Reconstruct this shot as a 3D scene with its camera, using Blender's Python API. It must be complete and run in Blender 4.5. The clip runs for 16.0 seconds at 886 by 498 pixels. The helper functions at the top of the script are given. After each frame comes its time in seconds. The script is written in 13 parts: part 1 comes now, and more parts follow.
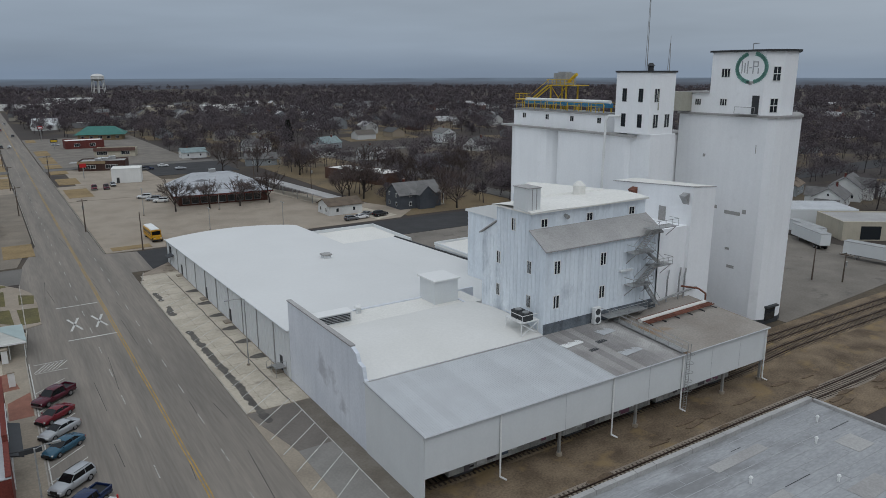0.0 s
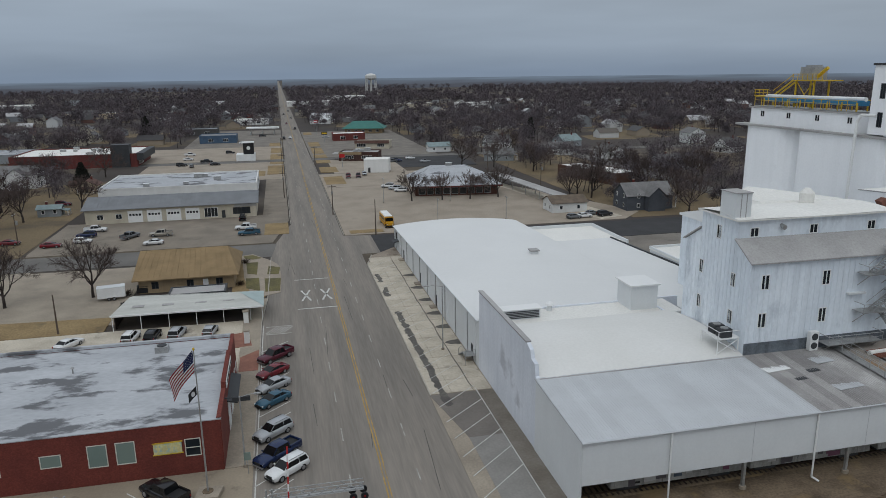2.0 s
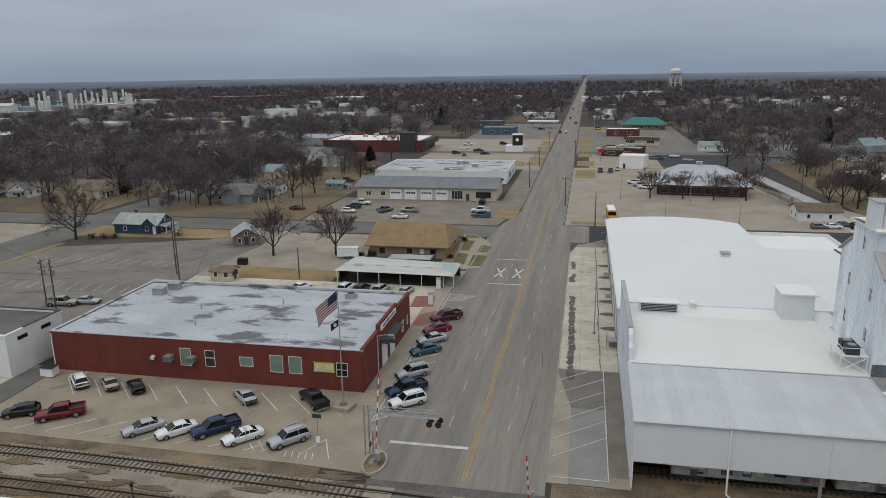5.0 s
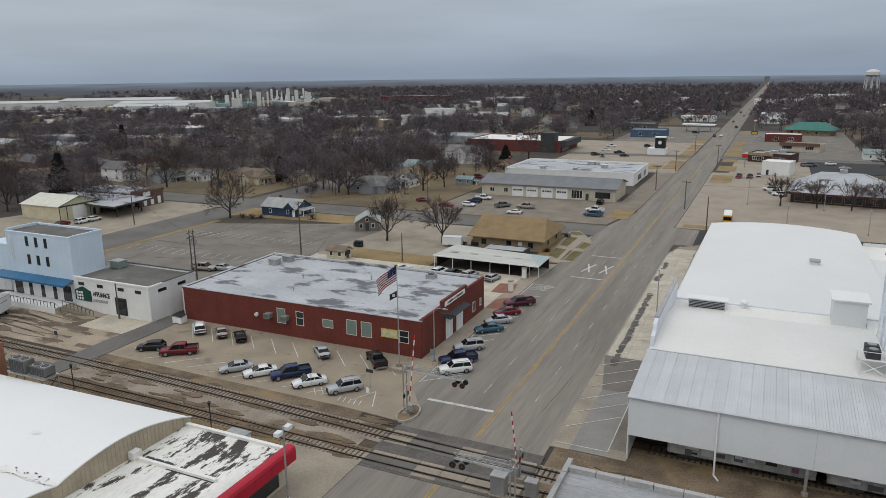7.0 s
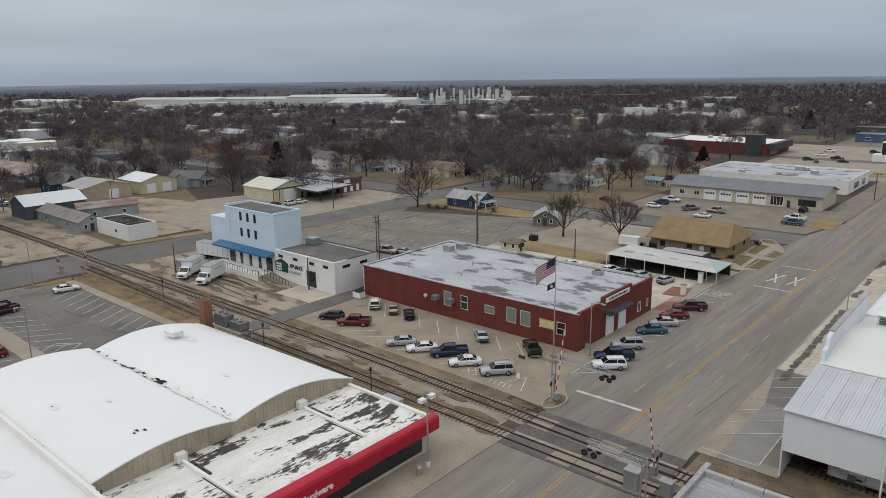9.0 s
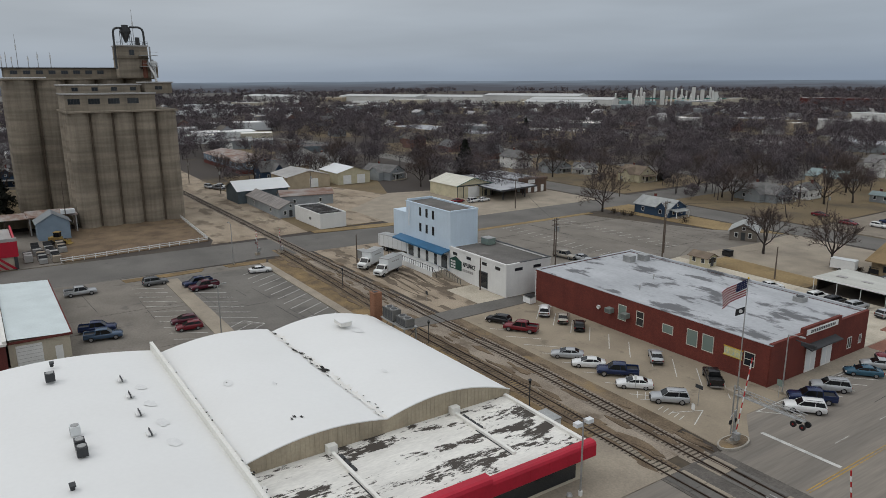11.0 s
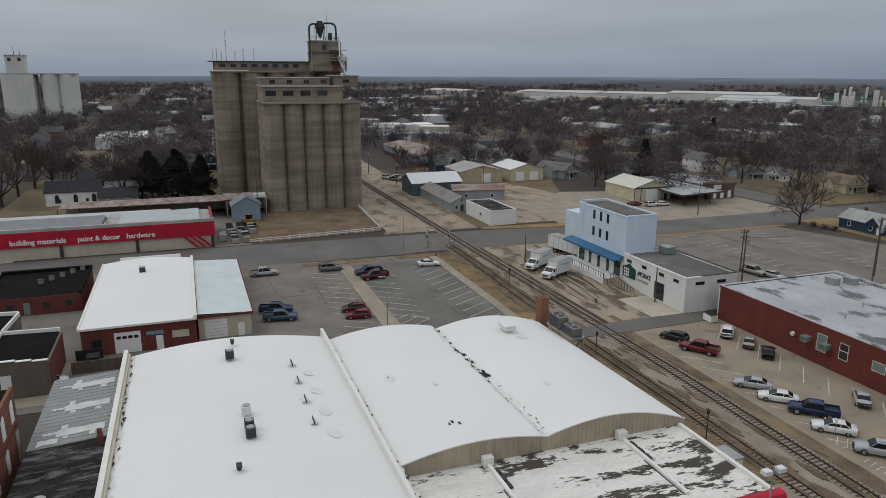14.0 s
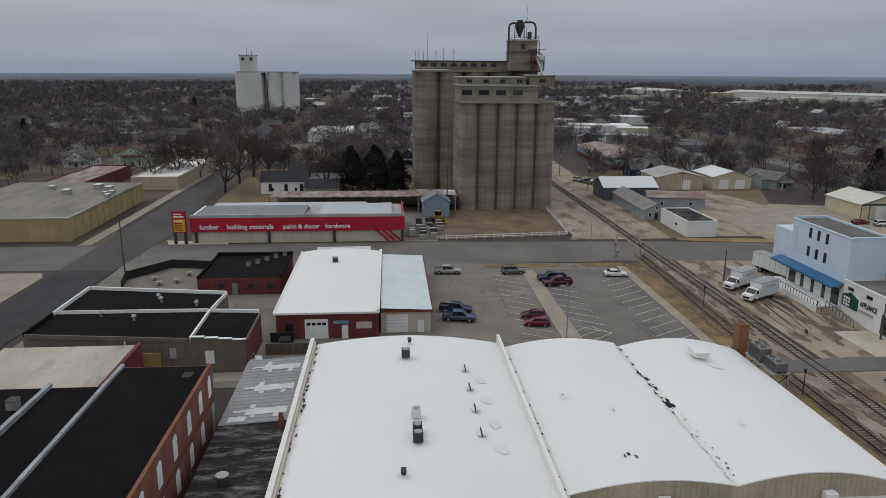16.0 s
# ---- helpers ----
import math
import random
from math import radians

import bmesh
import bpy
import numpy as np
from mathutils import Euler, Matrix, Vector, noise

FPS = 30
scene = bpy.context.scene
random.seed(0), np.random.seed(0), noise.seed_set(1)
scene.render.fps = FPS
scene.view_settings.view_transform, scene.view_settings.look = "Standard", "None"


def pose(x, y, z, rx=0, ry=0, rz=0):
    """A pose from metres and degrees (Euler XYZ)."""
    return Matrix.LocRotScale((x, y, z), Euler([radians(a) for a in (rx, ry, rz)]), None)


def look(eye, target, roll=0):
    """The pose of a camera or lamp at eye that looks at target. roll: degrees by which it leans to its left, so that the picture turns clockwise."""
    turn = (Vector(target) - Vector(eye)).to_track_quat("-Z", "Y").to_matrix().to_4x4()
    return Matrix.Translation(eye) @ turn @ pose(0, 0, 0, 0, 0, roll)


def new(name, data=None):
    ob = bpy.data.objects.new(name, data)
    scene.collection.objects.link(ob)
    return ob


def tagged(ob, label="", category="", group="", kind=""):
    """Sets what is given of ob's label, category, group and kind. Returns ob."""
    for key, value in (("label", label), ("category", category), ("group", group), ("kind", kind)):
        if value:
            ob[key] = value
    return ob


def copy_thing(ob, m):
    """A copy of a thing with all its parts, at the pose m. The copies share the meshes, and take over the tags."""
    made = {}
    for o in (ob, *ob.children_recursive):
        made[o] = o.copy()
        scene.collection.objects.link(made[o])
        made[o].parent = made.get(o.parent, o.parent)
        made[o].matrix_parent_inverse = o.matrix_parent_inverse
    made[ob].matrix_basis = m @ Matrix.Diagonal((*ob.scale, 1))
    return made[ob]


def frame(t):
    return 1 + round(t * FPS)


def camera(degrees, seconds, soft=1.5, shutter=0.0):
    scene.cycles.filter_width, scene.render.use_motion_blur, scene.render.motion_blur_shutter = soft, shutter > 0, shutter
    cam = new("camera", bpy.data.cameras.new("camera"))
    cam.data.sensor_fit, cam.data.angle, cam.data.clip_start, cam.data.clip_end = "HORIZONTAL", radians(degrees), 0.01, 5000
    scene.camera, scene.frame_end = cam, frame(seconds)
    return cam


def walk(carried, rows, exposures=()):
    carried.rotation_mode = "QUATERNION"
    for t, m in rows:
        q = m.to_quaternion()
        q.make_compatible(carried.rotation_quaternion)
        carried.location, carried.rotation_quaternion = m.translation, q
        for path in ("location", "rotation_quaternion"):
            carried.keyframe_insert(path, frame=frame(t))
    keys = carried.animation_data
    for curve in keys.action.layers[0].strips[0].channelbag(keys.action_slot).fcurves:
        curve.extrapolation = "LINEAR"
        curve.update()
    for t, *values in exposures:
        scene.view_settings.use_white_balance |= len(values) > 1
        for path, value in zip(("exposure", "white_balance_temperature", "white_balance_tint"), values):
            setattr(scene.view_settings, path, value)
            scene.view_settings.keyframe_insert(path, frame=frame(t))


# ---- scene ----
cam = camera(64.1, 16.0, 0.85)
PATH = [
    (0, (2.357, 2.167, 41.299), (3.41, 3.797, 40.816), -0.1),
    (0.5, (3.136, 1.846, 41.261), (4.054, 3.555, 40.777), -0.2),
    (1, (4.235, 1.325, 41.114), (5.021, 3.099, 40.629), -0.4),
    (1.5, (6.187, 0.647, 41.039), (6.774, 2.496, 40.555), -0.6),
    (2, (8.556, -0.38, 40.998), (8.984, 1.513, 40.514), -0.7),
    (2.5, (11.391, -1.644, 40.994), (11.727, 0.267, 40.511), -0.7),
    (3, (14.335, -3.496, 41.013), (14.551, -1.567, 40.53), -0.8),
    (3.5, (17.461, -5.492, 41.112), (17.538, -3.553, 40.63), -0.9),
    (4, (20.662, -7.745, 41.269), (20.578, -5.806, 40.787), -0.9),
    (4.5, (24.277, -9.816, 41.301), (24.023, -7.891, 40.821), -0.9),
    (4.7, (25.786, -10.636, 41.34), (25.476, -8.72, 40.856), -0.85),
    (5.75, (34.86, -14.39, 41.49), (34.31, -12.53, 41.01), -0.85),
    (6.8, (43.99, -17.286, 41.589), (43.216, -15.504, 41.111), -0.8),
    (7, (45.51, -17.779, 41.664), (44.691, -16.018, 41.184), -0.7),
    (7.5, (48.362, -18.869, 41.659), (47.391, -17.186, 41.182), -0.8),
    (8, (49.998, -19.289, 41.333), (48.915, -17.677, 40.857), -0.9),
    (8.77, (50.87, -18.52, 41.04), (49.64, -17.017, 40.564), -0.75),
    (9.53, (50.6, -16.43, 40.74), (49.241, -15.043, 40.263), -0.6),
    (10.3, (49.938, -14.535, 40.527), (48.454, -13.281, 40.05), -0.5),
    (10.5, (49.756, -14.169, 40.491), (48.238, -12.956, 40.018), -0.4),
    (11, (49.296, -13.49, 40.761), (47.679, -12.412, 40.287), -0.3),
    (11.5, (49.21, -13.221, 40.901), (47.511, -12.28, 40.426), -0.3),
    (12, (49.197, -13.357, 41.011), (47.446, -12.517, 40.533), -0.0),
    (12.5, (49.09, -13.365, 40.9), (47.312, -12.588, 40.417), 0.1),
    (13, (48.699, -13.19, 40.795), (46.904, -12.453, 40.311), 0.2),
    (13.5, (47.487, -12.744, 40.772), (45.683, -12.028, 40.287), 0.2),
    (14, (45.589, -12.126, 40.822), (43.764, -11.467, 40.336), 0.2),
    (14.5, (43.9, -11.371, 41.077), (42.032, -10.849, 40.588), 0.3),
    (15, (42.91, -11.099, 41.149), (41.008, -10.722, 40.659), 0.3),
    (15.5, (42.49, -10.947, 41.13), (40.568, -10.692, 40.639), 0.3),
    (16, (42.34, -10.856, 41.124), (40.407, -10.709, 40.632), 0.3),
]
walk(cam, [(t, look(eye, target, roll)) for t, eye, target, roll in PATH],
     [(0, -0.26, 6100, 8), (3.5, -0.07, 6250, 8), (7, 0.13, 6450, 9), (8.2, 0.18, 6480, 9), (10.5, 0.0, 6500, 9), (12.5, -0.12, 6480, 9), (14, -0.17, 6450, 9), (16, -0.17, 6400, 9)])

# ---- world and light: overcast winter sky ----
world = bpy.data.worlds.new("overcast")
scene.world = world
world.use_nodes = True
wn, wl = world.node_tree.nodes, world.node_tree.links
wn.clear()
w_out, w_bg = wn.new("ShaderNodeOutputWorld"), wn.new("ShaderNodeBackground")
w_sky = wn.new("ShaderNodeTexSky")
w_sky.sky_type, w_sky.sun_disc = "NISHITA", False
w_sky.sun_elevation, w_sky.sun_rotation, w_sky.air_density, w_sky.dust_density = radians(50), radians(200), 1.0, 3.0
w_tc, w_sep = wn.new("ShaderNodeTexCoord"), wn.new("ShaderNodeSeparateXYZ")
wl.new(w_tc.outputs["Generated"], w_sep.inputs[0])
# cloud deck: brighter towards the zenith, streaked with broad grey bands
w_map, w_noise = wn.new("ShaderNodeMapping"), wn.new("ShaderNodeTexNoise")
w_map.inputs["Scale"].default_value = (1.2, 1.2, 9.0)
w_noise.inputs["Scale"].default_value, w_noise.inputs["Detail"].default_value = 1.7, 4.0
wl.new(w_tc.outputs["Generated"], w_map.inputs[0])
wl.new(w_map.outputs[0], w_noise.inputs["Vector"])
w_grad = wn.new("ShaderNodeValToRGB")
w_grad.color_ramp.elements[0].position, w_grad.color_ramp.elements[0].color = 0.0, (0.31, 0.365, 0.445, 1)
w_grad.color_ramp.elements[1].position, w_grad.color_ramp.elements[1].color = 1.0, (0.96, 0.985, 1.02, 1)
for pos, col in ((0.03, (0.38, 0.428, 0.49, 1)), (0.12, (0.465, 0.502, 0.545, 1)), (0.5, (0.78, 0.81, 0.85, 1))):
    w_grad.color_ramp.elements.new(pos).color = col
wl.new(w_sep.outputs["Z"], w_grad.inputs[0])
w_cl = wn.new("ShaderNodeMapRange")
w_cl.inputs["From Min"].default_value, w_cl.inputs["From Max"].default_value = 0.3, 0.7
w_cl.inputs["To Min"].default_value, w_cl.inputs["To Max"].default_value = 0.88, 1.12
wl.new(w_noise.outputs["Fac"], w_cl.inputs["Value"])
# heavier, bluer cloud towards the north
w_dot, w_north, w_tint, w_heavy = wn.new("ShaderNodeVectorMath"), wn.new("ShaderNodeMapRange"), wn.new("ShaderNodeMix"), wn.new("ShaderNodeVectorMath")
w_dot.operation, w_heavy.operation, w_tint.data_type = "DOT_PRODUCT", "MULTIPLY", "RGBA"
w_dot.inputs[1].default_value = (-0.1, 0.995, 0.0)
wl.new(w_tc.outputs["Generated"], w_dot.inputs[0])
w_north.inputs["From Min"].default_value, w_north.inputs["From Max"].default_value = 0.4, 1.0
wl.new(w_dot.outputs["Value"], w_north.inputs["Value"])
w_tint.inputs["A"].default_value, w_tint.inputs["B"].default_value = (1.02, 1.02, 1.02, 1), (0.86, 0.895, 0.94, 1)
wl.new(w_north.outputs[0], w_tint.inputs["Factor"])
wl.new(w_grad.outputs[0], w_heavy.inputs[0])
wl.new(w_tint.outputs["Result"], w_heavy.inputs[1])
w_mul = wn.new("ShaderNodeVectorMath")
w_mul.operation = "SCALE"
wl.new(w_heavy.outputs[0], w_mul.inputs[0])
wl.new(w_cl.outputs[0], w_mul.inputs["Scale"])
w_dim = wn.new("ShaderNodeVectorMath")
w_dim.operation = "SCALE"
w_dim.inputs["Scale"].default_value = 0.06
wl.new(w_sky.outputs[0], w_dim.inputs[0])
w_mix = wn.new("ShaderNodeMix")
w_mix.data_type = "RGBA"
w_mix.inputs["Factor"].default_value = 0.9
wl.new(w_dim.outputs[0], w_mix.inputs["A"])
wl.new(w_mul.outputs[0], w_mix.inputs["B"])
wl.new(w_mix.outputs["Result"], w_bg.inputs["Color"])
w_bg.inputs["Strength"].default_value = 1.0
wl.new(w_bg.outputs[0], w_out.inputs[0])
sun = new("sun", bpy.data.lights.new("sun", "SUN"))
sun.data.energy, sun.data.angle, sun.data.color = 0.5, radians(35), (1.0, 0.98, 0.96)
sun.matrix_world = look((0, 0, 100), (30, 60, 0))

# ---- materials ----
MATS = {}


def mat(name, col, rough=0.85, var=0.18, scale=0.6, fine=9.0, col2=None, spots=None, spot_col=None, spot_scale=0.12, spot_at=0.55, spot_soft=0.08, spot_rough=0.6,
        bump=0.0, metal=0.0, streak=0.0, per_object=0.0, stretch=(1, 1, 1), spec=0.3):
    """Base colour varied at two scales, with optional patches, vertical streaks and relief."""
    if name in MATS:
        return MATS[name]
    m = bpy.data.materials.new(name)
    m.use_nodes = True
    n, l = m.node_tree.nodes, m.node_tree.links
    b = n["Principled BSDF"]
    b.inputs["Roughness"].default_value, b.inputs["Metallic"].default_value = rough, metal
    b.inputs["Specular IOR Level"].default_value = spec
    tc = n.new("ShaderNodeTexCoord")
    mp = n.new("ShaderNodeMapping")
    mp.inputs["Scale"].default_value = stretch
    l.new(tc.outputs["Object"], mp.inputs[0])
    big, small = n.new("ShaderNodeTexNoise"), n.new("ShaderNodeTexNoise")
    big.inputs["Scale"].default_value, big.inputs["Detail"].default_value = scale, 5.0
    small.inputs["Scale"].default_value, small.inputs["Detail"].default_value = fine, 4.0
    l.new(mp.outputs[0], big.inputs["Vector"])
    l.new(mp.outputs[0], small.inputs["Vector"])
    ramp = n.new("ShaderNodeMix")
    ramp.data_type = "RGBA"
    c2 = col2 or tuple(c * (1 - 2.2 * var) for c in col)
    ramp.inputs["A"].default_value, ramp.inputs["B"].default_value = (*c2, 1), (*col, 1)
    f1 = n.new("ShaderNodeMapRange")
    f1.inputs["From Min"].default_value, f1.inputs["From Max"].default_value = 0.32, 0.66
    l.new(big.outputs["Fac"], f1.inputs["Value"])
    l.new(f1.outputs[0], ramp.inputs["Factor"])
    last = ramp.outputs["Result"]
    g = n.new("ShaderNodeMapRange")
    g.inputs["From Min"].default_value, g.inputs["From Max"].default_value = 0.3, 0.7
    g.inputs["To Min"].default_value, g.inputs["To Max"].default_value = 1 - var, 1 + var
    l.new(small.outputs["Fac"], g.inputs["Value"])
    sc = n.new("ShaderNodeVectorMath")
    sc.operation = "SCALE"
    l.new(last, sc.inputs[0])
    l.new(g.outputs[0], sc.inputs["Scale"])
    last = sc.outputs[0]
    if spots:
        sn = n.new("ShaderNodeTexNoise")
        sn.inputs["Scale"].default_value, sn.inputs["Detail"].default_value, sn.inputs["Roughness"].default_value = spot_scale, 8.0, spot_rough
        l.new(mp.outputs[0], sn.inputs["Vector"])
        sr = n.new("ShaderNodeMapRange")
        sr.inputs["From Min"].default_value, sr.inputs["From Max"].default_value = spot_at, spot_at + spot_soft
        sr.inputs["To Max"].default_value = spots
        l.new(sn.outputs["Fac"], sr.inputs["Value"])
        mx = n.new("ShaderNodeMix")
        mx.data_type = "RGBA"
        mx.inputs["B"].default_value = (*spot_col, 1)
        l.new(sr.outputs[0], mx.inputs["Factor"])
        l.new(last, mx.inputs["A"])
        last = mx.outputs["Result"]
    if streak:
        st, sm = n.new("ShaderNodeTexNoise"), n.new("ShaderNodeMapping")
        sm.inputs["Scale"].default_value = (1.1, 1.1, 0.07)
        l.new(tc.outputs["Object"], sm.inputs[0])
        l.new(sm.outputs[0], st.inputs["Vector"])
        st.inputs["Scale"].default_value, st.inputs["Detail"].default_value = 1.0, 6.0
        sr = n.new("ShaderNodeMapRange")
        sr.inputs["From Min"].default_value, sr.inputs["From Max"].default_value = 0.42, 0.72
        sr.inputs["To Min"].default_value, sr.inputs["To Max"].default_value = 1.0, 1.0 - streak
        l.new(st.outputs["Fac"], sr.inputs["Value"])
        s2 = n.new("ShaderNodeVectorMath")
        s2.operation = "SCALE"
        l.new(last, s2.inputs[0])
        l.new(sr.outputs[0], s2.inputs["Scale"])
        last = s2.outputs[0]
    if per_object:
        oi, pr = n.new("ShaderNodeObjectInfo"), n.new("ShaderNodeMapRange")
        pr.inputs["To Min"].default_value, pr.inputs["To Max"].default_value = 1 - per_object, 1 + per_object
        l.new(oi.outputs["Random"], pr.inputs["Value"])
        s3 = n.new("ShaderNodeVectorMath")
        s3.operation = "SCALE"
        l.new(last, s3.inputs[0])
        l.new(pr.outputs[0], s3.inputs["Scale"])
        last = s3.outputs[0]
    l.new(last, b.inputs["Base Color"])
    if bump:
        bp = n.new("ShaderNodeBump")
        bp.inputs["Strength"].default_value, bp.inputs["Distance"].default_value = 0.6, bump
        l.new(small.outputs["Fac"], bp.inputs["Height"])
        l.new(bp.outputs[0], b.inputs["Normal"])
    MATS[name] = m
    return m


def brick_mat(name, c1, c2, mortar, worn=0.0, streak=0.2):
    """Fine running-bond brick for walls seen from afar, on x-z or y-z faces alike."""
    m = mat(name, c1, 0.9, 0.16, 0.35, 6.0, col2=c2, spots=worn or None, spot_col=(0.33, 0.24, 0.2), spot_scale=0.5, spot_at=0.6, streak=streak)
    n, l = m.node_tree.nodes, m.node_tree.links
    b = n["Principled BSDF"]
    src = b.inputs["Base Color"].links[0].from_socket
    tc, sp, cb, ad = n.new("ShaderNodeTexCoord"), n.new("ShaderNodeSeparateXYZ"), n.new("ShaderNodeCombineXYZ"), n.new("ShaderNodeMath")
    l.new(tc.outputs["Object"], sp.inputs[0])
    l.new(sp.outputs["X"], ad.inputs[0])
    l.new(sp.outputs["Y"], ad.inputs[1])
    l.new(ad.outputs[0], cb.inputs["X"])
    l.new(sp.outputs["Z"], cb.inputs["Y"])
    br = n.new("ShaderNodeTexBrick")
    br.inputs["Scale"].default_value, br.inputs["Mortar Size"].default_value = 1.0, 0.012
    br.inputs["Brick Width"].default_value, br.inputs["Row Height"].default_value = 0.21, 0.075
    br.inputs["Color1"].default_value, br.inputs["Color2"].default_value = (1, 1, 1, 1), (0.8, 0.8, 0.8, 1)
    br.inputs["Mortar"].default_value = (*mortar, 1)
    l.new(cb.outputs[0], br.inputs["Vector"])
    mx = n.new("ShaderNodeMix")
    mx.data_type, mx.blend_type = "RGBA", "MULTIPLY"
    mx.inputs["Factor"].default_value = 1.0
    l.new(src, mx.inputs["A"])
    l.new(br.outputs["Color"], mx.inputs["B"])
    l.new(mx.outputs["Result"], b.inputs["Base Color"])
    return m


def glass_mat(name, tint):
    m = bpy.data.materials.new(name)
    m.use_nodes = True
    b = m.node_tree.nodes["Principled BSDF"]
    b.inputs["Base Color"].default_value = (*tint, 1)
    b.inputs["Roughness"].default_value, b.inputs["Specular IOR Level"].default_value = 0.08, 0.6
    MATS[name] = m
    return m


ASPHALT = mat("old_asphalt", (0.158, 0.148, 0.135), 0.95, 0.10, 0.09, 3.0, col2=(0.112, 0.105, 0.096), spots=0.5, spot_col=(0.09, 0.085, 0.08), spot_scale=0.35, spot_at=0.62, bump=0.01)
ROADTOP = mat("road_surface", (0.235, 0.208, 0.177), 0.95, 0.09, 0.5, 4.0, col2=(0.172, 0.155, 0.135), stretch=(1, 0.05, 1), bump=0.01)
DARKASPH = mat("fresh_asphalt", (0.05, 0.049, 0.05), 0.95, 0.12, 0.2, 4.0, bump=0.01)
MIDASPH = mat("dark_grey_asphalt", (0.085, 0.08, 0.077), 0.95, 0.10, 0.12, 3.0, col2=(0.062, 0.059, 0.057), bump=0.01)
CONCTAN = mat("warm_tan_concrete", (0.340, 0.290, 0.230), 0.9, 0.12, 0.12, 3.0, col2=(0.262, 0.220, 0.172), spots=0.5, spot_col=(0.22, 0.187, 0.15), spot_scale=0.12, spot_at=0.58, bump=0.008)
LOTASPH = mat("lot_asphalt", (0.212, 0.190, 0.162), 0.95, 0.12, 0.15, 3.0, col2=(0.155, 0.138, 0.118), spots=0.6, spot_col=(0.11, 0.1, 0.09), spot_scale=0.25, spot_at=0.58, bump=0.01)
CONC = mat("weathered_concrete", (0.33, 0.283, 0.220), 0.9, 0.12, 0.2, 4.0, col2=(0.25, 0.213, 0.168), spots=0.4, spot_col=(0.2, 0.175, 0.145), spot_scale=0.3, spot_at=0.6, bump=0.008)
CONC2 = mat("stained_concrete", (0.52, 0.465, 0.375), 0.9, 0.12, 0.25, 4.0, col2=(0.39, 0.345, 0.275), spots=0.75, spot_col=(0.13, 0.115, 0.1), spot_scale=0.16, spot_at=0.62, bump=0.008)
KERB = mat("kerb_concrete", (0.40, 0.37, 0.32), 0.9, 0.14, 0.6, 5.0, bump=0.01)
PAINT_F = mat("worn_lane_paint", (0.40, 0.385, 0.35), 0.85, 0.15, 0.8, 8.0, spots=0.8, spot_col=(0.2, 0.18, 0.155), spot_scale=1.3, spot_at=0.54)
PAINT_W = mat("road_paint_white", (0.62, 0.61, 0.57), 0.8, 0.15, 0.8, 8.0, spots=0.7, spot_col=(0.2, 0.19, 0.17), spot_scale=1.3, spot_at=0.6)
PAINT_Y = mat("road_paint_yellow", (0.46, 0.295, 0.075), 0.85, 0.15, 0.8, 8.0, spots=0.65, spot_col=(0.2, 0.172, 0.135), spot_scale=0.5, spot_at=0.53)
DRYGRASS = mat("dry_grass", (0.285, 0.208, 0.105), 1.0, 0.2, 0.12, 3.0, col2=(0.20, 0.14, 0.07), spots=0.6, spot_col=(0.11, 0.09, 0.06), spot_scale=0.2, spot_at=0.58, bump=0.05)
SCRUB = mat("scrubby_verge", (0.24, 0.165, 0.08), 1.0, 0.25, 0.25, 4.0, col2=(0.125, 0.09, 0.055), spots=0.6, spot_col=(0.085, 0.065, 0.045), spot_scale=0.3, spot_at=0.56, bump=0.05)
LAWN = mat("winter_lawn", (0.185, 0.138, 0.078), 1.0, 0.2, 0.05, 2.0, col2=(0.13, 0.10, 0.062), spots=0.6, spot_col=(0.085, 0.068, 0.05), spot_scale=0.04, spot_at=0.52, bump=0.05)
GRAVEL = mat("gravel_yard", (0.365, 0.30, 0.225), 1.0, 0.2, 0.14, 5.0, col2=(0.24, 0.19, 0.138), spots=0.65, spot_col=(0.085, 0.064, 0.046), spot_scale=0.16, spot_at=0.53, stretch=(0.7, 1.3, 1), bump=0.04)
DIRT = mat("brown_dirt", (0.215, 0.162, 0.108), 1.0, 0.25, 0.22, 4.0, col2=(0.095, 0.07, 0.047), spots=0.65, spot_col=(0.25, 0.175, 0.085), spot_scale=0.17, spot_at=0.54, bump=0.05)
GREYGRAVEL = mat("fine_grey_gravel", (0.31, 0.262, 0.21), 1.0, 0.22, 0.2, 5.0, col2=(0.205, 0.168, 0.13), spots=0.55, spot_col=(0.085, 0.06, 0.04), spot_scale=0.22, spot_at=0.54, bump=0.03)
STAIN = mat("damp_oil_stain", (0.085, 0.078, 0.07), 0.9, 0.2, 0.5, 3.0, col2=(0.13, 0.12, 0.105), bump=0.005)
BALLAST = mat("track_ballast", (0.285, 0.242, 0.195), 1.0, 0.25, 0.2, 7.0, col2=(0.20, 0.168, 0.135), spots=0.6, spot_col=(0.17, 0.125, 0.08), spot_scale=0.12, spot_at=0.55, bump=0.06)
RAIL = mat("rusty_rail_steel", (0.10, 0.07, 0.055), 0.5, 0.2, 1.0, 9.0, metal=0.6)
TIE = mat("creosoted_tie_wood", (0.108, 0.084, 0.064), 0.95, 0.3, 1.0, 9.0, per_object=0.3)
WHITEROOF = mat("white_roof_membrane", (0.75, 0.75, 0.735), 0.75, 0.012, 0.08, 2.0, col2=(0.725, 0.722, 0.705), spots=0.3, spot_col=(0.56, 0.53, 0.48), spot_scale=0.12, spot_at=0.68, spot_soft=0.2)
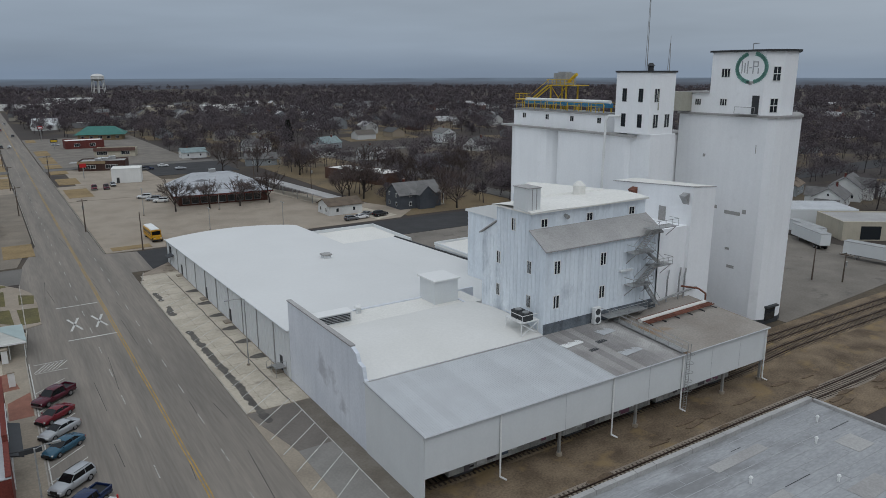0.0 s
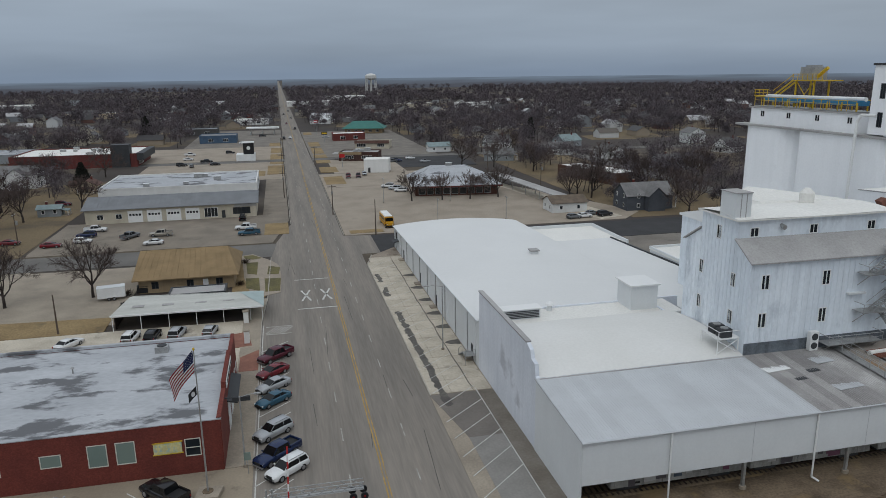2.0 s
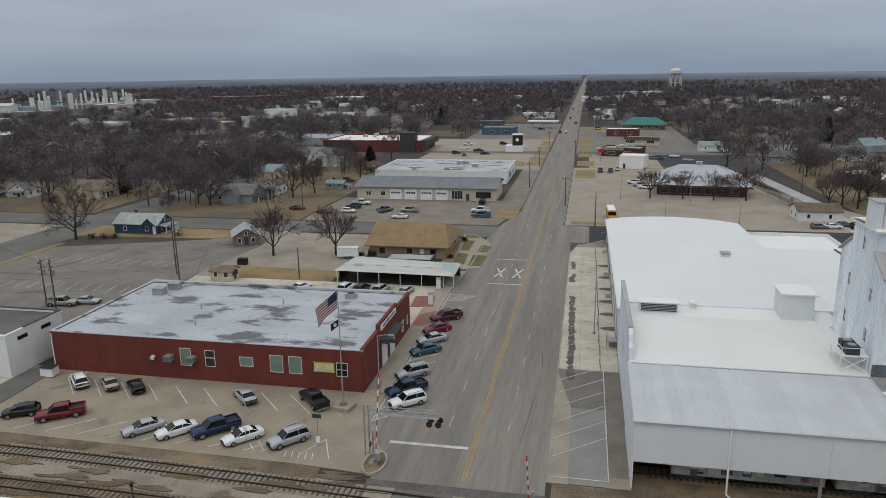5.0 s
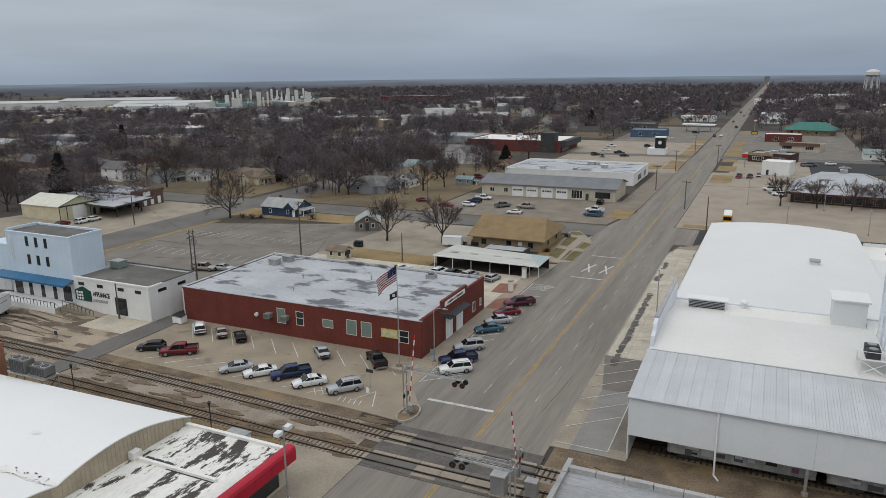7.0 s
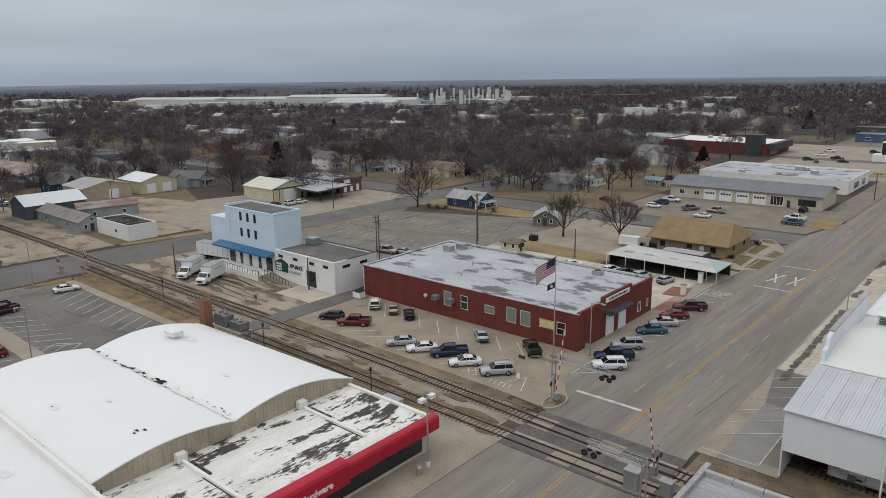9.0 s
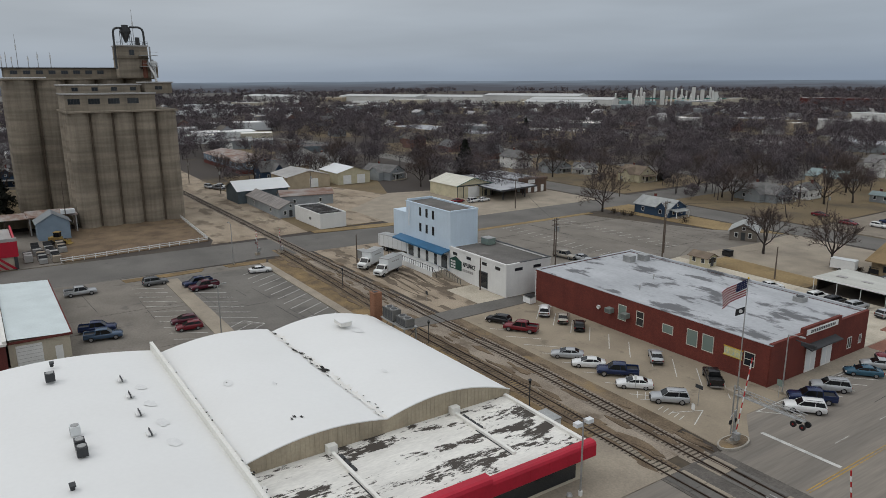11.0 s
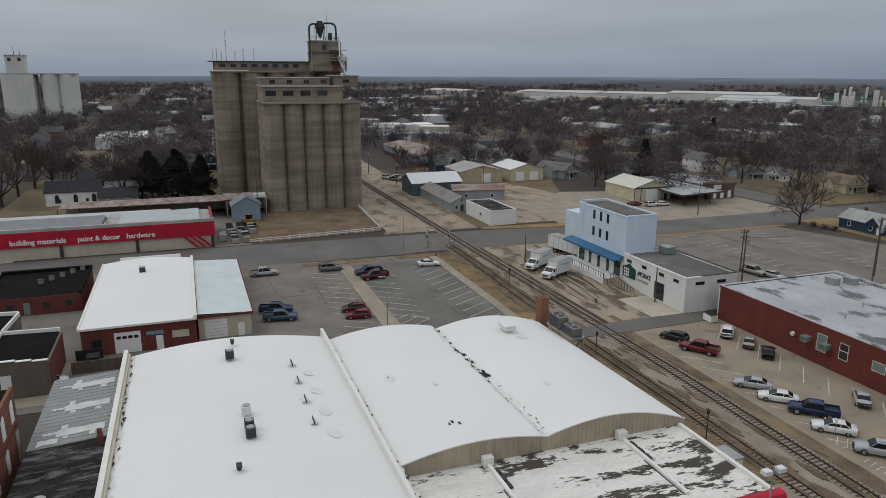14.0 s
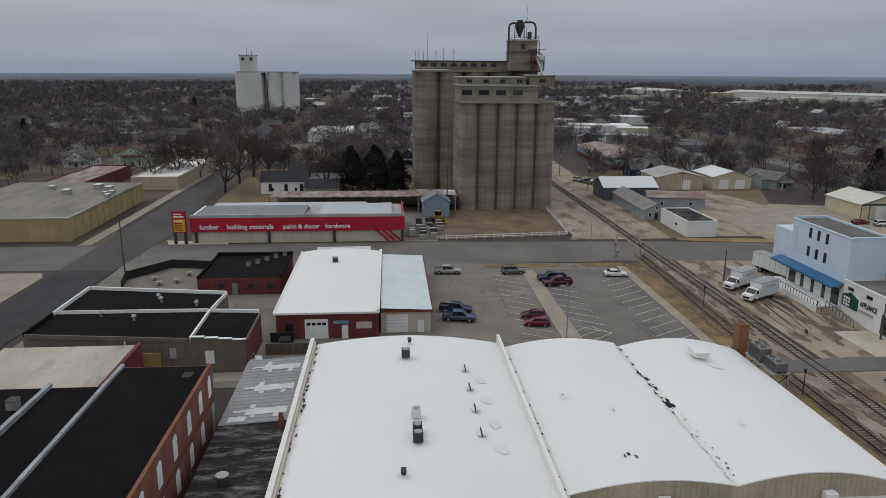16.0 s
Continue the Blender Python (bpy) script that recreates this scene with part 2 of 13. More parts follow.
FOAMROOF = mat("white_foam_roof", (0.75, 0.735, 0.69), 0.8, 0.06, 0.12, 3.0, col2=(0.70, 0.685, 0.64), spots=0.5, spot_col=(0.46, 0.43, 0.37), spot_scale=0.22, spot_at=0.64, bump=0.03)
CONCWHITE = mat("white_painted_concrete", (0.885, 0.89, 0.895), 0.85, 0.02, 0.15, 3.0, col2=(0.85, 0.855, 0.86), spots=0.3, spot_col=(0.62, 0.62, 0.61), spot_scale=0.2, spot_at=0.64, spot_soft=0.1, streak=0.03)
METALWHITE = mat("white_ribbed_metal", (0.67, 0.685, 0.685), 0.6, 0.02, 0.3, 4.0, streak=0.015)
METALBLUE = mat("weathered_blue_white_metal", (0.83, 0.875, 0.91), 0.6, 0.05, 0.15, 3.0, col2=(0.66, 0.71, 0.76), spots=0.7, spot_col=(0.33, 0.37, 0.425), spot_scale=0.17, spot_at=0.525, spot_soft=0.15, spot_rough=0.68, stretch=(1, 1, 0.55), streak=0.11)
PARAPET = mat("weathered_white_stucco", (0.73, 0.75, 0.79), 0.85, 0.05, 0.15, 3.0, col2=(0.63, 0.655, 0.70), spots=0.55, spot_col=(0.33, 0.33, 0.35), spot_scale=0.13, spot_at=0.6, streak=0.07)
GALV = mat("dull_galvanised_roof", (0.53, 0.54, 0.55), 0.55, 0.06, 0.3, 5.0, col2=(0.45, 0.46, 0.47), spots=0.25, spot_col=(0.36, 0.35, 0.34), spot_scale=0.2, spot_at=0.6, metal=0.15, streak=0.1)
GREYROOF = mat("grey_metal_roof", (0.19, 0.197, 0.205), 0.7, 0.08, 0.3, 5.0)
ROOFGREY2 = mat("weathered_grey_roof", (0.40, 0.39, 0.375), 0.8, 0.1, 0.15, 4.0, col2=(0.31, 0.3, 0.29), spots=0.5, spot_col=(0.2, 0.19, 0.18), spot_scale=0.2, spot_at=0.6)
DIRTYROOF = mat("grey_white_coated_roof", (0.44, 0.45, 0.465), 0.75, 0.08, 0.16, 2.0, col2=(0.345, 0.355, 0.37), spots=0.92, spot_col=(0.105, 0.105, 0.11), spot_scale=0.2, spot_at=0.54, spot_soft=0.06, stretch=(0.6, 1.2, 1))
PEELROOF = mat("peeling_white_roof", (0.74, 0.72, 0.67), 0.8, 0.08, 0.3, 3.0, spots=0.96, spot_col=(0.036, 0.027, 0.021), spot_scale=0.24, spot_at=0.528, spot_soft=0.025, spot_rough=0.74, stretch=(1.5, 0.5, 1))
BLACKROOF = mat("black_membrane_roof", (0.0072, 0.0062, 0.0064), 0.95, 0.3, 0.25, 4.0, col2=(0.0115, 0.0098, 0.0100), spec=0.08)
WORNROOF = mat("worn_dark_roof", (0.036, 0.033, 0.032), 0.95, 0.25, 0.3, 4.0, spots=0.75, spot_col=(0.25, 0.25, 0.25), spot_scale=0.55, spot_at=0.5, spot_soft=0.17, spot_rough=0.74, stretch=(1.7, 0.42, 1), spec=0.12)
RUSTROOF = mat("rusty_metal_roof", (0.19, 0.105, 0.075), 0.8, 0.2, 0.15, 4.0, col2=(0.33, 0.31, 0.29), stretch=(1, 4, 1))
BRICKRED = brick_mat("painted_red_brick", (0.178, 0.045, 0.033), (0.138, 0.036, 0.028), (0.86, 0.8, 0.78), streak=0.1)
BRICKOLD = brick_mat("old_orange_brick", (0.225, 0.095, 0.058), (0.165, 0.07, 0.045), (1.1, 1.1, 1.1), worn=0.4)
BRICKMAROON = brick_mat("maroon_brick", (0.17, 0.05, 0.042), (0.13, 0.04, 0.036), (0.9, 0.85, 0.82))
TANWALL = mat("tan_brick_wall", (0.32, 0.24, 0.145), 0.9, 0.08, 0.4, 5.0, streak=0.12)
BEIGE = mat("beige_metal_wall", (0.52, 0.47, 0.37), 0.7, 0.06, 0.3, 4.0, streak=0.1)
BEIGERIB = mat("beige_ribbed_metal", (0.43, 0.37, 0.27), 0.7, 0.08, 0.3, 4.0, streak=0.2)
WHITEWALL = mat("white_painted_wall", (0.74, 0.735, 0.71), 0.8, 0.04, 0.3, 4.0, streak=0.04)
BLUEWALL = mat("pale_blue_stucco", (0.58, 0.68, 0.77), 0.85, 0.04, 0.2, 4.0, streak=0.06)
BLUEMETAL = mat("blue_awning_metal", (0.035, 0.14, 0.27), 0.5, 0.1, 0.4, 4.0)
REDMETAL = mat("red_sign_metal", (0.43, 0.013, 0.034), 0.5, 0.08, 0.3, 4.0)
TRIMW = mat("white_trim_paint", (0.78, 0.78, 0.76), 0.6, 0.05, 0.5, 6.0)
TRIMD = mat("dark_trim_metal", (0.05, 0.052, 0.055), 0.6, 0.1, 0.5, 6.0)
STEEL = mat("galvanised_steel", (0.42, 0.42, 0.41), 0.45, 0.12, 0.8, 6.0, metal=0.5)
YELLOW = mat("yellow_safety_paint", (0.62, 0.42, 0.03), 0.55, 0.1, 0.6, 6.0)
BLUEPAINT = mat("blue_conveyor_paint", (0.045, 0.20, 0.37), 0.5, 0.1, 0.5, 6.0)
ORANGE = mat("rust_orange_steel", (0.19, 0.075, 0.048), 0.7, 0.2, 0.6, 6.0)
WOODPOLE = mat("weathered_pole_wood", (0.13, 0.10, 0.08), 0.95, 0.2, 0.8, 7.0, stretch=(6, 6, 0.5))
SILO = mat("tan_grey_concrete_silo", (0.285, 0.244, 0.190), 0.95, 0.06, 0.10, 2.0, col2=(0.228, 0.193, 0.150), spots=0.4, spot_col=(0.2, 0.165, 0.125), spot_scale=0.1, spot_at=0.58, streak=0.22)
FARWHITE = mat("white_silo_concrete", (0.66, 0.655, 0.63), 0.9, 0.05, 0.05, 1.0, col2=(0.56, 0.55, 0.52), streak=0.08)
BARK = mat("grey_brown_bark", (0.062, 0.050, 0.044), 0.95, 0.25, 1.5, 9.0, per_object=0.2)
TWIG = mat("bare_winter_twigs", (0.125, 0.096, 0.087), 0.95, 0.14, 0.05, 0.5, col2=(0.088, 0.069, 0.063), per_object=0.3, spec=0.05)
NEEDLE = mat("dark_cedar_needles", (0.026, 0.027, 0.021), 0.95, 0.14, 0.05, 0.5, col2=(0.016, 0.017, 0.015), spec=0.05)
SHRUB = mat("brown_dormant_shrub", (0.085, 0.06, 0.045), 0.95, 0.3, 0.8, 6.0)
GLASS = glass_mat("dark_window_glass", (0.02, 0.024, 0.028))
GLASSG = glass_mat("green_tinted_glass", (0.17, 0.22, 0.195))
CARGLASS = glass_mat("car_glass", (0.008, 0.009, 0.01))
CARGLASS.node_tree.nodes["Principled BSDF"].inputs["Specular IOR Level"].default_value = 0.28
TYRE = mat("black_rubber", (0.018, 0.018, 0.019), 0.85, 0.15, 2.0, 12.0)
RIM = mat("alloy_rim", (0.38, 0.38, 0.39), 0.35, 0.1, 2.0, 12.0, metal=0.7)
LAMPRED = mat("tail_lamp_red", (0.25, 0.012, 0.012), 0.3, 0.05)
LAMPCLR = mat("head_lamp_clear", (0.6, 0.6, 0.58), 0.2, 0.05)
BLACKPL = mat("black_plastic", (0.02, 0.02, 0.021), 0.6, 0.1)
REDPAINT = mat("bright_red_paint", (0.45, 0.02, 0.02), 0.5, 0.06)

# ---- mesh tools ----
ORIGIN = {}


class Geo:
    """Collects vertices and faces of one part."""

    def __init__(self):
        self.v, self.f = [], []

    def add(self, verts, faces):
        k = len(self.v)
        self.v += [tuple(p) for p in verts]
        self.f += [tuple(i + k for i in q) for q in faces]
        return self

    def box(self, x0, y0, z0, x1, y1, z1):
        return self.add([(x0, y0, z0), (x1, y0, z0), (x1, y1, z0), (x0, y1, z0), (x0, y0, z1), (x1, y0, z1), (x1, y1, z1), (x0, y1, z1)],
                        [(0, 3, 2, 1), (4, 5, 6, 7), (0, 1, 5, 4), (1, 2, 6, 5), (2, 3, 7, 6), (3, 0, 4, 7)])

    def obox(self, c, size, rz=0.0):
        a, b = math.cos(radians(rz)), math.sin(radians(rz))
        w, d, h = (s / 2 for s in size)
        pts = [(c[0] + x * a - y * b, c[1] + x * b + y * a, c[2] + z) for z in (-h, h) for x, y in ((-w, -d), (w, -d), (w, d), (-w, d))]
        return self.add(pts, [(0, 3, 2, 1), (4, 5, 6, 7), (0, 1, 5, 4), (1, 2, 6, 5), (2, 3, 7, 6), (3, 0, 4, 7)])

    def prism(self, pts, z0, z1):
        """A plan outline (anticlockwise) raised from z0 to z1; z1 may be one height per corner."""
        n = len(pts)
        top = z1 if isinstance(z1, (list, tuple)) else [z1] * n
        return self.add([(x, y, z0) for x, y in pts] + [(p[0], p[1], z) for p, z in zip(pts, top)],
                        [tuple(range(n - 1, -1, -1)), tuple(range(n, 2 * n))] + [(i, (i + 1) % n, n + (i + 1) % n, n + i) for i in range(n)])

    def ext(self, prof, axis, a0, a1):
        """A closed outline in (u, z) drawn out along x or y."""
        n = len(prof)
        put = (lambda u, z, a: (a, u, z)) if axis == "x" else (lambda u, z, a: (u, a, z))
        return self.add([put(u, z, a0) for u, z in prof] + [put(u, z, a1) for u, z in prof],
                        [tuple(range(n)), tuple(range(2 * n - 1, n - 1, -1))] + [(i, n + i, n + (i + 1) % n, (i + 1) % n) for i in range(n)])

    def cyl(self, x, y, z0, z1, r, n=12, r2=None):
        r2 = r if r2 is None else r2
        ring = [(math.cos(2 * math.pi * i / n), math.sin(2 * math.pi * i / n)) for i in range(n)]
        return self.add([(x + r * c, y + r * s, z0) for c, s in ring] + [(x + r2 * c, y + r2 * s, z1) for c, s in ring],
                        [tuple(range(n - 1, -1, -1)), tuple(range(n, 2 * n))] + [(i, (i + 1) % n, n + (i + 1) % n, n + i) for i in range(n)])

    def tube(self, p, q, r, n=6, r2=None):
        p, q = Vector(p), Vector(q)
        d = (q - p).normalized()
        u = d.orthogonal().normalized()
        w = d.cross(u)
        r2 = r if r2 is None else r2
        ring = [u * math.cos(2 * math.pi * i / n) + w * math.sin(2 * math.pi * i / n) for i in range(n)]
        return self.add([p + a * r for a in ring] + [q + a * r2 for a in ring],
                        [tuple(range(n - 1, -1, -1)), tuple(range(n, 2 * n))] + [(i, (i + 1) % n, n + (i + 1) % n, n + i) for i in range(n)])

    def wire(self, pts, r, n=5):
        for a, b in zip(pts, pts[1:]):
            self.tube(a, b, r, n)
        return self

    def poly(self, pts):
        return self.add(pts, [tuple(range(len(pts)))])

    def grid(self, nu, nv, fn):
        k = len(self.v)
        self.v += [tuple(fn(i / nu, j / nv)) for j in range(nv + 1) for i in range(nu + 1)]
        self.f += [(k + j * (nu + 1) + i, k + j * (nu + 1) + i + 1, k + (j + 1) * (nu + 1) + i + 1, k + (j + 1) * (nu + 1) + i) for j in range(nv) for i in range(nu)]
        return self

    def mesh(self, name, material, shift=(0, 0, 0), smooth=False):
        me = bpy.data.meshes.new(name)
        me.from_pydata([(x - shift[0], y - shift[1], z - shift[2]) for x, y, z in self.v], [], self.f)
        me.materials.append(material)
        if smooth:
            me.polygons.foreach_set("use_smooth", [True] * len(me.polygons))
        me.update()
        return me


def thing(name, label, category, at=(0, 0, 0), group="", local=False, rz=0.0, kind=""):
    """An empty at a thing's base. Its parts are given in world places, or about the base if local."""
    ob = new(name)
    ob.matrix_world = pose(*at, 0, 0, rz)
    ob.empty_display_size = 0.5
    ORIGIN[ob.name] = (0, 0, 0) if local else tuple(at)
    return tagged(ob, label, category, group, kind)


def part(name, geo, material, parent, label="", smooth=False):
    o = ORIGIN[parent.name]
    ob = new(name, geo.mesh(name, material, o, smooth))
    ob.parent = parent
    ORIGIN[ob.name] = o
    return tagged(ob, label)


def solo(name, geo, material, label, category="", kind="", at=None, smooth=False, group=""):
    """A thing, or a piece of the setting, that is one mesh."""
    at = at or (0, 0, 0)
    ob = new(name, geo.mesh(name, material, at, smooth))
    ob.location = at
    ORIGIN[ob.name] = at
    return tagged(ob, label, category, group, kind)


def wall_window(parent, face, u, z, w, h, at, frame_mat=None, glass=None, depth=0.05, bars=1, name="window"):
    """A window on a wall: face is '-y', '+y', '-x' or '+x', at is the wall's plane, u and z its middle. Frame, panes and a sill."""
    fm, gm = frame_mat or TRIMW, glass or GLASS
    s = -1 if face[0] == "-" else 1
    t = 0.09

    def bx(geo, u0, u1, z0, z1, d0, d1):
        a, b = sorted((at + s * d0, at + s * d1))
        return geo.box(u0, a, z0, u1, b, z1) if face[1] == "y" else geo.box(a, u0, z0, b, u1, z1)
    fr = Geo()
    bx(fr, u - w / 2, u - w / 2 + t, z - h / 2, z + h / 2, -0.02, depth)
    bx(fr, u + w / 2 - t, u + w / 2, z - h / 2, z + h / 2, -0.02, depth)
    bx(fr, u - w / 2 + t, u + w / 2 - t, z + h / 2 - t, z + h / 2, -0.02, depth)
    bx(fr, u - w / 2 + t, u + w / 2 - t, z - h / 2, z - h / 2 + t, -0.02, depth)
    mid = [u - w / 2 + w * (k + 1) / (bars + 1) for k in range(bars)]
    for c in mid[:2] if bars < 3 else ():
        bx(fr, c - 0.035, c + 0.035, z - h / 2 + t, z + h / 2 - t, -0.02, depth - 0.01)
    ob = part(name, fr, fm, parent)
    for c in mid if bars > 2 else ():
        part("mullion", bx(Geo(), c - 0.035, c + 0.035, z - h / 2 + t, z + h / 2 - t, -0.02, depth - 0.01), fm, ob)
    part("pane", bx(Geo(), u - w / 2 + t * 0.8, u + w / 2 - t * 0.8, z - h / 2 + t * 0.8, z + h / 2 - t * 0.8, -0.01, 0.012), gm, ob)
    return ob


def wall_panel(parent, face, u, z, w, h, at, material, name="door", depth=0.05, label=""):
    s = -1 if face[0] == "-" else 1
    a, b = sorted((at - s * 0.02, at + s * depth))
    g = Geo()
    if face[1] == "y":
        g.box(u - w / 2, a, z - h / 2, u + w / 2, b, z + h / 2)
    else:
        g.box(a, u - w / 2, z - h / 2, b, u + w / 2, z + h / 2)
    return part(name, g, material, parent, label)


def words(name, text, size, material, m, parent=None, thick=0.03, align="LEFT"):
    """Raised lettering in the built-in font, as a mesh."""
    cu = bpy.data.curves.new(name, "FONT")
    cu.body, cu.size, cu.extrude, cu.align_x = text, size, thick, align
    cu.offset = 0.022 * size
    tmp = new(name, cu)
    me = bpy.data.meshes.new_from_object(tmp.evaluated_get(bpy.context.evaluated_depsgraph_get()))
    bpy.data.objects.remove(tmp)
    me.materials.clear()
    me.materials.append(material)
    me.name = name
    ob = new(name, me)
    if parent is not None:
        ob.parent = parent
        o = ORIGIN[parent.name]
        m = Matrix.Translation((-o[0], -o[1], -o[2])) @ m
    ob.matrix_basis = m
    return ob


def ribs(geo, u0, u1, step, fn, w=0.05):
    """Raised seams: fn(u) gives the two ends of each seam."""
    u = u0
    while u <= u1:
        p, q = fn(u)
        geo.tube(p, q, w, 4)
        u += step
    return geo

# ---- ground, roads, lots ----
def sheet(name, pts, z, material, label, kind="structure", thick=0.3):
    """A paved patch: an outline given in plan, its top at z."""
    return solo(name, Geo().prism(pts, z - thick, z), material, label, kind=kind)


def rect(x0, y0, x1, y1):
    return [(x0, y0), (x1, y0), (x1, y1), (x0, y1)]


def ground_sheet():
    """One sheet to the horizon: earth and dry grass near, dormant fields far off."""
    g = Geo()
    xs = [-4900, -3000, -1800, -1000, -500, -250, -100, 0, 100, 250, 500, 1000, 1800, 3000, 4900]
    g.v = [(x, y, -0.06 if max(abs(x), abs(y)) < 4000 else -0.06) for y in xs for x in xs]
    n = len(xs)
    g.f = [(j * n + i, j * n + i + 1, (j + 1) * n + i + 1, (j + 1) * n + i) for j in range(n - 1) for i in range(n - 1)]
    m = mat("dormant_ground", (0.125, 0.098, 0.062), 1.0, 0.2, 0.03, 1.2, col2=(0.078, 0.064, 0.05), spots=0.85, spot_col=(0.052, 0.044, 0.041), spot_scale=0.012, spot_at=0.42, bump=0.05)
    return solo("ground", g, m, "winter ground of dry tan grass and brown earth", kind="structure")


ground_sheet()
# main road with its parking lane, and the streets that cross it
road = sheet("road", [(7.2, -260), (25.4, -260), (25.4, 160.5), (30, 160.5), (30, 179.5), (22.9, 181), (22.9, 330), (21.6, 4800), (12.6, 4800), (10.0, 330), (10.0, 200),
                      (6, 178), (4.8, 165), (4.4, 130), (3.6, 118), (3.4, 60), (7.2, 52)], 0.02, ROADTOP, "four-lane grey road with worn lane lines and a yellow centre line")
sheet("road_west", [(-420, 163.5), (4.9, 163.5), (6, 176.5), (-420, 176.5)], 0.03, ASPHALT, "grey asphalt side street")
sheet("road_east", [(29.9, 160.5), (420, 162), (420, 176), (29.9, 179.5)], 0.03, DARKASPH, "dark asphalt side street")
sheet("street_lumber", [(-126.5, -400), (-104, -400), (-105.5, -60), (-108, -30), (-106.5, 40), (-103.6, 92), (-104, 400), (-118.5, 400), (-119.2, 95), (-124, 55), (-126.5, -10)], 0.035, ASPHALT, "grey asphalt street past the lumber yard")
sheet("street_south", [(-104.5, -80), (-58, -80), (-58, -70), (-104.5, -68.5)], 0.05, DARKASPH, "dark asphalt side street")
sheet("street_south_west", [(-420, -81), (-104, -80), (-104, -68.5), (-141, -66), (-221, -72.5), (-420, -72.5)], 0.044, MIDASPH, "grey asphalt side street")
sheet("street_alley", rect(-420, 238, -112, 247), 0.03, ASPHALT, "grey residential street")
sheet("street_far", rect(-236, 177, -227, 420), 0.035, ASPHALT, "grey residential street")
sheet("street_east_far", rect(150, 177, 158, 520), 0.035, ASPHALT, "grey residential street")
sheet("street_north", rect(23, 352, 420, 361), 0.03, ASPHALT, "grey residential street")
sheet("street_north_west", rect(-420, 352, 10, 361), 0.03, ASPHALT, "grey residential street")
# lots
sheet("pavement_legion_lot", [(-49, 53.6), (-2, 52.9), (7.1, 52.3), (7.1, 57), (3.45, 62), (3.45, 71.1), (-49, 71.1)], 0.05, mat("brown_lot_concrete", (0.310, 0.258, 0.190), 0.95, 0.06, 0.2, 4.0, col2=(0.240, 0.200, 0.150), spots=0.5, spot_col=(0.12, 0.1, 0.078), spot_scale=0.3, spot_at=0.6, bump=0.01), "tan concrete parking lot with white stall lines")
sheet("pavement_sidewalk", [(0.45, 71.1), (3.45, 71.1), (3.45, 118), (4.2, 131), (0.4, 131), (0.4, 96.6)], 0.12, CONC, "concrete sidewalk along the brick hall")
sheet("pavement_north_lot", rect(-52, 96.6, 0.4, 119.5), 0.055, CONC2, "light concrete parking lot behind the brick hall")
sheet("pavement_yard", rect(-47, 123, -21, 162), 0.04, CONC, "bare tan concrete yard")
sheet("pavement_west_lot", [(-101.4, 88), (-55, 88), (-52, 119), (-66, 151), (-101.4, 138)], 0.05, LOTASPH, "cracked old asphalt parking lot with faded stall lines")
sheet("gravel_loading_yard", [(-106, 52.4), (-49, 52.4), (-49, 72), (-106, 72)], 0.03, GRAVEL, "brown gravel loading yard with tyre tracks")
sheet("pavement_south_lot", [(-106.5, -6), (-46, -6), (-46, 37.3), (-104.5, 37.5)], 0.04, LOTASPH, "grey asphalt parking lot with white stall lines")
sheet("pavement_track_walk", [(-101.5, 37.6), (-46, 37.4), (-46, 39.2), (-101.5, 39.5)], 0.14, CONC, "narrow concrete walk beside the parking lot")
sheet("pavement_lot_aisle", [(-101, 19.1), (-46, 19.1), (-46, 37.2), (-99, 37.4)], 0.047, mat("grey_lot_asphalt", (0.178, 0.165, 0.147), 0.95, 0.12, 0.12, 3.0, col2=(0.132, 0.122, 0.109), spots=0.6, spot_col=(0.1, 0.092, 0.083), spot_scale=0.2, spot_at=0.56, bump=0.01), "darker asphalt lanes of the parking lot")
sheet("pavement_lot_median", [(-99.6, 16.3), (-58, 15.9), (-58, 19.0), (-99.6, 19.2)], 0.16, CONC, "raised concrete median between the stall rows")
sheet("verge_lot_island", [(-104.6, 9.2), (-102.4, 9.6), (-101.9, 17.0), (-102.4, 25.0), (-104.6, 26.0)], 0.12, SCRUB, "small island of brown grass")
sheet("verge_lot_corner", [(-104.6, 30.2), (-102.2, 30.8), (-101.6, 39.0), (-104.6, 40.2)], 0.12, SCRUB, "small island of brown grass")
sheet("pavement_school_lot", [(23.4, 181), (103, 181), (112, 190), (86, 262), (23.4, 262)], 0.04, CONCTAN, "wide tan concrete parking lot")
sheet("pavement_fire_apron", [(-52, 178), (5, 178), (9.4, 205), (9.4, 300), (2, 300), (2, 216), (-52, 216)], 0.04, mat("old_apron_concrete", (0.235, 0.20, 0.158), 0.95, 0.12, 0.15, 3.0, col2=(0.175, 0.15, 0.12), spots=0.5, spot_col=(0.12, 0.105, 0.088), spot_scale=0.2, spot_at=0.58, bump=0.01), "tan concrete apron in front of the garage")
sheet("pavement_store_lot", rect(-52, 292, 9.2, 351.5), 0.045, CONCTAN, "pale concrete parking lot of a shop")
sheet("pavement_store_lot_west", rect(-110, 361.5, 9.2, 430), 0.045, CONCTAN, "pale concrete parking lot of a shop")
sheet("pavement_roadside_west", rect(-46, 430.5, 9.2, 560), 0.045, LOTASPH, "worn asphalt forecourts along the road")
sheet("pavement_roadside_east", rect(23.4, 361.5, 88, 530), 0.045, LOTASPH, "worn asphalt forecourts along the road")
sheet("pavement_clinic_lot", rect(23.4, 262.5, 84, 300), 0.045, CONCTAN, "pale concrete lot beside the road")
sheet("pavement_restaurant_lot", rect(30, 300.5, 61, 351), 0.046, CONCTAN, "pale concrete lot of a restaurant")
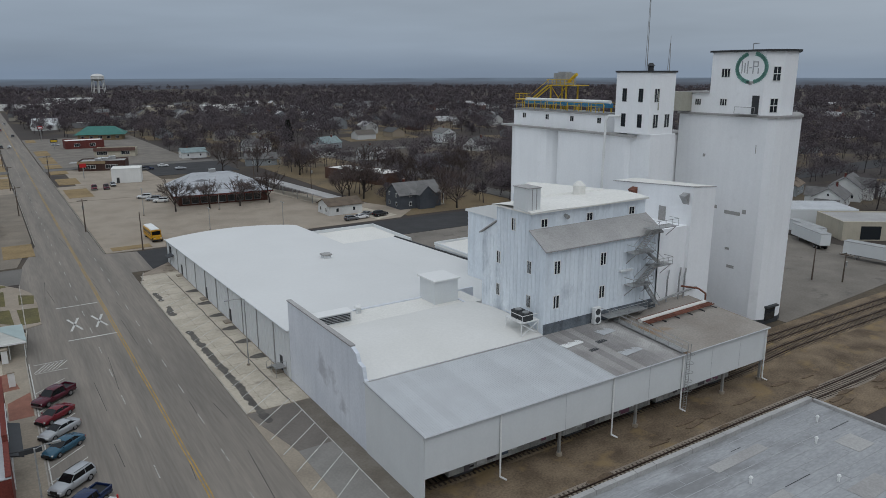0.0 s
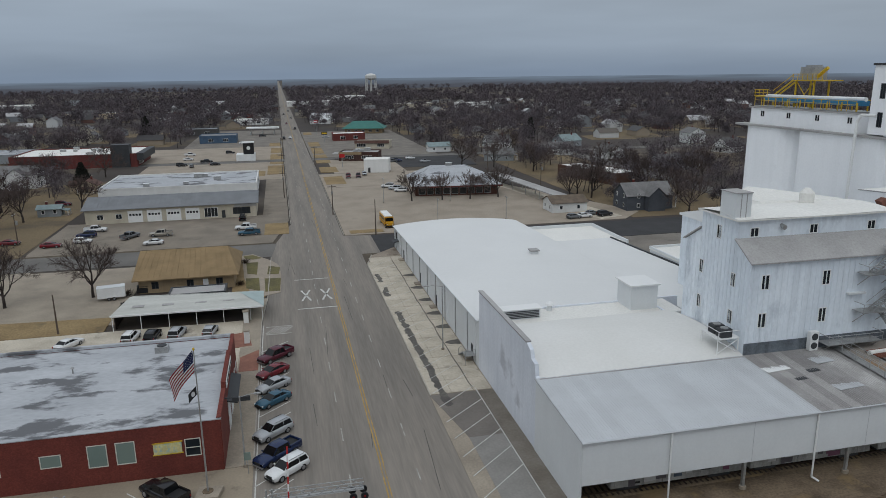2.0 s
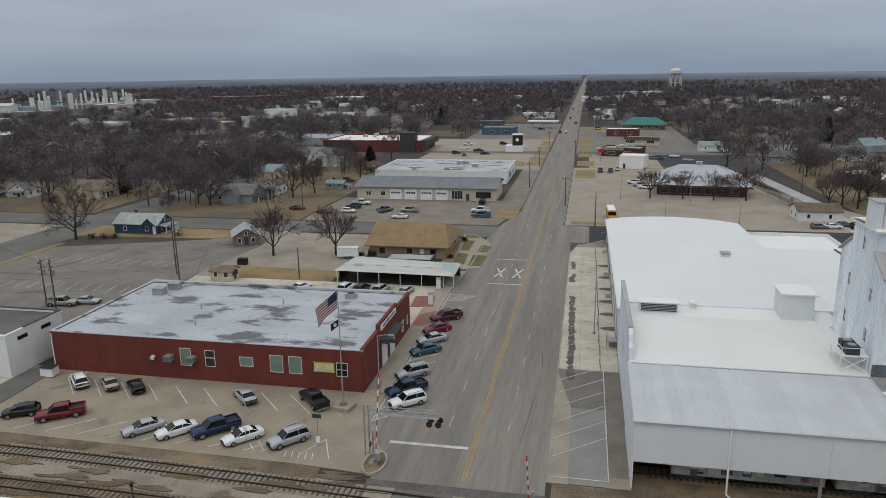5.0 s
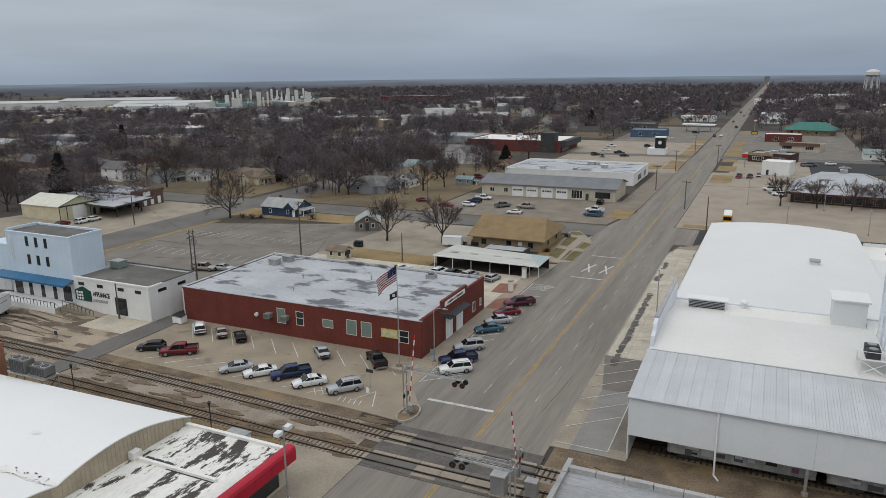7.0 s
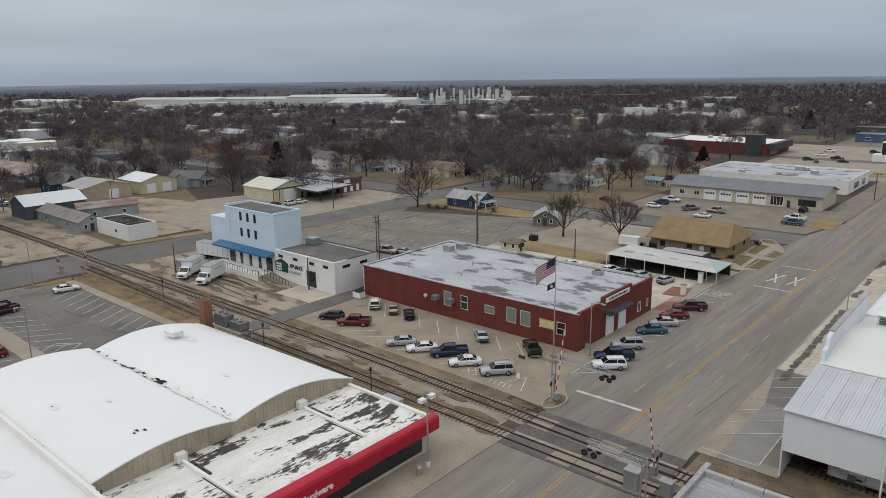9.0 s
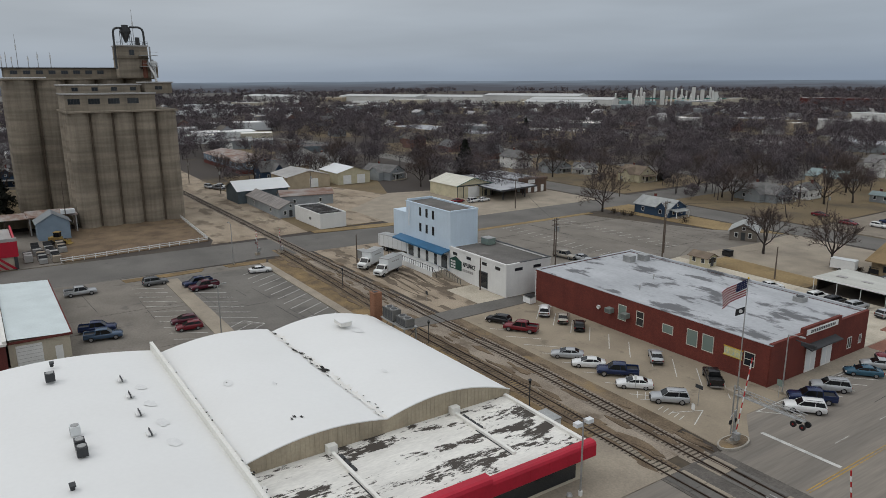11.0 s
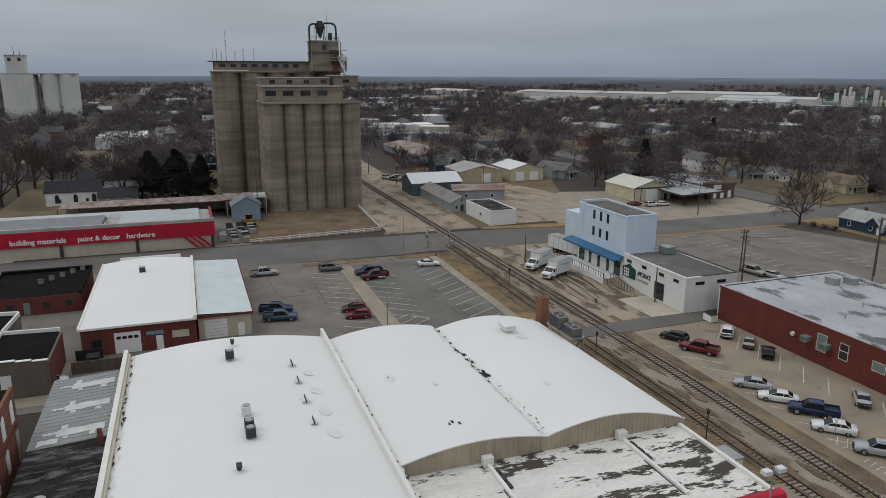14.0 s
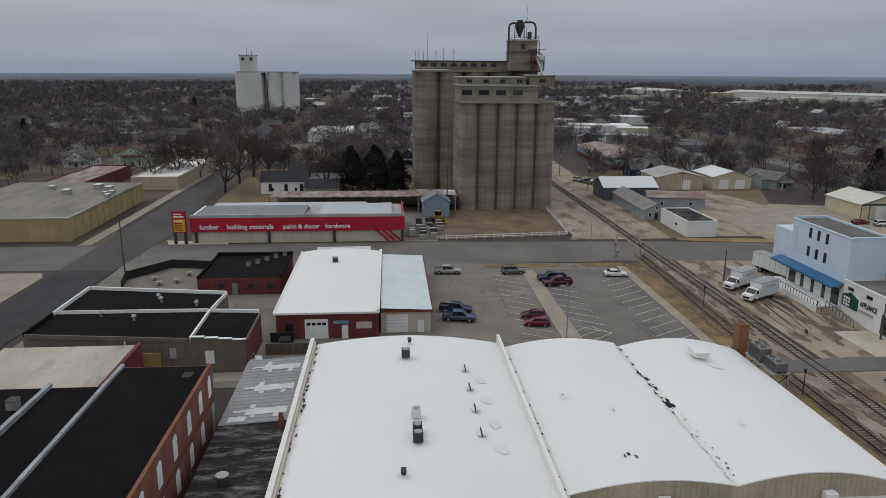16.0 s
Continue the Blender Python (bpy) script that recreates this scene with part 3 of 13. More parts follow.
sheet("pavement_cafe_lot", rect(61, 312, 96, 351), 0.05, DARKASPH, "dark asphalt parking lot of a restaurant")
sheet("pavement_mill_yard", [(62, 100), (176, 100), (176, 160.4), (62, 160.4)], 0.03, LOTASPH, "grey asphalt yard behind the mill")
sheet("gravel_mill_yard", [(113, 66), (176, 70), (176, 100), (113, 100)], 0.035, LOTASPH, "grey yard beside the concrete tower")
sheet("pavement_lumber_yard", rect(-172, -8, -127, 1), 0.05, LOTASPH, "asphalt driveway of the lumber yard")
sheet("pavement_station", [(-150, 84), (-120.5, 84), (-118.8, 100), (-118.6, 162), (-158, 162), (-172, 110)], 0.04, CONC, "tan concrete forecourt")
sheet("pavement_corner", rect(-62, -68, -48, -30), 0.05, CONC, "concrete service alley")
sheet("pavement_shop_front", [(-6, 2), (7.2, 2), (7.2, 44.2), (-3, 44.5)], 0.1, CONC, "concrete pavement in front of the red shop")
sheet("pavement_south_shops", rect(-110, -68, -46, -6), 0.045, LOTASPH, "worn dark asphalt between the shops")
sheet("pavement_library", [(-131, -65.5), (-126.8, -64), (-126.6, -50), (-128, -50)], 0.12, CONC2, "pale concrete corner pavement")
sheet("pavement_library_walk", [(-420, -85), (-127, -85), (-127, -82), (-420, -82)], 0.1, CONC, "concrete pavement beside the tan building")
sheet("pavement_corner_island", [(-103, -110), (-96, -110), (-66, -92), (-66, -81), (-100, -80.8), (-103.2, -82.5)], 0.12, CONC, "pale concrete corner pavement")
# apron of pale concrete slabs beside the warehouse, and the angled stalls by the loft wall
DARKPATCH = mat("dark_asphalt_patch", (0.150, 0.134, 0.118), 0.9, 0.1, 0.25, 4.0, col2=(0.185, 0.165, 0.145), bump=0.01)
sheet("pavement_apron_base", [(25.4, 54), (34, 54), (34, 161.5), (27.4, 158.5), (25.4, 150)], 0.06, CONC, "concrete beside the white warehouse")
sheet("pavement_stalls", [(27.6, 54), (31.75, 54), (31.75, 71.2), (27.6, 71.2)], 0.075, mat("grey_patched_concrete", (0.255, 0.243, 0.222), 0.9, 0.08, 0.3, 4.0, col2=(0.215, 0.203, 0.185)), "pale patched concrete with angled white stall lines")
sheet("pavement_patch", [(25.42, 83), (27.6, 71.2), (31.75, 71.2), (31.75, 83)], 0.079, DARKPATCH, "dark asphalt patch with angled white stall lines")
sheet("pavement_wall_strip", [(31.8, 56), (33.95, 56), (33.95, 83), (31.8, 83)], 0.09, mat("stained_wall_walk", (0.20, 0.178, 0.15), 0.95, 0.12, 0.3, 4.0, col2=(0.145, 0.125, 0.10)), "strip of stained concrete along the loft wall")
apron = solo("pavement_apron", Geo().prism([(25.5, 83.1), (33.9, 83.1), (33.9, 165), (27.4, 158), (25.5, 150)], 0.0, 0.072), GREYGRAVEL, "pale concrete apron slabs with joints and dark stains", kind="structure")
for y in np.arange(83.2, 156, 4.05):
    for x0, x1 in ((25.6, 28.4), (28.44, 31.3), (31.42, 33.85)):
        w = 0 if y < 148 else 1.6 * (y - 148) / 8
        part("slab", Geo().prism([(x0 + (w if x0 < 26 else 0), y), (x1, y), (x1, y + 3.98), (x0 + (w if x0 < 26 else 0), y + 3.98)], 0.05, 0.088 + 0.012 * random.random()), CONC2, apron)
crack = Geo()
yy, xx0 = 84.0, 31.5
while yy < 152:
    nx = 31.35 + 0.5 * noise.noise(Vector((yy * 0.21, 3.1, 0)))
    L = math.hypot(nx - xx0, 1.6)
    crack.obox(((xx0 + nx) / 2, yy + 0.8, 0.1), (0.13, L, 0.02), -math.degrees(math.atan2(nx - xx0, 1.6)))
    xx0, yy = nx, yy + 1.6
solo("pavement_joint", crack, STAIN, "dark ragged joint between the apron and the wall walk", kind="structure")
blots = Geo()
for y in np.arange(74, 142, 0.55):
    if noise.noise(Vector((y * 0.13, 0.7, 0))) > -0.12 + (0.2 if y < 84 else 0):
        r = 0.35 + 0.4 * random.random()
        cx = 27.3 - 0.013 * (y - 76) + 0.35 * noise.noise(Vector((y * 0.3, 5, 0)))
        pts = [(cx + r * random.uniform(0.6, 1.1) * math.cos(a), y + 1.5 * r * random.uniform(0.6, 1.1) * math.sin(a)) for a in np.arange(0, 6.2, 0.7)]
        blots.prism(pts, 0.06, 0.104 + 0.004 * random.random())
for y in (139.6, 130.6, 122.6, 114.8, 107.8, 100.6):
    pts = [(33.85, y - 1.1), (33.85, y + 1.0), (32.8, y + 0.9), (31.8, y + 0.5), (31.5, y), (32.2, y - 0.7)]
    blots.prism(pts, 0.06, 0.104)
solo("pavement_stains", blots, STAIN, "dark damp stains on the concrete apron", kind="structure")
sheet("pavement_office_corner", [(1.2, 134.0), (-0.6, 146.3), (-1.5, 159.7), (-2.0, 165.8), (0.5, 166.7), (5.0, 159.2), (6.4, 155.3), (6.9, 147.5), (6.7, 134.4), (3.7, 132.9)], 0.1, CONCTAN, "tan concrete paths on the office corner")
for k, bed in enumerate([[(0.1, 138.8), (-0.3, 146.0), (2.4, 145.6), (2.8, 136.2)], [(3.8, 135.4), (3.5, 144.9), (6.8, 144.5), (6.6, 135.5)], [(-0.1, 149.4), (-0.7, 158.8), (1.9, 158.9), (1.9, 148.4)], [(4.0, 148.1), (4.2, 154.9), (6.7, 153.2), (6.4, 147.6)], [(-1.1, 162.8), (-1.6, 165.4), (0.6, 165.7), (2.7, 162.5), (0.7, 161.5)]]):
    sheet("verge_bed_" + "abcde"[k], bed, 0.13, mat("olive_winter_lawn", (0.15, 0.13, 0.055), 1.0, 0.2, 0.3, 4.0, col2=(0.10, 0.09, 0.045), bump=0.04), "olive winter grass bed between paths")
# brown earth washed over the old tracks
wash = Geo()
wrng = random.Random(15)
for i in range(240):
    cx = wrng.uniform(-104, 6) if i % 4 else wrng.uniform(27, 120)
    cy, r = wrng.uniform(42.2, 52.2), wrng.uniform(0.35, 1.2)
    if i % 3 == 0:
        cy = wrng.uniform(42.4, 46.2)
    pts = [(cx + 2.6 * r * wrng.uniform(0.45, 1.1) * math.cos(a), cy + 0.6 * r * wrng.uniform(0.45, 1.1) * math.sin(a)) for a in np.arange(0, 6.2, 0.55)]
    wash.prism(pts, -0.02, 0.105 + 0.02 * wrng.random())
solo("gravel_washed_earth", wash, mat("washed_brown_earth", (0.175, 0.128, 0.084), 1.0, 0.25, 0.3, 5.0, col2=(0.10, 0.073, 0.05), bump=0.03), "brown earth washed over the ties and gravel", kind="structure")
# mud, puddle stains and wheel tracks of the loading yard
mud = Geo()
mrng = random.Random(8)
for i in range(46):
    cx, cy, r = mrng.uniform(-103, -52), mrng.uniform(54, 66), mrng.uniform(0.5, 1.9)
    pts = [(cx + 1.9 * r * mrng.uniform(0.5, 1.1) * math.cos(a), cy + 0.7 * r * mrng.uniform(0.5, 1.1) * math.sin(a)) for a in np.arange(0, 6.2, 0.5)]
    mud.prism(pts, 0.0, 0.036 + 0.006 * mrng.random())
for k in range(7):
    x, y = mrng.uniform(-102, -80), mrng.uniform(55, 63)
    for side in (0, 1.7):
        for j in range(12):
            yy = y + side + 0.9 * math.sin(0.35 * j + k)
            mud.obox((x + 2 * j, yy, 0.034), (2.1, 0.28, 0.016), math.degrees(math.atan2(0.9 * 0.35 * math.cos(0.35 * j + k), 2)))
solo("gravel_mud_stains", mud, mat("dark_yard_mud", (0.115, 0.09, 0.066), 1.0, 0.2, 0.4, 4.0, col2=(0.165, 0.13, 0.096), bump=0.02), "dark mud stains and wheel tracks in the gravel yard", kind="structure")
# verges
for nm, pts in (("verge_chapel", rect(-2.6, 132.5, 3.9, 160.5)), ("verge_fence", [(-168, 1.4), (-128.5, 1.4), (-131.5, 35), (-167, 37)]),
                ("verge_a", rect(24.6, 270.5, 32.4, 292)), ("verge_b", rect(24.6, 305.5, 32.2, 323.5)), ("verge_c", rect(2.2, 306, 9.2, 337)), ("verge_d", rect(24.6, 339.5, 31.4, 351)), ("verge_e", rect(24.6, 361.5, 31.2, 376)), ("verge_f", rect(24.8, 381.5, 31, 412)), ("verge_g", rect(24.8, 421, 31.4, 448)), ("verge_h", rect(24.6, 505, 30.2, 526)), ("verge_i", rect(3.0, 343, 9.2, 351)), ("verge_j", rect(3.0, 362, 9.2, 386)), ("verge_k", rect(3.0, 392, 9.2, 419)), ("verge_l", rect(2.0, 430, 8.8, 452)), ("verge_m", rect(-4.4, 303, 1.4, 319)), ("verge_n", rect(2.8, 187.4, 9.2, 202)), ("verge_school", rect(25, 182.5, 34, 186.5)),
                ("verge_lot", [(-46, 119.6), (-22, 119.6), (-22, 127), (-46, 128.5)]), ("verge_blue", [(-106, 150), (-66, 152), (-52, 162), (-106, 162.8)]), ("verge_shop", [(-104, 40.3), (-101.4, 39.6), (-46, 39.3), (-4, 40.6), (-4, 42.3), (-47, 42.7), (-104, 43.6)])):
    sheet(nm, pts, 0.085 if nm != "verge_shop" else 0.05, mat("dark_brown_earth", (0.19, 0.135, 0.085), 1.0, 0.25, 0.22, 4.0, col2=(0.11, 0.077, 0.05), spots=0.6, spot_col=(0.20, 0.145, 0.085), spot_scale=0.2, spot_at=0.56, bump=0.04) if nm == "verge_fence" else SCRUB if nm == "verge_shop" else DRYGRASS, "strip of dry tan winter grass")
sheet("pavement_lot_corner", [(-66, 151), (-52, 119.2), (-50.2, 146), (-51.2, 162), (-66, 151.8)], 0.035, LOTASPH, "worn asphalt edge of the old lot")
sheet("verge_sheds", [(-235, 56), (-127.5, 56), (-127.5, 66), (-128.5, 82), (-150, 84), (-172, 110), (-225, 132)], 0.018, LAWN, "dry tan grass round the tin sheds")
sheet("gravel_shed_lot", [(-190, 78), (-129, 70), (-128.5, 83.9), (-150, 84.1), (-170, 108), (-198, 100)], 0.03, GRAVEL, "pale gravel lot behind the sheds")
sheet("verge_corner", [(-127.4, 61), (-124.6, 61), (-121.6, 78), (-120.4, 92), (-123, 92), (-126, 78)], 0.06, DRYGRASS, "strip of dry tan winter grass")
sheet("pavement_lane", [(-52.5, 119.6), (-47.5, 119.6), (-45, 146), (-46, 163), (-51, 163), (-50, 146)], 0.06, CONC, "tan concrete lane between the lots")
sheet("road_track_lane", [(-50.5, 57), (-49.6, 44), (-46, 44), (-45.6, 54), (-46, 70.5), (-50, 70.5)], 0.14, ASPHALT, "worn asphalt lane across the tracks")
sheet("verge_lot_edge", rect(-103.4, 96, -101.5, 142), 0.08, DRYGRASS, "strip of dry tan winter grass")
sheet("verge_yards_west", rect(-226, 178, -122, 237), 0.012, LAWN, "dry tan lawns between houses")
sheet("verge_yards", rect(-106, 178, -53, 300), 0.012, LAWN, "dry tan lawns between houses")
sheet("verge_yards_east", rect(106, 182, 149, 350), 0.012, LAWN, "dry tan lawns between houses")
sheet("verge_chapel_yard", [(-260, -66), (-180, -66), (-180, 8), (-260, 30)], 0.012, LAWN, "dry tan lawn round the chapel")
sheet("verge_lumber", rect(-110, -29, -106, 36), 0.02, ASPHALT, "worn asphalt edge")
# railway
def ease(x, x0, x1):
    t = min(max((x - x0) / (x1 - x0), 0), 1)
    return t * t * (3 - 2 * t)


def track_mid(x, kind):
    """Centre line of each track: main line, southern siding, canopy siding, mill siding."""
    if kind == 1:
        return 49.8 - 2.2 * ease(x, -35, 45)
    if kind == 2:
        return 45.8 - 1.9 * ease(x, -110, -40) - 0.4 * ease(x, -30, 8) + 1.3 * ease(x, 24, 42)
    if kind == 3:
        return 57.9 + 1.5 * ease(x, 84, 104)
    return 62.9


def railway(kind, x0, x1, label):
    tr = thing("railway_track", label, "railway track", (x0, track_mid(x0, kind), 0), kind="structure")
    xs = np.arange(x0, x1 + 0.1, 4.0)
    bed = Geo()
    for xa, xb in zip(xs, xs[1:]):
        a, b = track_mid(xa, kind), track_mid(xb, kind)
        k = len(bed.v)
        for x, m in ((xa, a), (xb, b)):
            bed.v += [(x, m - 1.75, -0.02), (x, m - 1.35, 0.075), (x, m + 1.35, 0.075), (x, m + 1.75, -0.02)]
        bed.f += [(k + i, k + i + 4, k + i + 5, k + i + 1)[::-1] for i in range(3)]
    part("ballast_bed", bed, BALLAST if kind == 1 else DIRT, tr)
    for s in (-0.72, 0.72):
        r = Geo()
        for xa, xb in zip(xs, xs[1:]):
            a, b = track_mid(xa, kind) + s, track_mid(xb, kind) + s
            r.add([(xa, a - 0.045, 0.09), (xb, b - 0.045, 0.09), (xb, b + 0.045, 0.09), (xa, a + 0.045, 0.09), (xa, a - 0.045, 0.25), (xb, b - 0.045, 0.25), (xb, b + 0.045, 0.25), (xa, a + 0.045, 0.25)],
                  [(4, 5, 6, 7), (0, 1, 5, 4), (2, 3, 7, 6)])
        part("rail", r, RAIL, tr)
    return tr


TRACKS = [railway(1, -420, 420, "railway track of rusty rails on dark wooden ties"), railway(2, -112, 40, "railway siding of rusty rails half buried in brown dirt"),
          railway(3, 34, 200, "siding track running under the loading canopy"), railway(4, 92, 200, "disused siding track in brown dirt")]
sheet("gravel_trackside", [(-106, 44), (5, 43), (5, 51.2), (-106, 51.6)], 0.02, GREYGRAVEL, "fine grey gravel between the tracks")
sheet("verge_dirt_north", [(-48, 51.3), (1.6, 50.3), (1.2, 53.5), (-2, 53.1), (-48, 53.5)], 0.045, DIRT, "strip of brown dirt between the railway and the lot")
sheet("verge_dirt_south", [(-106, 43.7), (-47, 42.8), (-4, 42.4), (6, 41.6), (6, 42.6), (-106, 46.9)], 0.028, DIRT, "strip of brown dirt beside the old siding")
sheet("gravel_trackside_east", [(26, 41), (200, 41), (200, 66), (26, 66)], 0.012, DIRT, "brown stained dirt between the tracks and the mill")
sheet("gravel_trackside_far", [(-300, 30), (-168, 37.4), (-131.6, 35.8), (-127, 34), (-127, 60), (-300, 66)], 0.02, GRAVEL, "pale gravel along the railway")
# road crossing: planks of concrete and asphalt between the rails
crossing = solo("level_crossing", Geo().box(7, 41.6, -0.1, 25.6, 51.4, 0.09), mat("crossing_asphalt", (0.15, 0.135, 0.12), 0.9, 0.2, 0.3, 4.0, spots=0.6, spot_col=(0.07, 0.062, 0.055), spot_scale=0.3, spot_at=0.52), "dark patched level crossing surface", kind="structure")
for kind in (1, 2):
    for s in (-1.25, 0.0, 1.25):
        for x in np.arange(7.4, 25, 3.0):
            w = 0.5 if s else 1.2
            part("crossing_panel", Geo().box(x, track_mid(x, kind) + s - w / 2, 0.05, x + 2.9, track_mid(x, kind) + s + w / 2, 0.125), CONC if random.random() < 0.55 else ASPHALT, crossing)
    for s in (-0.72, 0.72):
        part("rail_head", Geo().box(6.8, track_mid(16, kind) - 0 * s + s - 0.05, 0.05, 25.8, track_mid(16, kind) + s + 0.05, 0.15), RAIL, crossing)


# ---- road marks ----
def marks(name, label, boxes, material, z):
    g = Geo()
    for b in boxes:
        g.obox((b[0], b[1], z), (b[2], b[3], 0.012), b[4] if len(b) > 4 else 0)
    return solo(name, g, material, label, kind="structure")


ROADZ = 0.03
yl = []
for y in np.arange(-60, 4000, 8.0):
    if 43 < y + 4 < 53:
        continue
    c = 16.95 + (0.02 * math.sin(y * 0.3))
    yl += [(c - 0.17, y + 4, 0.13, 8.0), (c + 0.17, y + 4, 0.13, 8.0)]
marks("road_marking_centre", "worn double yellow centre line", yl, PAINT_Y, ROADZ)
dash = []
for y in np.arange(-60, 1500, 10.2):
    if 40 < y < 58:
        continue
    dash += [(13.35, y + 3, 0.13, 3.1), (20.45, y + 2.4, 0.13, 3.1)]
marks("road_marking_dashes", "broken white lane lines", dash, PAINT_F, ROADZ)
marks("road_marking_stop", "white stop line", [(11.8, 59.3, 9.2, 0.55)], PAINT_W, ROADZ + 0.004)
marks("road_marking_bars", "white bars before and after the crossing marks", [(12.9, 142.2, 6.8, 0.32), (13.2, 123.2, 7.1, 0.32)], PAINT_W, ROADZ + 0.004)
xx = []
for cx in (11.4, 15.2):
    for a in (1, -1):
        xx.append((cx, 131.2, 0.36, 7.0, a * 14))
marks("road_marking_crosses", "white railway crossing crosses", xx, PAINT_W, ROADZ + 0.006)
stall = [(28.75, 55.1, 6.1, 0.12), (31.75, 69.5, 0.11, 28.6)]
for i in range(23):
    y = 59.1 + 4.05 * i
    stall.append((28.8, y + 2.6, 7.75 if i < 7 else 6.6, 0.12 if i < 7 else 0.08, 41))
marks("road_marking_stalls_east", "white angled stall lines by the white wall", stall, PAINT_W, 0.11)
st = []
for i in range(10):
    st.append((-40.3 + 4.2 * i, 66.4, 0.12, 6.4, 44))
for i in range(8):
    st.append((-36.7 + 4.3 * i, 56.4, 0.12, 5.6, -47))
st += [(-7.9, 55.2, 0.1, 2.2, 40), (-7.0, 55.7, 0.1, 2.4, 40), (-6.2, 55.0, 0.1, 1.6, -40), (-1.1, 56.6, 0.12, 4.0, -26), (0.7, 56.4, 0.12, 4.4, 24)]
st += [(-3.6 + 0.8 * k, 54.6, 0.1, 1.4, 14) for k in range(5)]
marks("road_marking_stalls_hall", "white angled stall lines in front of the brick hall", st, PAINT_W, 0.066)
st = []
for y in np.arange(65.5, 107, 3.1):
    st.append((5.6, y, 5.4, 0.12, 43))
st += [(3.75, 90, 0.13, 52)]
marks("road_marking_stalls_street", "white angled kerbside stall lines", st, PAINT_W, 0.034)
st = [(5.0 + 0.55 * i, 113.2, 0.12, 3.2, -30) for i in range(6)] + [(6.3, 111.4, 4.2, 0.12), (6.3, 115.0, 4.2, 0.12)]
marks("road_marking_hatch", "white hatched no-parking box", st, PAINT_W, 0.034)
st = []
for k in range(11):
    st.append((-95.5 + 3.36 * k, 12.5, 0.12, 6.3, -31))
for k in range(8):
    st.append((-89.4 + 3.55 * k, 21.9, 0.12, 6.5, -35))
for k in range(12):
    st.append((-96.2 + 3.36 * k, 34.2, 0.12, 6.9, 31))
st += [(-60.6, 21.8, 0.12, 6.8, 36), (-62.6, 20.8, 0.1, 5.0, 36), (-64.8, 20.3, 0.1, 3.6, 36), (-64.2, 23.2, 0.12, 4.2, -54)]
marks("road_marking_stalls_south", "white stall lines in the south parking lot", st, PAINT_W, 0.056)
st = []
for x in np.arange(-100, -58, 3.0):
    st += [(x, 108.0, 0.1, 4.6, 8), (x + 1, 127.0, 0.1, 4.4, -8)]
marks("road_marking_stalls_west", "faded stall lines in the cracked west lot", st, PAINT_W, 0.066)
# seams and cracks in the lots
cr = []
for i in range(26):
    cr.append((random.uniform(-104, -54), random.uniform(90, 148), random.uniform(6, 22), 0.07, random.choice((0, 90, 78, 12))))
for i in range(22):
    cr.append((random.uniform(-100, -50), random.uniform(-4, 34), random.uniform(5, 18), 0.06, random.choice((0, 90, 4))))
marks("pavement_cracks", "tar-filled cracks in the old asphalt", cr, DARKASPH, 0.058)
cr = [(16 + random.uniform(-8, 8), random.uniform(55, 300), 0.06, random.uniform(3, 14), random.uniform(-4, 4)) for i in range(26)]
marks("road_cracks", "dark sealed cracks along the road", cr, MIDASPH, 0.028)
# kerbs
kb = Geo()
for a, b in (((3.45, 71), (3.45, 118)), ((3.45, 118), (4.3, 131)), ((4.3, 131), (4.7, 162)), ((23.1, 181.5), (23.1, 350)), ((9.8, 200), (9.8, 350)), ((25.5, 83), (25.5, 150)), ((25.5, 150), (27.4, 158.5))):
    mx, my = (a[0] + b[0]) / 2, (a[1] + b[1]) / 2
    L = math.hypot(b[0] - a[0], b[1] - a[1])
    kb.obox((mx, my, 0.07), (0.16, L, 0.2), math.degrees(math.atan2(b[1] - a[1], b[0] - a[0])) - 90)
solo("kerb", kb, KERB, "raised concrete kerb along the road", kind="structure")

# ---- white mill and warehouses ----
def arch(u0, u1, z0, z1, rise, n=12):
    """Outline points of a low arch from (u0, z0) to (u1, z1)."""
    return [(u0 + (u1 - u0) * i / n, z0 + (z1 - z0) * i / n + rise * math.sin(math.pi * i / n) ** 0.8) for i in range(n + 1)]


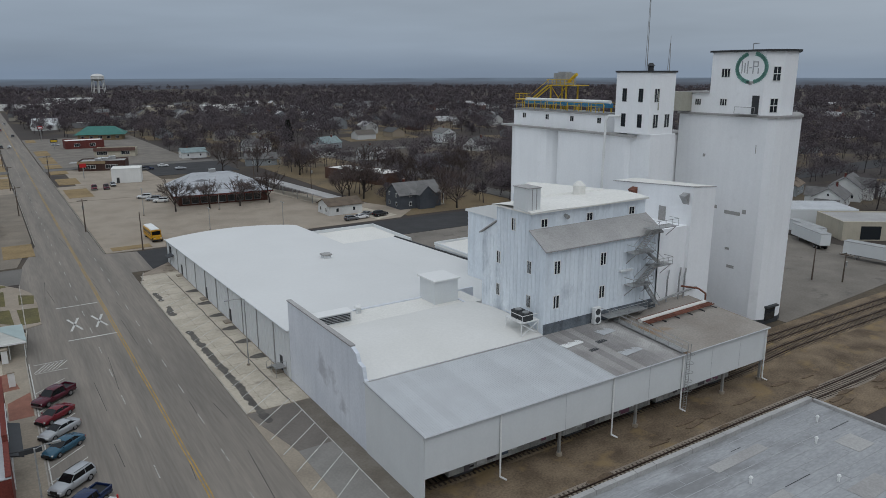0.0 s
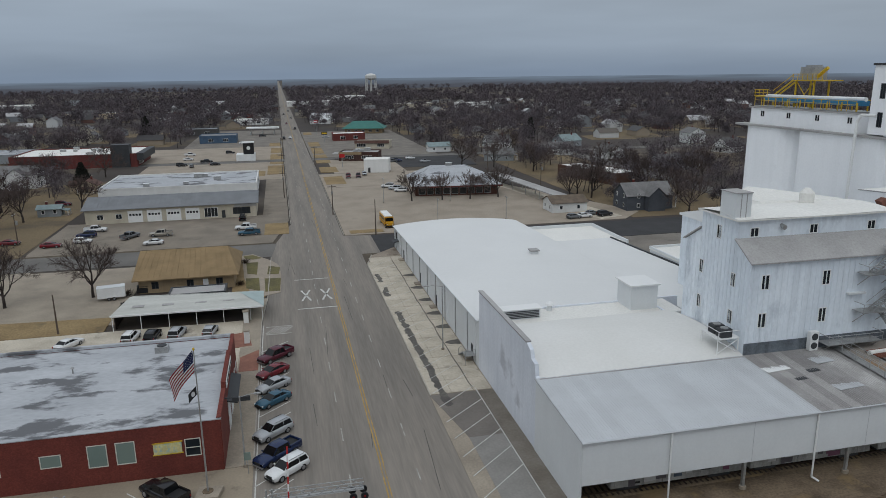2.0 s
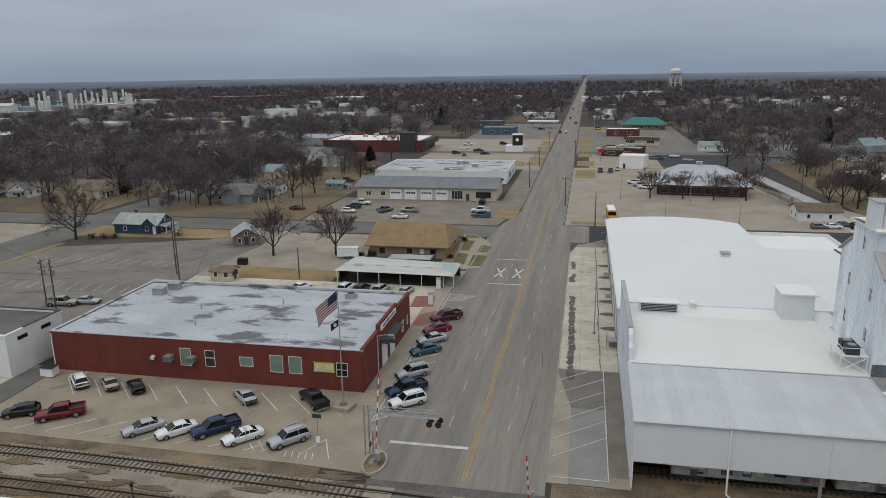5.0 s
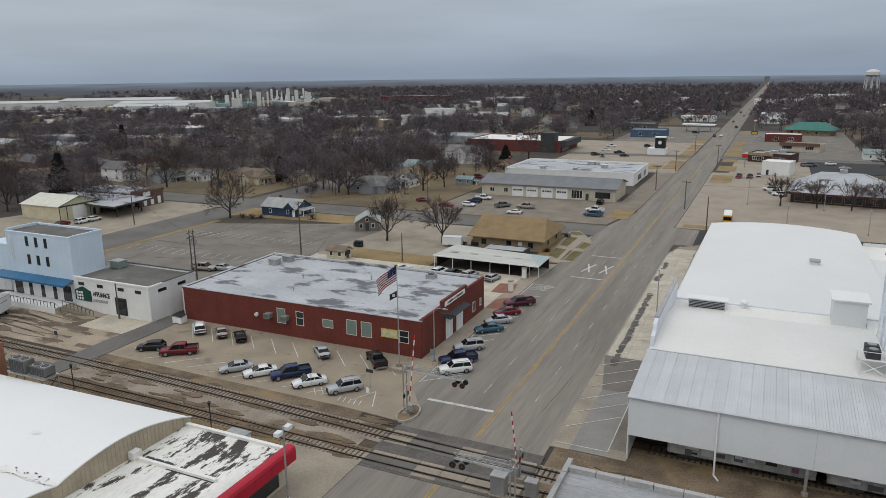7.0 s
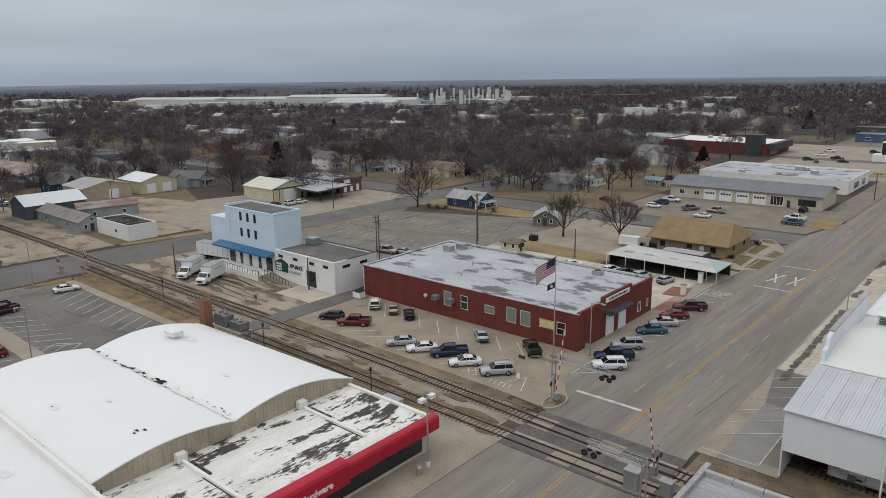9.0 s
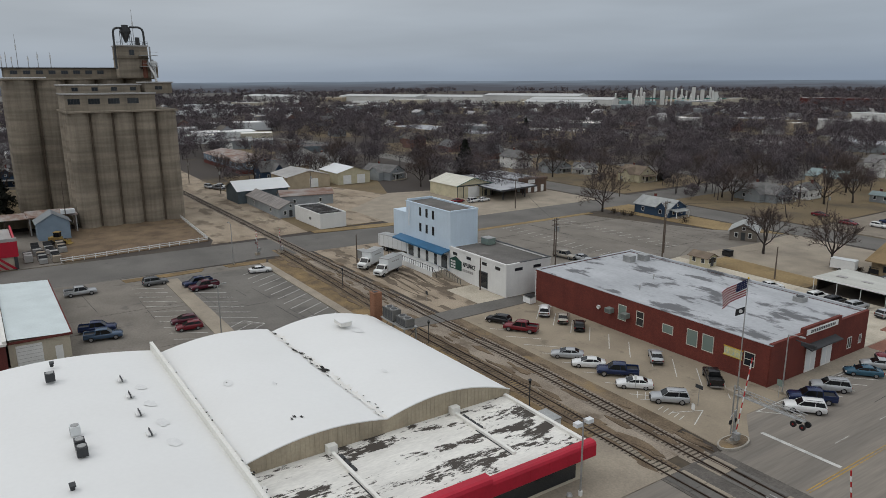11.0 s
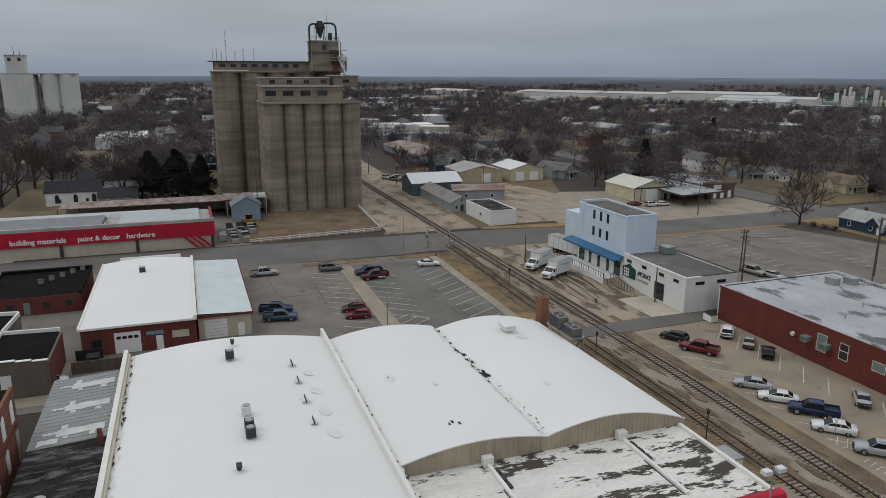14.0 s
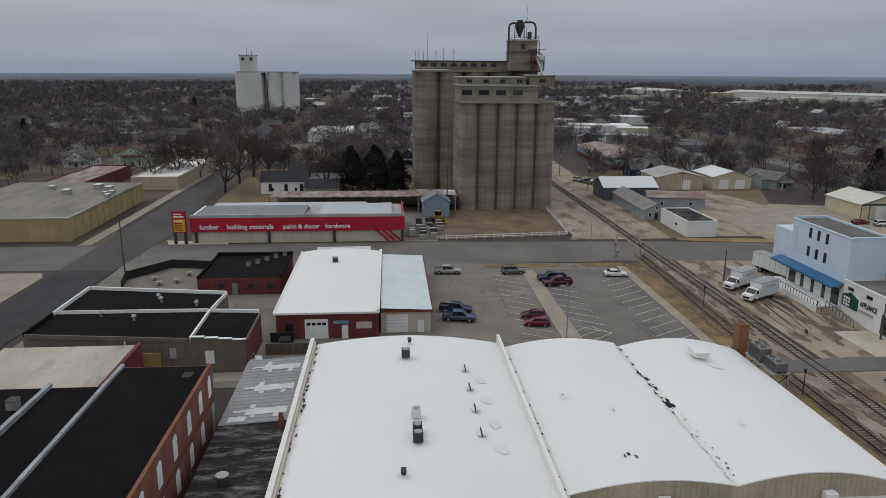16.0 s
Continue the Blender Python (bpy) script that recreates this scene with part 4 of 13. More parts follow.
def warehouse():
    w = thing("warehouse", "long white metal warehouse with a low arched white roof", "warehouse", (34, 90, 0))
    wall = Geo().add([(34, 90, 0), (34, 165.5, 0), (34, 165.5, 5.1), (34, 90, 7.1), (34.3, 90, 0), (34.3, 165.5, 0), (34.3, 165.5, 5.1), (34.3, 90, 7.1)],
                     [(0, 3, 2, 1), (4, 5, 6, 7), (3, 7, 6, 2), (0, 1, 5, 4), (1, 2, 6, 5), (0, 4, 7, 3)])
    part("wall", wall, METALWHITE, w)
    end = Geo()
    far = arch(34, 64.5, 5.1, 4.6, 1.1)
    end.ext([(34, 0)] + far + [(64.5, 0)], "y", 165.2, 165.5)
    part("end_wall", end, METALWHITE, w)
    part("back_wall", Geo().box(64.2, 90, 0, 64.5, 165.4, 4.7), METALWHITE, w)
    roof = Geo()
    roof.grid(16, 10, lambda u, v: (33.7 + 31.1 * u, 89.9 + 75.8 * v, 7.2 - 2.05 * v - 0.3 * u + (1.25 - 0.15 * v) * math.sin(math.pi * u) ** 0.8))
    part("roof", roof, mat("mill_white_membrane", (0.67, 0.67, 0.655), 0.8, 0.015, 0.08, 2.0, col2=(0.64, 0.64, 0.625)), w, "clean white membrane roof", smooth=True)
    edge = Geo()
    edge.tube((33.72, 89.9, 7.2), (33.72, 165.7, 5.15), 0.12, 6)
    part("gutter", edge, METALWHITE, w)
    for y in np.arange(96, 165, 7.4):
        part("downpipe", Geo().box(33.86, y, 0, 33.98, y + 0.14, 7.0 - 0.0265 * (y - 90)), STEEL, w)
    part("panel_ribs", ribs(Geo(), 90.5, 165, 1.2, lambda y: ((33.98, y, 0.1), (33.98, y, 6.95 - 0.0265 * (y - 90))), 0.03), METALWHITE, w)
    for y in (93.5, 118, 133, 152):
        wall_panel(w, "-x", y, 1.3, 1.1, 2.2, 34, TRIMD, "door", 0.06)
        part("step", Geo().box(32.8, y - 0.8, 0.07, 33.98, y + 0.8, 0.3), CONC, w)
    wall_panel(w, "-x", 161.8, 3.6, 1.8, 1.6, 34, GLASS, "window", 0.06)
    aw = Geo().ext([(32.7, 2.6), (34, 3.0), (34, 2.8), (32.7, 2.45)], "y", 158.8, 161.4)
    part("awning", aw, TRIMD, w)
    # steel stair beside the street door
    st = thing("steel_stair", "small grey steel stair with handrails against the warehouse wall", "stair", (33, 92.4, 0))
    for i in range(6):
        part("tread", Geo().box(32.4, 95.2 - 0.35 * i, 0.2 + 0.2 * i, 33.9, 95.5 - 0.35 * i, 0.25 + 0.2 * i), STEEL, st)
    part("landing", Geo().box(32.4, 91.4, 1.35, 33.9, 93.3, 1.42), STEEL, st)
    part("handrail", Geo().wire([(32.4, 95.5, 1.1), (32.4, 93.3, 2.35), (32.4, 91.4, 2.35), (33.9, 91.4, 2.35)], 0.035), STEEL, st)
    for p in ((32.4, 93.3), (32.4, 91.4), (33.9, 91.4), (32.4, 95.5)):
        part("post", Geo().tube((p[0], p[1], 0.07), (p[0], p[1], 2.35 if p[1] < 95 else 1.1), 0.03), STEEL, st)
    an = thing("warehouse_annex", "low white annex with a flat pale roof", "warehouse", (64.5, 90, 0))
    part("wall", Geo().prism([(64.6, 80), (78.4, 80), (78.4, 140.5), (64.6, 140.5)], 0, [7.0, 6.8, 4.7, 4.7]), METALWHITE, an)
    part("roof", Geo().prism([(64.55, 79.8), (78.7, 79.8), (78.7, 140.8), (64.55, 140.8)], 4.6, [7.2, 7.0, 4.95, 4.95]), mat("mill_white_membrane", (0.67, 0.67, 0.655)), an)
    ed = Geo().add([(78.55, 79.8, 6.9), (78.85, 79.8, 6.9), (78.85, 140.8, 4.85), (78.55, 140.8, 4.85), (78.55, 79.8, 7.25), (78.85, 79.8, 7.25), (78.85, 140.8, 5.2), (78.55, 140.8, 5.2)],
                   [(0, 3, 2, 1), (4, 5, 6, 7), (0, 1, 5, 4), (1, 2, 6, 5), (2, 3, 7, 6), (3, 0, 4, 7)])
    part("roof_edge", ed, TRIMD, an, "dark roof edge")
    an2 = thing("loading_dock", "low white dock building with a flat roof and a parapet", "building", (66, 140.6, 0))
    part("wall", Geo().box(66, 140.8, 0, 83, 160, 3.2), METALWHITE, an2)
    part("roof", Geo().box(65.8, 140.8, 3.2, 83.2, 160.2, 3.4), FOAMROOF, an2)
    part("parapet", Geo().box(65.8, 159.9, 3.4, 83.2, 160.2, 4.1).box(82.9, 140.8, 3.4, 83.2, 159.9, 4.1), METALWHITE, an2)
    lb = thing("mill_annex", "plain white mill annex with a flat roof", "building", (68, 82, 0))
    part("wall", Geo().prism([(71.8, 84.2), (86, 84.2), (86, 101.6), (71.8, 101.6)], 0, [22.4, 22.4, 18.1, 18.1]), METALBLUE, lb)
    part("roof", Geo().prism([(71.5, 84.1), (86.3, 84.1), (86.3, 102), (71.5, 102)], 18.0, [22.7, 22.7, 18.35, 18.35]), WHITEROOF, lb)
    low = thing("low_shed", "low flat-roofed white shed with raised edges", "shed", (84, 100, 0))
    part("wall", Geo().box(79, 102.4, 0, 92, 124, 6.4), METALWHITE, low)
    part("roof", Geo().box(78.9, 102.3, 6.4, 92.1, 124.1, 6.6), FOAMROOF, low)
    part("parapet", Geo().box(78.9, 102.3, 6.6, 79.2, 124.1, 7.0).box(91.8, 102.3, 6.6, 92.1, 124.1, 7.0).box(79.2, 123.8, 6.6, 91.8, 124.1, 7.0), METALWHITE, low)


warehouse()


def loft():
    """The front hall with its tall stained parapet along the street."""
    b = thing("loft_hall", "white stucco hall with a tall stained parapet wall", "building", (34, 66.8, 0))
    prof = [(66.8, 0), (66.8, 8.6), (67.2, 8.7), (67.5, 10.0), (68.6, 10.2), (69.0, 11.1), (70.2, 11.5), (89.8, 11.6), (89.8, 0)]
    part("street_wall", Geo().ext(prof, "x", 34, 34.45), PARAPET, b, "tall white wall with grey weather stains")
    part("coping", Geo().box(33.92, 70.2, 11.5, 34.55, 89.9, 11.68), ROOFGREY2, b)
    part("front_wall", Geo().box(34.45, 66.8, 0, 59.4, 67.1, 8.45), PARAPET, b)
    part("rear_wall", Geo().box(34.45, 89.5, 0, 64.4, 89.85, 8.5), PARAPET, b)
    part("side_wall", Geo().box(59.1, 67.1, 0, 59.4, 89.5, 8.45), PARAPET, b)
    roof = Geo()
    roof.grid(14, 8, lambda u, v: (34.45 + 25.0 * u, 66.7 + 17.0 * v, 8.55 + 0.95 * math.sin(v * math.pi) ** 0.8 + 0.1 * v + 0.03 * math.sin(u * 19 + v * 7)))
    part("roof", roof, mat("mill_foam_roof", (0.69, 0.68, 0.65), 0.85, 0.03, 0.12, 3.0, col2=(0.65, 0.64, 0.605), bump=0.02), b, "sprayed white foam roof", smooth=True)
    part("roof_skirt", Geo().box(34.45, 83.5, 8.0, 59.4, 83.7, 8.62), FOAMROOF, b)
    part("roof_deck", Geo().box(34.45, 83.7, 8.0, 62, 89.5, 8.3), FOAMROOF, b)
    part("eave_flashing", Geo().wire([(34.3, 66.62, 8.55), (45, 66.6, 8.58), (59.4, 66.62, 8.6)], 0.11, 6), ROOFGREY2, b)
    lift = thing("roof_penthouse", "square white rooftop penthouse with a flat cap", "penthouse", (57, 88, 8.3))
    part("wall", Geo().box(54.9, 85.7, 7.6, 58.9, 89.9, 11.75), METALWHITE, lift)
    part("cap", Geo().box(54.6, 85.4, 11.75, 59.2, 90.2, 11.95), WHITEROOF, lift)
    ac = thing("rooftop_unit", "boxy rooftop unit with grey louvres", "air conditioner", (39.2, 86.0, 8.3))
    part("body", Geo().box(36.4, 86.0, 8.3, 41.6, 87.7, 9.7), METALWHITE, ac)
    part("top", Geo().box(36.2, 85.8, 9.7, 41.8, 87.9, 9.8), WHITEROOF, ac)
    for k in range(5):
        part("louvre", Geo().box(36.6, 85.93, 8.5 + 0.22 * k, 41.4, 86.0, 8.62 + 0.22 * k), TRIMD, ac)
    def vent(x, y, z, s, label):
        v = thing("roof_vent", label, "roof vent", (x, y, z), local=True)
        part("stack", Geo().cyl(0, 0, 0, 0.8 * s, 0.35 * s, 12), METALWHITE, v)
        part("cap", Geo().cyl(0, 0, 0.8 * s, 1.0 * s, 0.6 * s, 12, 0.5 * s).cyl(0, 0, 1.0 * s, 1.25 * s, 0.5 * s, 12, 0.12 * s), WHITEROOF, v)
    part("roof_hatch", Geo().box(37.0, 88.2, 8.3, 39.4, 89.3, 9.3), METALWHITE, b)
    vent(43.9, 88.6, 8.3, 1.1, "round white roof vent with a domed cap")
    vent(41.2, 89.0, 8.3, 0.7, "small round white roof vent")
    bx = thing("roof_vent", "small square grey roof vent", "roof vent", (54.5, 124, 6.9))
    part("base", Geo().box(53.8, 123.3, 6.6, 55.2, 124.7, 7.6), METALWHITE, bx)
    part("cap", Geo().box(53.6, 123.1, 7.7, 55.4, 124.9, 7.95), ROOFGREY2, bx)
    part("screen", Geo().box(54.0, 123.5, 7.6, 55.0, 124.5, 7.7), TRIMD, bx)
    # bracketed condenser platform on the mill wall
    pl = thing("condenser_platform", "white steel platform with braces carrying two condensers", "platform", (57.6, 70, 8.9))
    part("deck", Geo().box(56.4, 67.6, 10.5, 59.3, 71.0, 10.62), TRIMW, pl)
    for x, y in ((56.5, 67.7), (56.5, 70.9), (59.2, 67.7), (59.2, 70.9)):
        part("leg", Geo().tube((x, y, 8.7), (x, y, 10.5), 0.06), TRIMW, pl)
    part("brace", Geo().tube((56.5, 67.7, 8.8), (59.2, 67.7, 10.4), 0.05).tube((59.2, 67.7, 8.8), (56.5, 67.7, 10.4), 0.05), TRIMW, pl)
    part("railing", Geo().wire([(56.5, 71, 11.5), (56.5, 67.6, 11.5), (59.2, 67.6, 11.5)], 0.04).tube((56.5, 67.6, 10.6), (56.5, 67.6, 11.5), 0.04), TRIMW, pl)
    for y in (68.4, 69.9):
        c = thing("condenser_unit", "dark boxy condenser unit with round fans", "air conditioner", (57.7, y, 10.62), local=True)
        part("body", Geo().box(-0.7, -0.6, 0, 0.7, 0.6, 1.0), TRIMD, c)
        part("fan_ring", Geo().cyl(0, 0, 1.0, 1.1, 0.45, 14), STEEL, c)


loft()


SHEETA = mat("galvanised_roof_sheet", (0.53, 0.545, 0.555), 0.6, 0.03, 0.3, 5.0, col2=(0.49, 0.50, 0.51), per_object=0.05)
SHEETB = mat("patched_roof_sheet", (0.36, 0.345, 0.33), 0.7, 0.1, 0.3, 5.0, col2=(0.26, 0.245, 0.235), spots=0.5, spot_col=(0.47, 0.46, 0.44), spot_scale=0.3, spot_at=0.58, per_object=0.2)


def canopy():
    c = thing("rail_canopy", "long white metal-clad rail loading canopy on steel posts", "canopy", (34, 54.5, 0))
    part("front_panel", Geo().box(34, 54.4, 3.1, 88.6, 54.55, 7.7), METALWHITE, c)
    for x in (43.0, 52.1, 59.2, 65.4, 71.2, 77.0, 82.8):
        part("panel_seam", Geo().box(x - 0.02, 54.385, 3.15, x + 0.02, 54.4, 7.6), GALV, c)
    part("end_panel", Geo().ext([(54.5, 0.05), (66.8, 0.05), (66.8, 8.45), (54.5, 7.65)], "x", 33.9, 34.05), METALWHITE, c)
    part("far_end_panel", Geo().ext([(54.5, 3.1), (67, 3.6), (67, 8.45), (54.5, 7.65)], "x", 88.5, 88.65), METALWHITE, c)
    def slope(y):
        return 7.72 + (y - 54.3) * 0.066
    for x0, x1, m, lb, back in ((33.8, 59.4, GALV, "dull ribbed metal roof", 67.0), (59.4, 71.4, ROOFGREY2, "patched corrugated roof with grey sheets", 67.0), (71.4, 88.9, mat("rust_stained_grey_roof", (0.33, 0.30, 0.265), 0.8, 0.12, 0.12, 4.0, col2=(0.25, 0.22, 0.19), spots=0.7, spot_col=(0.30, 0.17, 0.07), spot_scale=0.09, spot_at=0.58), "flat grey roof with rust stains", 71.5)):
        r = Geo().add([(x0, 54.2, 7.62), (x1, 54.2, 7.62), (x1, back, slope(back) - 0.1), (x0, back, slope(back) - 0.1), (x0, 54.2, 7.74), (x1, 54.2, 7.74), (x1, back, slope(back) + 0.02), (x0, back, slope(back) + 0.02)],
                      [(0, 3, 2, 1), (4, 5, 6, 7), (0, 1, 5, 4), (1, 2, 6, 5), (2, 3, 7, 6), (3, 0, 4, 7)])
        ob = part("roof", r, m, c, lb)
        if x1 < 72:
            part("roof_ribs", ribs(Geo(), x0 + 0.1, x1 - 0.1, 0.3, lambda x: ((x, 54.2, 7.80), (x, 66.9, slope(66.9) + 0.075)), 0.013), m, ob)
            for xs in np.arange(x0 + 0.05, x1 - 0.5, 1.2):
                xe, e = min(xs + 1.19, x1 - 0.02), 0.006 * random.random()
                part("roof_sheet", Geo().add([(xs, 54.18, 7.75 + e), (xe, 54.18, 7.775 + e), (xe, back - 0.05, slope(back) + 0.06 + e), (xs, back - 0.05, slope(back) + 0.035 + e), (xs, 54.18, 7.70), (xe, 54.18, 7.70)], [(0, 1, 2, 3), (4, 5, 1, 0)]), SHEETA if x0 < 50 else SHEETB, ob)
    part("gutter", Geo().wire([(33.8, 54.15, 7.66), (88.9, 54.15, 7.66)], 0.1, 6), GALV, c)
    for x0, y0, w, d, m in ((61, 63.2, 3.2, 1.2, TRIMW), (64.8, 62.0, 1.6, 0.7, TRIMD), (62.2, 60.6, 1.4, 0.6, TRIMD), (66, 58.2, 3.4, 1.4, GALV), (67.5, 64.2, 2.5, 2.0, GALV)):
        part("roof_patch", Geo().obox((x0, y0, slope(y0) + 0.06), (w, d, 0.05), 6), m, c)
    for x in (43.0, 59.2, 71.2, 88.2):
        dp = Geo().wire([(x, 54.2, 7.6), (x, 54.2, 0.5), (x + 0.5, 53.7, 0.2)], 0.1, 6)
        part("downpipe", dp, TRIMW, c, "white downpipe with a kicked-out foot")
    for x in (51.6, 63.7, 80.2, 88.3):
        part("post", Geo().box(x - 0.14, 54.6, 0, x + 0.14, 54.88, 7.6), STEEL, c)
        part("footing", Geo().cyl(x, 54.7, 0, 0.35, 0.35, 10), CONC, c)
    for x in np.arange(38, 88, 6):
        part("rafter", Geo().box(x - 0.1, 54.7, 7.1, x + 0.1, 66.7, 7.5), TRIMD, c)
    part("dock_wall", Geo().box(59.5, 66.0, 0, 88.5, 66.4, 3.5), CONC, c)
    lad = thing("caged_ladder", "grey steel caged ladder up to the canopy roof", "ladder", (71.4, 54.1, 0))
    for s in (-0.3, 0.3):
        part("rail", Geo().tube((71.8 + s, 54.0, 0.1), (71.8 + s, 54.0, 9.0), 0.04), STEEL, lad)
    for i in range(24):
        part("rung", Geo().tube((71.5, 54.0, 0.4 + 0.33 * i), (72.1, 54.0, 0.4 + 0.33 * i), 0.025, 4), STEEL, lad)
    for z in (3, 4.2, 5.4, 6.6, 7.8):
        part("hoop", Geo().wire([(71.5 + 0.35 - 0.55 * math.cos(a), 54.0 - 0.65 * math.sin(a), z) for a in np.linspace(0, math.pi, 7)], 0.03, 4), STEEL, lad)
    # catwalk of steel mesh across the roof to the mill
    cw = thing("roof_catwalk", "grey steel catwalk with handrails across the canopy roof", "catwalk", (71.4, 54.5, 8))
    part("deck", Geo().add([(70.9, 54.3, 8.0), (72.1, 54.3, 8.0), (72.1, 66.8, 8.8), (70.9, 66.8, 8.8)], [(0, 1, 2, 3)]).box(70.9, 66.8, 8.72, 80, 67.9, 8.8), STEEL, cw)
    for x in (70.9, 72.1):
        part("handrail", Geo().wire([(x, 54.3, 9.0), (x, 66.8, 9.9)], 0.04).wire([(x, 54.3, 8.5), (x, 66.8, 9.4)], 0.03), STEEL, cw)
        for y in np.arange(54.4, 66.9, 2.05):
            part("post", Geo().tube((x, y, 7.9 + 0.066 * (y - 54)), (x, y, 9.0 + 0.07 * (y - 54.3)), 0.03, 4), STEEL, cw)
    pp = thing("pipe_rack", "bundle of rusty and white pipes on low supports", "pipes", (80, 64.5, 8.3))
    for k, (dy, r, m) in enumerate(((0, 0.30, FOAMROOF), (0.6, 0.11, ORANGE), (-0.75, 0.13, ORANGE), (-1.25, 0.13, ORANGE), (-1.7, 0.09, ORANGE))):
        part("pipe", Geo().wire([(74.0, 63.9 + dy * 0.9, 8.62 + 0.02 * k), (88.2, 64.3 + dy * 0.9, 8.72 + 0.02 * k)], r, 8), m, pp)
    part("elbow", Geo().wire([(88.2, 64.3, 8.8), (88.3, 64.4, 9.9), (87.9, 65.4, 10.5), (86.2, 67.2, 10.7)], 0.14, 8), ORANGE, pp)
    for x in np.arange(74.6, 88.2, 2.7):
        part("support", Geo().box(x, 62.2, 8.2, x + 0.15, 64.9, 8.42), TRIMD, pp)
    rt = Geo()
    for k in range(9):
        rt.tube((76 + 1.4 * k, 63.1 - 0.12 * (k % 3), 8.72), (76.9 + 1.4 * k, 63.5, 8.74), 0.06, 5)
    part("valve_run", rt, ORANGE, pp)


canopy()


def boxcar(x, n, colour, label):
    """A rail boxcar under the canopy: body, doors, trucks with wheels, bars of spray paint."""
    b = thing("boxcar", label, "rail car", (x, track_mid(x + 7, 3), 0.0), local=True, group="rail cars under the canopy")
    part("body", Geo().box(0, -1.5, 0.95, 14.6, 1.5, 4.3), colour, b)
    part("roof", Geo().ext([(-1.55, 4.3), (-1.4, 4.55), (0, 4.75), (1.4, 4.55), (1.55, 4.3)], "x", -0.1, 14.7), GALV, b)
    part("door", Geo().box(5.6, -1.6, 1.0, 8.8, -1.5, 4.1), colour, b)
    for k in range(14):
        part("rib", Geo().box(0.4 + k * 1.05, -1.56, 1.0, 0.5 + k * 1.05, -1.5, 4.25), colour, b)
    for k in range(22):
        c = random.choice(((0.03, 0.03, 0.03), (0.55, 0.55, 0.55), (0.22, 0.10, 0.15), (0.09, 0.12, 0.16), (0.12, 0.11, 0.12)))
        u, z = random.uniform(0.8, 13.4), random.uniform(1.3, 2.9)
        part("paint_bar", Geo().obox((u, -1.585 - 0.004 * k, z), (random.uniform(0.3, 1.5), 0.006, random.uniform(0.15, 0.8)), 0), mat("spray_%d" % int(c[0] * 100 + c[2] * 1000), c, 0.7, 0.1), b)
    part("frame", Geo().box(0.1, -1.2, 0.7, 14.5, 1.2, 0.95), TRIMD, b)
    for u in (2.2, 12.4):
        tk = part("truck", Geo().box(u - 1.2, -1.05, 0.35, u + 1.2, 1.05, 0.6), TRIMD, b)
        for du in (-0.85, 0.85):
            for s in (-0.75, 0.75):
                part("wheel", Geo().tube((u + du, s - 0.06, 0.42), (u + du, s + 0.06, 0.42), 0.42, 12), RAIL, tk)


boxcar(38.0, 0, mat("faded_white_car_paint", (0.42, 0.42, 0.40), 0.7, 0.15, 0.4, 5.0, streak=0.35), "white boxcar with faded spray-painted panels")
boxcar(53.6, 1, mat("faded_white_car_paint", (0.42, 0.42, 0.40)), "grey-white boxcar covered in spray-painted shapes")
boxcar(69.2, 2, mat("faded_white_car_paint", (0.42, 0.42, 0.40)), "weathered white boxcar with painted shapes")


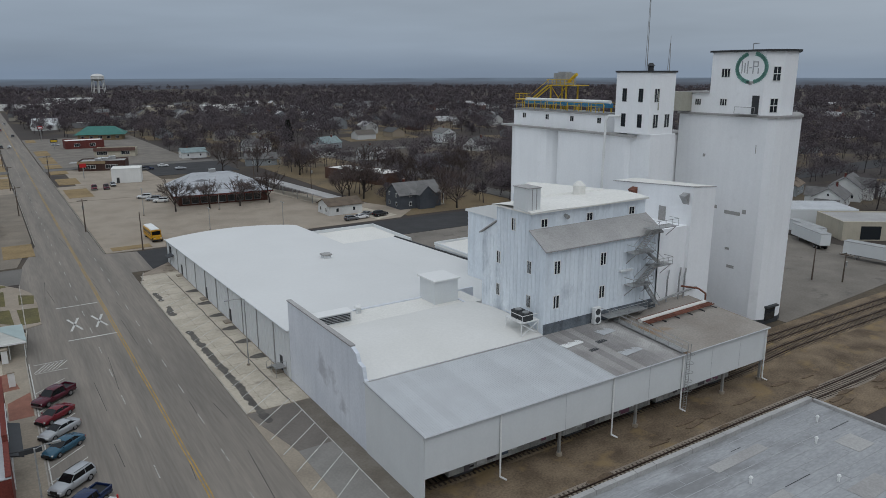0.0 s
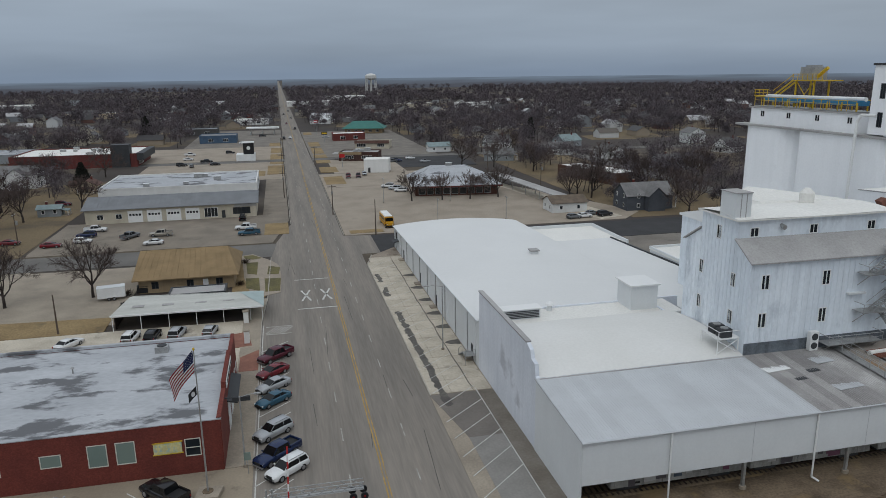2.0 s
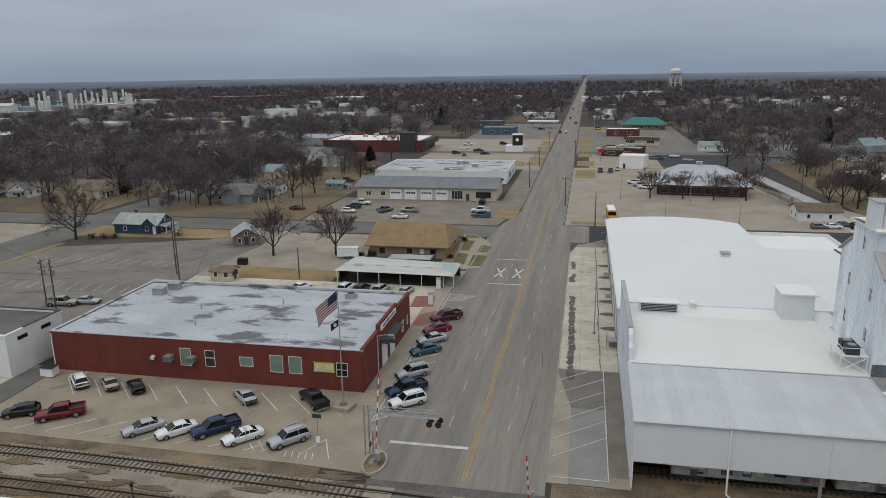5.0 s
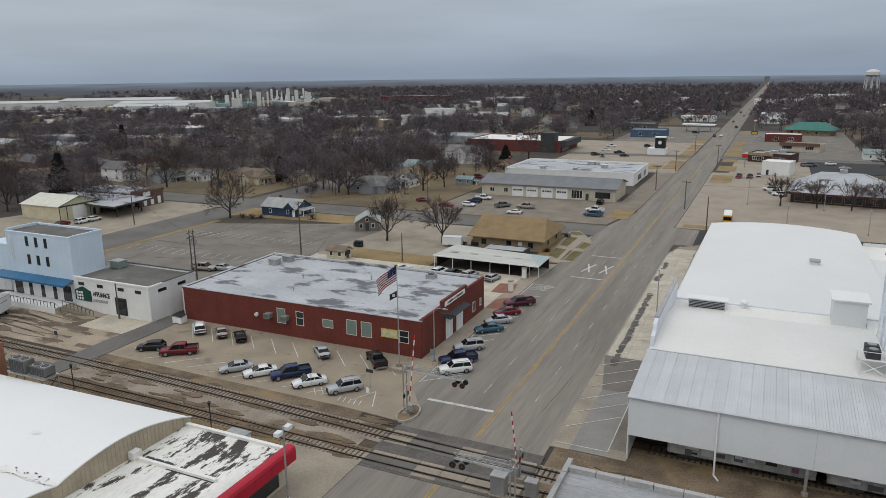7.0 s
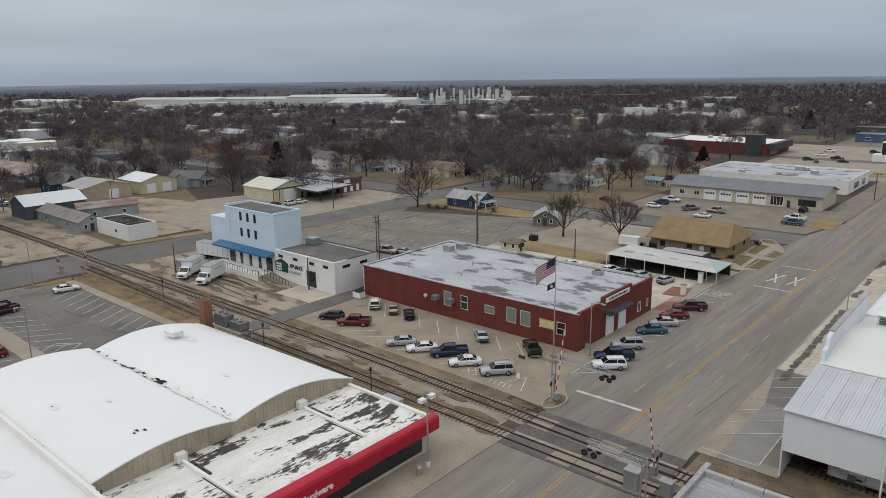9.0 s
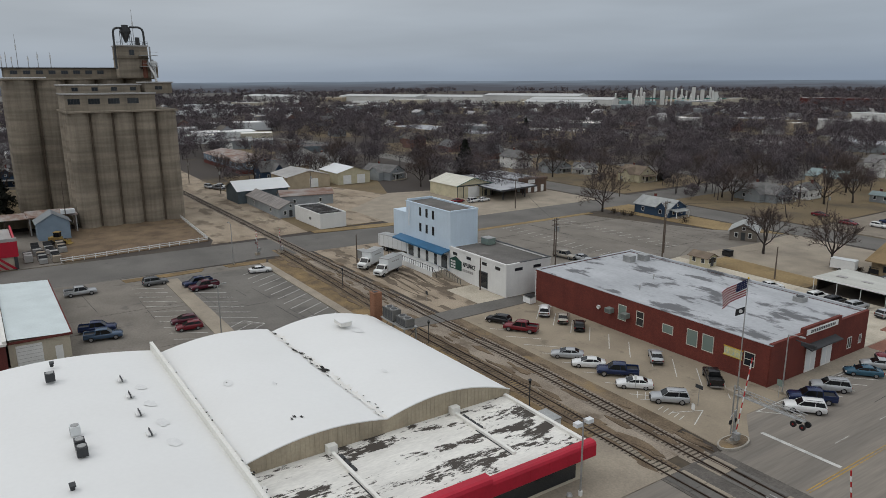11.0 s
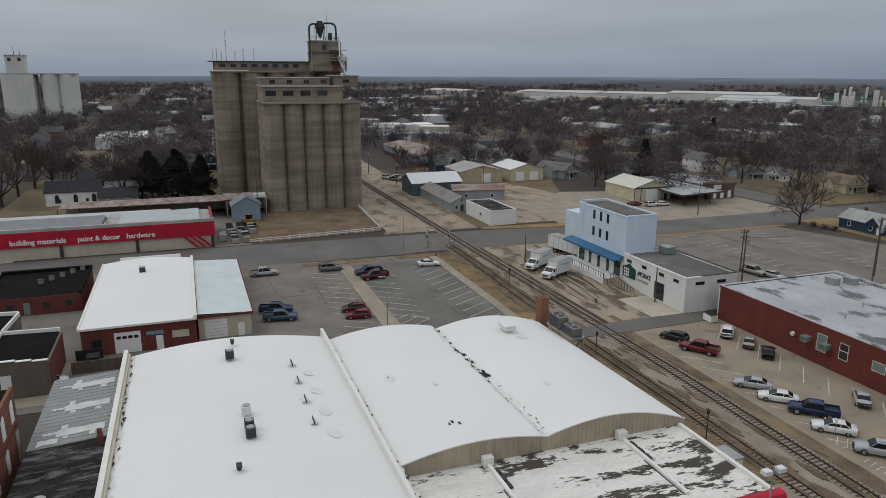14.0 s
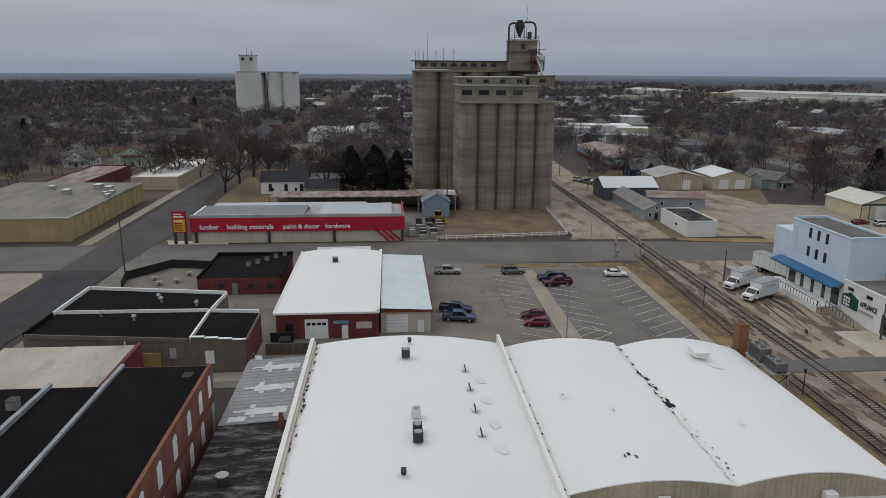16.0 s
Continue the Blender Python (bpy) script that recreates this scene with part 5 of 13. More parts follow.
def mill():
    m = thing("mill_house", "tall weathered blue-white corrugated metal mill house", "mill", (59.5, 67, 0))
    prof = [(67, 0), (67, 19.7), (70, 21.6), (70, 24.0), (77.2, 24.0), (77.2, 21.6), (80.4, 19.7), (80.4, 0)]
    part("end_wall", Geo().ext(prof, "x", 59.5, 59.8), METALBLUE, m)
    part("front_wall", Geo().box(59.8, 67, 0, 80.5, 67.3, 19.7), METALBLUE, m)
    part("rear_wall", Geo().box(59.8, 80.1, 0, 80.5, 80.4, 19.7), METALBLUE, m)
    part("far_wall", Geo().ext(prof, "x", 80.2, 80.5), METALBLUE, m)
    part("clerestory_wall", Geo().box(59.8, 70, 21.3, 80.2, 70.2, 24.0).box(59.8, 77, 21.3, 80.2, 77.2, 24.0), METALBLUE, m)
    part("wall_ribs", ribs(Geo(), 59.9, 80.4, 0.75, lambda x: ((x, 66.97, 8.2), (x, 66.97, 19.6)), 0.03), METALBLUE, m)
    part("end_ribs", ribs(Geo(), 67.3, 80.2, 0.75, lambda y: ((59.47, y, 9), (59.47, y, 19.7 if y < 69.8 or y > 77.3 else 23.8)), 0.03), METALBLUE, m)
    for y0, y1, z0, z1 in ((66.6, 70.05, 19.55, 21.75), (80.8, 77.15, 19.55, 21.75)):
        r = Geo().add([(59.2, y0, z0), (80.8, y0, z0), (80.8, y1, z1), (59.2, y1, z1), (59.2, y0, z0 + 0.16), (80.8, y0, z0 + 0.16), (80.8, y1, z1 + 0.16), (59.2, y1, z1 + 0.16)],
                      [(0, 1, 2, 3), (4, 5, 6, 7), (0, 1, 5, 4), (1, 2, 6, 5), (2, 3, 7, 6), (3, 0, 4, 7)])
        part("side_roof", r, ROOFGREY2, m, "dark grey weathered side roof")
    roof = Geo()
    roof.grid(10, 6, lambda u, v: (59.1 + 21.6 * u, 69.5 + 8.2 * v, 24.15 + 0.35 * math.sin(math.pi * v) + 0.05 * math.sin(9 * u + 5 * v)))
    roof.box(59.1, 69.5, 23.95, 80.7, 77.7, 24.14)
    part("top_roof", roof, FOAMROOF, m, "white foam-coated top roof", smooth=False)
    hump = Geo().add([(67.6, 77.6, 24.0), (80.5, 77.6, 24.0), (80.5, 84, 23.6), (67.6, 84, 23.6), (68.2, 78.0, 24.4), (80.3, 77.9, 24.3), (80.3, 83.9, 23.9), (74, 83.9, 24.9), (70.4, 83.9, 25.4), (67.9, 83.9, 24.3)],
                     [(0, 1, 5, 4), (1, 2, 6, 5), (2, 3, 9, 8, 7, 6), (3, 0, 4, 9), (4, 5, 6, 7), (4, 7, 8), (4, 8, 9), (0, 3, 2, 1)])
    part("rear_roof", hump, FOAMROOF, m, "sloping white foam roof")
    part("rear_block", Geo().box(67.6, 80.5, 0, 80.4, 83.9, 23.9), METALBLUE, m)
    for x in (61.5, 69.6):
        for z in (17.3, 12.7):
            wall_window(m, "-y", x, z, 1.05, 1.8, 67, TRIMW)
    for x in (61.4, 69.4):
        wall_window(m, "-y", x, 9.2, 1.0, 0.9, 67, TRIMW)
    for x in (61.7, 69.7, 77.8):
        wall_window(m, "-y", x, 22.5, 1.15, 1.15, 70, TRIMW)
    for y, z in ((76.6, 16.9), (70.1, 16.9), (76.6, 12.3), (70.1, 12.3), (73.5, 22.0)):
        wall_window(m, "-x", y, z, 0.9, 1.75, 59.5, TRIMW)
    part("dark_base", Geo().box(59.42, 66.92, 8.4, 80.5, 66.99, 10.0), mat("dark_streaked_metal", (0.16, 0.18, 0.2), 0.7, 0.2, 0.3, 4.0, streak=0.3), m, "dark stained lower sheets")
    part("shelf", Geo().box(72.6, 66.5, 15.0, 75, 67, 15.2), METALWHITE, m)
    vb = thing("vent_housing", "tall boxy metal vent housing on the mill roof", "roof vent", (60.4, 71.8, 24.3))
    part("body", Geo().box(59.15, 70.3, 24.1, 61.2, 73.2, 27.1), METALWHITE, vb)
    for x in (59.8, 60.5):
        part("seam", Geo().box(x, 70.24, 24.3, x + 0.08, 70.3, 27.0), ROOFGREY2, vb)
    part("cap", Geo().box(59.05, 70.2, 27.1, 61.3, 73.3, 27.2), ROOFGREY2, vb)
    cy = thing("dust_hood", "rounded white foam-coated roof hood", "roof vent", (73.5, 76.2, 24.5))
    part("hood", Geo().cyl(73.6, 76.3, 24.2, 25.6, 0.9, 14).cyl(73.6, 76.3, 25.6, 26.2, 0.9, 14, 0.35), FOAMROOF, cy, smooth=False)
    ln = thing("wall_lamp", "grey wall floodlight on the clerestory", "lamp", (65.2, 69.8, 23.2))
    part("head", Geo().tube((65.2, 70, 23.2), (65.2, 69.3, 23.0), 0.22, 10, 0.3), STEEL, ln)
    hv = thing("condenser_unit", "white wall condenser with two round fans beside the mill", "air conditioner", (68.2, 66.2, 8.6))
    part("body", Geo().box(67.6, 66.0, 8.7, 68.7, 66.6, 11.0), TRIMW, hv)
    for z in (9.3, 10.4):
        part("fan", Geo().tube((68.15, 65.95, z), (68.15, 66.02, z), 0.42, 14), TRIMD, hv)
    # stair block
    s = thing("stair_block", "white concrete stair block with fire escape", "building", (76, 68, 0))
    part("wall", Geo().prism([(88, 67.8), (93.2, 67.8), (93.2, 83.4), (88, 83.4)], 0, [25.2, 24.8, 24.2, 24.2]), CONCWHITE, s)
    part("roof", Geo().prism([(88.1, 67.9), (93.1, 67.9), (93.1, 83.3), (88.1, 83.3)], 24.0, [25.3, 24.9, 24.3, 24.3]), FOAMROOF, s)
    part("roof_lip", Geo().wire([(87.97, 83.4, 24.22), (87.97, 67.77, 25.22), (93.2, 67.77, 24.82)], 0.07, 5), ROOFGREY2, s)
    part("link_wall", Geo().box(80.6, 68.4, 0, 88, 79, 19.4), CONCWHITE, s)
    for y, z, w, h in ((73.1, 20.4, 1.3, 2.4), (73.3, 12.4, 1.2, 2.2)):
        wall_panel(s, "-x", y, z, w, h, 88, ROOFGREY2, "door", 0.1)
    for y, z, m in ((78.8, 22.9, ORANGE), (69.5, 17.0, REDPAINT), (72.0, 15.9, ORANGE), (68.9, 23.3, STEEL)):
        hd = Geo().add([(88, y - 0.55, z - 0.8), (88, y + 0.55, z - 0.8), (87.0, y + 0.55, z + 0.5), (87.0, y - 0.55, z + 0.5), (88, y + 0.55, z + 0.9), (88, y - 0.55, z + 0.9)], [(0, 1, 2, 3), (3, 2, 4, 5), (0, 3, 5), (1, 4, 2)])
        part("explosion_vent", hd, m, s, "open rust-brown wall flap")
    fe = thing("fire_escape", "grey steel fire escape stair zigzagging up the wall", "stair", (78, 66, 8.5))
    for z, xa, xb in ((9.4, 69.4, 76.9), (13.0, 73.7, 77.6), (17.6, 73.7, 77.7), (15.2, 77.7, 81.4), (20.6, 76.8, 82.0)):
        part("landing", Geo().box(xa, 65.2, z, xb, 66.9, z + 0.08), STEEL, fe)
        part("railing", Geo().wire([(xa, 66.8, z + 1.1), (xa, 65.2, z + 1.1), (xb, 65.2, z + 1.1), (xb, 66.8, z + 1.1)], 0.04).wire([(xa, 65.2, z + 0.6), (xb, 65.2, z + 0.6)], 0.03), STEEL, fe)
        for x in np.linspace(xa, xb, 5):
            part("post", Geo().tube((x, 65.2, z), (x, 65.2, z + 1.1), 0.03, 4), STEEL, fe)
        for xx in (xa + 0.3, xb - 0.3):
            part("bracket", Geo().tube((xx, 65.3, z), (xx, 66.95, z - 1.6), 0.05), STEEL, fe)
    for (za, xa), (zb, xb) in (((9.4, 79.6), (13.0, 76.6)), ((13.0, 75.0), (15.2, 78.2)), ((15.2, 79.8), (17.6, 76.6)), ((17.6, 74.6), (20.6, 78.4))):
        for dy in (65.4, 66.3):
            part("stringer", Geo().tube((xa, dy, za), (xb, dy, zb), 0.07, 4).tube((xa, dy, za + 1.0), (xb, dy, zb + 1.0), 0.035, 4), STEEL, fe)
        for k in range(14):
            f = (k + 0.5) / 14
            part("tread", Geo().obox((xa + (xb - xa) * f, 65.85, za + (zb - za) * f), (0.26, 0.9, 0.04)), STEEL, fe)
    pi = thing("dust_pipes", "curved grey conveying pipes rising beside the block", "pipes", (84, 67.5, 8.5))
    for x in (83.6, 86.2, 87.4):
        part("pipe", Geo().wire([(x, 67.6, 8.6), (x, 67.6, 12.0), (x + 0.3, 67.7, 12.8), (x + 1.0, 68.2, 13.1)], 0.12, 8), STEEL, pi)
    part("header", Geo().wire([(79, 66.6, 9.4), (90, 67.4, 9.9)], 0.16, 8), STEEL, pi)


mill()


def tower():
    """The tall white octagonal storage tower with its headhouse."""
    t = thing("concrete_tower", "tall white-painted concrete storage tower with a headhouse", "grain elevator", (113, 77, 0))
    plan = [(106.5, 69.2), (107.1, 68.0), (108.4, 67.5), (112.6, 67.5), (114.2, 68.2), (121, 73), (121, 86.2), (106.5, 86.2)]
    part("body", Geo().prism(plan, 0, 34.3), CONCWHITE, t)
    lip = [(113.5 + (x - 113.5) * 1.04, 77 + (y - 77) * 1.03) for x, y in plan]
    part("cornice", Geo().prism(lip, 34.3, 34.65), ROOFGREY2, t)
    part("headhouse_wall", Geo().prism([(106.6, 70.6), (108.6, 68.6), (112.0, 68.6), (119, 73), (119, 80.4), (106.6, 80.4)], 34.65, 44.5), CONCWHITE, t)
    part("headhouse_roof", Geo().prism([(106.2, 70.4), (108.4, 68.2), (112.3, 68.2), (119.4, 72.8), (119.4, 80.7), (106.2, 80.7)], 44.5, 44.8), TRIMD, t, "thin dark roof slab")
    part("side_bay", Geo().box(106.6, 80.4, 34.65, 113, 86.0, 37.9), CONCWHITE, t)
    part("side_bay_roof", Geo().box(106.3, 80.4, 37.9, 113.2, 86.3, 38.15), ROOFGREY2, t)
    for y, z, w, h in ((77.6, 41.2, 1.7, 1.5), (77.6, 36.5, 1.4, 1.2), (82.6, 36.4, 1.3, 1.1)):
        wall_window(t, "-x", y, z, w, h, 106.6, TRIMW, bars=2, depth=0.08)
    for z, h in ((41.1, 2.3), (36.2, 2.3)):
        w = part("window", Geo().obox((107.85, 69.35, z), (1.2, 0.16, h), -45), TRIMW, t)
        for dx in (-0.27, 0.27):
            for dz in (-0.27, 0.27):
                part("pane", Geo().obox((107.85 + 0.707 * dx - 0.06, 69.35 - 0.707 * dx - 0.06, z + dz * h * 0.9), (0.45, 0.06, h * 0.42), -45), GLASS, w)
    wall_panel(t, "-x", 71.7, 36.2, 1.2, 3.0, 106.6, TRIMD, "door", 0.1, "dark steel door")
    part("balcony", Geo().box(105.4, 71.0, 34.7, 106.6, 74.6, 34.8).wire([(105.4, 71, 35.9), (105.4, 74.6, 35.9)], 0.05).tube((105.4, 71, 34.8), (105.4, 71, 35.9), 0.05).tube((105.4, 74.6, 34.8), (105.4, 74.6, 35.9), 0.05), STEEL, t)
    # painted wreath emblem: two green arcs, plain grey letter-like bars
    green = mat("faded_green_paint", (0.20, 0.42, 0.35), 0.85, 0.15, 0.8, 5.0)
    for a0, a1 in ((105, 262), (-82, 75)):
        g = Geo()
        for a in np.linspace(radians(a0), radians(a1), 25)[:-1]:
            for rr in (2.45, 2.75):
                g.obox((106.57, 73.0 + rr * math.cos(a), 42.0 + 0.85 * rr * math.sin(a)), (0.08, 0.3, 0.36))
        part("emblem_wreath", g, green, t, "painted green wreath")
    g = Geo()
    for y, z, w, h in ((74.7, 42.1, 0.16, 2.0), (74.2, 42.0, 0.16, 1.5), (73.7, 42.1, 0.16, 2.0), (73.2, 42.0, 0.4, 0.16), (72.7, 42.1, 0.16, 2.0), (72.2, 42.9, 0.8, 0.16), (71.9, 42.6, 0.16, 0.7), (72.2, 42.2, 0.7, 0.16), (71.8, 41.5, 0.16, 0.9)):
        g.obox((106.57, y, z), (0.08, w, h))
    part("emblem_ribbon", Geo().obox((106.57, 73.0, 39.75), (0.08, 1.3, 0.35)).obox((106.57, 73.0, 39.5), (0.08, 0.5, 0.3)), ROOFGREY2, t)
    part("emblem_bars", g, mat("faded_grey_paint", (0.45, 0.455, 0.46), 0.85, 0.1), t, "grey painted emblem bars")
    patch = mat("bare_concrete_patch", (0.42, 0.41, 0.39), 0.9, 0.12)
    for y, z, w, h in ((81.2, 19.6, 1.3, 0.4), (79.6, 19.4, 0.7, 0.5), (77.6, 19.0, 1.4, 0.6), (73.9, 18.4, 3.0, 0.6), (71.7, 18.9, 0.7, 0.7), (74.2, 12.2, 0.8, 0.4), (80.4, 27.5, 0.5, 0.5), (73.3, 9.2, 1.4, 0.5), (80.4, 10.2, 0.6, 0.3)):
        part("bare_patch", Geo().obox((106.49, y, z), (0.06, w, h)), patch, t)
    part("rust_streak", Geo().box(106.47, 70.7, 28.6, 106.52, 70.82, 30.0), patch, t, "thin faded rust stain")
    part("hatch", Geo().box(108.8, 67.3, 0.8, 111.4, 67.6, 3.0), GLASS, t)
    part("hatch_hood", Geo().box(108.5, 66.9, 3.0, 111.7, 67.6, 3.3), TRIMD, t)
    part("base_band", Geo().prism([(113.5 + (x - 113.5) * 1.006, 77 + (y - 77) * 1.006) for x, y in plan], 0, 1.0), TRIMD, t)
    v = thing("roof_mast", "thin steel roof mast on the headhouse", "antenna", (108, 74, 44.8))
    part("rod", Geo().wire([(108, 74, 44.8), (108, 74, 45.8), (108, 73, 45.8)], 0.07), STEEL, v)

    b = thing("grain_elevator", "white-painted concrete silo bank with gallery and headhouse", "grain elevator", (95, 88, 0))

    def stadium(x0, x1, y0, y1, r, n=6):
        pts = []
        for cx, cy, a in ((x1 - r, y0 + r, -90), (x1 - r, y1 - r, 0), (x0 + r, y1 - r, 90), (x0 + r, y0 + r, 180)):
            pts += [(cx + r * math.cos(radians(a + 90 * i / n)), cy + r * math.sin(radians(a + 90 * i / n))) for i in range(n + 1)]
        return pts
    part("drum", Geo().prism(stadium(95.4, 111, 107.1, 122.5, 4.5), 0, 30.6), CONCWHITE, b)
    part("drum", Geo().prism(stadium(95.4, 111, 86.5, 106.9, 2.4), 0, 30.6), CONCWHITE, b)
    part("cornice", Geo().box(95.0, 86.2, 30.6, 111.3, 122.8, 30.95), ROOFGREY2, b)
    part("headhouse_base", Geo().box(95.9, 83.2, 0, 102, 88.4, 31.2), CONCWHITE, b)
    part("gallery_wall", Geo().box(96.2, 94, 30.95, 102, 120, 33.9), CONCWHITE, b)
    part("gallery_roof", Geo().box(95.9, 94, 33.9, 102.3, 120.4, 34.1), ROOFGREY2, b)
    for y in (95.5, 102.6, 109.6, 116.6):
        wall_window(b, "-x", y, 32.9, 1.1, 1.1, 96.2, TRIMW)
    part("headhouse_wall", Geo().box(95.4, 83.4, 31.2, 101.4, 91.0, 41.3), CONCWHITE, b)
    part("headhouse_roof", Geo().box(95.2, 83.2, 41.3, 101.6, 91.2, 41.6), TRIMD, b, "thin dark roof slab")
    for y in (85.4, 89.0):
        for z in (37.6, 33.4):
            wall_window(b, "-x", y, z, 0.95, 2.2, 95.4, TRIMD)
    for x, z in ((97.0, 37.6), (97.0, 33.4), (99.8, 33.4)):
        wall_window(b, "-y", x, z, 1.3, 2.3, 83.4, TRIMW)
    part("spout_pipe", Geo().wire([(95.3, 89.6, 34.0), (94.6, 91.6, 34.0), (94.5, 92.2, 33.0), (94.5, 92.4, 24), (94.5, 92.4, 8)], 0.22, 8), TRIMW, b)
    for x, h in ((99.2, 13.5), (101.1, 4.5)):
        an = thing("antenna_mast", "thin lattice radio mast on the headhouse roof", "antenna", (x, 88 if h > 9 else 84.8, 41.6))
        my = 88 if h > 9 else 84.8
        for s in range(3):
            a = s * 2.094
            part("leg", Geo().tube((x + 0.22 * math.cos(a), my + 0.22 * math.sin(a), 41.6), (x + 0.05 * math.cos(a), my + 0.05 * math.sin(a), 41.6 + h), 0.04, 4), STEEL, an)
        part("tip", Geo().tube((x, my, 41.6 + h), (x, my, 41.6 + h * 1.25), 0.04, 4), STEEL, an)
    sk = thing("roof_cowl", "dark round roof cowl on the headhouse", "roof vent", (99.9, 87.6, 41.6))
    part("pipe", Geo().cyl(99.9, 87.6, 41.6, 42.4, 0.5, 12), TRIMD, sk)
    part("cap", Geo().cyl(99.9, 87.6, 42.4, 42.9, 0.7, 12, 0.3), TRIMD, sk)
    # enclosed bridge between the two headhouses
    br = thing("conveyor_bridge", "beige metal-clad conveyor bridge between the headhouses", "bridge", (104, 78, 36))
    part("box", Geo().add([(97.3, 83.38, 35.2), (101.5, 85.8, 35.2), (106.59, 86.0, 34.8), (106.59, 83.9, 34.8), (97.3, 83.38, 38.3), (101.5, 85.8, 38.3), (106.59, 86.0, 38.0), (106.59, 83.9, 38.0)],
                          [(0, 1, 2, 3), (7, 6, 5, 4), (0, 3, 7, 4), (1, 5, 6, 2), (3, 2, 6, 7), (0, 4, 5, 1)]), mat("grey_green_cladding", (0.43, 0.415, 0.345), 0.8, 0.08, 0.3, 4.0, streak=0.1), br)
    # blue conveyor with yellow walkways on the gallery roof
    cv = thing("roof_conveyor", "blue belt conveyor with yellow handrails along the gallery roof", "conveyor", (99, 96, 34.1))
    part("trough", Geo().box(97.6, 95, 35.1, 99.0, 118.6, 35.9), BLUEPAINT, cv, "blue conveyor trough")
    part("cover", Geo().tube((98.3, 95, 36.1), (98.3, 118.6, 36.0), 0.35, 10), TRIMW, cv, "white conveyor cover pipe")
    for y in np.arange(95.5, 119, 3.2):
        part("trestle", Geo().box(97.2, y, 34.1, 97.35, y + 0.15, 35.6).box(99.2, y, 34.1, 99.35, y + 0.15, 35.6), YELLOW, cv)
    for x in (96.6, 100.4):
        part("handrail", Geo().wire([(x, 95, 35.9), (x, 119.6, 35.9)], 0.06, 4).wire([(x, 95, 35.3), (x, 119.6, 35.3)], 0.05, 4), YELLOW, cv)
        for y in np.arange(95, 120, 1.9):
            part("post", Geo().tube((x, y, 34.2), (x, y, 35.9), 0.05, 4), YELLOW, cv)
    part("walkway", Geo().box(96.5, 94.6, 34.15, 100.5, 119.8, 34.25), STEEL, cv)
    tw = thing("conveyor_tower", "yellow steel stair tower carrying a grey conveyor head", "tower", (99.5, 112, 34.1))
    for x, y in ((99, 107.5), (102, 107.5), (99, 112), (102, 112)):
        part("leg", Geo().box(x - 0.12, y - 0.12, 34.1, x + 0.12, y + 0.12, 39.0), YELLOW, tw)
    part("deck", Geo().box(98.4, 105.0, 38.8, 102.6, 112.6, 38.95), YELLOW, tw)
    part("stair", Geo().box(98.2, 113, 34.4, 98.4, 113.2, 34.6).tube((98.6, 117.5, 36.0), (98.6, 112.4, 38.9), 0.16, 4).tube((98.6, 117.5, 37.0), (98.6, 112.4, 39.9), 0.06, 4).tube((99.6, 117.5, 36.0), (99.6, 112.4, 38.9), 0.16, 4), YELLOW, tw)
    part("lower_deck", Geo().box(98, 117.2, 35.9, 101, 122, 36.05), YELLOW, tw)
    for pts in ([(98.4, 105, 40), (98.4, 112.6, 40), (102.6, 112.6, 40)], [(98, 117.2, 37.1), (98, 122, 37.1), (101, 122, 37.1)], [(98.4, 105, 39.5), (98.4, 112.6, 39.5)], [(98, 117.2, 36.6), (98, 122, 36.6)]):
        part("railing", Geo().wire(pts, 0.06, 4), YELLOW, tw)
    for y in np.arange(105, 122.1, 1.2):
        if 112.7 < y < 117.2:
            continue
        z = 38.9 if y < 113 else 36.0
        part("baluster", Geo().tube((98.4 if y < 113 else 98, y, z), (98.4 if y < 113 else 98, y, z + 1.1), 0.05, 4), YELLOW, tw)
    part("head", Geo().box(99.2, 108.0, 39.0, 101.8, 111.5, 41.2).cyl(100.5, 109.7, 41.2, 41.5, 1.3, 10), STEEL, tw, "grey conveyor head")
    part("bracing", Geo().tube((99, 107.5, 34.2), (99, 112, 38.8), 0.08, 4).tube((99, 112, 34.2), (99, 107.5, 38.8), 0.08, 4), YELLOW, tw)
    part("jib", Geo().tube((100, 108, 39.6), (99.6, 105.4, 41.0), 0.3, 6), YELLOW, tw)


tower()


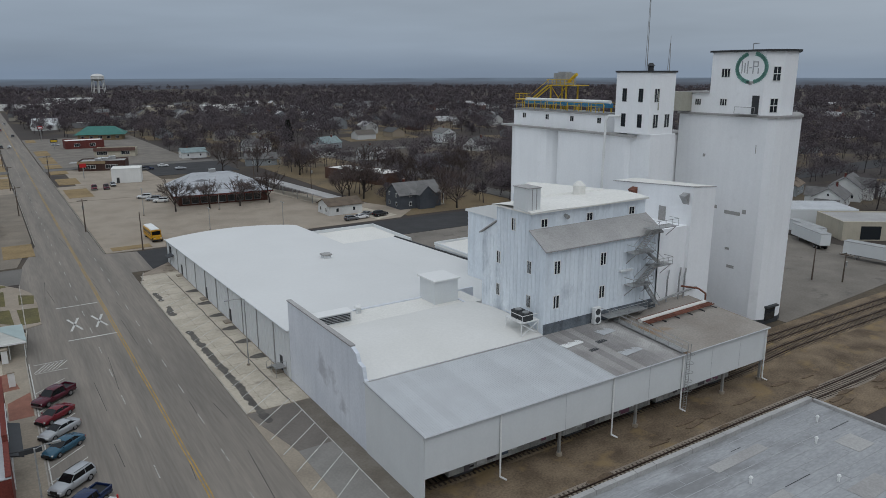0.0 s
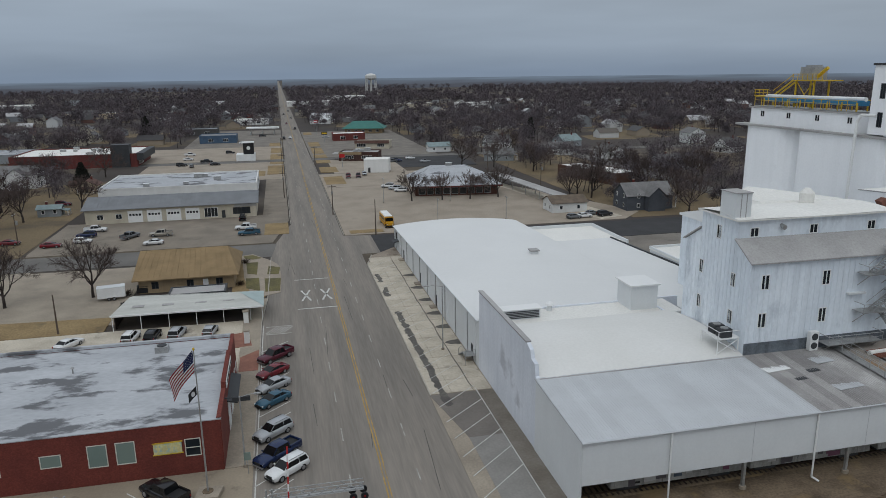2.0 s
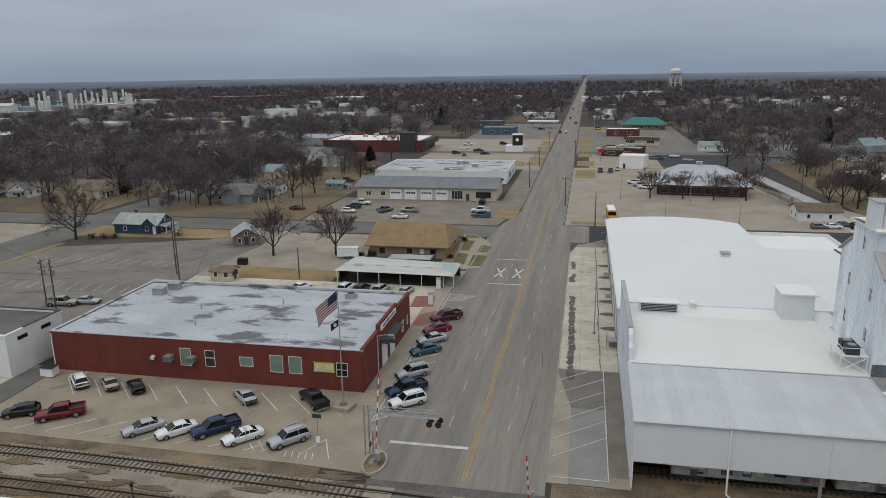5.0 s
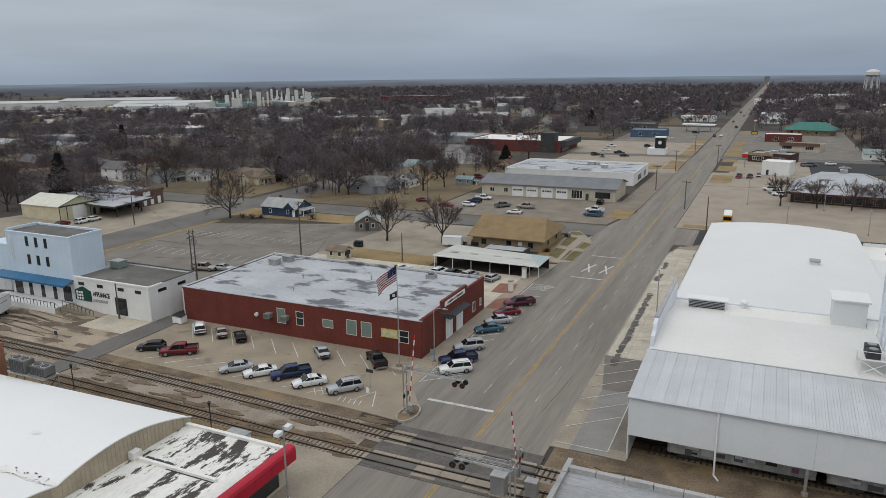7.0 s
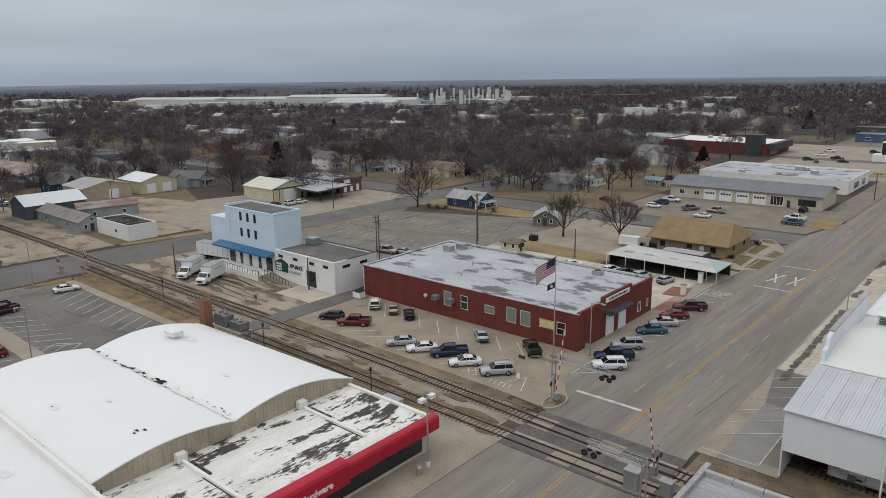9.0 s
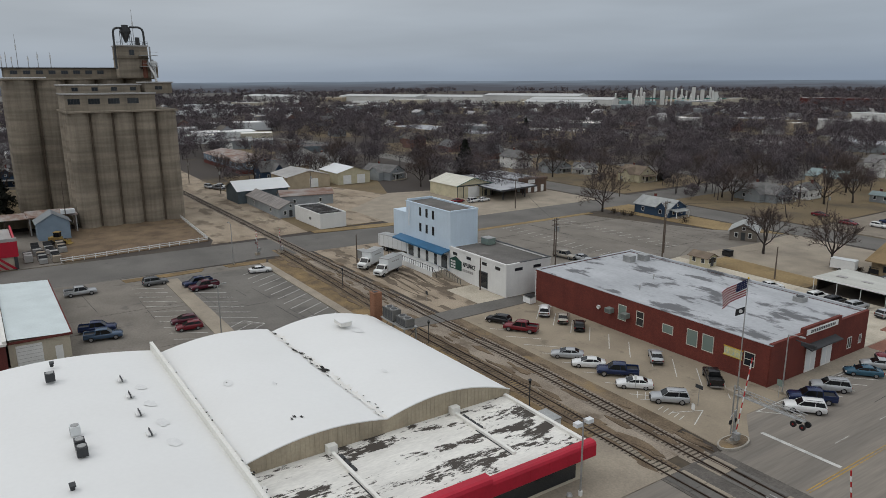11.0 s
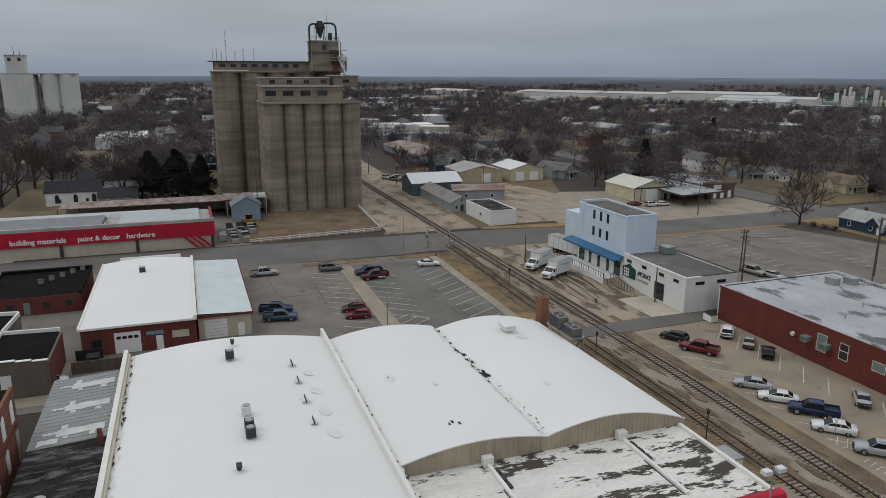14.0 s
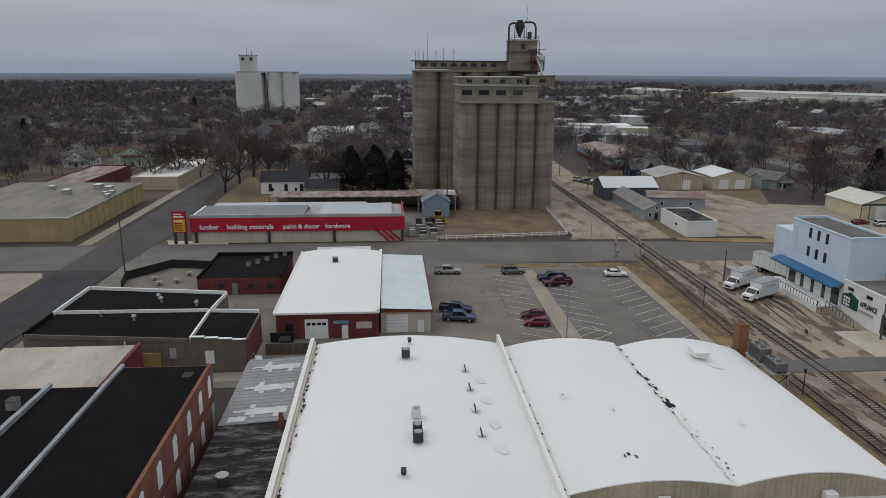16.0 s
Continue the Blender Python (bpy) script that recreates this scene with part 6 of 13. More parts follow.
def grey_roof():
    """The low building south of the tracks: grey coated roof with a parapet."""
    b = thing("depot_building", "low building with a grey coated roof and parapet beside the tracks", "building", (31, 20, 0))
    part("wall", Geo().box(30.5, 12, 0, 78, 41.8, 4.6), WHITEWALL, b)
    part("roof", Geo().add([(30.5, 12, 4.6), (78, 12, 4.6), (78, 41.8, 5.0), (30.5, 41.8, 5.0)], [(0, 1, 2, 3)]), mat("grey_coated_roof", (0.35, 0.355, 0.36), 0.8, 0.12, 0.22, 3.0, col2=(0.27, 0.275, 0.28), spots=0.6, spot_col=(0.16, 0.157, 0.155), spot_scale=0.12, spot_at=0.56, stretch=(0.5, 1.4, 1)), b, "grey coated roof with dark patches")
    for x in np.arange(30.8, 77.6, 2.6):
        part("parapet_block", Geo().box(x, 41.4, 4.9, min(x + 2.54, 77.55), 41.95, 5.5 + 0.05 * random.random()), ROOFGREY2, b)
    for y in np.arange(12, 41, 2.6):
        part("parapet_block", Geo().box(30.3, y, 4.6, 30.78, y + 2.54, 5.45 + 0.05 * random.random()), ROOFGREY2, b)
    part("east_parapet", Geo().box(77.6, 12, 4.6, 78.05, 41.4, 5.3), ROOFGREY2, b)
    seams = Geo()
    for i in range(40):
        y = random.uniform(16, 40)
        seams.obox((random.uniform(33, 76), y, 4.44 + 0.01342 * y), (random.uniform(0.8, 4.0), 0.07, 0.05), random.choice((0, 0, 90, 4)))
    part("roof_seam_tar", seams, TRIMD, b, "dark lifted seam ends")
    laps = Geo()
    for k, y in enumerate(np.arange(13.2, 41.2, 1.25)):
        laps.obox((54.2, y, 4.445 + 0.01342 * y), (46.6, 0.09, 0.035))
        for x in np.arange(33.5 + 2.3 * (k % 3), 77, 6.9):
            laps.obox((x, y + 0.62, 4.45 + 0.01342 * y), (0.08, 1.2, 0.03))
    part("roof_lap_coating", laps, mat("pale_seam_coating", (0.375, 0.38, 0.385), 0.8, 0.1, 0.4, 4.0), b, "rows of coated sheet laps")
    for x, y, w, d in ((36, 30, 5, 2.4), (45.5, 36.5, 7, 1.8), (52, 24, 4, 3), (60, 38.5, 8, 1.2), (66, 29, 5, 2), (72.5, 34, 3, 2.5), (57, 32.5, 3.4, 1.2)):
        part("roof_patch", Geo().obox((x, y, 4.455 + 0.01342 * y), (w, d, 0.04), 1), ROOFGREY2, b, "darker tar patch")
    for x, y, w in ((38.5, 37.0, 1.4), (43.0, 35.0, 1.0)):
        h = thing("roof_hatch", "small dark square roof vent", "roof vent", (x, y, 4.95), local=True)
        part("curb", Geo().box(-w / 2, -w / 2, 0, w / 2, w / 2, 0.35), ROOFGREY2, h)
        part("lid", Geo().box(-w / 2 - 0.05, -w / 2 - 0.05, 0.35, w / 2 + 0.05, w / 2 + 0.05, 0.45), TRIMD, h)
    for x, y in ((57, 35.2), (64, 31), (69, 36), (73.5, 38.5)):
        h = thing("roof_vent", "small white plastic roof vent pipe", "roof vent", (x, y, 4.95), local=True)
        part("pipe", Geo().cyl(0, 0, 0, 0.6, 0.12, 8), TRIMW, h)
        part("cap", Geo().cyl(0, 0, 0.6, 0.75, 0.2, 8, 0.1), TRIMW, h)


grey_roof()

# ---- brick hall with its parking lot ----
HALLTRIM = mat("cream_window_trim", (0.60, 0.58, 0.51), 0.7, 0.08, 0.6, 6.0)


def brick_hall():
    h = thing("brick_hall", "long red brick hall with a stained flat roof", "building", (-46.5, 71, 0))
    x0, x1, y0, y1 = -46.6, 0.5, 71.1, 96.4
    part("south_wall", Geo().box(x0, y0, 0, x1, y0 + 0.4, 5.9), BRICKRED, h)
    part("east_wall", Geo().box(x1 - 0.4, y0 + 0.4, 0, x1, y1, 6.1), BRICKRED, h)
    part("west_wall", Geo().box(x0, y0 + 0.4, 0, x0 + 0.4, y1, 5.9), BRICKRED, h)
    part("north_wall", Geo().box(x0 + 0.4, y1 - 0.4, 0, x1 - 0.4, y1, 5.9), BRICKRED, h)
    part("roof", Geo().grid(8, 6, lambda u, v: (x0 + 0.4 + (x1 - x0 - 0.8) * u, y0 + 0.4 + (y1 - y0 - 0.8) * v, 5.78 + 0.05 * math.sin(3.1 * u))), DIRTYROOF, h, "grey-white coated roof with dark puddle stains")
    part("coping", Geo().box(x0 - 0.05, y0 - 0.05, 5.9, x1 + 0.05, y0 + 0.45, 6.0).box(x0 - 0.05, y0 + 0.45, 5.9, x0 + 0.45, y1 + 0.05, 6.0).box(x0 + 0.45, y1 - 0.45, 5.9, x1 - 0.45, y1 + 0.05, 6.25), DIRTYROOF, h, "grey-white coated parapet top")
    part("east_parapet", Geo().box(0.08, 78.4, 6.1, 0.55, 88.4, 6.9).box(0.08, 71.1, 6.1, 0.55, 78.4, 6.2).box(0.08, 88.4, 6.1, 0.55, 96.4, 6.2), BRICKRED, h)
    sg = part("name_board", Geo().box(0.56, 79.2, 5.75, 0.64, 87.3, 6.55), TRIMW, h, "white name board with dark bars")
    for k in range(14):
        part("bar", Geo().box(0.645, 80.2 + 0.46 * k, 5.95, 0.66, 80.5 + 0.46 * k, 6.35), TRIMD, sg)
    for u in (81.0, 85.2):
        d = wall_panel(h, "+x", u, 1.9, 2.6, 3.7, 0.5, TRIMW, "door", 0.08, "white panelled door bay")
        for s in (-0.65, 0.65):
            part("panel", Geo().box(0.58, u + s - 0.5, 0.4, 0.6, u + s + 0.5, 3.4), METALWHITE, d)
    part("awning", Geo().ext([(0.5, 4.1), (1.7, 3.8), (1.7, 3.95), (0.5, 4.3)], "y", 79.0, 87.2), TRIMD, h)
    wall_window(h, "+x", 91.5, 2.0, 1.2, 1.8, 0.5)
    wall_window(h, "+x", 94.6, 2.0, 0.8, 1.4, 0.5)
    for x, z, w, hh, gl in ((-21.6, 3.4, 1.5, 2.4, GLASS), (-16.2, 3.3, 2.0, 1.4, GLASSG), (-11.8, 3.3, 1.9, 2.5, GLASSG), (-9.1, 3.3, 1.9, 2.5, GLASSG), (-2.5, 3.1, 1.6, 2.0, GLASS), (-25.3, 3.4, 1.7, 2.6, GLASSG)):
        wall_window(h, "-y", x, z, w, hh, y0, HALLTRIM, gl, bars=0)
    part("window_rail", Geo().box(-22.3, 71.03, 3.45, -20.9, 71.09, 3.55).box(-3.25, 71.03, 3.05, -1.75, 71.09, 3.13), HALLTRIM, h)
    yb = part("mural_board", Geo().box(-6.4, 71.02, 2.7, -3.6, 71.1, 3.9), mat("yellow_mural", (0.66, 0.60, 0.30), 0.7, 0.12, 1.2, 5.0, spots=0.75, spot_col=(0.30, 0.44, 0.44), spot_scale=2.2, spot_at=0.53, spot_soft=0.04), h, "yellow painted board with blurred shapes")
    part("frame", Geo().box(-6.5, 71.0, 3.9, -3.5, 71.1, 4.0).box(-6.5, 71.0, 2.6, -3.5, 71.1, 2.7), YELLOW, yb)
    for x in (-27.6, -24.2):
        a = thing("wall_unit", "green-grey wall air conditioner on the brick wall", "air conditioner", (x, 70.6, 2.9), local=True)
        part("case", Geo().box(-0.55, -0.6, 0, 0.55, 0.5, 0.8), mat("grey_green_casing", (0.22, 0.245, 0.225), 0.7, 0.12), a)
        part("grille", Geo().box(-0.45, -0.64, 0.1, 0.45, -0.6, 0.7), mat("grey_green_grille", (0.13, 0.145, 0.135), 0.7, 0.2), a)
    lt = thing("wall_lamp", "small round wall lamp on the brick wall", "lamp", (-30.3, 70.9, 3.0))
    part("globe", Geo().tube((-30.3, 71.1, 3.1), (-30.3, 70.7, 3.0), 0.3, 10, 0.34), TRIMW, lt)
    pr = thing("hanging_sign", "dark projecting sign on a steel arm over the pavement", "sign", (0.6, 83.9, 5))
    part("arm", Geo().tube((0.4, 76.8, 5.6), (3.2, 76.8, 5.6), 0.08), TRIMD, pr)
    part("board", Geo().box(1.3, 76.65, 5.1, 3.3, 76.95, 5.6), TRIMD, pr)
    for x, y in ((-41, 90), (-40, 93)):
        a = thing("rooftop_unit", "grey rooftop air handler on the hall", "air conditioner", (x, y, 5.4), local=True)
        part("body", Geo().box(-0.9, -0.8, 0.1, 0.9, 0.8, 1.5), STEEL, a)
        part("hood", Geo().box(-1.0, -0.9, 1.5, 1.0, 0.9, 1.6), STEEL, a)
    a = thing("rooftop_unit", "square grey condenser on the hall roof", "air conditioner", (-8.4, 93, 5.4), local=True)
    part("body", Geo().box(-0.8, -0.8, 0.1, 0.8, 0.8, 1.2), STEEL, a)
    part("fan_ring", Geo().cyl(0, 0, 1.2, 1.3, 0.6, 14), TRIMD, a)
    for x, y in ((-30, 84), (-27, 77), (-18, 88)):
        p = thing("roof_vent", "thin grey vent pipe on the hall roof", "roof vent", (x, y, 5.4), local=True)
        part("pipe", Geo().cyl(0, 0, 0, 1.1, 0.09, 8), STEEL, p)
        part("cap", Geo().cyl(0, 0, 1.1, 1.3, 0.25, 8, 0.1), STEEL, p)
    for x in (-46.4, 0.3):
        part("corner_pipe", Geo().box(x - 0.07, 71.0, 0, x + 0.07, 71.1, 5.6), TRIMW if x < -1 else BRICKRED, h)


brick_hall()


def flagpole():
    f = thing("flagpole", "tall steel flagpole in a concrete block base", "flagpole", (-0.8, 66.3, 0.05), local=True)
    part("planter", Geo().prism([(-1.2, -1.0), (1.0, -1.3), (1.5, 0.7), (-0.9, 1.1)], 0, 0.55), CONC, f)
    part("soil", Geo().cyl(0, 0, 0.55, 0.6, 0.55, 14), DIRT, f)
    part("pole", Geo().tube((0, 0, 0.4), (0, 0, 15.6), 0.10, 8, 0.05), STEEL, f)
    part("finial", Geo().cyl(0, 0, 15.6, 15.75, 0.05, 8, 0.14).cyl(0, 0, 15.75, 15.9, 0.14, 8, 0.04), YELLOW, f)
    fl = thing("flag", "striped red and white flag with a blue corner, hanging in folds", "flag", (-0.8, 66.3, 12.6), local=True)

    def wave(u, v):
        """Cloth: u along the fly, v down the hoist."""
        return (-0.1 - 1.95 * u + 0.18 * math.sin(6 * u + 2 * v) * u, -2.35 * u + 0.22 * math.sin(7 * u + 1.2 * v) * u, 3.1 - 2.2 * v - 1.95 * u * (0.75 + 0.25 * u))
    red, wht, blu = mat("flag_red", (0.22, 0.005, 0.012), 0.8, 0.06), mat("flag_white", (0.55, 0.55, 0.55), 0.9, 0.03), mat("flag_blue", (0.010, 0.014, 0.06), 0.8, 0.06)
    for k in range(13):
        u0 = 0.42 if k < 7 else 0.0
        part("stripe", Geo().grid(10, 1, lambda u, v: wave(u0 + (1 - u0) * u, (k + v) / 13)), red if k % 2 == 0 else wht, fl)
    cn = part("canton", Geo().grid(6, 4, lambda u, v: wave(0.42 * u, v * 7 / 13)), blu, fl)
    for i in range(5):
        for j in range(4):
            p = Vector(wave(0.05 + 0.075 * i, (0.8 + 1.6 * j) / 13))
            part("star", Geo().obox((p.x, p.y, p.z), (0.05, 0.04, 0.05)), wht, cn)
    f2 = thing("flag", "small black flag with a plain white disc", "flag", (-0.8, 66.3, 11.0), local=True)
    part("cloth", Geo().grid(6, 3, lambda u, v: (-0.1 - 0.65 * u, 0.1 * math.sin(5 * u) - 0.85 * u, 1.0 - 0.9 * v - 0.4 * u)), BLACKPL, f2)
    part("disc", Geo().tube((-0.38, -0.42, 0.36), (-0.46, -0.34, 0.36), 0.24, 12), wht, f2)


flagpole()


# ---- appliance shop in the blue tower ----
TARROOF = mat("weathered_tar_roof", (0.15, 0.14, 0.13), 0.9, 0.15, 0.15, 4.0, col2=(0.095, 0.088, 0.08), spots=0.6, spot_col=(0.23, 0.215, 0.2), spot_scale=0.2, spot_at=0.58)
def appliance_shop():
    a = thing("appliance_shop", "pale blue three-storey shop tower with a white annex", "shop", (-87, 67, 0))
    part("tower_wall", Geo().box(-87, 67.4, 0, -69.2, 74.4, 13.4), BLUEWALL, a)
    part("tower_roof", Geo().box(-86.7, 67.7, 13.0, -69.5, 74.1, 13.42), TARROOF, a)
    part("tower_parapet", Geo().box(-87.1, 67.3, 13.4, -69.1, 67.7, 13.6).box(-87.1, 74.1, 13.4, -69.1, 74.5, 13.75).box(-87.1, 67.7, 13.4, -86.7, 74.1, 13.9).box(-69.5, 67.7, 13.4, -69.1, 74.1, 13.75), BLUEWALL, a)
    part("step_block", Geo().box(-99.5, 71.2, 0, -87, 76.6, 9.4), BLUEWALL, a)
    for z in (11.9, 8.4):
        for x in (-81.0, -78.4, -75.8):
            wall_window(a, "-y", x, z, 0.85, 1.9, 67.4, TRIMD, depth=0.04, bars=0)
    part("annex_wall", Geo().box(-69.2, 67.2, 0, -50.4, 78.2, 6.1), WHITEWALL, a)
    part("annex_roof", Geo().box(-69, 67.5, 5.0, -50.7, 77.9, 6.13), TARROOF, a, "flat dark grey roof")
    part("annex_coping", Geo().box(-69.2, 67.1, 6.1, -50.3, 67.5, 6.45).box(-50.7, 67.5, 6.1, -50.3, 78.3, 6.45).box(-69.2, 77.9, 6.1, -50.7, 78.3, 6.45), WHITEWALL, a)
    part("rear_trim", Geo().box(-69.2, 77.85, 6.45, -50.3, 78.35, 6.55).box(-50.75, 70.5, 6.45, -50.25, 77.85, 6.55), TRIMD, a, "dark roof edge")
    for x in (-67.2, -62.4, -57.2, -53.0):
        wall_window(a, "-y", x, 5.2, 1.5, 0.6, 67.2, TRIMD, bars=0)
    for y in (70.2, 74.8):
        wall_window(a, "+x", y, 5.2, 1.9, 0.6, -50.4, TRIMD, bars=0)
    d = wall_panel(a, "-y", -57.5, 2.0, 2.8, 3.2, 67.2, TRIMD, "door", 0.08, "dark glazed shop door")
    part("glass", Geo().box(-58.7, 67.09, 0.6, -56.3, 67.12, 3.4), GLASS, d)
    # sign: dark green barn-like plate and white word
    sg = part("sign_plate", Geo().ext([(-69.0, 2.0), (-69.0, 3.9), (-67.0, 4.7), (-64.9, 3.9), (-64.9, 2.0)], "y", 67.05, 67.2), mat("dark_green_sign", (0.015, 0.07, 0.05), 0.6, 0.1), a, "dark green gabled sign plate")
    for i in range(3):
        for j in range(3):
            part("square", Geo().box(-68.6 + 0.62 * i, 67.02, 2.2 + 0.58 * j, -68.15 + 0.62 * i, 67.05, 2.6 + 0.58 * j), TRIMW, sg)
    words("sign_word", "APPLIANCE", 1.25, TRIMD, Matrix.Translation((-64.4, 67.17, 3.15)) @ pose(0, 0, 0, 90, 0, 0) @ Matrix.Diagonal((0.66, 1, 1, 1)), a)
    for k in range(6):
        part("sign_bar", Geo().box(-64.5 + 0.62 * k, 67.12, 2.1, -64.05 + 0.62 * k, 67.2, 2.6), ROOFGREY2, a)
    for z0, u0, u1 in ((0.25, -86.8, -69.6),):
        part("shopfront", Geo().box(u0, 67.3, 1.2, u1, 67.4, 4.7), WHITEWALL, a)
        for x in (-85, -81.6, -78.2, -74.8, -71.4):
            wall_panel(a, "-y", x, 2.7, 1.0 if -84 < x < -72 else 2.2, 2.9, 67.3, GLASS, "window", 0.04)
    aw = thing("awning", "long blue metal awning over the loading platform", "awning", (-88, 67.4, 4))
    part("canopy", Geo().ext([(65.3, 4.95), (67.4, 5.55), (67.4, 5.4), (65.3, 4.8)], "x", -89.8, -69.3), BLUEMETAL, aw)
    part("valance", Geo().box(-89.8, 65.24, 4.6, -69.3, 65.32, 4.95), BLUEMETAL, aw)
    for x in (-88.6, -82, -76, -70.2):
        part("bracket", Geo().tube((x, 65.4, 4.8), (x, 67.35, 4.3), 0.05), TRIMD, aw)
    pl = thing("loading_platform", "white concrete loading platform with steps and black rails", "platform", (-88, 63.6, 0))
    part("deck", Geo().box(-89, 63.5, 0, -70.4, 67.3, 1.15), WHITEWALL, pl)
    part("ramp", Geo().add([(-70.4, 65.2, 0), (-62.4, 65.2, 0), (-62.4, 67.1, 0), (-70.4, 67.1, 0), (-70.4, 65.2, 1.15), (-62.4, 65.2, 0.08), (-62.4, 67.1, 0.08), (-70.4, 67.1, 1.15)],
                           [(0, 3, 2, 1), (4, 5, 6, 7), (0, 1, 5, 4), (1, 2, 6, 5), (2, 3, 7, 6), (3, 0, 4, 7)]), CONC, pl)
    for i in range(5):
        part("step", Geo().box(-70.4 + 0.32 * i, 63.6, 0, -70.08 + 0.32 * i, 65.1, 1.0 - 0.2 * i), CONC, pl)
    rail = [((-88.9, 63.55, 2.15), (-70.4, 63.55, 2.15)), ((-70.3, 65.15, 2.15), (-62.4, 65.15, 1.1)), ((-70.3, 63.6, 2.15), (-68.9, 63.6, 1.2))]
    for p, q in rail:
        part("handrail", Geo().tube(p, q, 0.05, 5), TRIMD, pl)
        n = int((Vector(q) - Vector(p)).length / 0.9)
        for k in range(n + 1):
            r = Vector(p).lerp(Vector(q), k / max(n, 1))
            part("baluster", Geo().tube(r - Vector((0, 0, 1.0)), r, 0.05, 4), TRIMD, pl)
    solo("pavement_shop_walk", Geo().box(-61, 60.8, 0, -50.5, 67.1, 0.07), CONC2, "pale concrete walk with hatched lines", kind="structure")
    g = thing("rooftop_unit", "boxy green roof unit on the white annex", "air conditioner", (-67.0, 75.6, 6.13), local=True)
    part("body", Geo().box(-1.2, -1.0, 0.1, 1.2, 1.0, 1.4), GLASSG, g)
    part("top", Geo().box(-1.25, -1.05, 1.4, 1.25, 1.05, 1.5), STEEL, g)
    ld = thing("ladder", "white steel roof ladder on the blue wall", "ladder", (-84.8, 67.2, 10))
    part("rails", Geo().tube((-85.8, 67.2, 8.0), (-85.8, 67.2, 12.5), 0.04).tube((-85.2, 67.2, 8.0), (-85.2, 67.2, 12.5), 0.04), TRIMW, ld)
    for k in range(9):
        part("rung", Geo().tube((-85.8, 67.2, 8.3 + 0.5 * k), (-85.2, 67.2, 8.3 + 0.5 * k), 0.025, 4), TRIMW, ld)


appliance_shop()


# ---- vaulted store with the red shopfront ----
def vault_store():
    v = thing("vaulted_store", "large store with three white barrel-vaulted roofs", "store", (-46, -21, 0))
    part("west_wall", Geo().box(-47, -21, 0, -46.7, 36, 3.9), BEIGE, v)
    part("north_wall", Geo().ext([(-46.7, 0), (-46.7, 3.95), (-11, 4.62), (-11, 0)], "y", 35.6, 35.9), BEIGE, v)
    part("south_wall", Geo().box(-46.7, -21.2, 0, 2, -20.9, 6.0), BEIGE, v)

    def barrel(y0, y1, x0, x1, z0, z1, rise, name, fall=0.35):
        part(name, Geo().grid(2, 18, lambda u, s: (x0 + (x1 - x0) * u, y0 + (y1 - y0) * s, z0 + (z1 - z0) * s - fall * (1 - u) + rise * math.sin(math.pi * s) ** 0.9)), WHITEROOF, v, "clean white barrel vault", smooth=True)
    barrel(-21.2, 3.4, -47.1, 2.6, 5.7, 5.4, 1.25, "south_vault")
    barrel(3.7, 19.4, -46.4, -11.0, 5.2, 5.6, 1.05, "middle_vault", 0.65)
    barrel(19.4, 36.0, -45.0, -11.0, 5.6, 4.7, 1.5, "north_vault", 0.65)
    for y0, y1, x, z0, z1, r in ((3.7, 19.4, -11.0, 5.2, 5.6, 1.05), (19.4, 36.0, -11.0, 5.6, 4.7, 1.5), (-21.2, 3.4, 2.6, 5.7, 5.4, 1.25)):
        pts = [(y0 + (y1 - y0) * i / 18, z0 + (z1 - z0) * i / 18 + r * math.sin(math.pi * i / 18) ** 0.9) for i in range(19)]
        part("gable_wall", Geo().ext([(y0, 0)] + pts + [(y1, 0)], "x", x - 0.12, x + 0.1), BEIGERIB, v, "beige ribbed metal gable")
        part("gable_ribs", ribs(Geo(), y0 + 0.5, y1 - 0.3, 0.5, lambda y: ((x + 0.11, y, 3.6), (x + 0.11, y, z0 + (z1 - z0) * (y - y0) / (y1 - y0) + r * math.sin(math.pi * (y - y0) / (y1 - y0)) ** 0.9 - 0.1)), 0.03), BEIGERIB, v)
        part("gable_trim", Geo().wire([(x + 0.1, a, b + 0.05) for a, b in pts], 0.09, 5), WHITEROOF, v)
    for y0, y1, x, z0, z1, r in ((3.7, 19.4, -46.4, 4.52, 4.92, 1.05), (19.4, 36.0, -45.0, 4.92, 4.02, 1.5), (-21.2, 3.4, -47.1, 5.32, 5.02, 1.25)):
        pts = [(y0 + (y1 - y0) * i / 18, z0 + (z1 - z0) * i / 18 + r * math.sin(math.pi * i / 18) ** 0.9) for i in range(19)]
        part("rear_gable", Geo().ext([(y0, 0)] + pts + [(y1, 0)], "x", x, x + 0.2), BEIGE, v)
    part("parapet", Geo().box(-47.6, -21.7, 5.0, 2.6, -21.2, 6.2), FOAMROOF, v, "white parapet with dark peeled stains")
    part("divider", Geo().box(-47.6, 3.35, 4.8, 2.6, 3.75, 6.1), FOAMROOF, v)
    stain = mat("peeled_black_patch", (0.03, 0.028, 0.026), 0.9, 0.25, 2.0, 8.0)
    halo = mat("tan_weather_stain", (0.73, 0.72, 0.69), 0.85, 0.03, 0.8, 6.0, col2=(0.70, 0.68, 0.635), spots=0.45, spot_col=(0.50, 0.45, 0.36), spot_scale=2.2, spot_at=0.58, spot_rough=0.7)
    smudge = mat("grey_roof_smudge", (0.715, 0.715, 0.70), 0.85, 0.03, 1.2, 6.0, col2=(0.65, 0.65, 0.64))

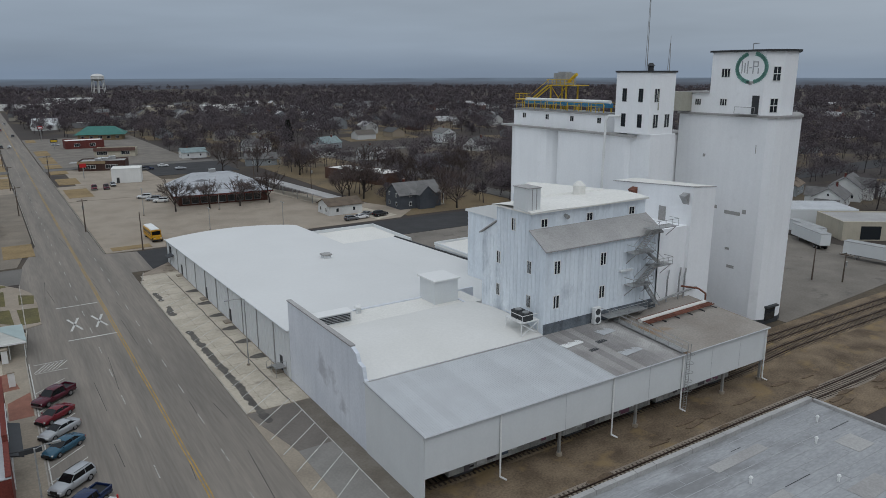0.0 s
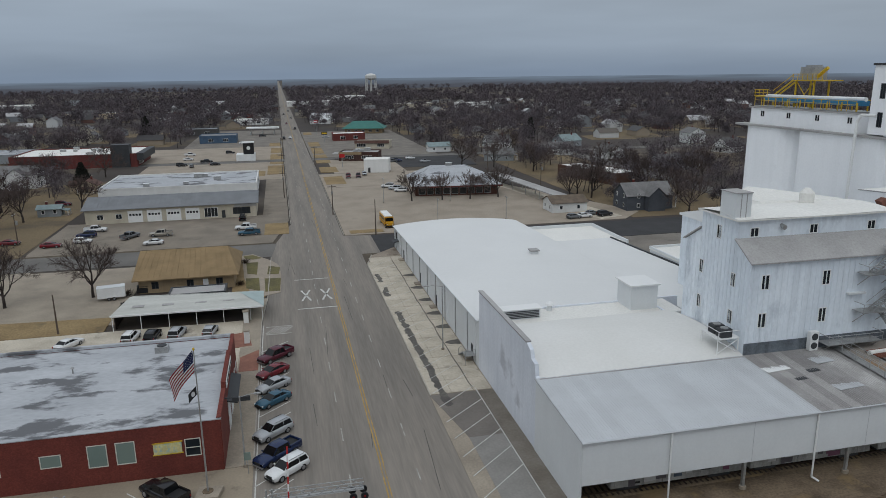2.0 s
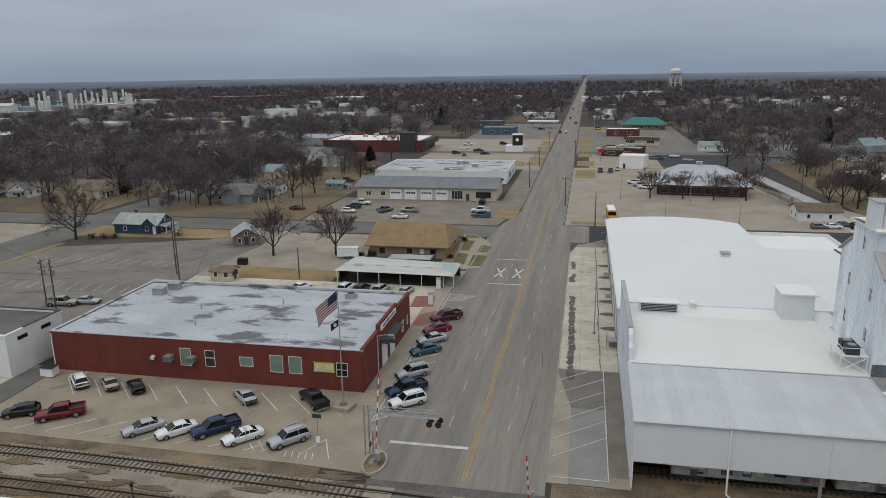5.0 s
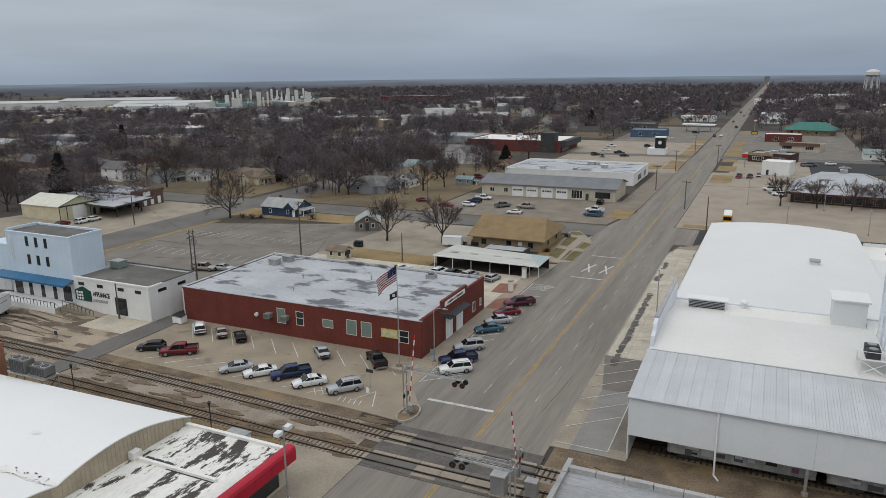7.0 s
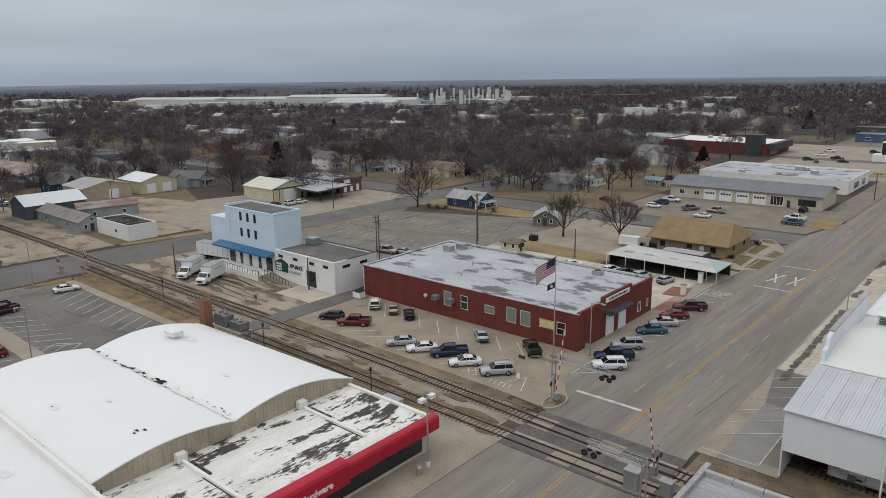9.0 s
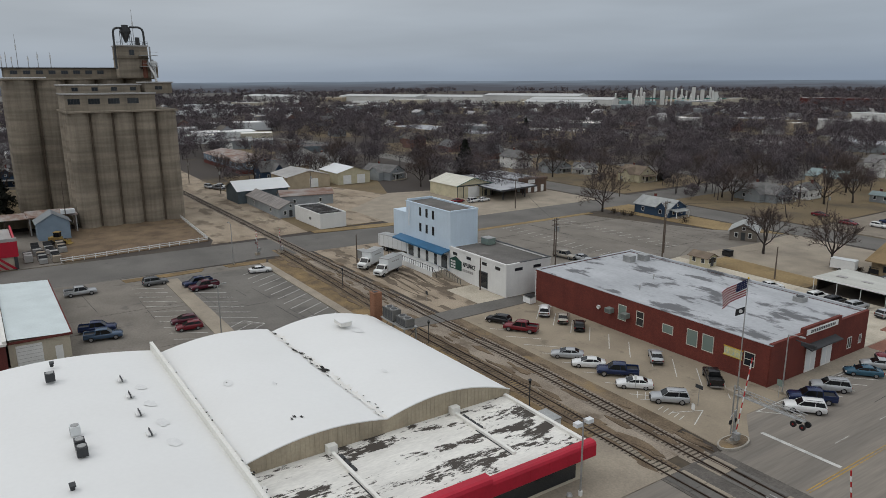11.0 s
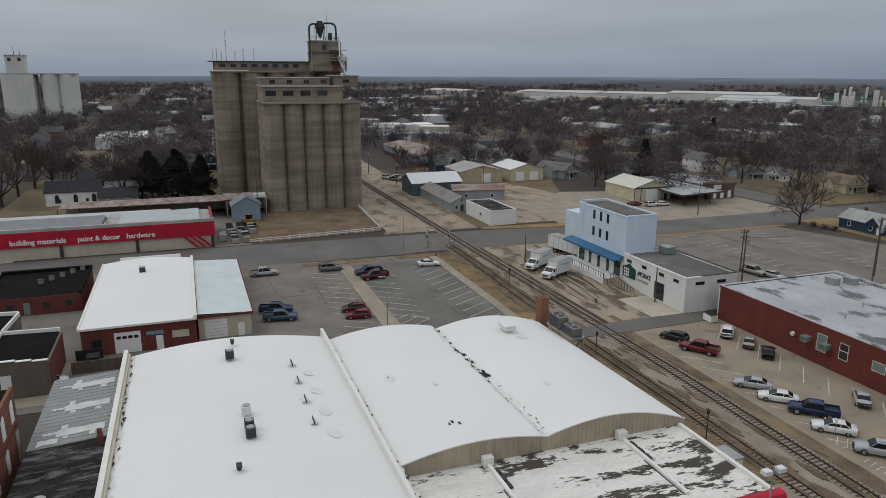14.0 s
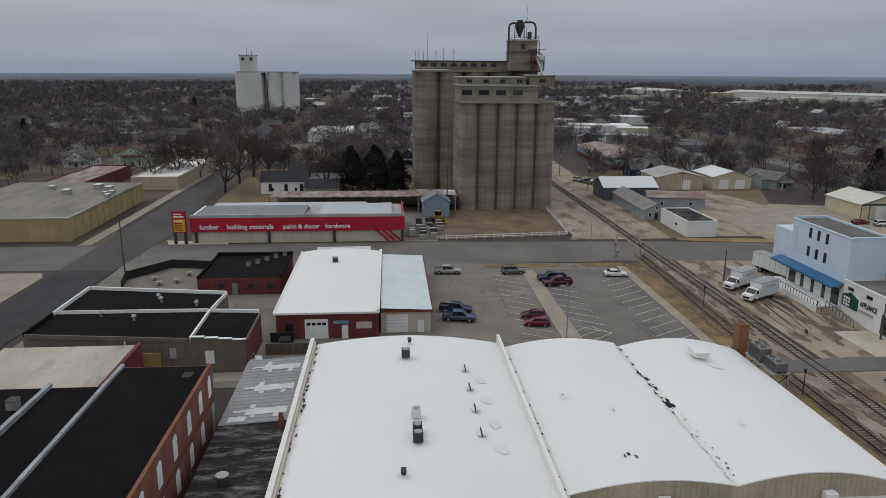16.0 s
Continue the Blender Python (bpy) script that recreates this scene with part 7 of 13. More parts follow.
    def crown_z(x, y):
        if y < 3.55:
            u, q = (x + 47.1) / 49.7, min(1, max(0, (y + 21.2) / 24.6))
            return 5.7 - 0.3 * q - 0.35 * (1 - u) + 1.25 * math.sin(math.pi * q) ** 0.9
        if y < 19.4:
            u, q = (x + 46.4) / 35.4, max(0, (y - 3.7) / 15.7)
            return 5.2 + 0.4 * q - 0.65 * (1 - u) + 1.05 * math.sin(math.pi * q) ** 0.9
        u, q = (x + 45.0) / 34.0, min(1, (y - 19.4) / 16.6)
        return 5.6 - 0.9 * q - 0.65 * (1 - u) + 1.5 * math.sin(math.pi * q) ** 0.9
    prng = random.Random(31)
    seams = {}

    def drape(name, x, y, w, d, material, lift):
        """A ragged thin patch that follows the curve of the vault."""
        g, n = seams.setdefault((name, -1 if y < -10 else 0 if y < 7 else 1 if y < 16 else 2), Geo()), 14 if name == "roof_smudge" else 22
        rag = (0.7, 1.0) if name == "roof_smudge" else (0.3, 1.15)
        ring = [(x, y)]
        for k in range(n):
            a, r = 6.283 * k / n, prng.uniform(*rag)
            ring.append((x + 0.5 * w * r * math.cos(a), y + 0.5 * d * r * math.sin(a)))
        g.add([(a, b, crown_z(a, b) + lift) for a, b in ring], [(0, 1 + k, 1 + (k + 1) % n) for k in range(n)])
    for k in range(26):
        drape("weather_stain", -44.5 + 1.32 * k, 19.4 + prng.uniform(-0.15, 0.2), prng.uniform(1.6, 2.8), prng.uniform(0.5, 1.3), halo, 0.03 + 0.001 * k)
    for k in range(30):
        drape("weather_stain", -46 + 1.6 * k, 4.05 + prng.uniform(-0.1, 0.15), prng.uniform(1.4, 3.0), prng.uniform(0.35, 0.9), halo, 0.03 + 0.001 * k)
        drape("weather_stain", -46 + 1.6 * k, -20.7 + prng.uniform(-0.1, 0.2), prng.uniform(1.2, 2.6), prng.uniform(0.3, 0.8), halo, 0.03 + 0.001 * k)
    for x, y, w, d in [(-27.2, 19.5, 2.9, 1.0), (-35.6, 19.2, 1.7, 0.6), (-34.0, 19.5, 1.3, 0.5), (-32.4, 19.3, 1.2, 0.4), (-31.2, 19.6, 1.4, 0.5), (-30.0, 19.2, 1.0, 0.4), (-38.6, 19.4, 0.9, 0.4), (-41.2, 19.5, 0.7, 0.3), (-43.5, 19.4, 1.1, 0.5)]:
        drape("peeled_patch", x, y, w, d, stain, 0.07)
        for k in range(3):
            drape("peeled_patch", x + prng.uniform(-0.9, 0.9) * w, y + prng.uniform(-0.6, 0.6) * d, 0.35 * w, 0.4 * d, stain, 0.075)
    for k in range(20):
        x = prng.uniform(-26, -12)
        drape("peeled_patch", x, 19.5 + prng.uniform(-0.5, 0.5), prng.uniform(0.2, 0.5), prng.uniform(0.1, 0.22), stain, 0.07)
    for k in range(34):
        drape("peeled_patch", prng.uniform(-46, 1), 3.95 + prng.uniform(-0.05, 0.4), prng.uniform(0.25, 0.9), prng.uniform(0.12, 0.4), stain, 0.07)
        drape("peeled_patch", prng.uniform(-46, 1), -20.85 + prng.uniform(-0.1, 0.35), prng.uniform(0.3, 1.5), prng.uniform(0.15, 0.5), stain, 0.07)
    for x, y, w, d in ((-29.0, 8.2, 2.4, 1.2), (-24.9, 12.4, 1.5, 0.5), (-35.6, 28.6, 3.6, 2.0), (-20.5, 24.5, 1.6, 0.6), (-33.6, -0.6, 2.2, 1.4), (-28.3, -0.6, 2.2, 1.4), (-23.0, -0.5, 2.4, 1.5), (-18.0, -0.5, 2.4, 1.5)):
        drape("roof_smudge", x, y, w, d, smudge, 0.05)
    for x, y, w, d in ((-15.6, 11.0, 0.9, 0.4), (-15.0, 11.6, 0.8, 0.35), (-15.3, 10.6, 0.6, 0.3), (-24.6, 12.5, 0.3, 0.15), (-29.2, 8.1, 0.5, 0.2)):
        drape("peeled_patch", x, y, w, d, stain, 0.07)
    for (name, row), g in seams.items():
        part(name, g, {"weather_stain": halo, "peeled_patch": stain, "roof_smudge": smudge}[name], v)
    def unit(x, y, z, s, label, dark=True):
        u = thing("rooftop_unit", label, "air conditioner", (x, y, z), local=True)
        part("body", Geo().box(-s * 0.5, -s * 0.45, 0.05, s * 0.5, s * 0.45, 0.9 * s), TRIMD if dark else METALWHITE, u)
        part("fan_ring", Geo().cyl(0, 0, 0.9 * s, 0.97 * s, 0.38 * s, 14), STEEL, u)
        for k in range(3):
            part("louvre", Geo().box(-s * 0.42, -s * 0.47, 0.15 + 0.22 * s * k, s * 0.42, -s * 0.45, 0.25 + 0.22 * s * k), STEEL, u)
    unit(-39.2, -9.2, 6.75, 1.1, "dark square condenser on the white vault")
    unit(-18.6, -8.5, 6.8, 1.05, "dark square condenser on the white vault")
    unit(-20.2, -8.5, 6.8, 1.0, "dark square condenser on the white vault")
    unit(-23.5, -8.5, 6.8, 1.0, "white square roof box on the vault", False)
    for x, y, z in ((-44, -8.6, 6.7), (-13, -10, 6.7)):
        p = thing("roof_vent", "small dark roof vent with a bent hood", "roof vent", (x, y, z), local=True)
        part("pipe", Geo().cyl(0, 0, 0, 0.5, 0.2, 8), TRIMD, p)
        part("hood", Geo().obox((0.2, 0, 0.55), (0.8, 0.5, 0.15)), TRIMD, p)
    for i in range(4):
        p = thing("roof_spike", "thin dark upright strip on the white vault", "roof vent", (-36.0 + 5.2 * i, -2.2, 6.42), local=True)
        part("strip", Geo().box(-0.75, -0.05, -0.1, 0.75, 0.05, 0.22), TRIMD, p)
        part("foot", Geo().box(-0.5, -0.4, -0.15, 0.5, 0.4, 0.02), WHITEROOF, p)
    w = thing("rooftop_unit", "low white foam-covered roof box", "roof vent", (-38, 27.5, 6.6), local=True)
    part("box", Geo().box(-1.2, -0.8, 0, 1.2, 0.8, 0.55), FOAMROOF, w)
    part("lid", Geo().box(-1.3, -0.9, 0.55, 1.3, 0.9, 0.65), WHITEROOF, w)
    ch = thing("brick_chimney", "square orange brick chimney", "chimney", (-45.9, 37.0, 0))
    part("shaft", Geo().box(-46.4, 36.3, 0, -45.0, 37.7, 7.6), brick_mat("tan_orange_brick", (0.30, 0.145, 0.085), (0.24, 0.115, 0.07), (1.05, 1.05, 1.05)), ch)
    part("crown", Geo().box(-46.45, 36.25, 7.6, -44.95, 37.75, 7.75), MATS["tan_orange_brick"], ch)
    part("flue", Geo().box(-46.1, 36.6, 7.75, -45.4, 37.3, 7.8), TRIMD, ch)
    pl = thing("condenser_platform", "steel roof-edge platform carrying grey condensers", "platform", (-42, 37.4, 4.4))
    part("deck", Geo().box(-42.6, 36.1, 4.6, -35.4, 38.4, 4.75), STEEL, pl)
    part("brace", Geo().tube((-42.4, 38.3, 4.6), (-42.4, 36.1, 2.6), 0.07, 5).tube((-35.6, 38.3, 4.6), (-35.6, 36.1, 2.6), 0.07, 5), TRIMD, pl)
    for x in (-42.4, -39, -35.6):
        part("leg", Geo().box(x - 0.08, 38.1, 0, x + 0.08, 38.26, 4.6), STEEL, pl)
    for x, y, hh in ((-40.6, 37.0, 1.75), (-37.2, 37.3, 1.2)):
        c = thing("condenser_unit", "pale grey condenser with two round top fans", "air conditioner", (x, y, 4.75), local=True)
        part("body", Geo().box(-1.5, -0.75, 0.15, 1.5, 0.75, hh), mat("grey_unit_casing", (0.15, 0.145, 0.135), 0.7, 0.15), c)
        for k in range(6):
            part("grille", Geo().box(-1.4 + 0.48 * k, -0.78, 0.25, -1.06 + 0.48 * k, -0.75, hh - 0.1), TRIMD, c)
        part("skid", Geo().box(-1.5, -0.7, 0, 1.5, -0.5, 0.15).box(-1.5, 0.5, 0, 1.5, 0.7, 0.15), TRIMD, c)
        for u in (-0.75, 0.75):
            part("fan_ring", Geo().cyl(u, 0, hh, hh + 0.08, 0.62, 16), STEEL, c)
            part("fan", Geo().cyl(u, 0, hh + 0.08, hh + 0.1, 0.5, 14), TRIMD, c)
    # low flat roof behind the red fascia
    r = thing("red_shop", "low shop with a peeling white roof and red fascia", "shop", (-11, 4, 0))
    part("wall", Geo().box(-10.9, 3.8, 0, 2.4, 35.2, 3.9), BEIGE, r)
    part("roof", Geo().box(-10.9, 3.6, 3.9, 2.6, 35.4, 4.1), PEELROOF, r, "peeling white roof with black patches")
    part("fascia", Geo().ext([(2.6, 2.9), (3.45, 2.9), (3.55, 3.0), (3.55, 4.25), (3.42, 4.5), (3.15, 4.6), (2.6, 4.6)], "y", 22.2, 35.7), REDMETAL, r, "crimson rounded fascia")
    part("tall_fascia", Geo().ext([(2.6, 2.7), (3.75, 2.7), (3.85, 2.8), (3.85, 4.75), (3.7, 5.05), (3.4, 5.15), (2.6, 5.15)], "y", 3.4, 22.2), REDMETAL, r, "taller crimson fascia")
    part("rear_edge", Geo().box(-10.9, 35.4, 3.0, 2.6, 35.7, 4.2), FOAMROOF, r)
    for y in np.arange(24.5, 35.5, 2.4):
        part("fascia_seam", Geo().box(3.55, y, 2.95, 3.565, y + 0.03, 4.25), REDMETAL, r)
    part("white_edge", Geo().box(-10.8, 35.0, 4.1, 2.6, 35.4, 4.4), FOAMROOF, r)
    for y in (12.5, 27.5):
        part("roof_curb", Geo().box(-10.7, y, 4.1, 0.2, y + 0.35, 4.42), FOAMROOF, r, "white raised roof kerb")
        part("curb_end", Geo().box(-10.8, y - 0.3, 4.1, -10.0, y + 0.75, 5.0), FOAMROOF, r)
        for k in range(3):
            part("curb_vent", Geo().box(-9.4 + 1.25 * k, y + 0.36, 4.12, -8.4 + 1.25 * k, y + 0.85, 4.3), TRIMD, r)
        # dark strip laid beside the kerb, drawn as its shade
        part("curb_shadow_gap", Geo().box(-6.0, y - 0.12, 4.1, 0.1, y, 4.14), TRIMD, r)
    part("glazing", Geo().box(2.4, 5, 0.5, 2.46, 34, 2.8), GLASS, r)
    words("fascia_word", "Hardware", 0.95, TRIMW, Matrix.Translation((3.88, 16.2, 3.35)) @ pose(0, 0, 0, 90, 0, 90), r)
    part("fascia_bar", Geo().box(3.85, 12.6, 3.3, 3.88, 15.4, 4.1), TRIMW, r)
    bx = thing("utility_box", "pale green-grey utility cabinet by the tracks", "cabinet", (-6, 38.5, 0))
    part("body", Geo().box(-8.2, 37.2, 0, -5.6, 39.4, 2.2), METALWHITE, bx)
    part("lid", Geo().box(-8.3, 37.1, 2.2, -5.5, 39.5, 2.35), STEEL, bx)
    lower = thing("back_shop", "low rear shop roof of patched grey sheets", "building", (-47, -29, 0))
    part("wall", Geo().box(-45.5, -29.5, 0, -8, -21.8, 4.0), BRICKOLD, lower)
    part("grey_roof", Geo().add([(-45.6, -29.6, 4.0), (-28, -29.6, 4.0), (-28, -21.75, 4.5), (-45.6, -21.75, 4.5)], [(0, 1, 2, 3)]), mat("grey_sheet_roof", (0.285, 0.288, 0.285), 0.75, 0.08, 0.4, 4.0, col2=(0.24, 0.243, 0.24)), lower, "grey metal roof with white patches")
    part("roof_seams", ribs(Geo(), -45.3, -28.2, 0.9, lambda x: ((x, -29.55, 4.02), (x, -21.8, 4.515)), 0.016), MATS["grey_sheet_roof"], lower)
    chalk = mat("chalky_white_coating", (0.60, 0.60, 0.585), 0.85, 0.08, 0.6, 5.0, col2=(0.50, 0.50, 0.49))

    def coat(x0, y0, x1, y1):
        """A ragged strip of coating brushed on the sloping sheets."""
        pts, n = [], 9
        for k in range(n):
            pts.append((x0 + prng.uniform(-0.12, 0.12), y0 + (y1 - y0) * k / (n - 1)))
        for k in range(n):
            pts.append((x1 + prng.uniform(-0.12, 0.12), y1 + (y0 - y1) * k / (n - 1)))
        part("white_patch", Geo().add([(a, b, 4.045 + 0.5 * (b + 29.6) / 7.85) for a, b in pts], [tuple(range(2 * n))]), chalk, lower, "brushed white roof coating")
    for x in (-43.4, -37.4, -31.4):
        coat(x, -27.2, x + 1.5, -22.6)
        coat(x + 0.3, -28.6, x + 0.75, -27.1)
        coat(x - 1.0, -26.9, x - 0.05, -26.3)
        coat(x + 1.55, -26.5, x + 2.1, -26.0)
        coat(x + 1.55, -24.0, x + 2.3, -23.4)
    coat(-29.6, -28.8, -28.5, -26.9)
    part("dark_roof", Geo().add([(-28, -29.6, 4.0), (-8, -29.6, 4.0), (-8, -21.75, 4.4), (-28, -21.75, 4.4)], [(0, 1, 2, 3)]), WORNROOF, lower, "worn black roof with pale streaks")
    for x in (-16.5,):
        c = thing("condenser_unit", "round-topped dark condenser on the worn roof", "air conditioner", (x, -26.5, 4.2), local=True)
        part("body", Geo().cyl(0, 0, 0, 0.9, 0.55, 14), TRIMD, c)
        part("fan_ring", Geo().cyl(0, 0, 0.9, 1.0, 0.6, 14), STEEL, c)
    ch2 = thing("brick_chimney", "small broken brick chimney stub", "chimney", (-26.5, -22.6, 4), local=True)
    part("shaft", Geo().box(-0.28, -0.28, 0, 0.28, 0.28, 1.5), BRICKOLD, ch2)
    part("crown", Geo().box(-0.2, -0.22, 1.5, 0.1, 0.2, 2.1), BRICKOLD, ch2)


vault_store()


# ---- shops south of the parking lot ----
COPING = mat("blue_grey_coping_metal", (0.30, 0.325, 0.34), 0.6, 0.12, 0.5, 5.0, col2=(0.22, 0.24, 0.255), per_object=0.15)


def garage_shop():
    g = thing("garage_shop", "maroon brick garage with a white roof and a beige lean-to", "garage", (-101, -29, 0))
    part("wall", Geo().box(-100.5, -28.8, 0, -63, -12.9, 4.4), BRICKMAROON, g)
    part("roof", Geo().grid(16, 8, lambda u, v: (-100.8 + 38.1 * u, -29.1 + 16.3 * v, 4.45 + 0.75 * math.sin(math.pi * v) * min(1.0, 3.2 * (1 - u)) + 0.02 * u)), WHITEROOF, g, "white rounded roof", smooth=True)
    part("roof_edge", Geo().box(-62.9, -29.1, 4.2, -62.6, -12.8, 4.5).box(-100.8, -29.2, 4.3, -62.7, -28.9, 4.6).box(-101.1, -26, 4.4, -100.8, -15, 5.4), FOAMROOF, g)
    part("divider", Geo().box(-100.8, -13.2, 4.3, -62.7, -12.7, 4.9), FOAMROOF, g)
    part("annex_wall", Geo().box(-98.5, -12.6, 0, -65, -4.6, 3.8), BEIGE, g)
    part("annex_roof", Geo().add([(-98.8, -12.6, 4.3), (-64.7, -12.6, 4.3), (-64.7, -4.3, 3.9), (-98.8, -4.3, 3.9), (-98.8, -4.3, 3.75), (-64.7, -4.3, 3.75)], [(0, 3, 2, 1)[::-1], (2, 3, 4, 5)]), mat("pale_green_metal_roof", (0.60, 0.66, 0.66), 0.6, 0.05, 0.3, 4.0), g, "pale metal lean-to roof")
    part("annex_trim", Geo().box(-64.8, -12.6, 3.6, -64.6, -4.3, 3.95).box(-98.8, -4.4, 3.6, -64.8, -4.2, 3.95), BRICKMAROON, g)
    d = wall_panel(g, "+x", -22.6, 1.7, 3.6, 3.2, -63, TRIMW, "overhead_door", 0.07, "white panelled overhead door")
    for k in range(4):
        part("glazing", Geo().box(-62.93, -24.1 + 0.8 * k, 2.3, -62.91, -23.5 + 0.8 * k, 2.75), GLASS, d)
    wall_window(g, "+x", -26.8, 2.0, 1.4, 1.3, -63, TRIMD)
    wall_panel(g, "+x", -18.2, 1.15, 1.0, 2.2, -63, TRIMW, "door", 0.07)
    part("sign_board", Geo().box(-62.98, -20.0, 2.5, -62.9, -17.6, 3.0), mat("blue_grey_sign", (0.16, 0.3, 0.38), 0.6, 0.1), g)
    wall_panel(g, "+x", -15.2, 2.2, 2.4, 1.1, -63, BEIGE, "boarded_window", 0.05)
    d2 = wall_panel(g, "+x", -10.0, 1.6, 3.4, 3.0, -65, TRIMW, "overhead_door", 0.07, "white ribbed overhead door")
    for k in range(5):
        part("seam", Geo().box(-64.93, -11.6, 0.5 + 0.55 * k, -64.91, -8.4, 0.54 + 0.55 * k), ROOFGREY2, d2)
    wall_panel(g, "+x", -6.2, 1.1, 1.0, 2.1, -65, TRIMW, "door", 0.07)
    u = thing("rooftop_unit", "dark roof condenser on the garage", "air conditioner", (-90, -21.5, 5.1), local=True)
    part("body", Geo().box(-0.5, -0.5, 0, 0.5, 0.5, 1.0), TRIMD, u)
    part("cap", Geo().box(-0.55, -0.55, 1.0, 0.55, 0.55, 1.08), STEEL, u)

    b = thing("brick_bar", "small maroon brick shop with a black roof and patio", "shop", (-104, -47, 0))
    part("wall", Geo().box(-104, -46.8, 0, -86.5, -31.5, 3.2), BRICKMAROON, b)
    part("roof", Geo().box(-103.8, -46.6, 3.1, -86.7, -31.7, 3.25), BLACKROOF, b, "black flat roof")
    part("parapet", Geo().box(-104.1, -46.9, 3.2, -103.2, -31.4, 3.8).box(-103.2, -46.9, 3.2, -86.7, -46.5, 3.6).box(-103.2, -31.8, 3.2, -86.7, -31.4, 3.6), BLACKROOF, b)
    for y in (-42.5, -37, -33.5):
        wall_window(b, "+x", y, 1.7, 1.2, 1.1, -86.5, TRIMD)
    wall_panel(b, "+x", -40, 1.2, 1.0, 2.2, -86.5, GLASSG, "door", 0.06)
    for k in range(5):
        v = thing("roof_vent", "small grey roof unit on the black roof", "roof vent", (-95 - 2.0 * k, -39 + 1.5 * k, 3.25), local=True)
        part("box", Geo().box(-0.4, -0.4, 0, 0.4, 0.4, 0.7), STEEL, v)
        part("cap", Geo().box(-0.45, -0.45, 0.7, 0.45, 0.45, 0.76), TRIMD, v)
    f = thing("patio_fence", "black screen fence round a shop patio", "fence", (-106, -60, 0))
    fence_pts = [(-104, -46.9), (-106, -57), (-97, -63.5), (-90.5, -62)]
    for p, q in zip(fence_pts, fence_pts[1:]):
        L = math.hypot(q[0] - p[0], q[1] - p[1])
        part("panel", Geo().obox(((p[0] + q[0]) / 2, (p[1] + q[1]) / 2, 1.0), (L, 0.08, 1.8), math.degrees(math.atan2(q[1] - p[1], q[0] - p[0]))), BLACKPL, f)
    for p in fence_pts:
        part("post", Geo().box(p[0] - 0.07, p[1] - 0.07, 0, p[0] + 0.07, p[1] + 0.07, 2.0), TRIMD, f)
    for x, y in ((-97, -58), (-95, -53), (-100, -52), (-93.5, -56)):
        t = thing("patio_table", "round grey patio table", "table", (x, y, 0.05), local=True, group="patio tables")
        part("top", Geo().cyl(0, 0, 0.7, 0.76, 0.75, 14), CONC, t)
        part("post", Geo().cyl(0, 0, 0, 0.7, 0.08, 8), TRIMD, t)
        part("foot", Geo().cyl(0, 0, 0, 0.05, 0.35, 10), TRIMD, t)

    k = thing("black_roof_shop", "row of shops with black roofs and white parapets", "shop", (-76, -62, 0))
    taupe = mat("grey_brown_wall", (0.17, 0.145, 0.122), 0.9, 0.1, 0.3, 4.0, streak=0.15)
    part("wall", Geo().prism([(-76.2, -61.8), (-53.9, -62), (-50.9, -38.6), (-51.1, -31), (-62.6, -31), (-63.4, -38.5), (-72.2, -38)], 0, 4.6), taupe, k)
    part("roof", Geo().prism([(-75.9, -61.6), (-54.3, -61.7), (-51.3, -38.6), (-51.5, -31.3), (-62.3, -31.3), (-63.1, -38.8), (-71.9, -38.3)], 4.5, 4.75), BLACKROOF, k, "black membrane roof")
    for p, q, w, m in (((-76.2, -61.8), (-63.2, -61.95), 0.4, TRIMW), ((-76.1, -61.5), (-72.2, -38.2), 0.5, TRIMW), ((-72.0, -38.1), (-63.6, -38.7), 0.35, TRIMW), ((-63.6, -61.6), (-63.4, -39), 0.3, TRIMW), ((-63.2, -38.7), (-51.3, -38.6), 0.4, TRIMW),
                       ((-63.2, -38.4), (-62.5, -31.2), 0.4, TRIMW), ((-63, -61.95), (-54.2, -62.0), 0.35, BLACKROOF), ((-53.8, -61.7), (-50.9, -38.8), 0.3, taupe)):
        L = math.hypot(q[0] - p[0], q[1] - p[1])
        part("parapet", Geo().obox(((p[0] + q[0]) / 2, (p[1] + q[1]) / 2, 4.95), (L, 0.72 * w, 0.6), math.degrees(math.atan2(q[1] - p[1], q[0] - p[0]))), m, k, "white metal parapet cap" if m is TRIMW else "")
    part("side_wall", Geo().box(-62.4, -31.02, 0, -51.2, -30.94, 4.5), BRICKMAROON, k, "red brick side wall")
    for s in range(4):
        part("stepped_parapet", Geo().box(-51.3, -38.4 + 1.85 * s, 4.6, -50.95, -36.6 + 1.85 * s, 5.35 - 0.16 * s), taupe, k)
        part("step_cap", Geo().box(-51.4, -38.4 + 1.85 * s, 5.35 - 0.16 * s, -50.85, -36.6 + 1.85 * s, 5.43 - 0.16 * s), TRIMW, k)
    wall_panel(k, "+x", -44.3, 1.7, 3.0, 2.6, -51.55, mat("ochre_door_paint", (0.36, 0.25, 0.09), 0.7, 0.1), "overhead_door", 0.3)
    wall_panel(k, "+x", -36, 2.4, 1.2, 1.9, -51.0, TRIMW, "window", 0.08)
    wall_panel(k, "+x", -41.0, 3.0, 0.9, 1.5, -51.3, ROOFGREY2, "window", 0.2)
    part("downpipe", Geo().box(-51.9, -47.6, 0, -51.6, -47.45, 4.6), TRIMW, k)
    for x, y in ((-70, -48.5), (-68.5, -47.6), (-66.2, -41.5), (-62, -54.5), (-60, -49)):
        v = thing("roof_vent", "grey roof vent with a turned cap", "roof vent", (x, y, 4.75), local=True)
        part("pipe", Geo().cyl(0, 0, 0, 0.7, 0.2, 8), STEEL, v)
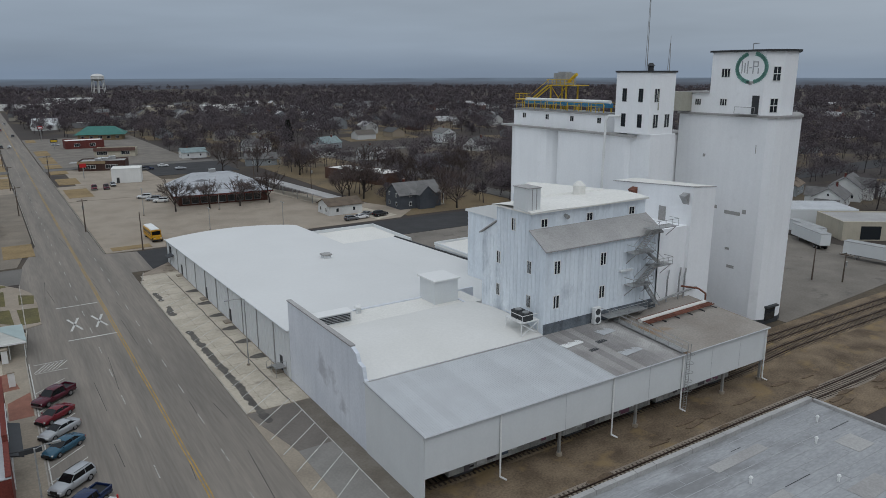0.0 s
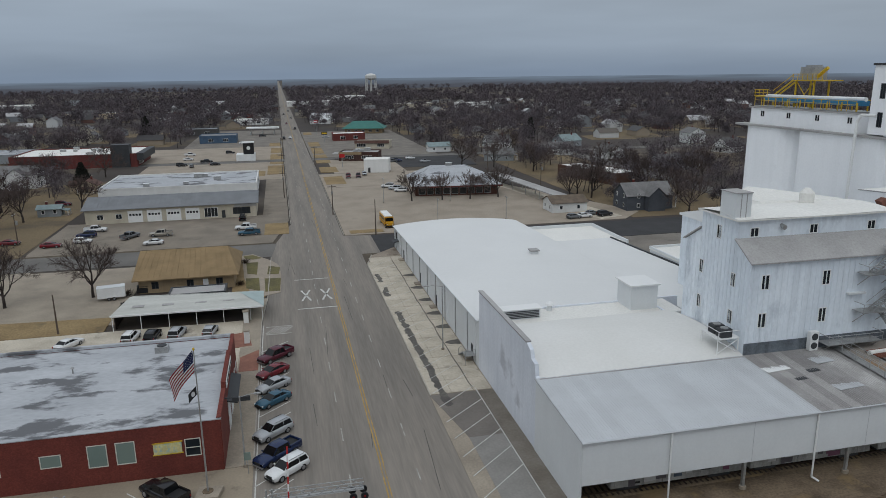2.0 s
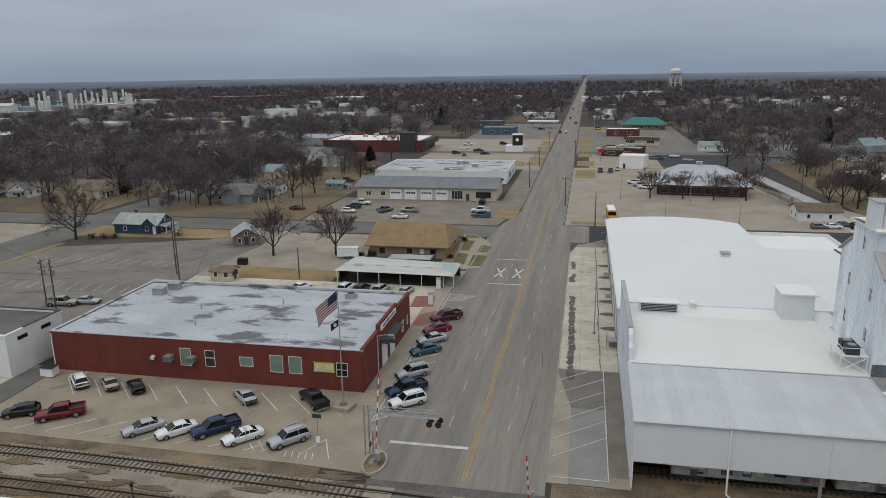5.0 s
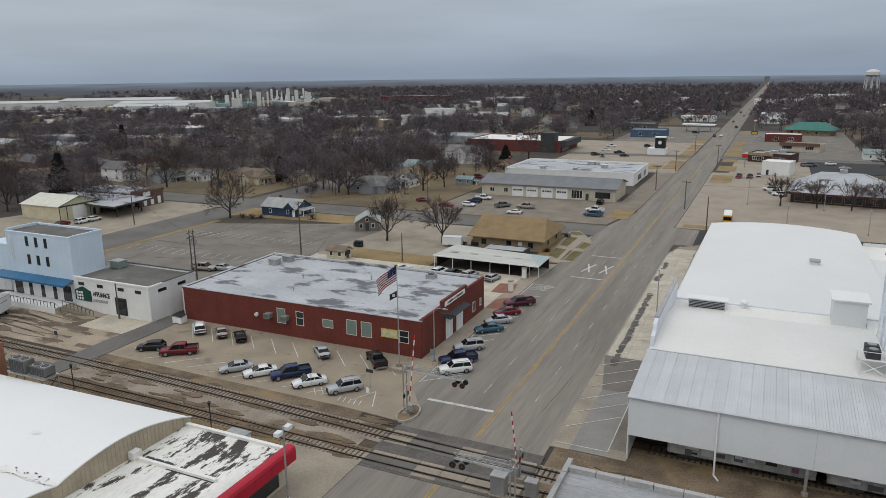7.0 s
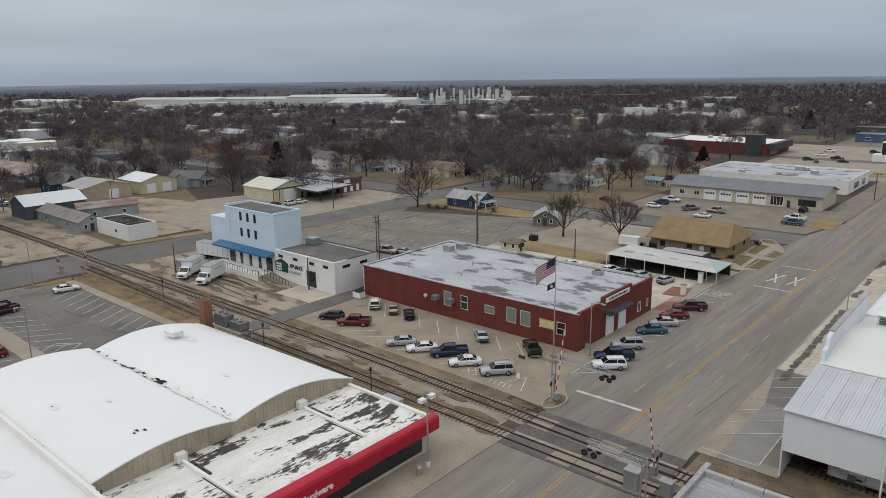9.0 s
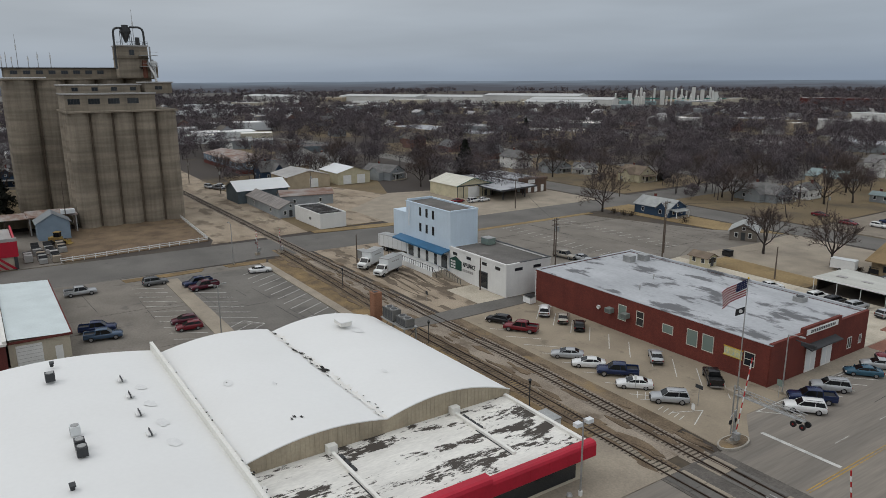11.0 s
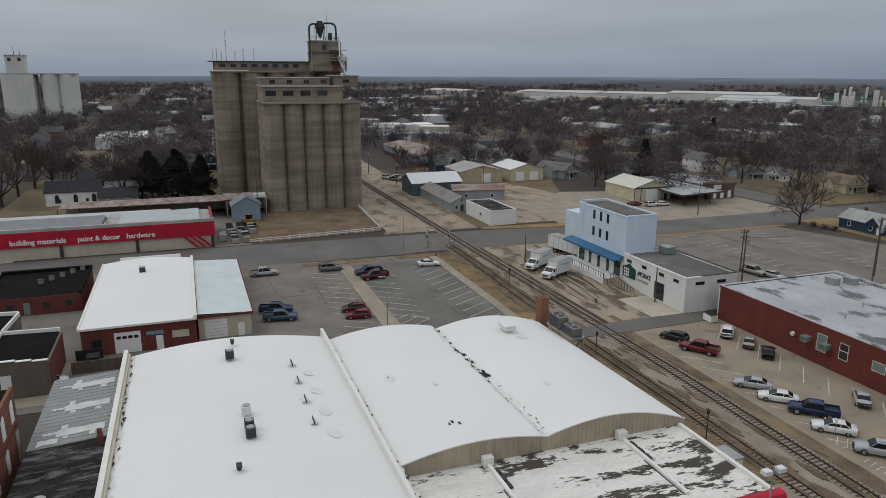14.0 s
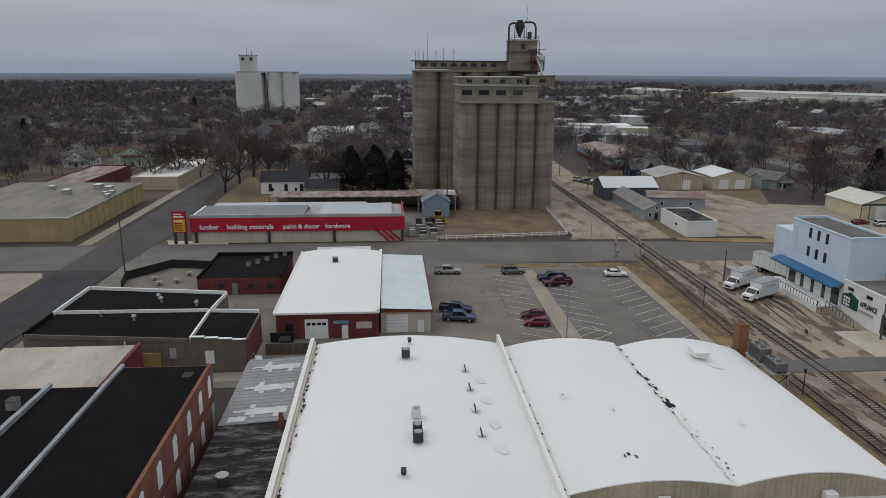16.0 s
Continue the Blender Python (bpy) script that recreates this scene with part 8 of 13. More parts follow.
        part("cap", Geo().cyl(0, 0, 0.7, 1.0, 0.4, 8, 0.2), STEEL, v)
    tn = thing("tan_roof_shop", "low shop with a weathered tan flat roof", "shop", (-48, -58, 0))
    part("wall", Geo().prism([(-49.5, -62), (-36, -62), (-36, -44.5), (-49.5, -44.5)], 0, 5.0), BRICKMAROON, tn)
    part("roof", Geo().prism([(-49.2, -62), (-36.2, -62), (-36.2, -44.8), (-49.2, -44.8)], 4.9, 5.1), mat("tan_gravel_roof", (0.47, 0.43, 0.355), 0.9, 0.10, 0.15, 4.0, col2=(0.36, 0.325, 0.265), spots=0.65, spot_col=(0.2, 0.175, 0.14), spot_scale=0.22, spot_at=0.56, spot_soft=0.14, stretch=(0.6, 1.5, 1)), tn, "weathered tan gravel roof")
    part("coping", Geo().box(-49.6, -44.9, 5.0, -36, -44.4, 5.4), BRICKMAROON, tn)
    br = thing("brick_block", "two-storey orange brick block with a black roof", "building", (-34, -62, 0))
    part("wall", Geo().box(-33.6, -41.0, 0, -2, -31.2, 8.6), BRICKOLD, br)
    part("roof", Geo().box(-33.3, -40.7, 8.5, -2.3, -31.6, 8.68), BLACKROOF, br, "black membrane roof")
    part("parapet", Geo().box(-33.6, -31.55, 8.6, -2, -31.2, 8.85), BRICKOLD, br)
    part("low_wing_wall", Geo().box(-34.6, -62, 0, -2, -41.05, 5.9), BRICKMAROON, br)
    part("low_wing_roof", Geo().box(-34.3, -62, 5.8, -2.3, -41.1, 6.0), BLACKROOF, br, "black membrane roof")
    for i in range(8):
        part("coping_tile", Geo().box(-33.9 + 3.9 * i, -41.2, 8.6, -30.08 + 3.9 * i, -40.8, 8.92 + 0.02 * (i % 2)), COPING, br, "grey metal coping length")
        part("ridge_tile", Geo().box(-34.7 + 3.9 * i, -49.8, 6.0, -30.9 + 3.9 * i, -49.3, 6.45 + 0.05 * (i % 3)), COPING, br, "grey metal coping length")
    for x in (-31.8, -28.0, -23.6, -18.8, -14.2, -9.6, -5.0):
        for z, hh in ((6.7, 2.1), (3.1, 2.1)):
            if x < -31 and z < 4:
                continue
            w = wall_panel(br, "+y", x, z, 1.15, hh, -31.2, TRIMW, "window", 0.06, "tall arched window boarded white")
            part("arch", Geo().add([(x - 0.57, -31.14, z + hh / 2), (x + 0.57, -31.14, z + hh / 2), (x + 0.38, -31.14, z + hh / 2 + 0.26), (x, -31.14, z + hh / 2 + 0.36), (x - 0.38, -31.14, z + hh / 2 + 0.26)], [(0, 1, 2, 3, 4)]), TRIMW, w)
    wall_panel(br, "+y", -32.6, 2.6, 1.2, 3.4, -31.2, ROOFGREY2, "door", 0.06, "grey door with a white frame")
    part("belt_course", Geo().box(-33.5, -31.2, 4.9, -2, -31.1, 5.05), BRICKMAROON, br)
    v = thing("rooftop_unit", "small dark unit on the low black roof", "air conditioner", (-29.5, -51, 6.0), local=True)
    part("body", Geo().box(-0.6, -0.5, 0, 0.6, 0.5, 1.0), STEEL, v)
    part("cap", Geo().box(-0.65, -0.55, 1.0, 0.65, 0.55, 1.08), TRIMD, v)
    v = thing("roof_vent", "low black roof vent near the brick edge", "roof vent", (-30.2, -32.9, 8.68), local=True)
    part("curb", Geo().box(-0.6, -0.4, 0, 0.6, 0.4, 0.3), TRIMD, v)
    part("cap", Geo().box(-0.7, -0.5, 0.3, 0.7, 0.5, 0.38), BLACKPL, v)
    fb = thing("fence", "low dark wooden fence behind the shops", "fence", (-60.5, -28, 0))
    part("panel", Geo().box(-62, -29.6, 0, -61.9, -26, 1.6), BLACKPL, fb)
    part("panel", Geo().box(-57, -29.5, 0, -56.9, -21.8, 1.8), WOODPOLE, fb)
    db = thing("waste_container", "dark green steel waste container", "container", (-59.5, -27, 0.05), local=True)
    part("body", Geo().prism([(-1, -0.8), (1, -0.8), (1, 0.8), (-1, 0.8)], 0.15, [1.2, 1.2, 1.5, 1.5]), mat("dark_green_steel", (0.02, 0.05, 0.035), 0.6, 0.15), db)
    part("lid", Geo().box(-1.03, -0.83, 1.5, 1.03, 0.83, 1.56), BLACKPL, db)


garage_shop()


# ---- lumber store ----
def lumber_store():
    s = thing("lumber_store", "long beige store with a red lettered sign band", "store", (-128, -59, 0))
    part("wall", Geo().box(-150, -58.6, 0, -128, -8, 3.3), BEIGE, s)
    part("sign_band", Geo().box(-128, -58.8, 2.9, -127.5, -7.4, 6.3), REDMETAL, s, "red sign band")
    part("band_end", Geo().box(-150, -7.9, 2.9, -128, -7.5, 6.0), REDMETAL, s)
    part("cornice", Geo().box(-128.4, -58.8, 6.3, -127.5, -7.4, 7.0), ROOFGREY2, s)
    part("front_roof", Geo().box(-142, -57.8, 5.6, -128.4, -32, 6.6), mat("blue_grey_metal_roof", (0.22, 0.235, 0.245), 0.7, 0.1, 0.3, 4.0), s)
    part("mid_roof", Geo().box(-150, -32, 3.3, -128.4, -8, 5.2), ROOFGREY2, s)
    part("white_roof", Geo().add([(-149, -29, 5.4), (-134, -29, 5.4), (-134, -10.5, 5.8), (-149, -10.5, 5.8), (-149, -29, 5.2), (-134, -29, 5.2), (-134, -10.5, 5.2), (-149, -10.5, 5.2)], [(0, 1, 2, 3), (1, 5, 6, 2), (0, 4, 5, 1), (2, 6, 7, 3)]), mat("pale_metal_roof", (0.45, 0.48, 0.49), 0.65, 0.06, 0.3, 4.0), s)
    part("parapet_end", Geo().box(-142, -58.8, 3.3, -128, -58.2, 6.6), METALWHITE, s)
    for y in (-40.3, -24.6, -57.6, -8.0):
        part("pilaster", Geo().box(-127.95, y - 0.35, 0, -127.6, y + 0.35, 2.9), TRIMD, s)
    for y, t in ((-56.6, "lumber"), (-50.2, "building materials"), (-36.8, "paint & decor"), (-26.7, "hardware")):
        words("sign_word", t, 1.58, TRIMW, Matrix.Translation((-127.46, y, 3.55)) @ pose(0, 0, 0, 90, 0, 90), s, 0.04)
    for k in range(4):
        y = -13.2 + 1.5 * k
        if k > 0:
            part("stripe", Geo().add([(-127.58, y, 0.2), (-127.58, y + 0.75, 0.2), (-127.58, y - 2.2, 2.9), (-127.58, y - 2.95, 2.9)], [(0, 1, 2, 3)]), REDMETAL, s)
    p = thing("pylon_sign", "red and yellow pylon sign with plain bars", "sign", (-127, -60.2, 0))
    part("leg", Geo().box(-127.2, -62.6, 0, -126.8, -61.9, 3.0), TRIMD, p)
    part("leg", Geo().box(-127.2, -60.2, 0, -126.8, -59.5, 3.0), TRIMD, p)
    part("board", Geo().box(-127.3, -62.7, 3.0, -126.7, -59.4, 8.2), REDMETAL, p)
    part("panel", Geo().box(-126.7, -62.4, 3.2, -126.65, -59.7, 6.2), YELLOW, p, "yellow notice panel")
    for k in range(5):
        part("bar", Geo().box(-126.65, -62.2, 3.5 + 0.55 * k, -126.62, -60.2 - 0.2 * (k % 2), 3.75 + 0.55 * k), REDMETAL if k < 4 else TRIMW, p)
    part("bar", Geo().box(-126.7, -62.3, 6.7, -126.65, -59.9, 7.0), TRIMW, p)
    part("bar", Geo().box(-126.7, -62.3, 7.3, -126.65, -60.4, 7.6), TRIMW, p)
    sh = thing("lumber_shed", "long open lumber shed with a rusty roof", "shed", (-172, -58, 0))
    part("roof", Geo().add([(-178, -46, 4.2), (-164, -46, 4.8), (-164, 8, 4.8), (-178, 8, 4.2), (-178, -46, 4.05), (-164, -46, 4.65), (-164, 8, 4.65), (-178, 8, 4.05)], [(0, 1, 2, 3), (7, 6, 5, 4), (1, 5, 6, 2), (0, 4, 5, 1), (2, 6, 7, 3)]), RUSTROOF, sh)
    part("rear_wall", Geo().box(-178, -46, 0, -177.7, 8, 4.1), BEIGERIB, sh)
    for y in np.arange(-46, 8.5, 5.4):
        part("post", Geo().box(-164.4, y - 0.12, 0, -164.15, y + 0.12, 4.7), WOODPOLE, sh)
    sh2 = thing("lumber_shed", "long low storage shed with a pale metal roof", "shed", (-160, -66, 0))
    part("wall", Geo().box(-162, -60, 0, -155, -18, 3.4), BEIGERIB, sh2)
    part("roof", Geo().box(-162.3, -60.3, 3.4, -154.7, -17.7, 3.65), GALV, sh2)
    bl = thing("metal_shed", "small blue-grey gabled metal shed", "shed", (-158, 2, 0))
    part("wall", Geo().ext([(-1.5, 0), (6.0, 0), (6.0, 4.6), (2.25, 6.8), (-1.5, 4.6)], "x", -163, -156), mat("blue_grey_siding", (0.22, 0.29, 0.36), 0.7, 0.08, 0.4, 4.0), bl)
    part("roof", Geo().add([(-163.4, -2, 4.4), (-155.6, -2, 4.4), (-155.6, 2.25, 6.95), (-163.4, 2.25, 6.95), (-163.4, 6.5, 4.4), (-155.6, 6.5, 4.4)], [(0, 1, 2, 3), (3, 2, 5, 4)]), mat("blue_grey_metal_roof", (0.36, 0.39, 0.41)), bl)
    for i in range(17):
        st = thing("material_stack", "strapped stack of grey building materials", "stack", (-146 + 3.2 * (i // 3), (2.2 if i < 9 else 0.0) - 2.7 * (i % 3), 0.05), local=True, group="material stacks", rz=random.uniform(-6, 6))
        part("pallet", Geo().box(-1.1, -0.9, 0, 1.1, 0.9, 0.15), WOODPOLE, st)
        part("load", Geo().box(-1.0, -0.85, 0.15, 1.0, 0.85, random.uniform(0.7, 1.7)), random.choice((CONC, ROOFGREY2, STEEL)), st)
        part("strap", Geo().box(-0.5, -0.87, 0.15, -0.42, 0.87, 1.72), TRIMD, st)


lumber_store()


def white_fence():
    f = thing("rail_fence", "white two-rail timber fence round a bare lot", "fence", (-128, 1, 0))
    pts = [(-128.2, 0.6), (-131.5, 34.6), (-166.5, 36.4)]
    for p, q in zip(pts, pts[1:]):
        L = math.hypot(q[0] - p[0], q[1] - p[1])
        n = int(L / 2.4)
        a = math.degrees(math.atan2(q[1] - p[1], q[0] - p[0]))
        for k in range(n + 1):
            x, y = p[0] + (q[0] - p[0]) * k / n, p[1] + (q[1] - p[1]) * k / n
            part("post", Geo().obox((x, y, 0.6), (0.14, 0.14, 1.2)), TRIMW, f)
        for z in (0.55, 1.0):
            part("rail", Geo().obox(((p[0] + q[0]) / 2, (p[1] + q[1]) / 2, z), (L, 0.08, 0.16), a), TRIMW, f)


white_fence()


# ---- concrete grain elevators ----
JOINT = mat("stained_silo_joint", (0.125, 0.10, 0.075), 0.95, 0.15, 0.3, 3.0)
slip = SILO.node_tree
bands = slip.nodes.new("ShaderNodeTexNoise")
bmap = slip.nodes.new("ShaderNodeMapping")
bmap.inputs["Scale"].default_value = (0.05, 0.05, 0.62)
btc = slip.nodes.new("ShaderNodeTexCoord")
slip.links.new(btc.outputs["Object"], bmap.inputs[0])
slip.links.new(bmap.outputs[0], bands.inputs["Vector"])
bands.inputs["Scale"].default_value = 1.0
brange = slip.nodes.new("ShaderNodeMapRange")
brange.inputs["From Min"].default_value, brange.inputs["From Max"].default_value = 0.35, 0.65
brange.inputs["To Min"].default_value, brange.inputs["To Max"].default_value = 0.74, 1.14
slip.links.new(bands.outputs["Fac"], brange.inputs["Value"])
bsdf = slip.nodes["Principled BSDF"]
bscale = slip.nodes.new("ShaderNodeVectorMath")
bscale.operation = "SCALE"
slip.links.new(bsdf.inputs["Base Color"].links[0].from_socket, bscale.inputs[0])
slip.links.new(brange.outputs[0], bscale.inputs["Scale"])
slip.links.new(bscale.outputs[0], bsdf.inputs["Base Color"])
def silo_bank(b, x_front, y0, y1, depth, top, n, material=None, nx=3):
    """Rows of touching cylinders: each cylinder is a part, with a flat infill behind."""
    material = material or SILO
    w = (y1 - y0) / n
    r = w / 2 * 1.02
    for i in range(n):
        for j in range(nx):
            if 0 < i < n - 1 and 0 < j < nx - 1:
                continue
            part("silo", Geo().cyl(x_front - r - j * (depth - 2 * r) / max(nx - 1, 1), y0 + w * (i + 0.5), 0, top, r, 20), material, b, smooth=False)
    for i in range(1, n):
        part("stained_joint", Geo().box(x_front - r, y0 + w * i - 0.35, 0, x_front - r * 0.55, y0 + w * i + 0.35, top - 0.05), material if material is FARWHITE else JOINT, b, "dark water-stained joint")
    part("core", Geo().box(x_front - depth + r, y0 + r, 0, x_front - r, y1 - r, top - 0.05), material, b)
    part("deck", Geo().box(x_front - depth - 0.2, y0 - 0.2, top, x_front + 0.25, y1 + 0.2, top + 0.45), material, b)


def brown_elevator():
    e = thing("grain_elevator", "huge tan-brown concrete grain elevator with a fluted front", "grain elevator", (-178, 24, 0))
    silo_bank(e, -165.8, 9.6, 38.2, 22, 31.6, 5)
    part("low_gallery", Geo().box(-184, 9.8, 32.05, -168.5, 33, 36.4), SILO, e)
    part("low_gallery_roof", Geo().box(-184.3, 9.5, 36.4, -168.2, 33.3, 36.8), ROOFGREY2, e)
    part("upper_gallery", Geo().box(-186, 9.8, 36.8, -172, 30, 38.8), SILO, e)
    part("upper_gallery_roof", Geo().box(-186.3, 9.5, 38.8, -171.7, 30.3, 39.1), ROOFGREY2, e)
    for y in np.arange(12, 31, 5.0):
        wall_window(e, "+x", y, 34.6, 3.0, 1.5, -168.5, TRIMD, bars=3)
        wall_window(e, "+x", y + 1, 37.8, 1.6, 1.0, -172, TRIMD, bars=1)
    part("right_block", Geo().box(-180, 31, 36.4, -170, 38.2, 39.4), SILO, e)
    part("right_block_roof", Geo().box(-180.4, 30.6, 39.4, -169.6, 38.6, 39.7), ROOFGREY2, e)
    wall_window(e, "+x", 34.5, 38.0, 2.0, 1.0, -170, TRIMD)
    b = thing("grain_elevator", "taller tan-brown concrete silo bank with a headhouse tower", "grain elevator", (-212, 15, 0))
    silo_bank(b, -200, -2.4, 40.0, 20, 40.4, 5)
    part("gallery", Geo().box(-214, -1.6, 40.85, -204, 30, 43.8), SILO, b)
    part("gallery_roof", Geo().box(-214.5, -3.2, 43.8, -203.5, 30, 44.05), TRIMD, b)
    part("deck_kerb", Geo().box(-200.05, -2.6, 40.85, -199.7, 9, 41.15), TRIMW, b, "whitewashed roof kerb")
    for y in np.arange(1, 28, 3.4):
        wall_window(b, "+x", y, 42.6, 1.9, 1.1, -204, TRIMD, bars=2)
    part("headhouse", Geo().box(-206, 29.4, 40.85, -197, 38.2, 50.4), SILO, b)
    part("ledge", Geo().box(-206.2, 29.2, 46.6, -196.8, 38.4, 46.9), JOINT, b)
    part("headhouse_roof", Geo().box(-206.3, 29.1, 50.4, -196.7, 38.5, 50.8), ROOFGREY2, b)
    part("step_block", Geo().box(-205, 38.2, 40.85, -198, 41.0, 45.6), SILO, b)
    wall_window(b, "+x", 33.4, 48.6, 1.5, 1.7, -197, TRIMD, bars=1)
    wall_window(b, "+x", 36.6, 44.2, 1.2, 1.4, -197, TRIMD, bars=1)
    cyc = thing("dust_cyclone", "dark steel dust cyclone with looped pipes on the tower roof", "cyclone", (-199, 32.5, 50.8))
    DARKSTEEL = mat("sooty_steel", (0.075, 0.078, 0.08), 0.6, 0.15, 0.8, 6.0, metal=0.3)
    part("cone", Geo().cyl(-198.5, 32.4, 51.6, 54.8, 0.35, 14, 1.55).cyl(-198.5, 32.4, 54.8, 56.2, 1.55, 14), DARKSTEEL, cyc)
    part("hood", Geo().cyl(-198.5, 32.4, 56.2, 56.9, 1.0, 12), DARKSTEEL, cyc)
    loop = [(-197, 28.6, 43.6), (-197, 28.6, 54.6), (-197, 28.9, 55.5), (-197, 29.8, 55.9), (-197.5, 31.0, 55.9)]
    part("pipe", Geo().wire(loop, 0.32, 8), DARKSTEEL, cyc)
    loop = [(-197.5, 33.6, 56.2), (-197, 36.0, 56.2), (-197, 37.0, 55.8), (-197, 37.4, 54.8), (-197, 37.5, 50.8)]
    part("pipe", Geo().wire(loop, 0.32, 8), DARKSTEEL, cyc)
    for y in (31.0, 33.8):
        for x in (-197.2, -199.8):
            part("leg", Geo().tube((x, y, 50.8), (x, y, 55.2), 0.1, 5), DARKSTEEL, cyc)
    for z in (51.4, 51.9):
        part("rail", Geo().wire([(-196.9, 29.3, z), (-196.9, 38.4, z), (-205, 38.4, z)], 0.05, 4), DARKSTEEL, cyc)
    for k in range(7):
        part("rail_post", Geo().tube((-196.9, 29.4 + 1.5 * k, 50.8), (-196.9, 29.4 + 1.5 * k, 51.9), 0.05, 4), DARKSTEEL, cyc)
    part("roof_box", Geo().box(-198.4, 35.0, 50.8, -197.4, 36.2, 53.2), DARKSTEEL, cyc)
    for x, y, h in ((-204.2, -1.8, 3.6), (-204.2, -0.6, 4.4), (-204.2, 0.9, 3.2), (-204.2, 2.4, 9.5), (-204.2, 5.2, 3.4), (-204.2, 7.8, 4.6), (-204.2, 11.2, 4.4), (-201, 35.2, 11)):
        a = thing("antenna_mast", "thin steel antenna mast on the elevator roof", "antenna", (x, y, 44.05 if y < 30 else 50.8), local=True)
        part("rod", Geo().tube((0, 0, 0), (0, 0, h), 0.12, 5, 0.05), STEEL, a)
        part("panel", Geo().box(-0.15, -0.2, h * 0.55, 0.15, 0.2, h * 0.55 + 1.3), METALWHITE, a)
    el = thing("elevator_leg", "steel elevator leg and spouts beside the headhouse", "conveyor", (-192, 40, 0))
    part("shaft", Geo().box(-197.0, 36.2, 40.8, -195.8, 37.4, 46.2), ORANGE, el, "rust-streaked steel leg")
    part("spout", Geo().tube((-196.2, 37.6, 45.6), (-192, 38.6, 41.6), 0.4, 8).tube((-192, 38.6, 41.6), (-184, 37.2, 39.6), 0.35, 8), STEEL, el)
    part("spout", Geo().tube((-196.0, 39.2, 46.4), (-194, 39.4, 41.0), 0.3, 8), STEEL, el)
    part("hopper", Geo().cyl(-195.4, 39.2, 42.6, 45.0, 0.3, 10, 1.0).cyl(-195.4, 39.2, 45.0, 46.0, 1.0, 10), METALWHITE, el)
    for z in (44.2, 47.6):
        part("platform", Geo().box(-197, 35.2, z, -194.4, 40.6, z + 0.12), STEEL, el)
        part("rail", Geo().wire([(-194.4, 35.2, z + 1.1), (-194.4, 40.6, z + 1.1), (-197, 40.6, z + 1.1)], 0.05, 4), STEEL, el)
    part("ladder", Geo().box(-196.6, 38.5, 40.8, -196.5, 39.0, 50.4), STEEL, el)
    dr = thing("drive_shed", "low rusty lean-to roof at the foot of the silos", "shed", (-166, 4, 0))
    part("roof", Geo().box(-176, -3, 4.6, -164, 9, 4.9), RUSTROOF, dr)
    part("wall", Geo().box(-175.5, -2.6, 0, -175.2, 8.8, 4.6), BEIGERIB, dr)
    for y in (-2.5, 3, 8.5):
        part("post", Geo().box(-164.5, y - 0.15, 0, -164.2, y + 0.15, 4.6), STEEL, dr)
    tk = thing("transformer_platform", "pole platform with small grey boxes by the silos", "platform", (-164.6, 6, 0))
    part("pole", Geo().tube((-163.5, 6.0, 0), (-163.5, 6.0, 14), 0.16, 6, 0.1), WOODPOLE, tk)
    part("box", Geo().box(-165.5, 5.0, 5.2, -163.6, 8.4, 6.3), METALWHITE, tk)


brown_elevator()


def far_elevator():
    f = thing("grain_elevator", "distant white concrete grain elevator with a headhouse", "grain elevator", (-612, -118, 0))
    for y, r in ((-138.5, 6.2), (-127.5, 6.2), (-111, 6.8), (-98.5, 6.8)):
        for dx in (0, -13):
            part("silo", Geo().cyl(-612 + dx, y, 0, 37.6, r, 20), FARWHITE, f)
    part("front_block", Geo().box(-616, -144.6, 0, -605.5, -122, 37.6), FARWHITE, f)
    part("deck", Geo().box(-630, -144, 37.6, -606, -92, 38.6), ROOFGREY2, f)
    part("headhouse", Geo().box(-622, -140.5, 38.6, -608, -127.5, 52), FARWHITE, f)
    part("headhouse_roof", Geo().box(-622.5, -141, 52, -607.5, -127, 52.6), ROOFGREY2, f)
    for y in (-137.5, -130.5):
        wall_window(f, "+x", y, 49, 2.4, 2.6, -608, TRIMD, bars=0)
    part("mast", Geo().tube((-615, -135, 52.6), (-615, -135, 59), 0.3, 5, 0.1).tube((-615, -131, 52.6), (-615, -131, 57), 0.3, 5, 0.1), TRIMD, f)


far_elevator()

# ---- vehicles ----
CARPAINT = {"white": (0.70, 0.70, 0.69), "silver": (0.40, 0.41, 0.42), "grey": (0.16, 0.165, 0.17), "black": (0.014, 0.014, 0.016), "red": (0.15, 0.008, 0.016), "maroon": (0.085, 0.010, 0.022),
            "navy": (0.012, 0.024, 0.075), "teal": (0.035, 0.10, 0.15), "blue": (0.05, 0.085, 0.14), "tan": (0.36, 0.33, 0.28), "green": (0.02, 0.045, 0.035)}


def paint(c):
    return mat("car_paint_" + c, CARPAINT[c], 0.25, 0.04, 1.0, 8.0, metal=0.15 if c not in ("white", "red") else 0.0, spec=0.5)


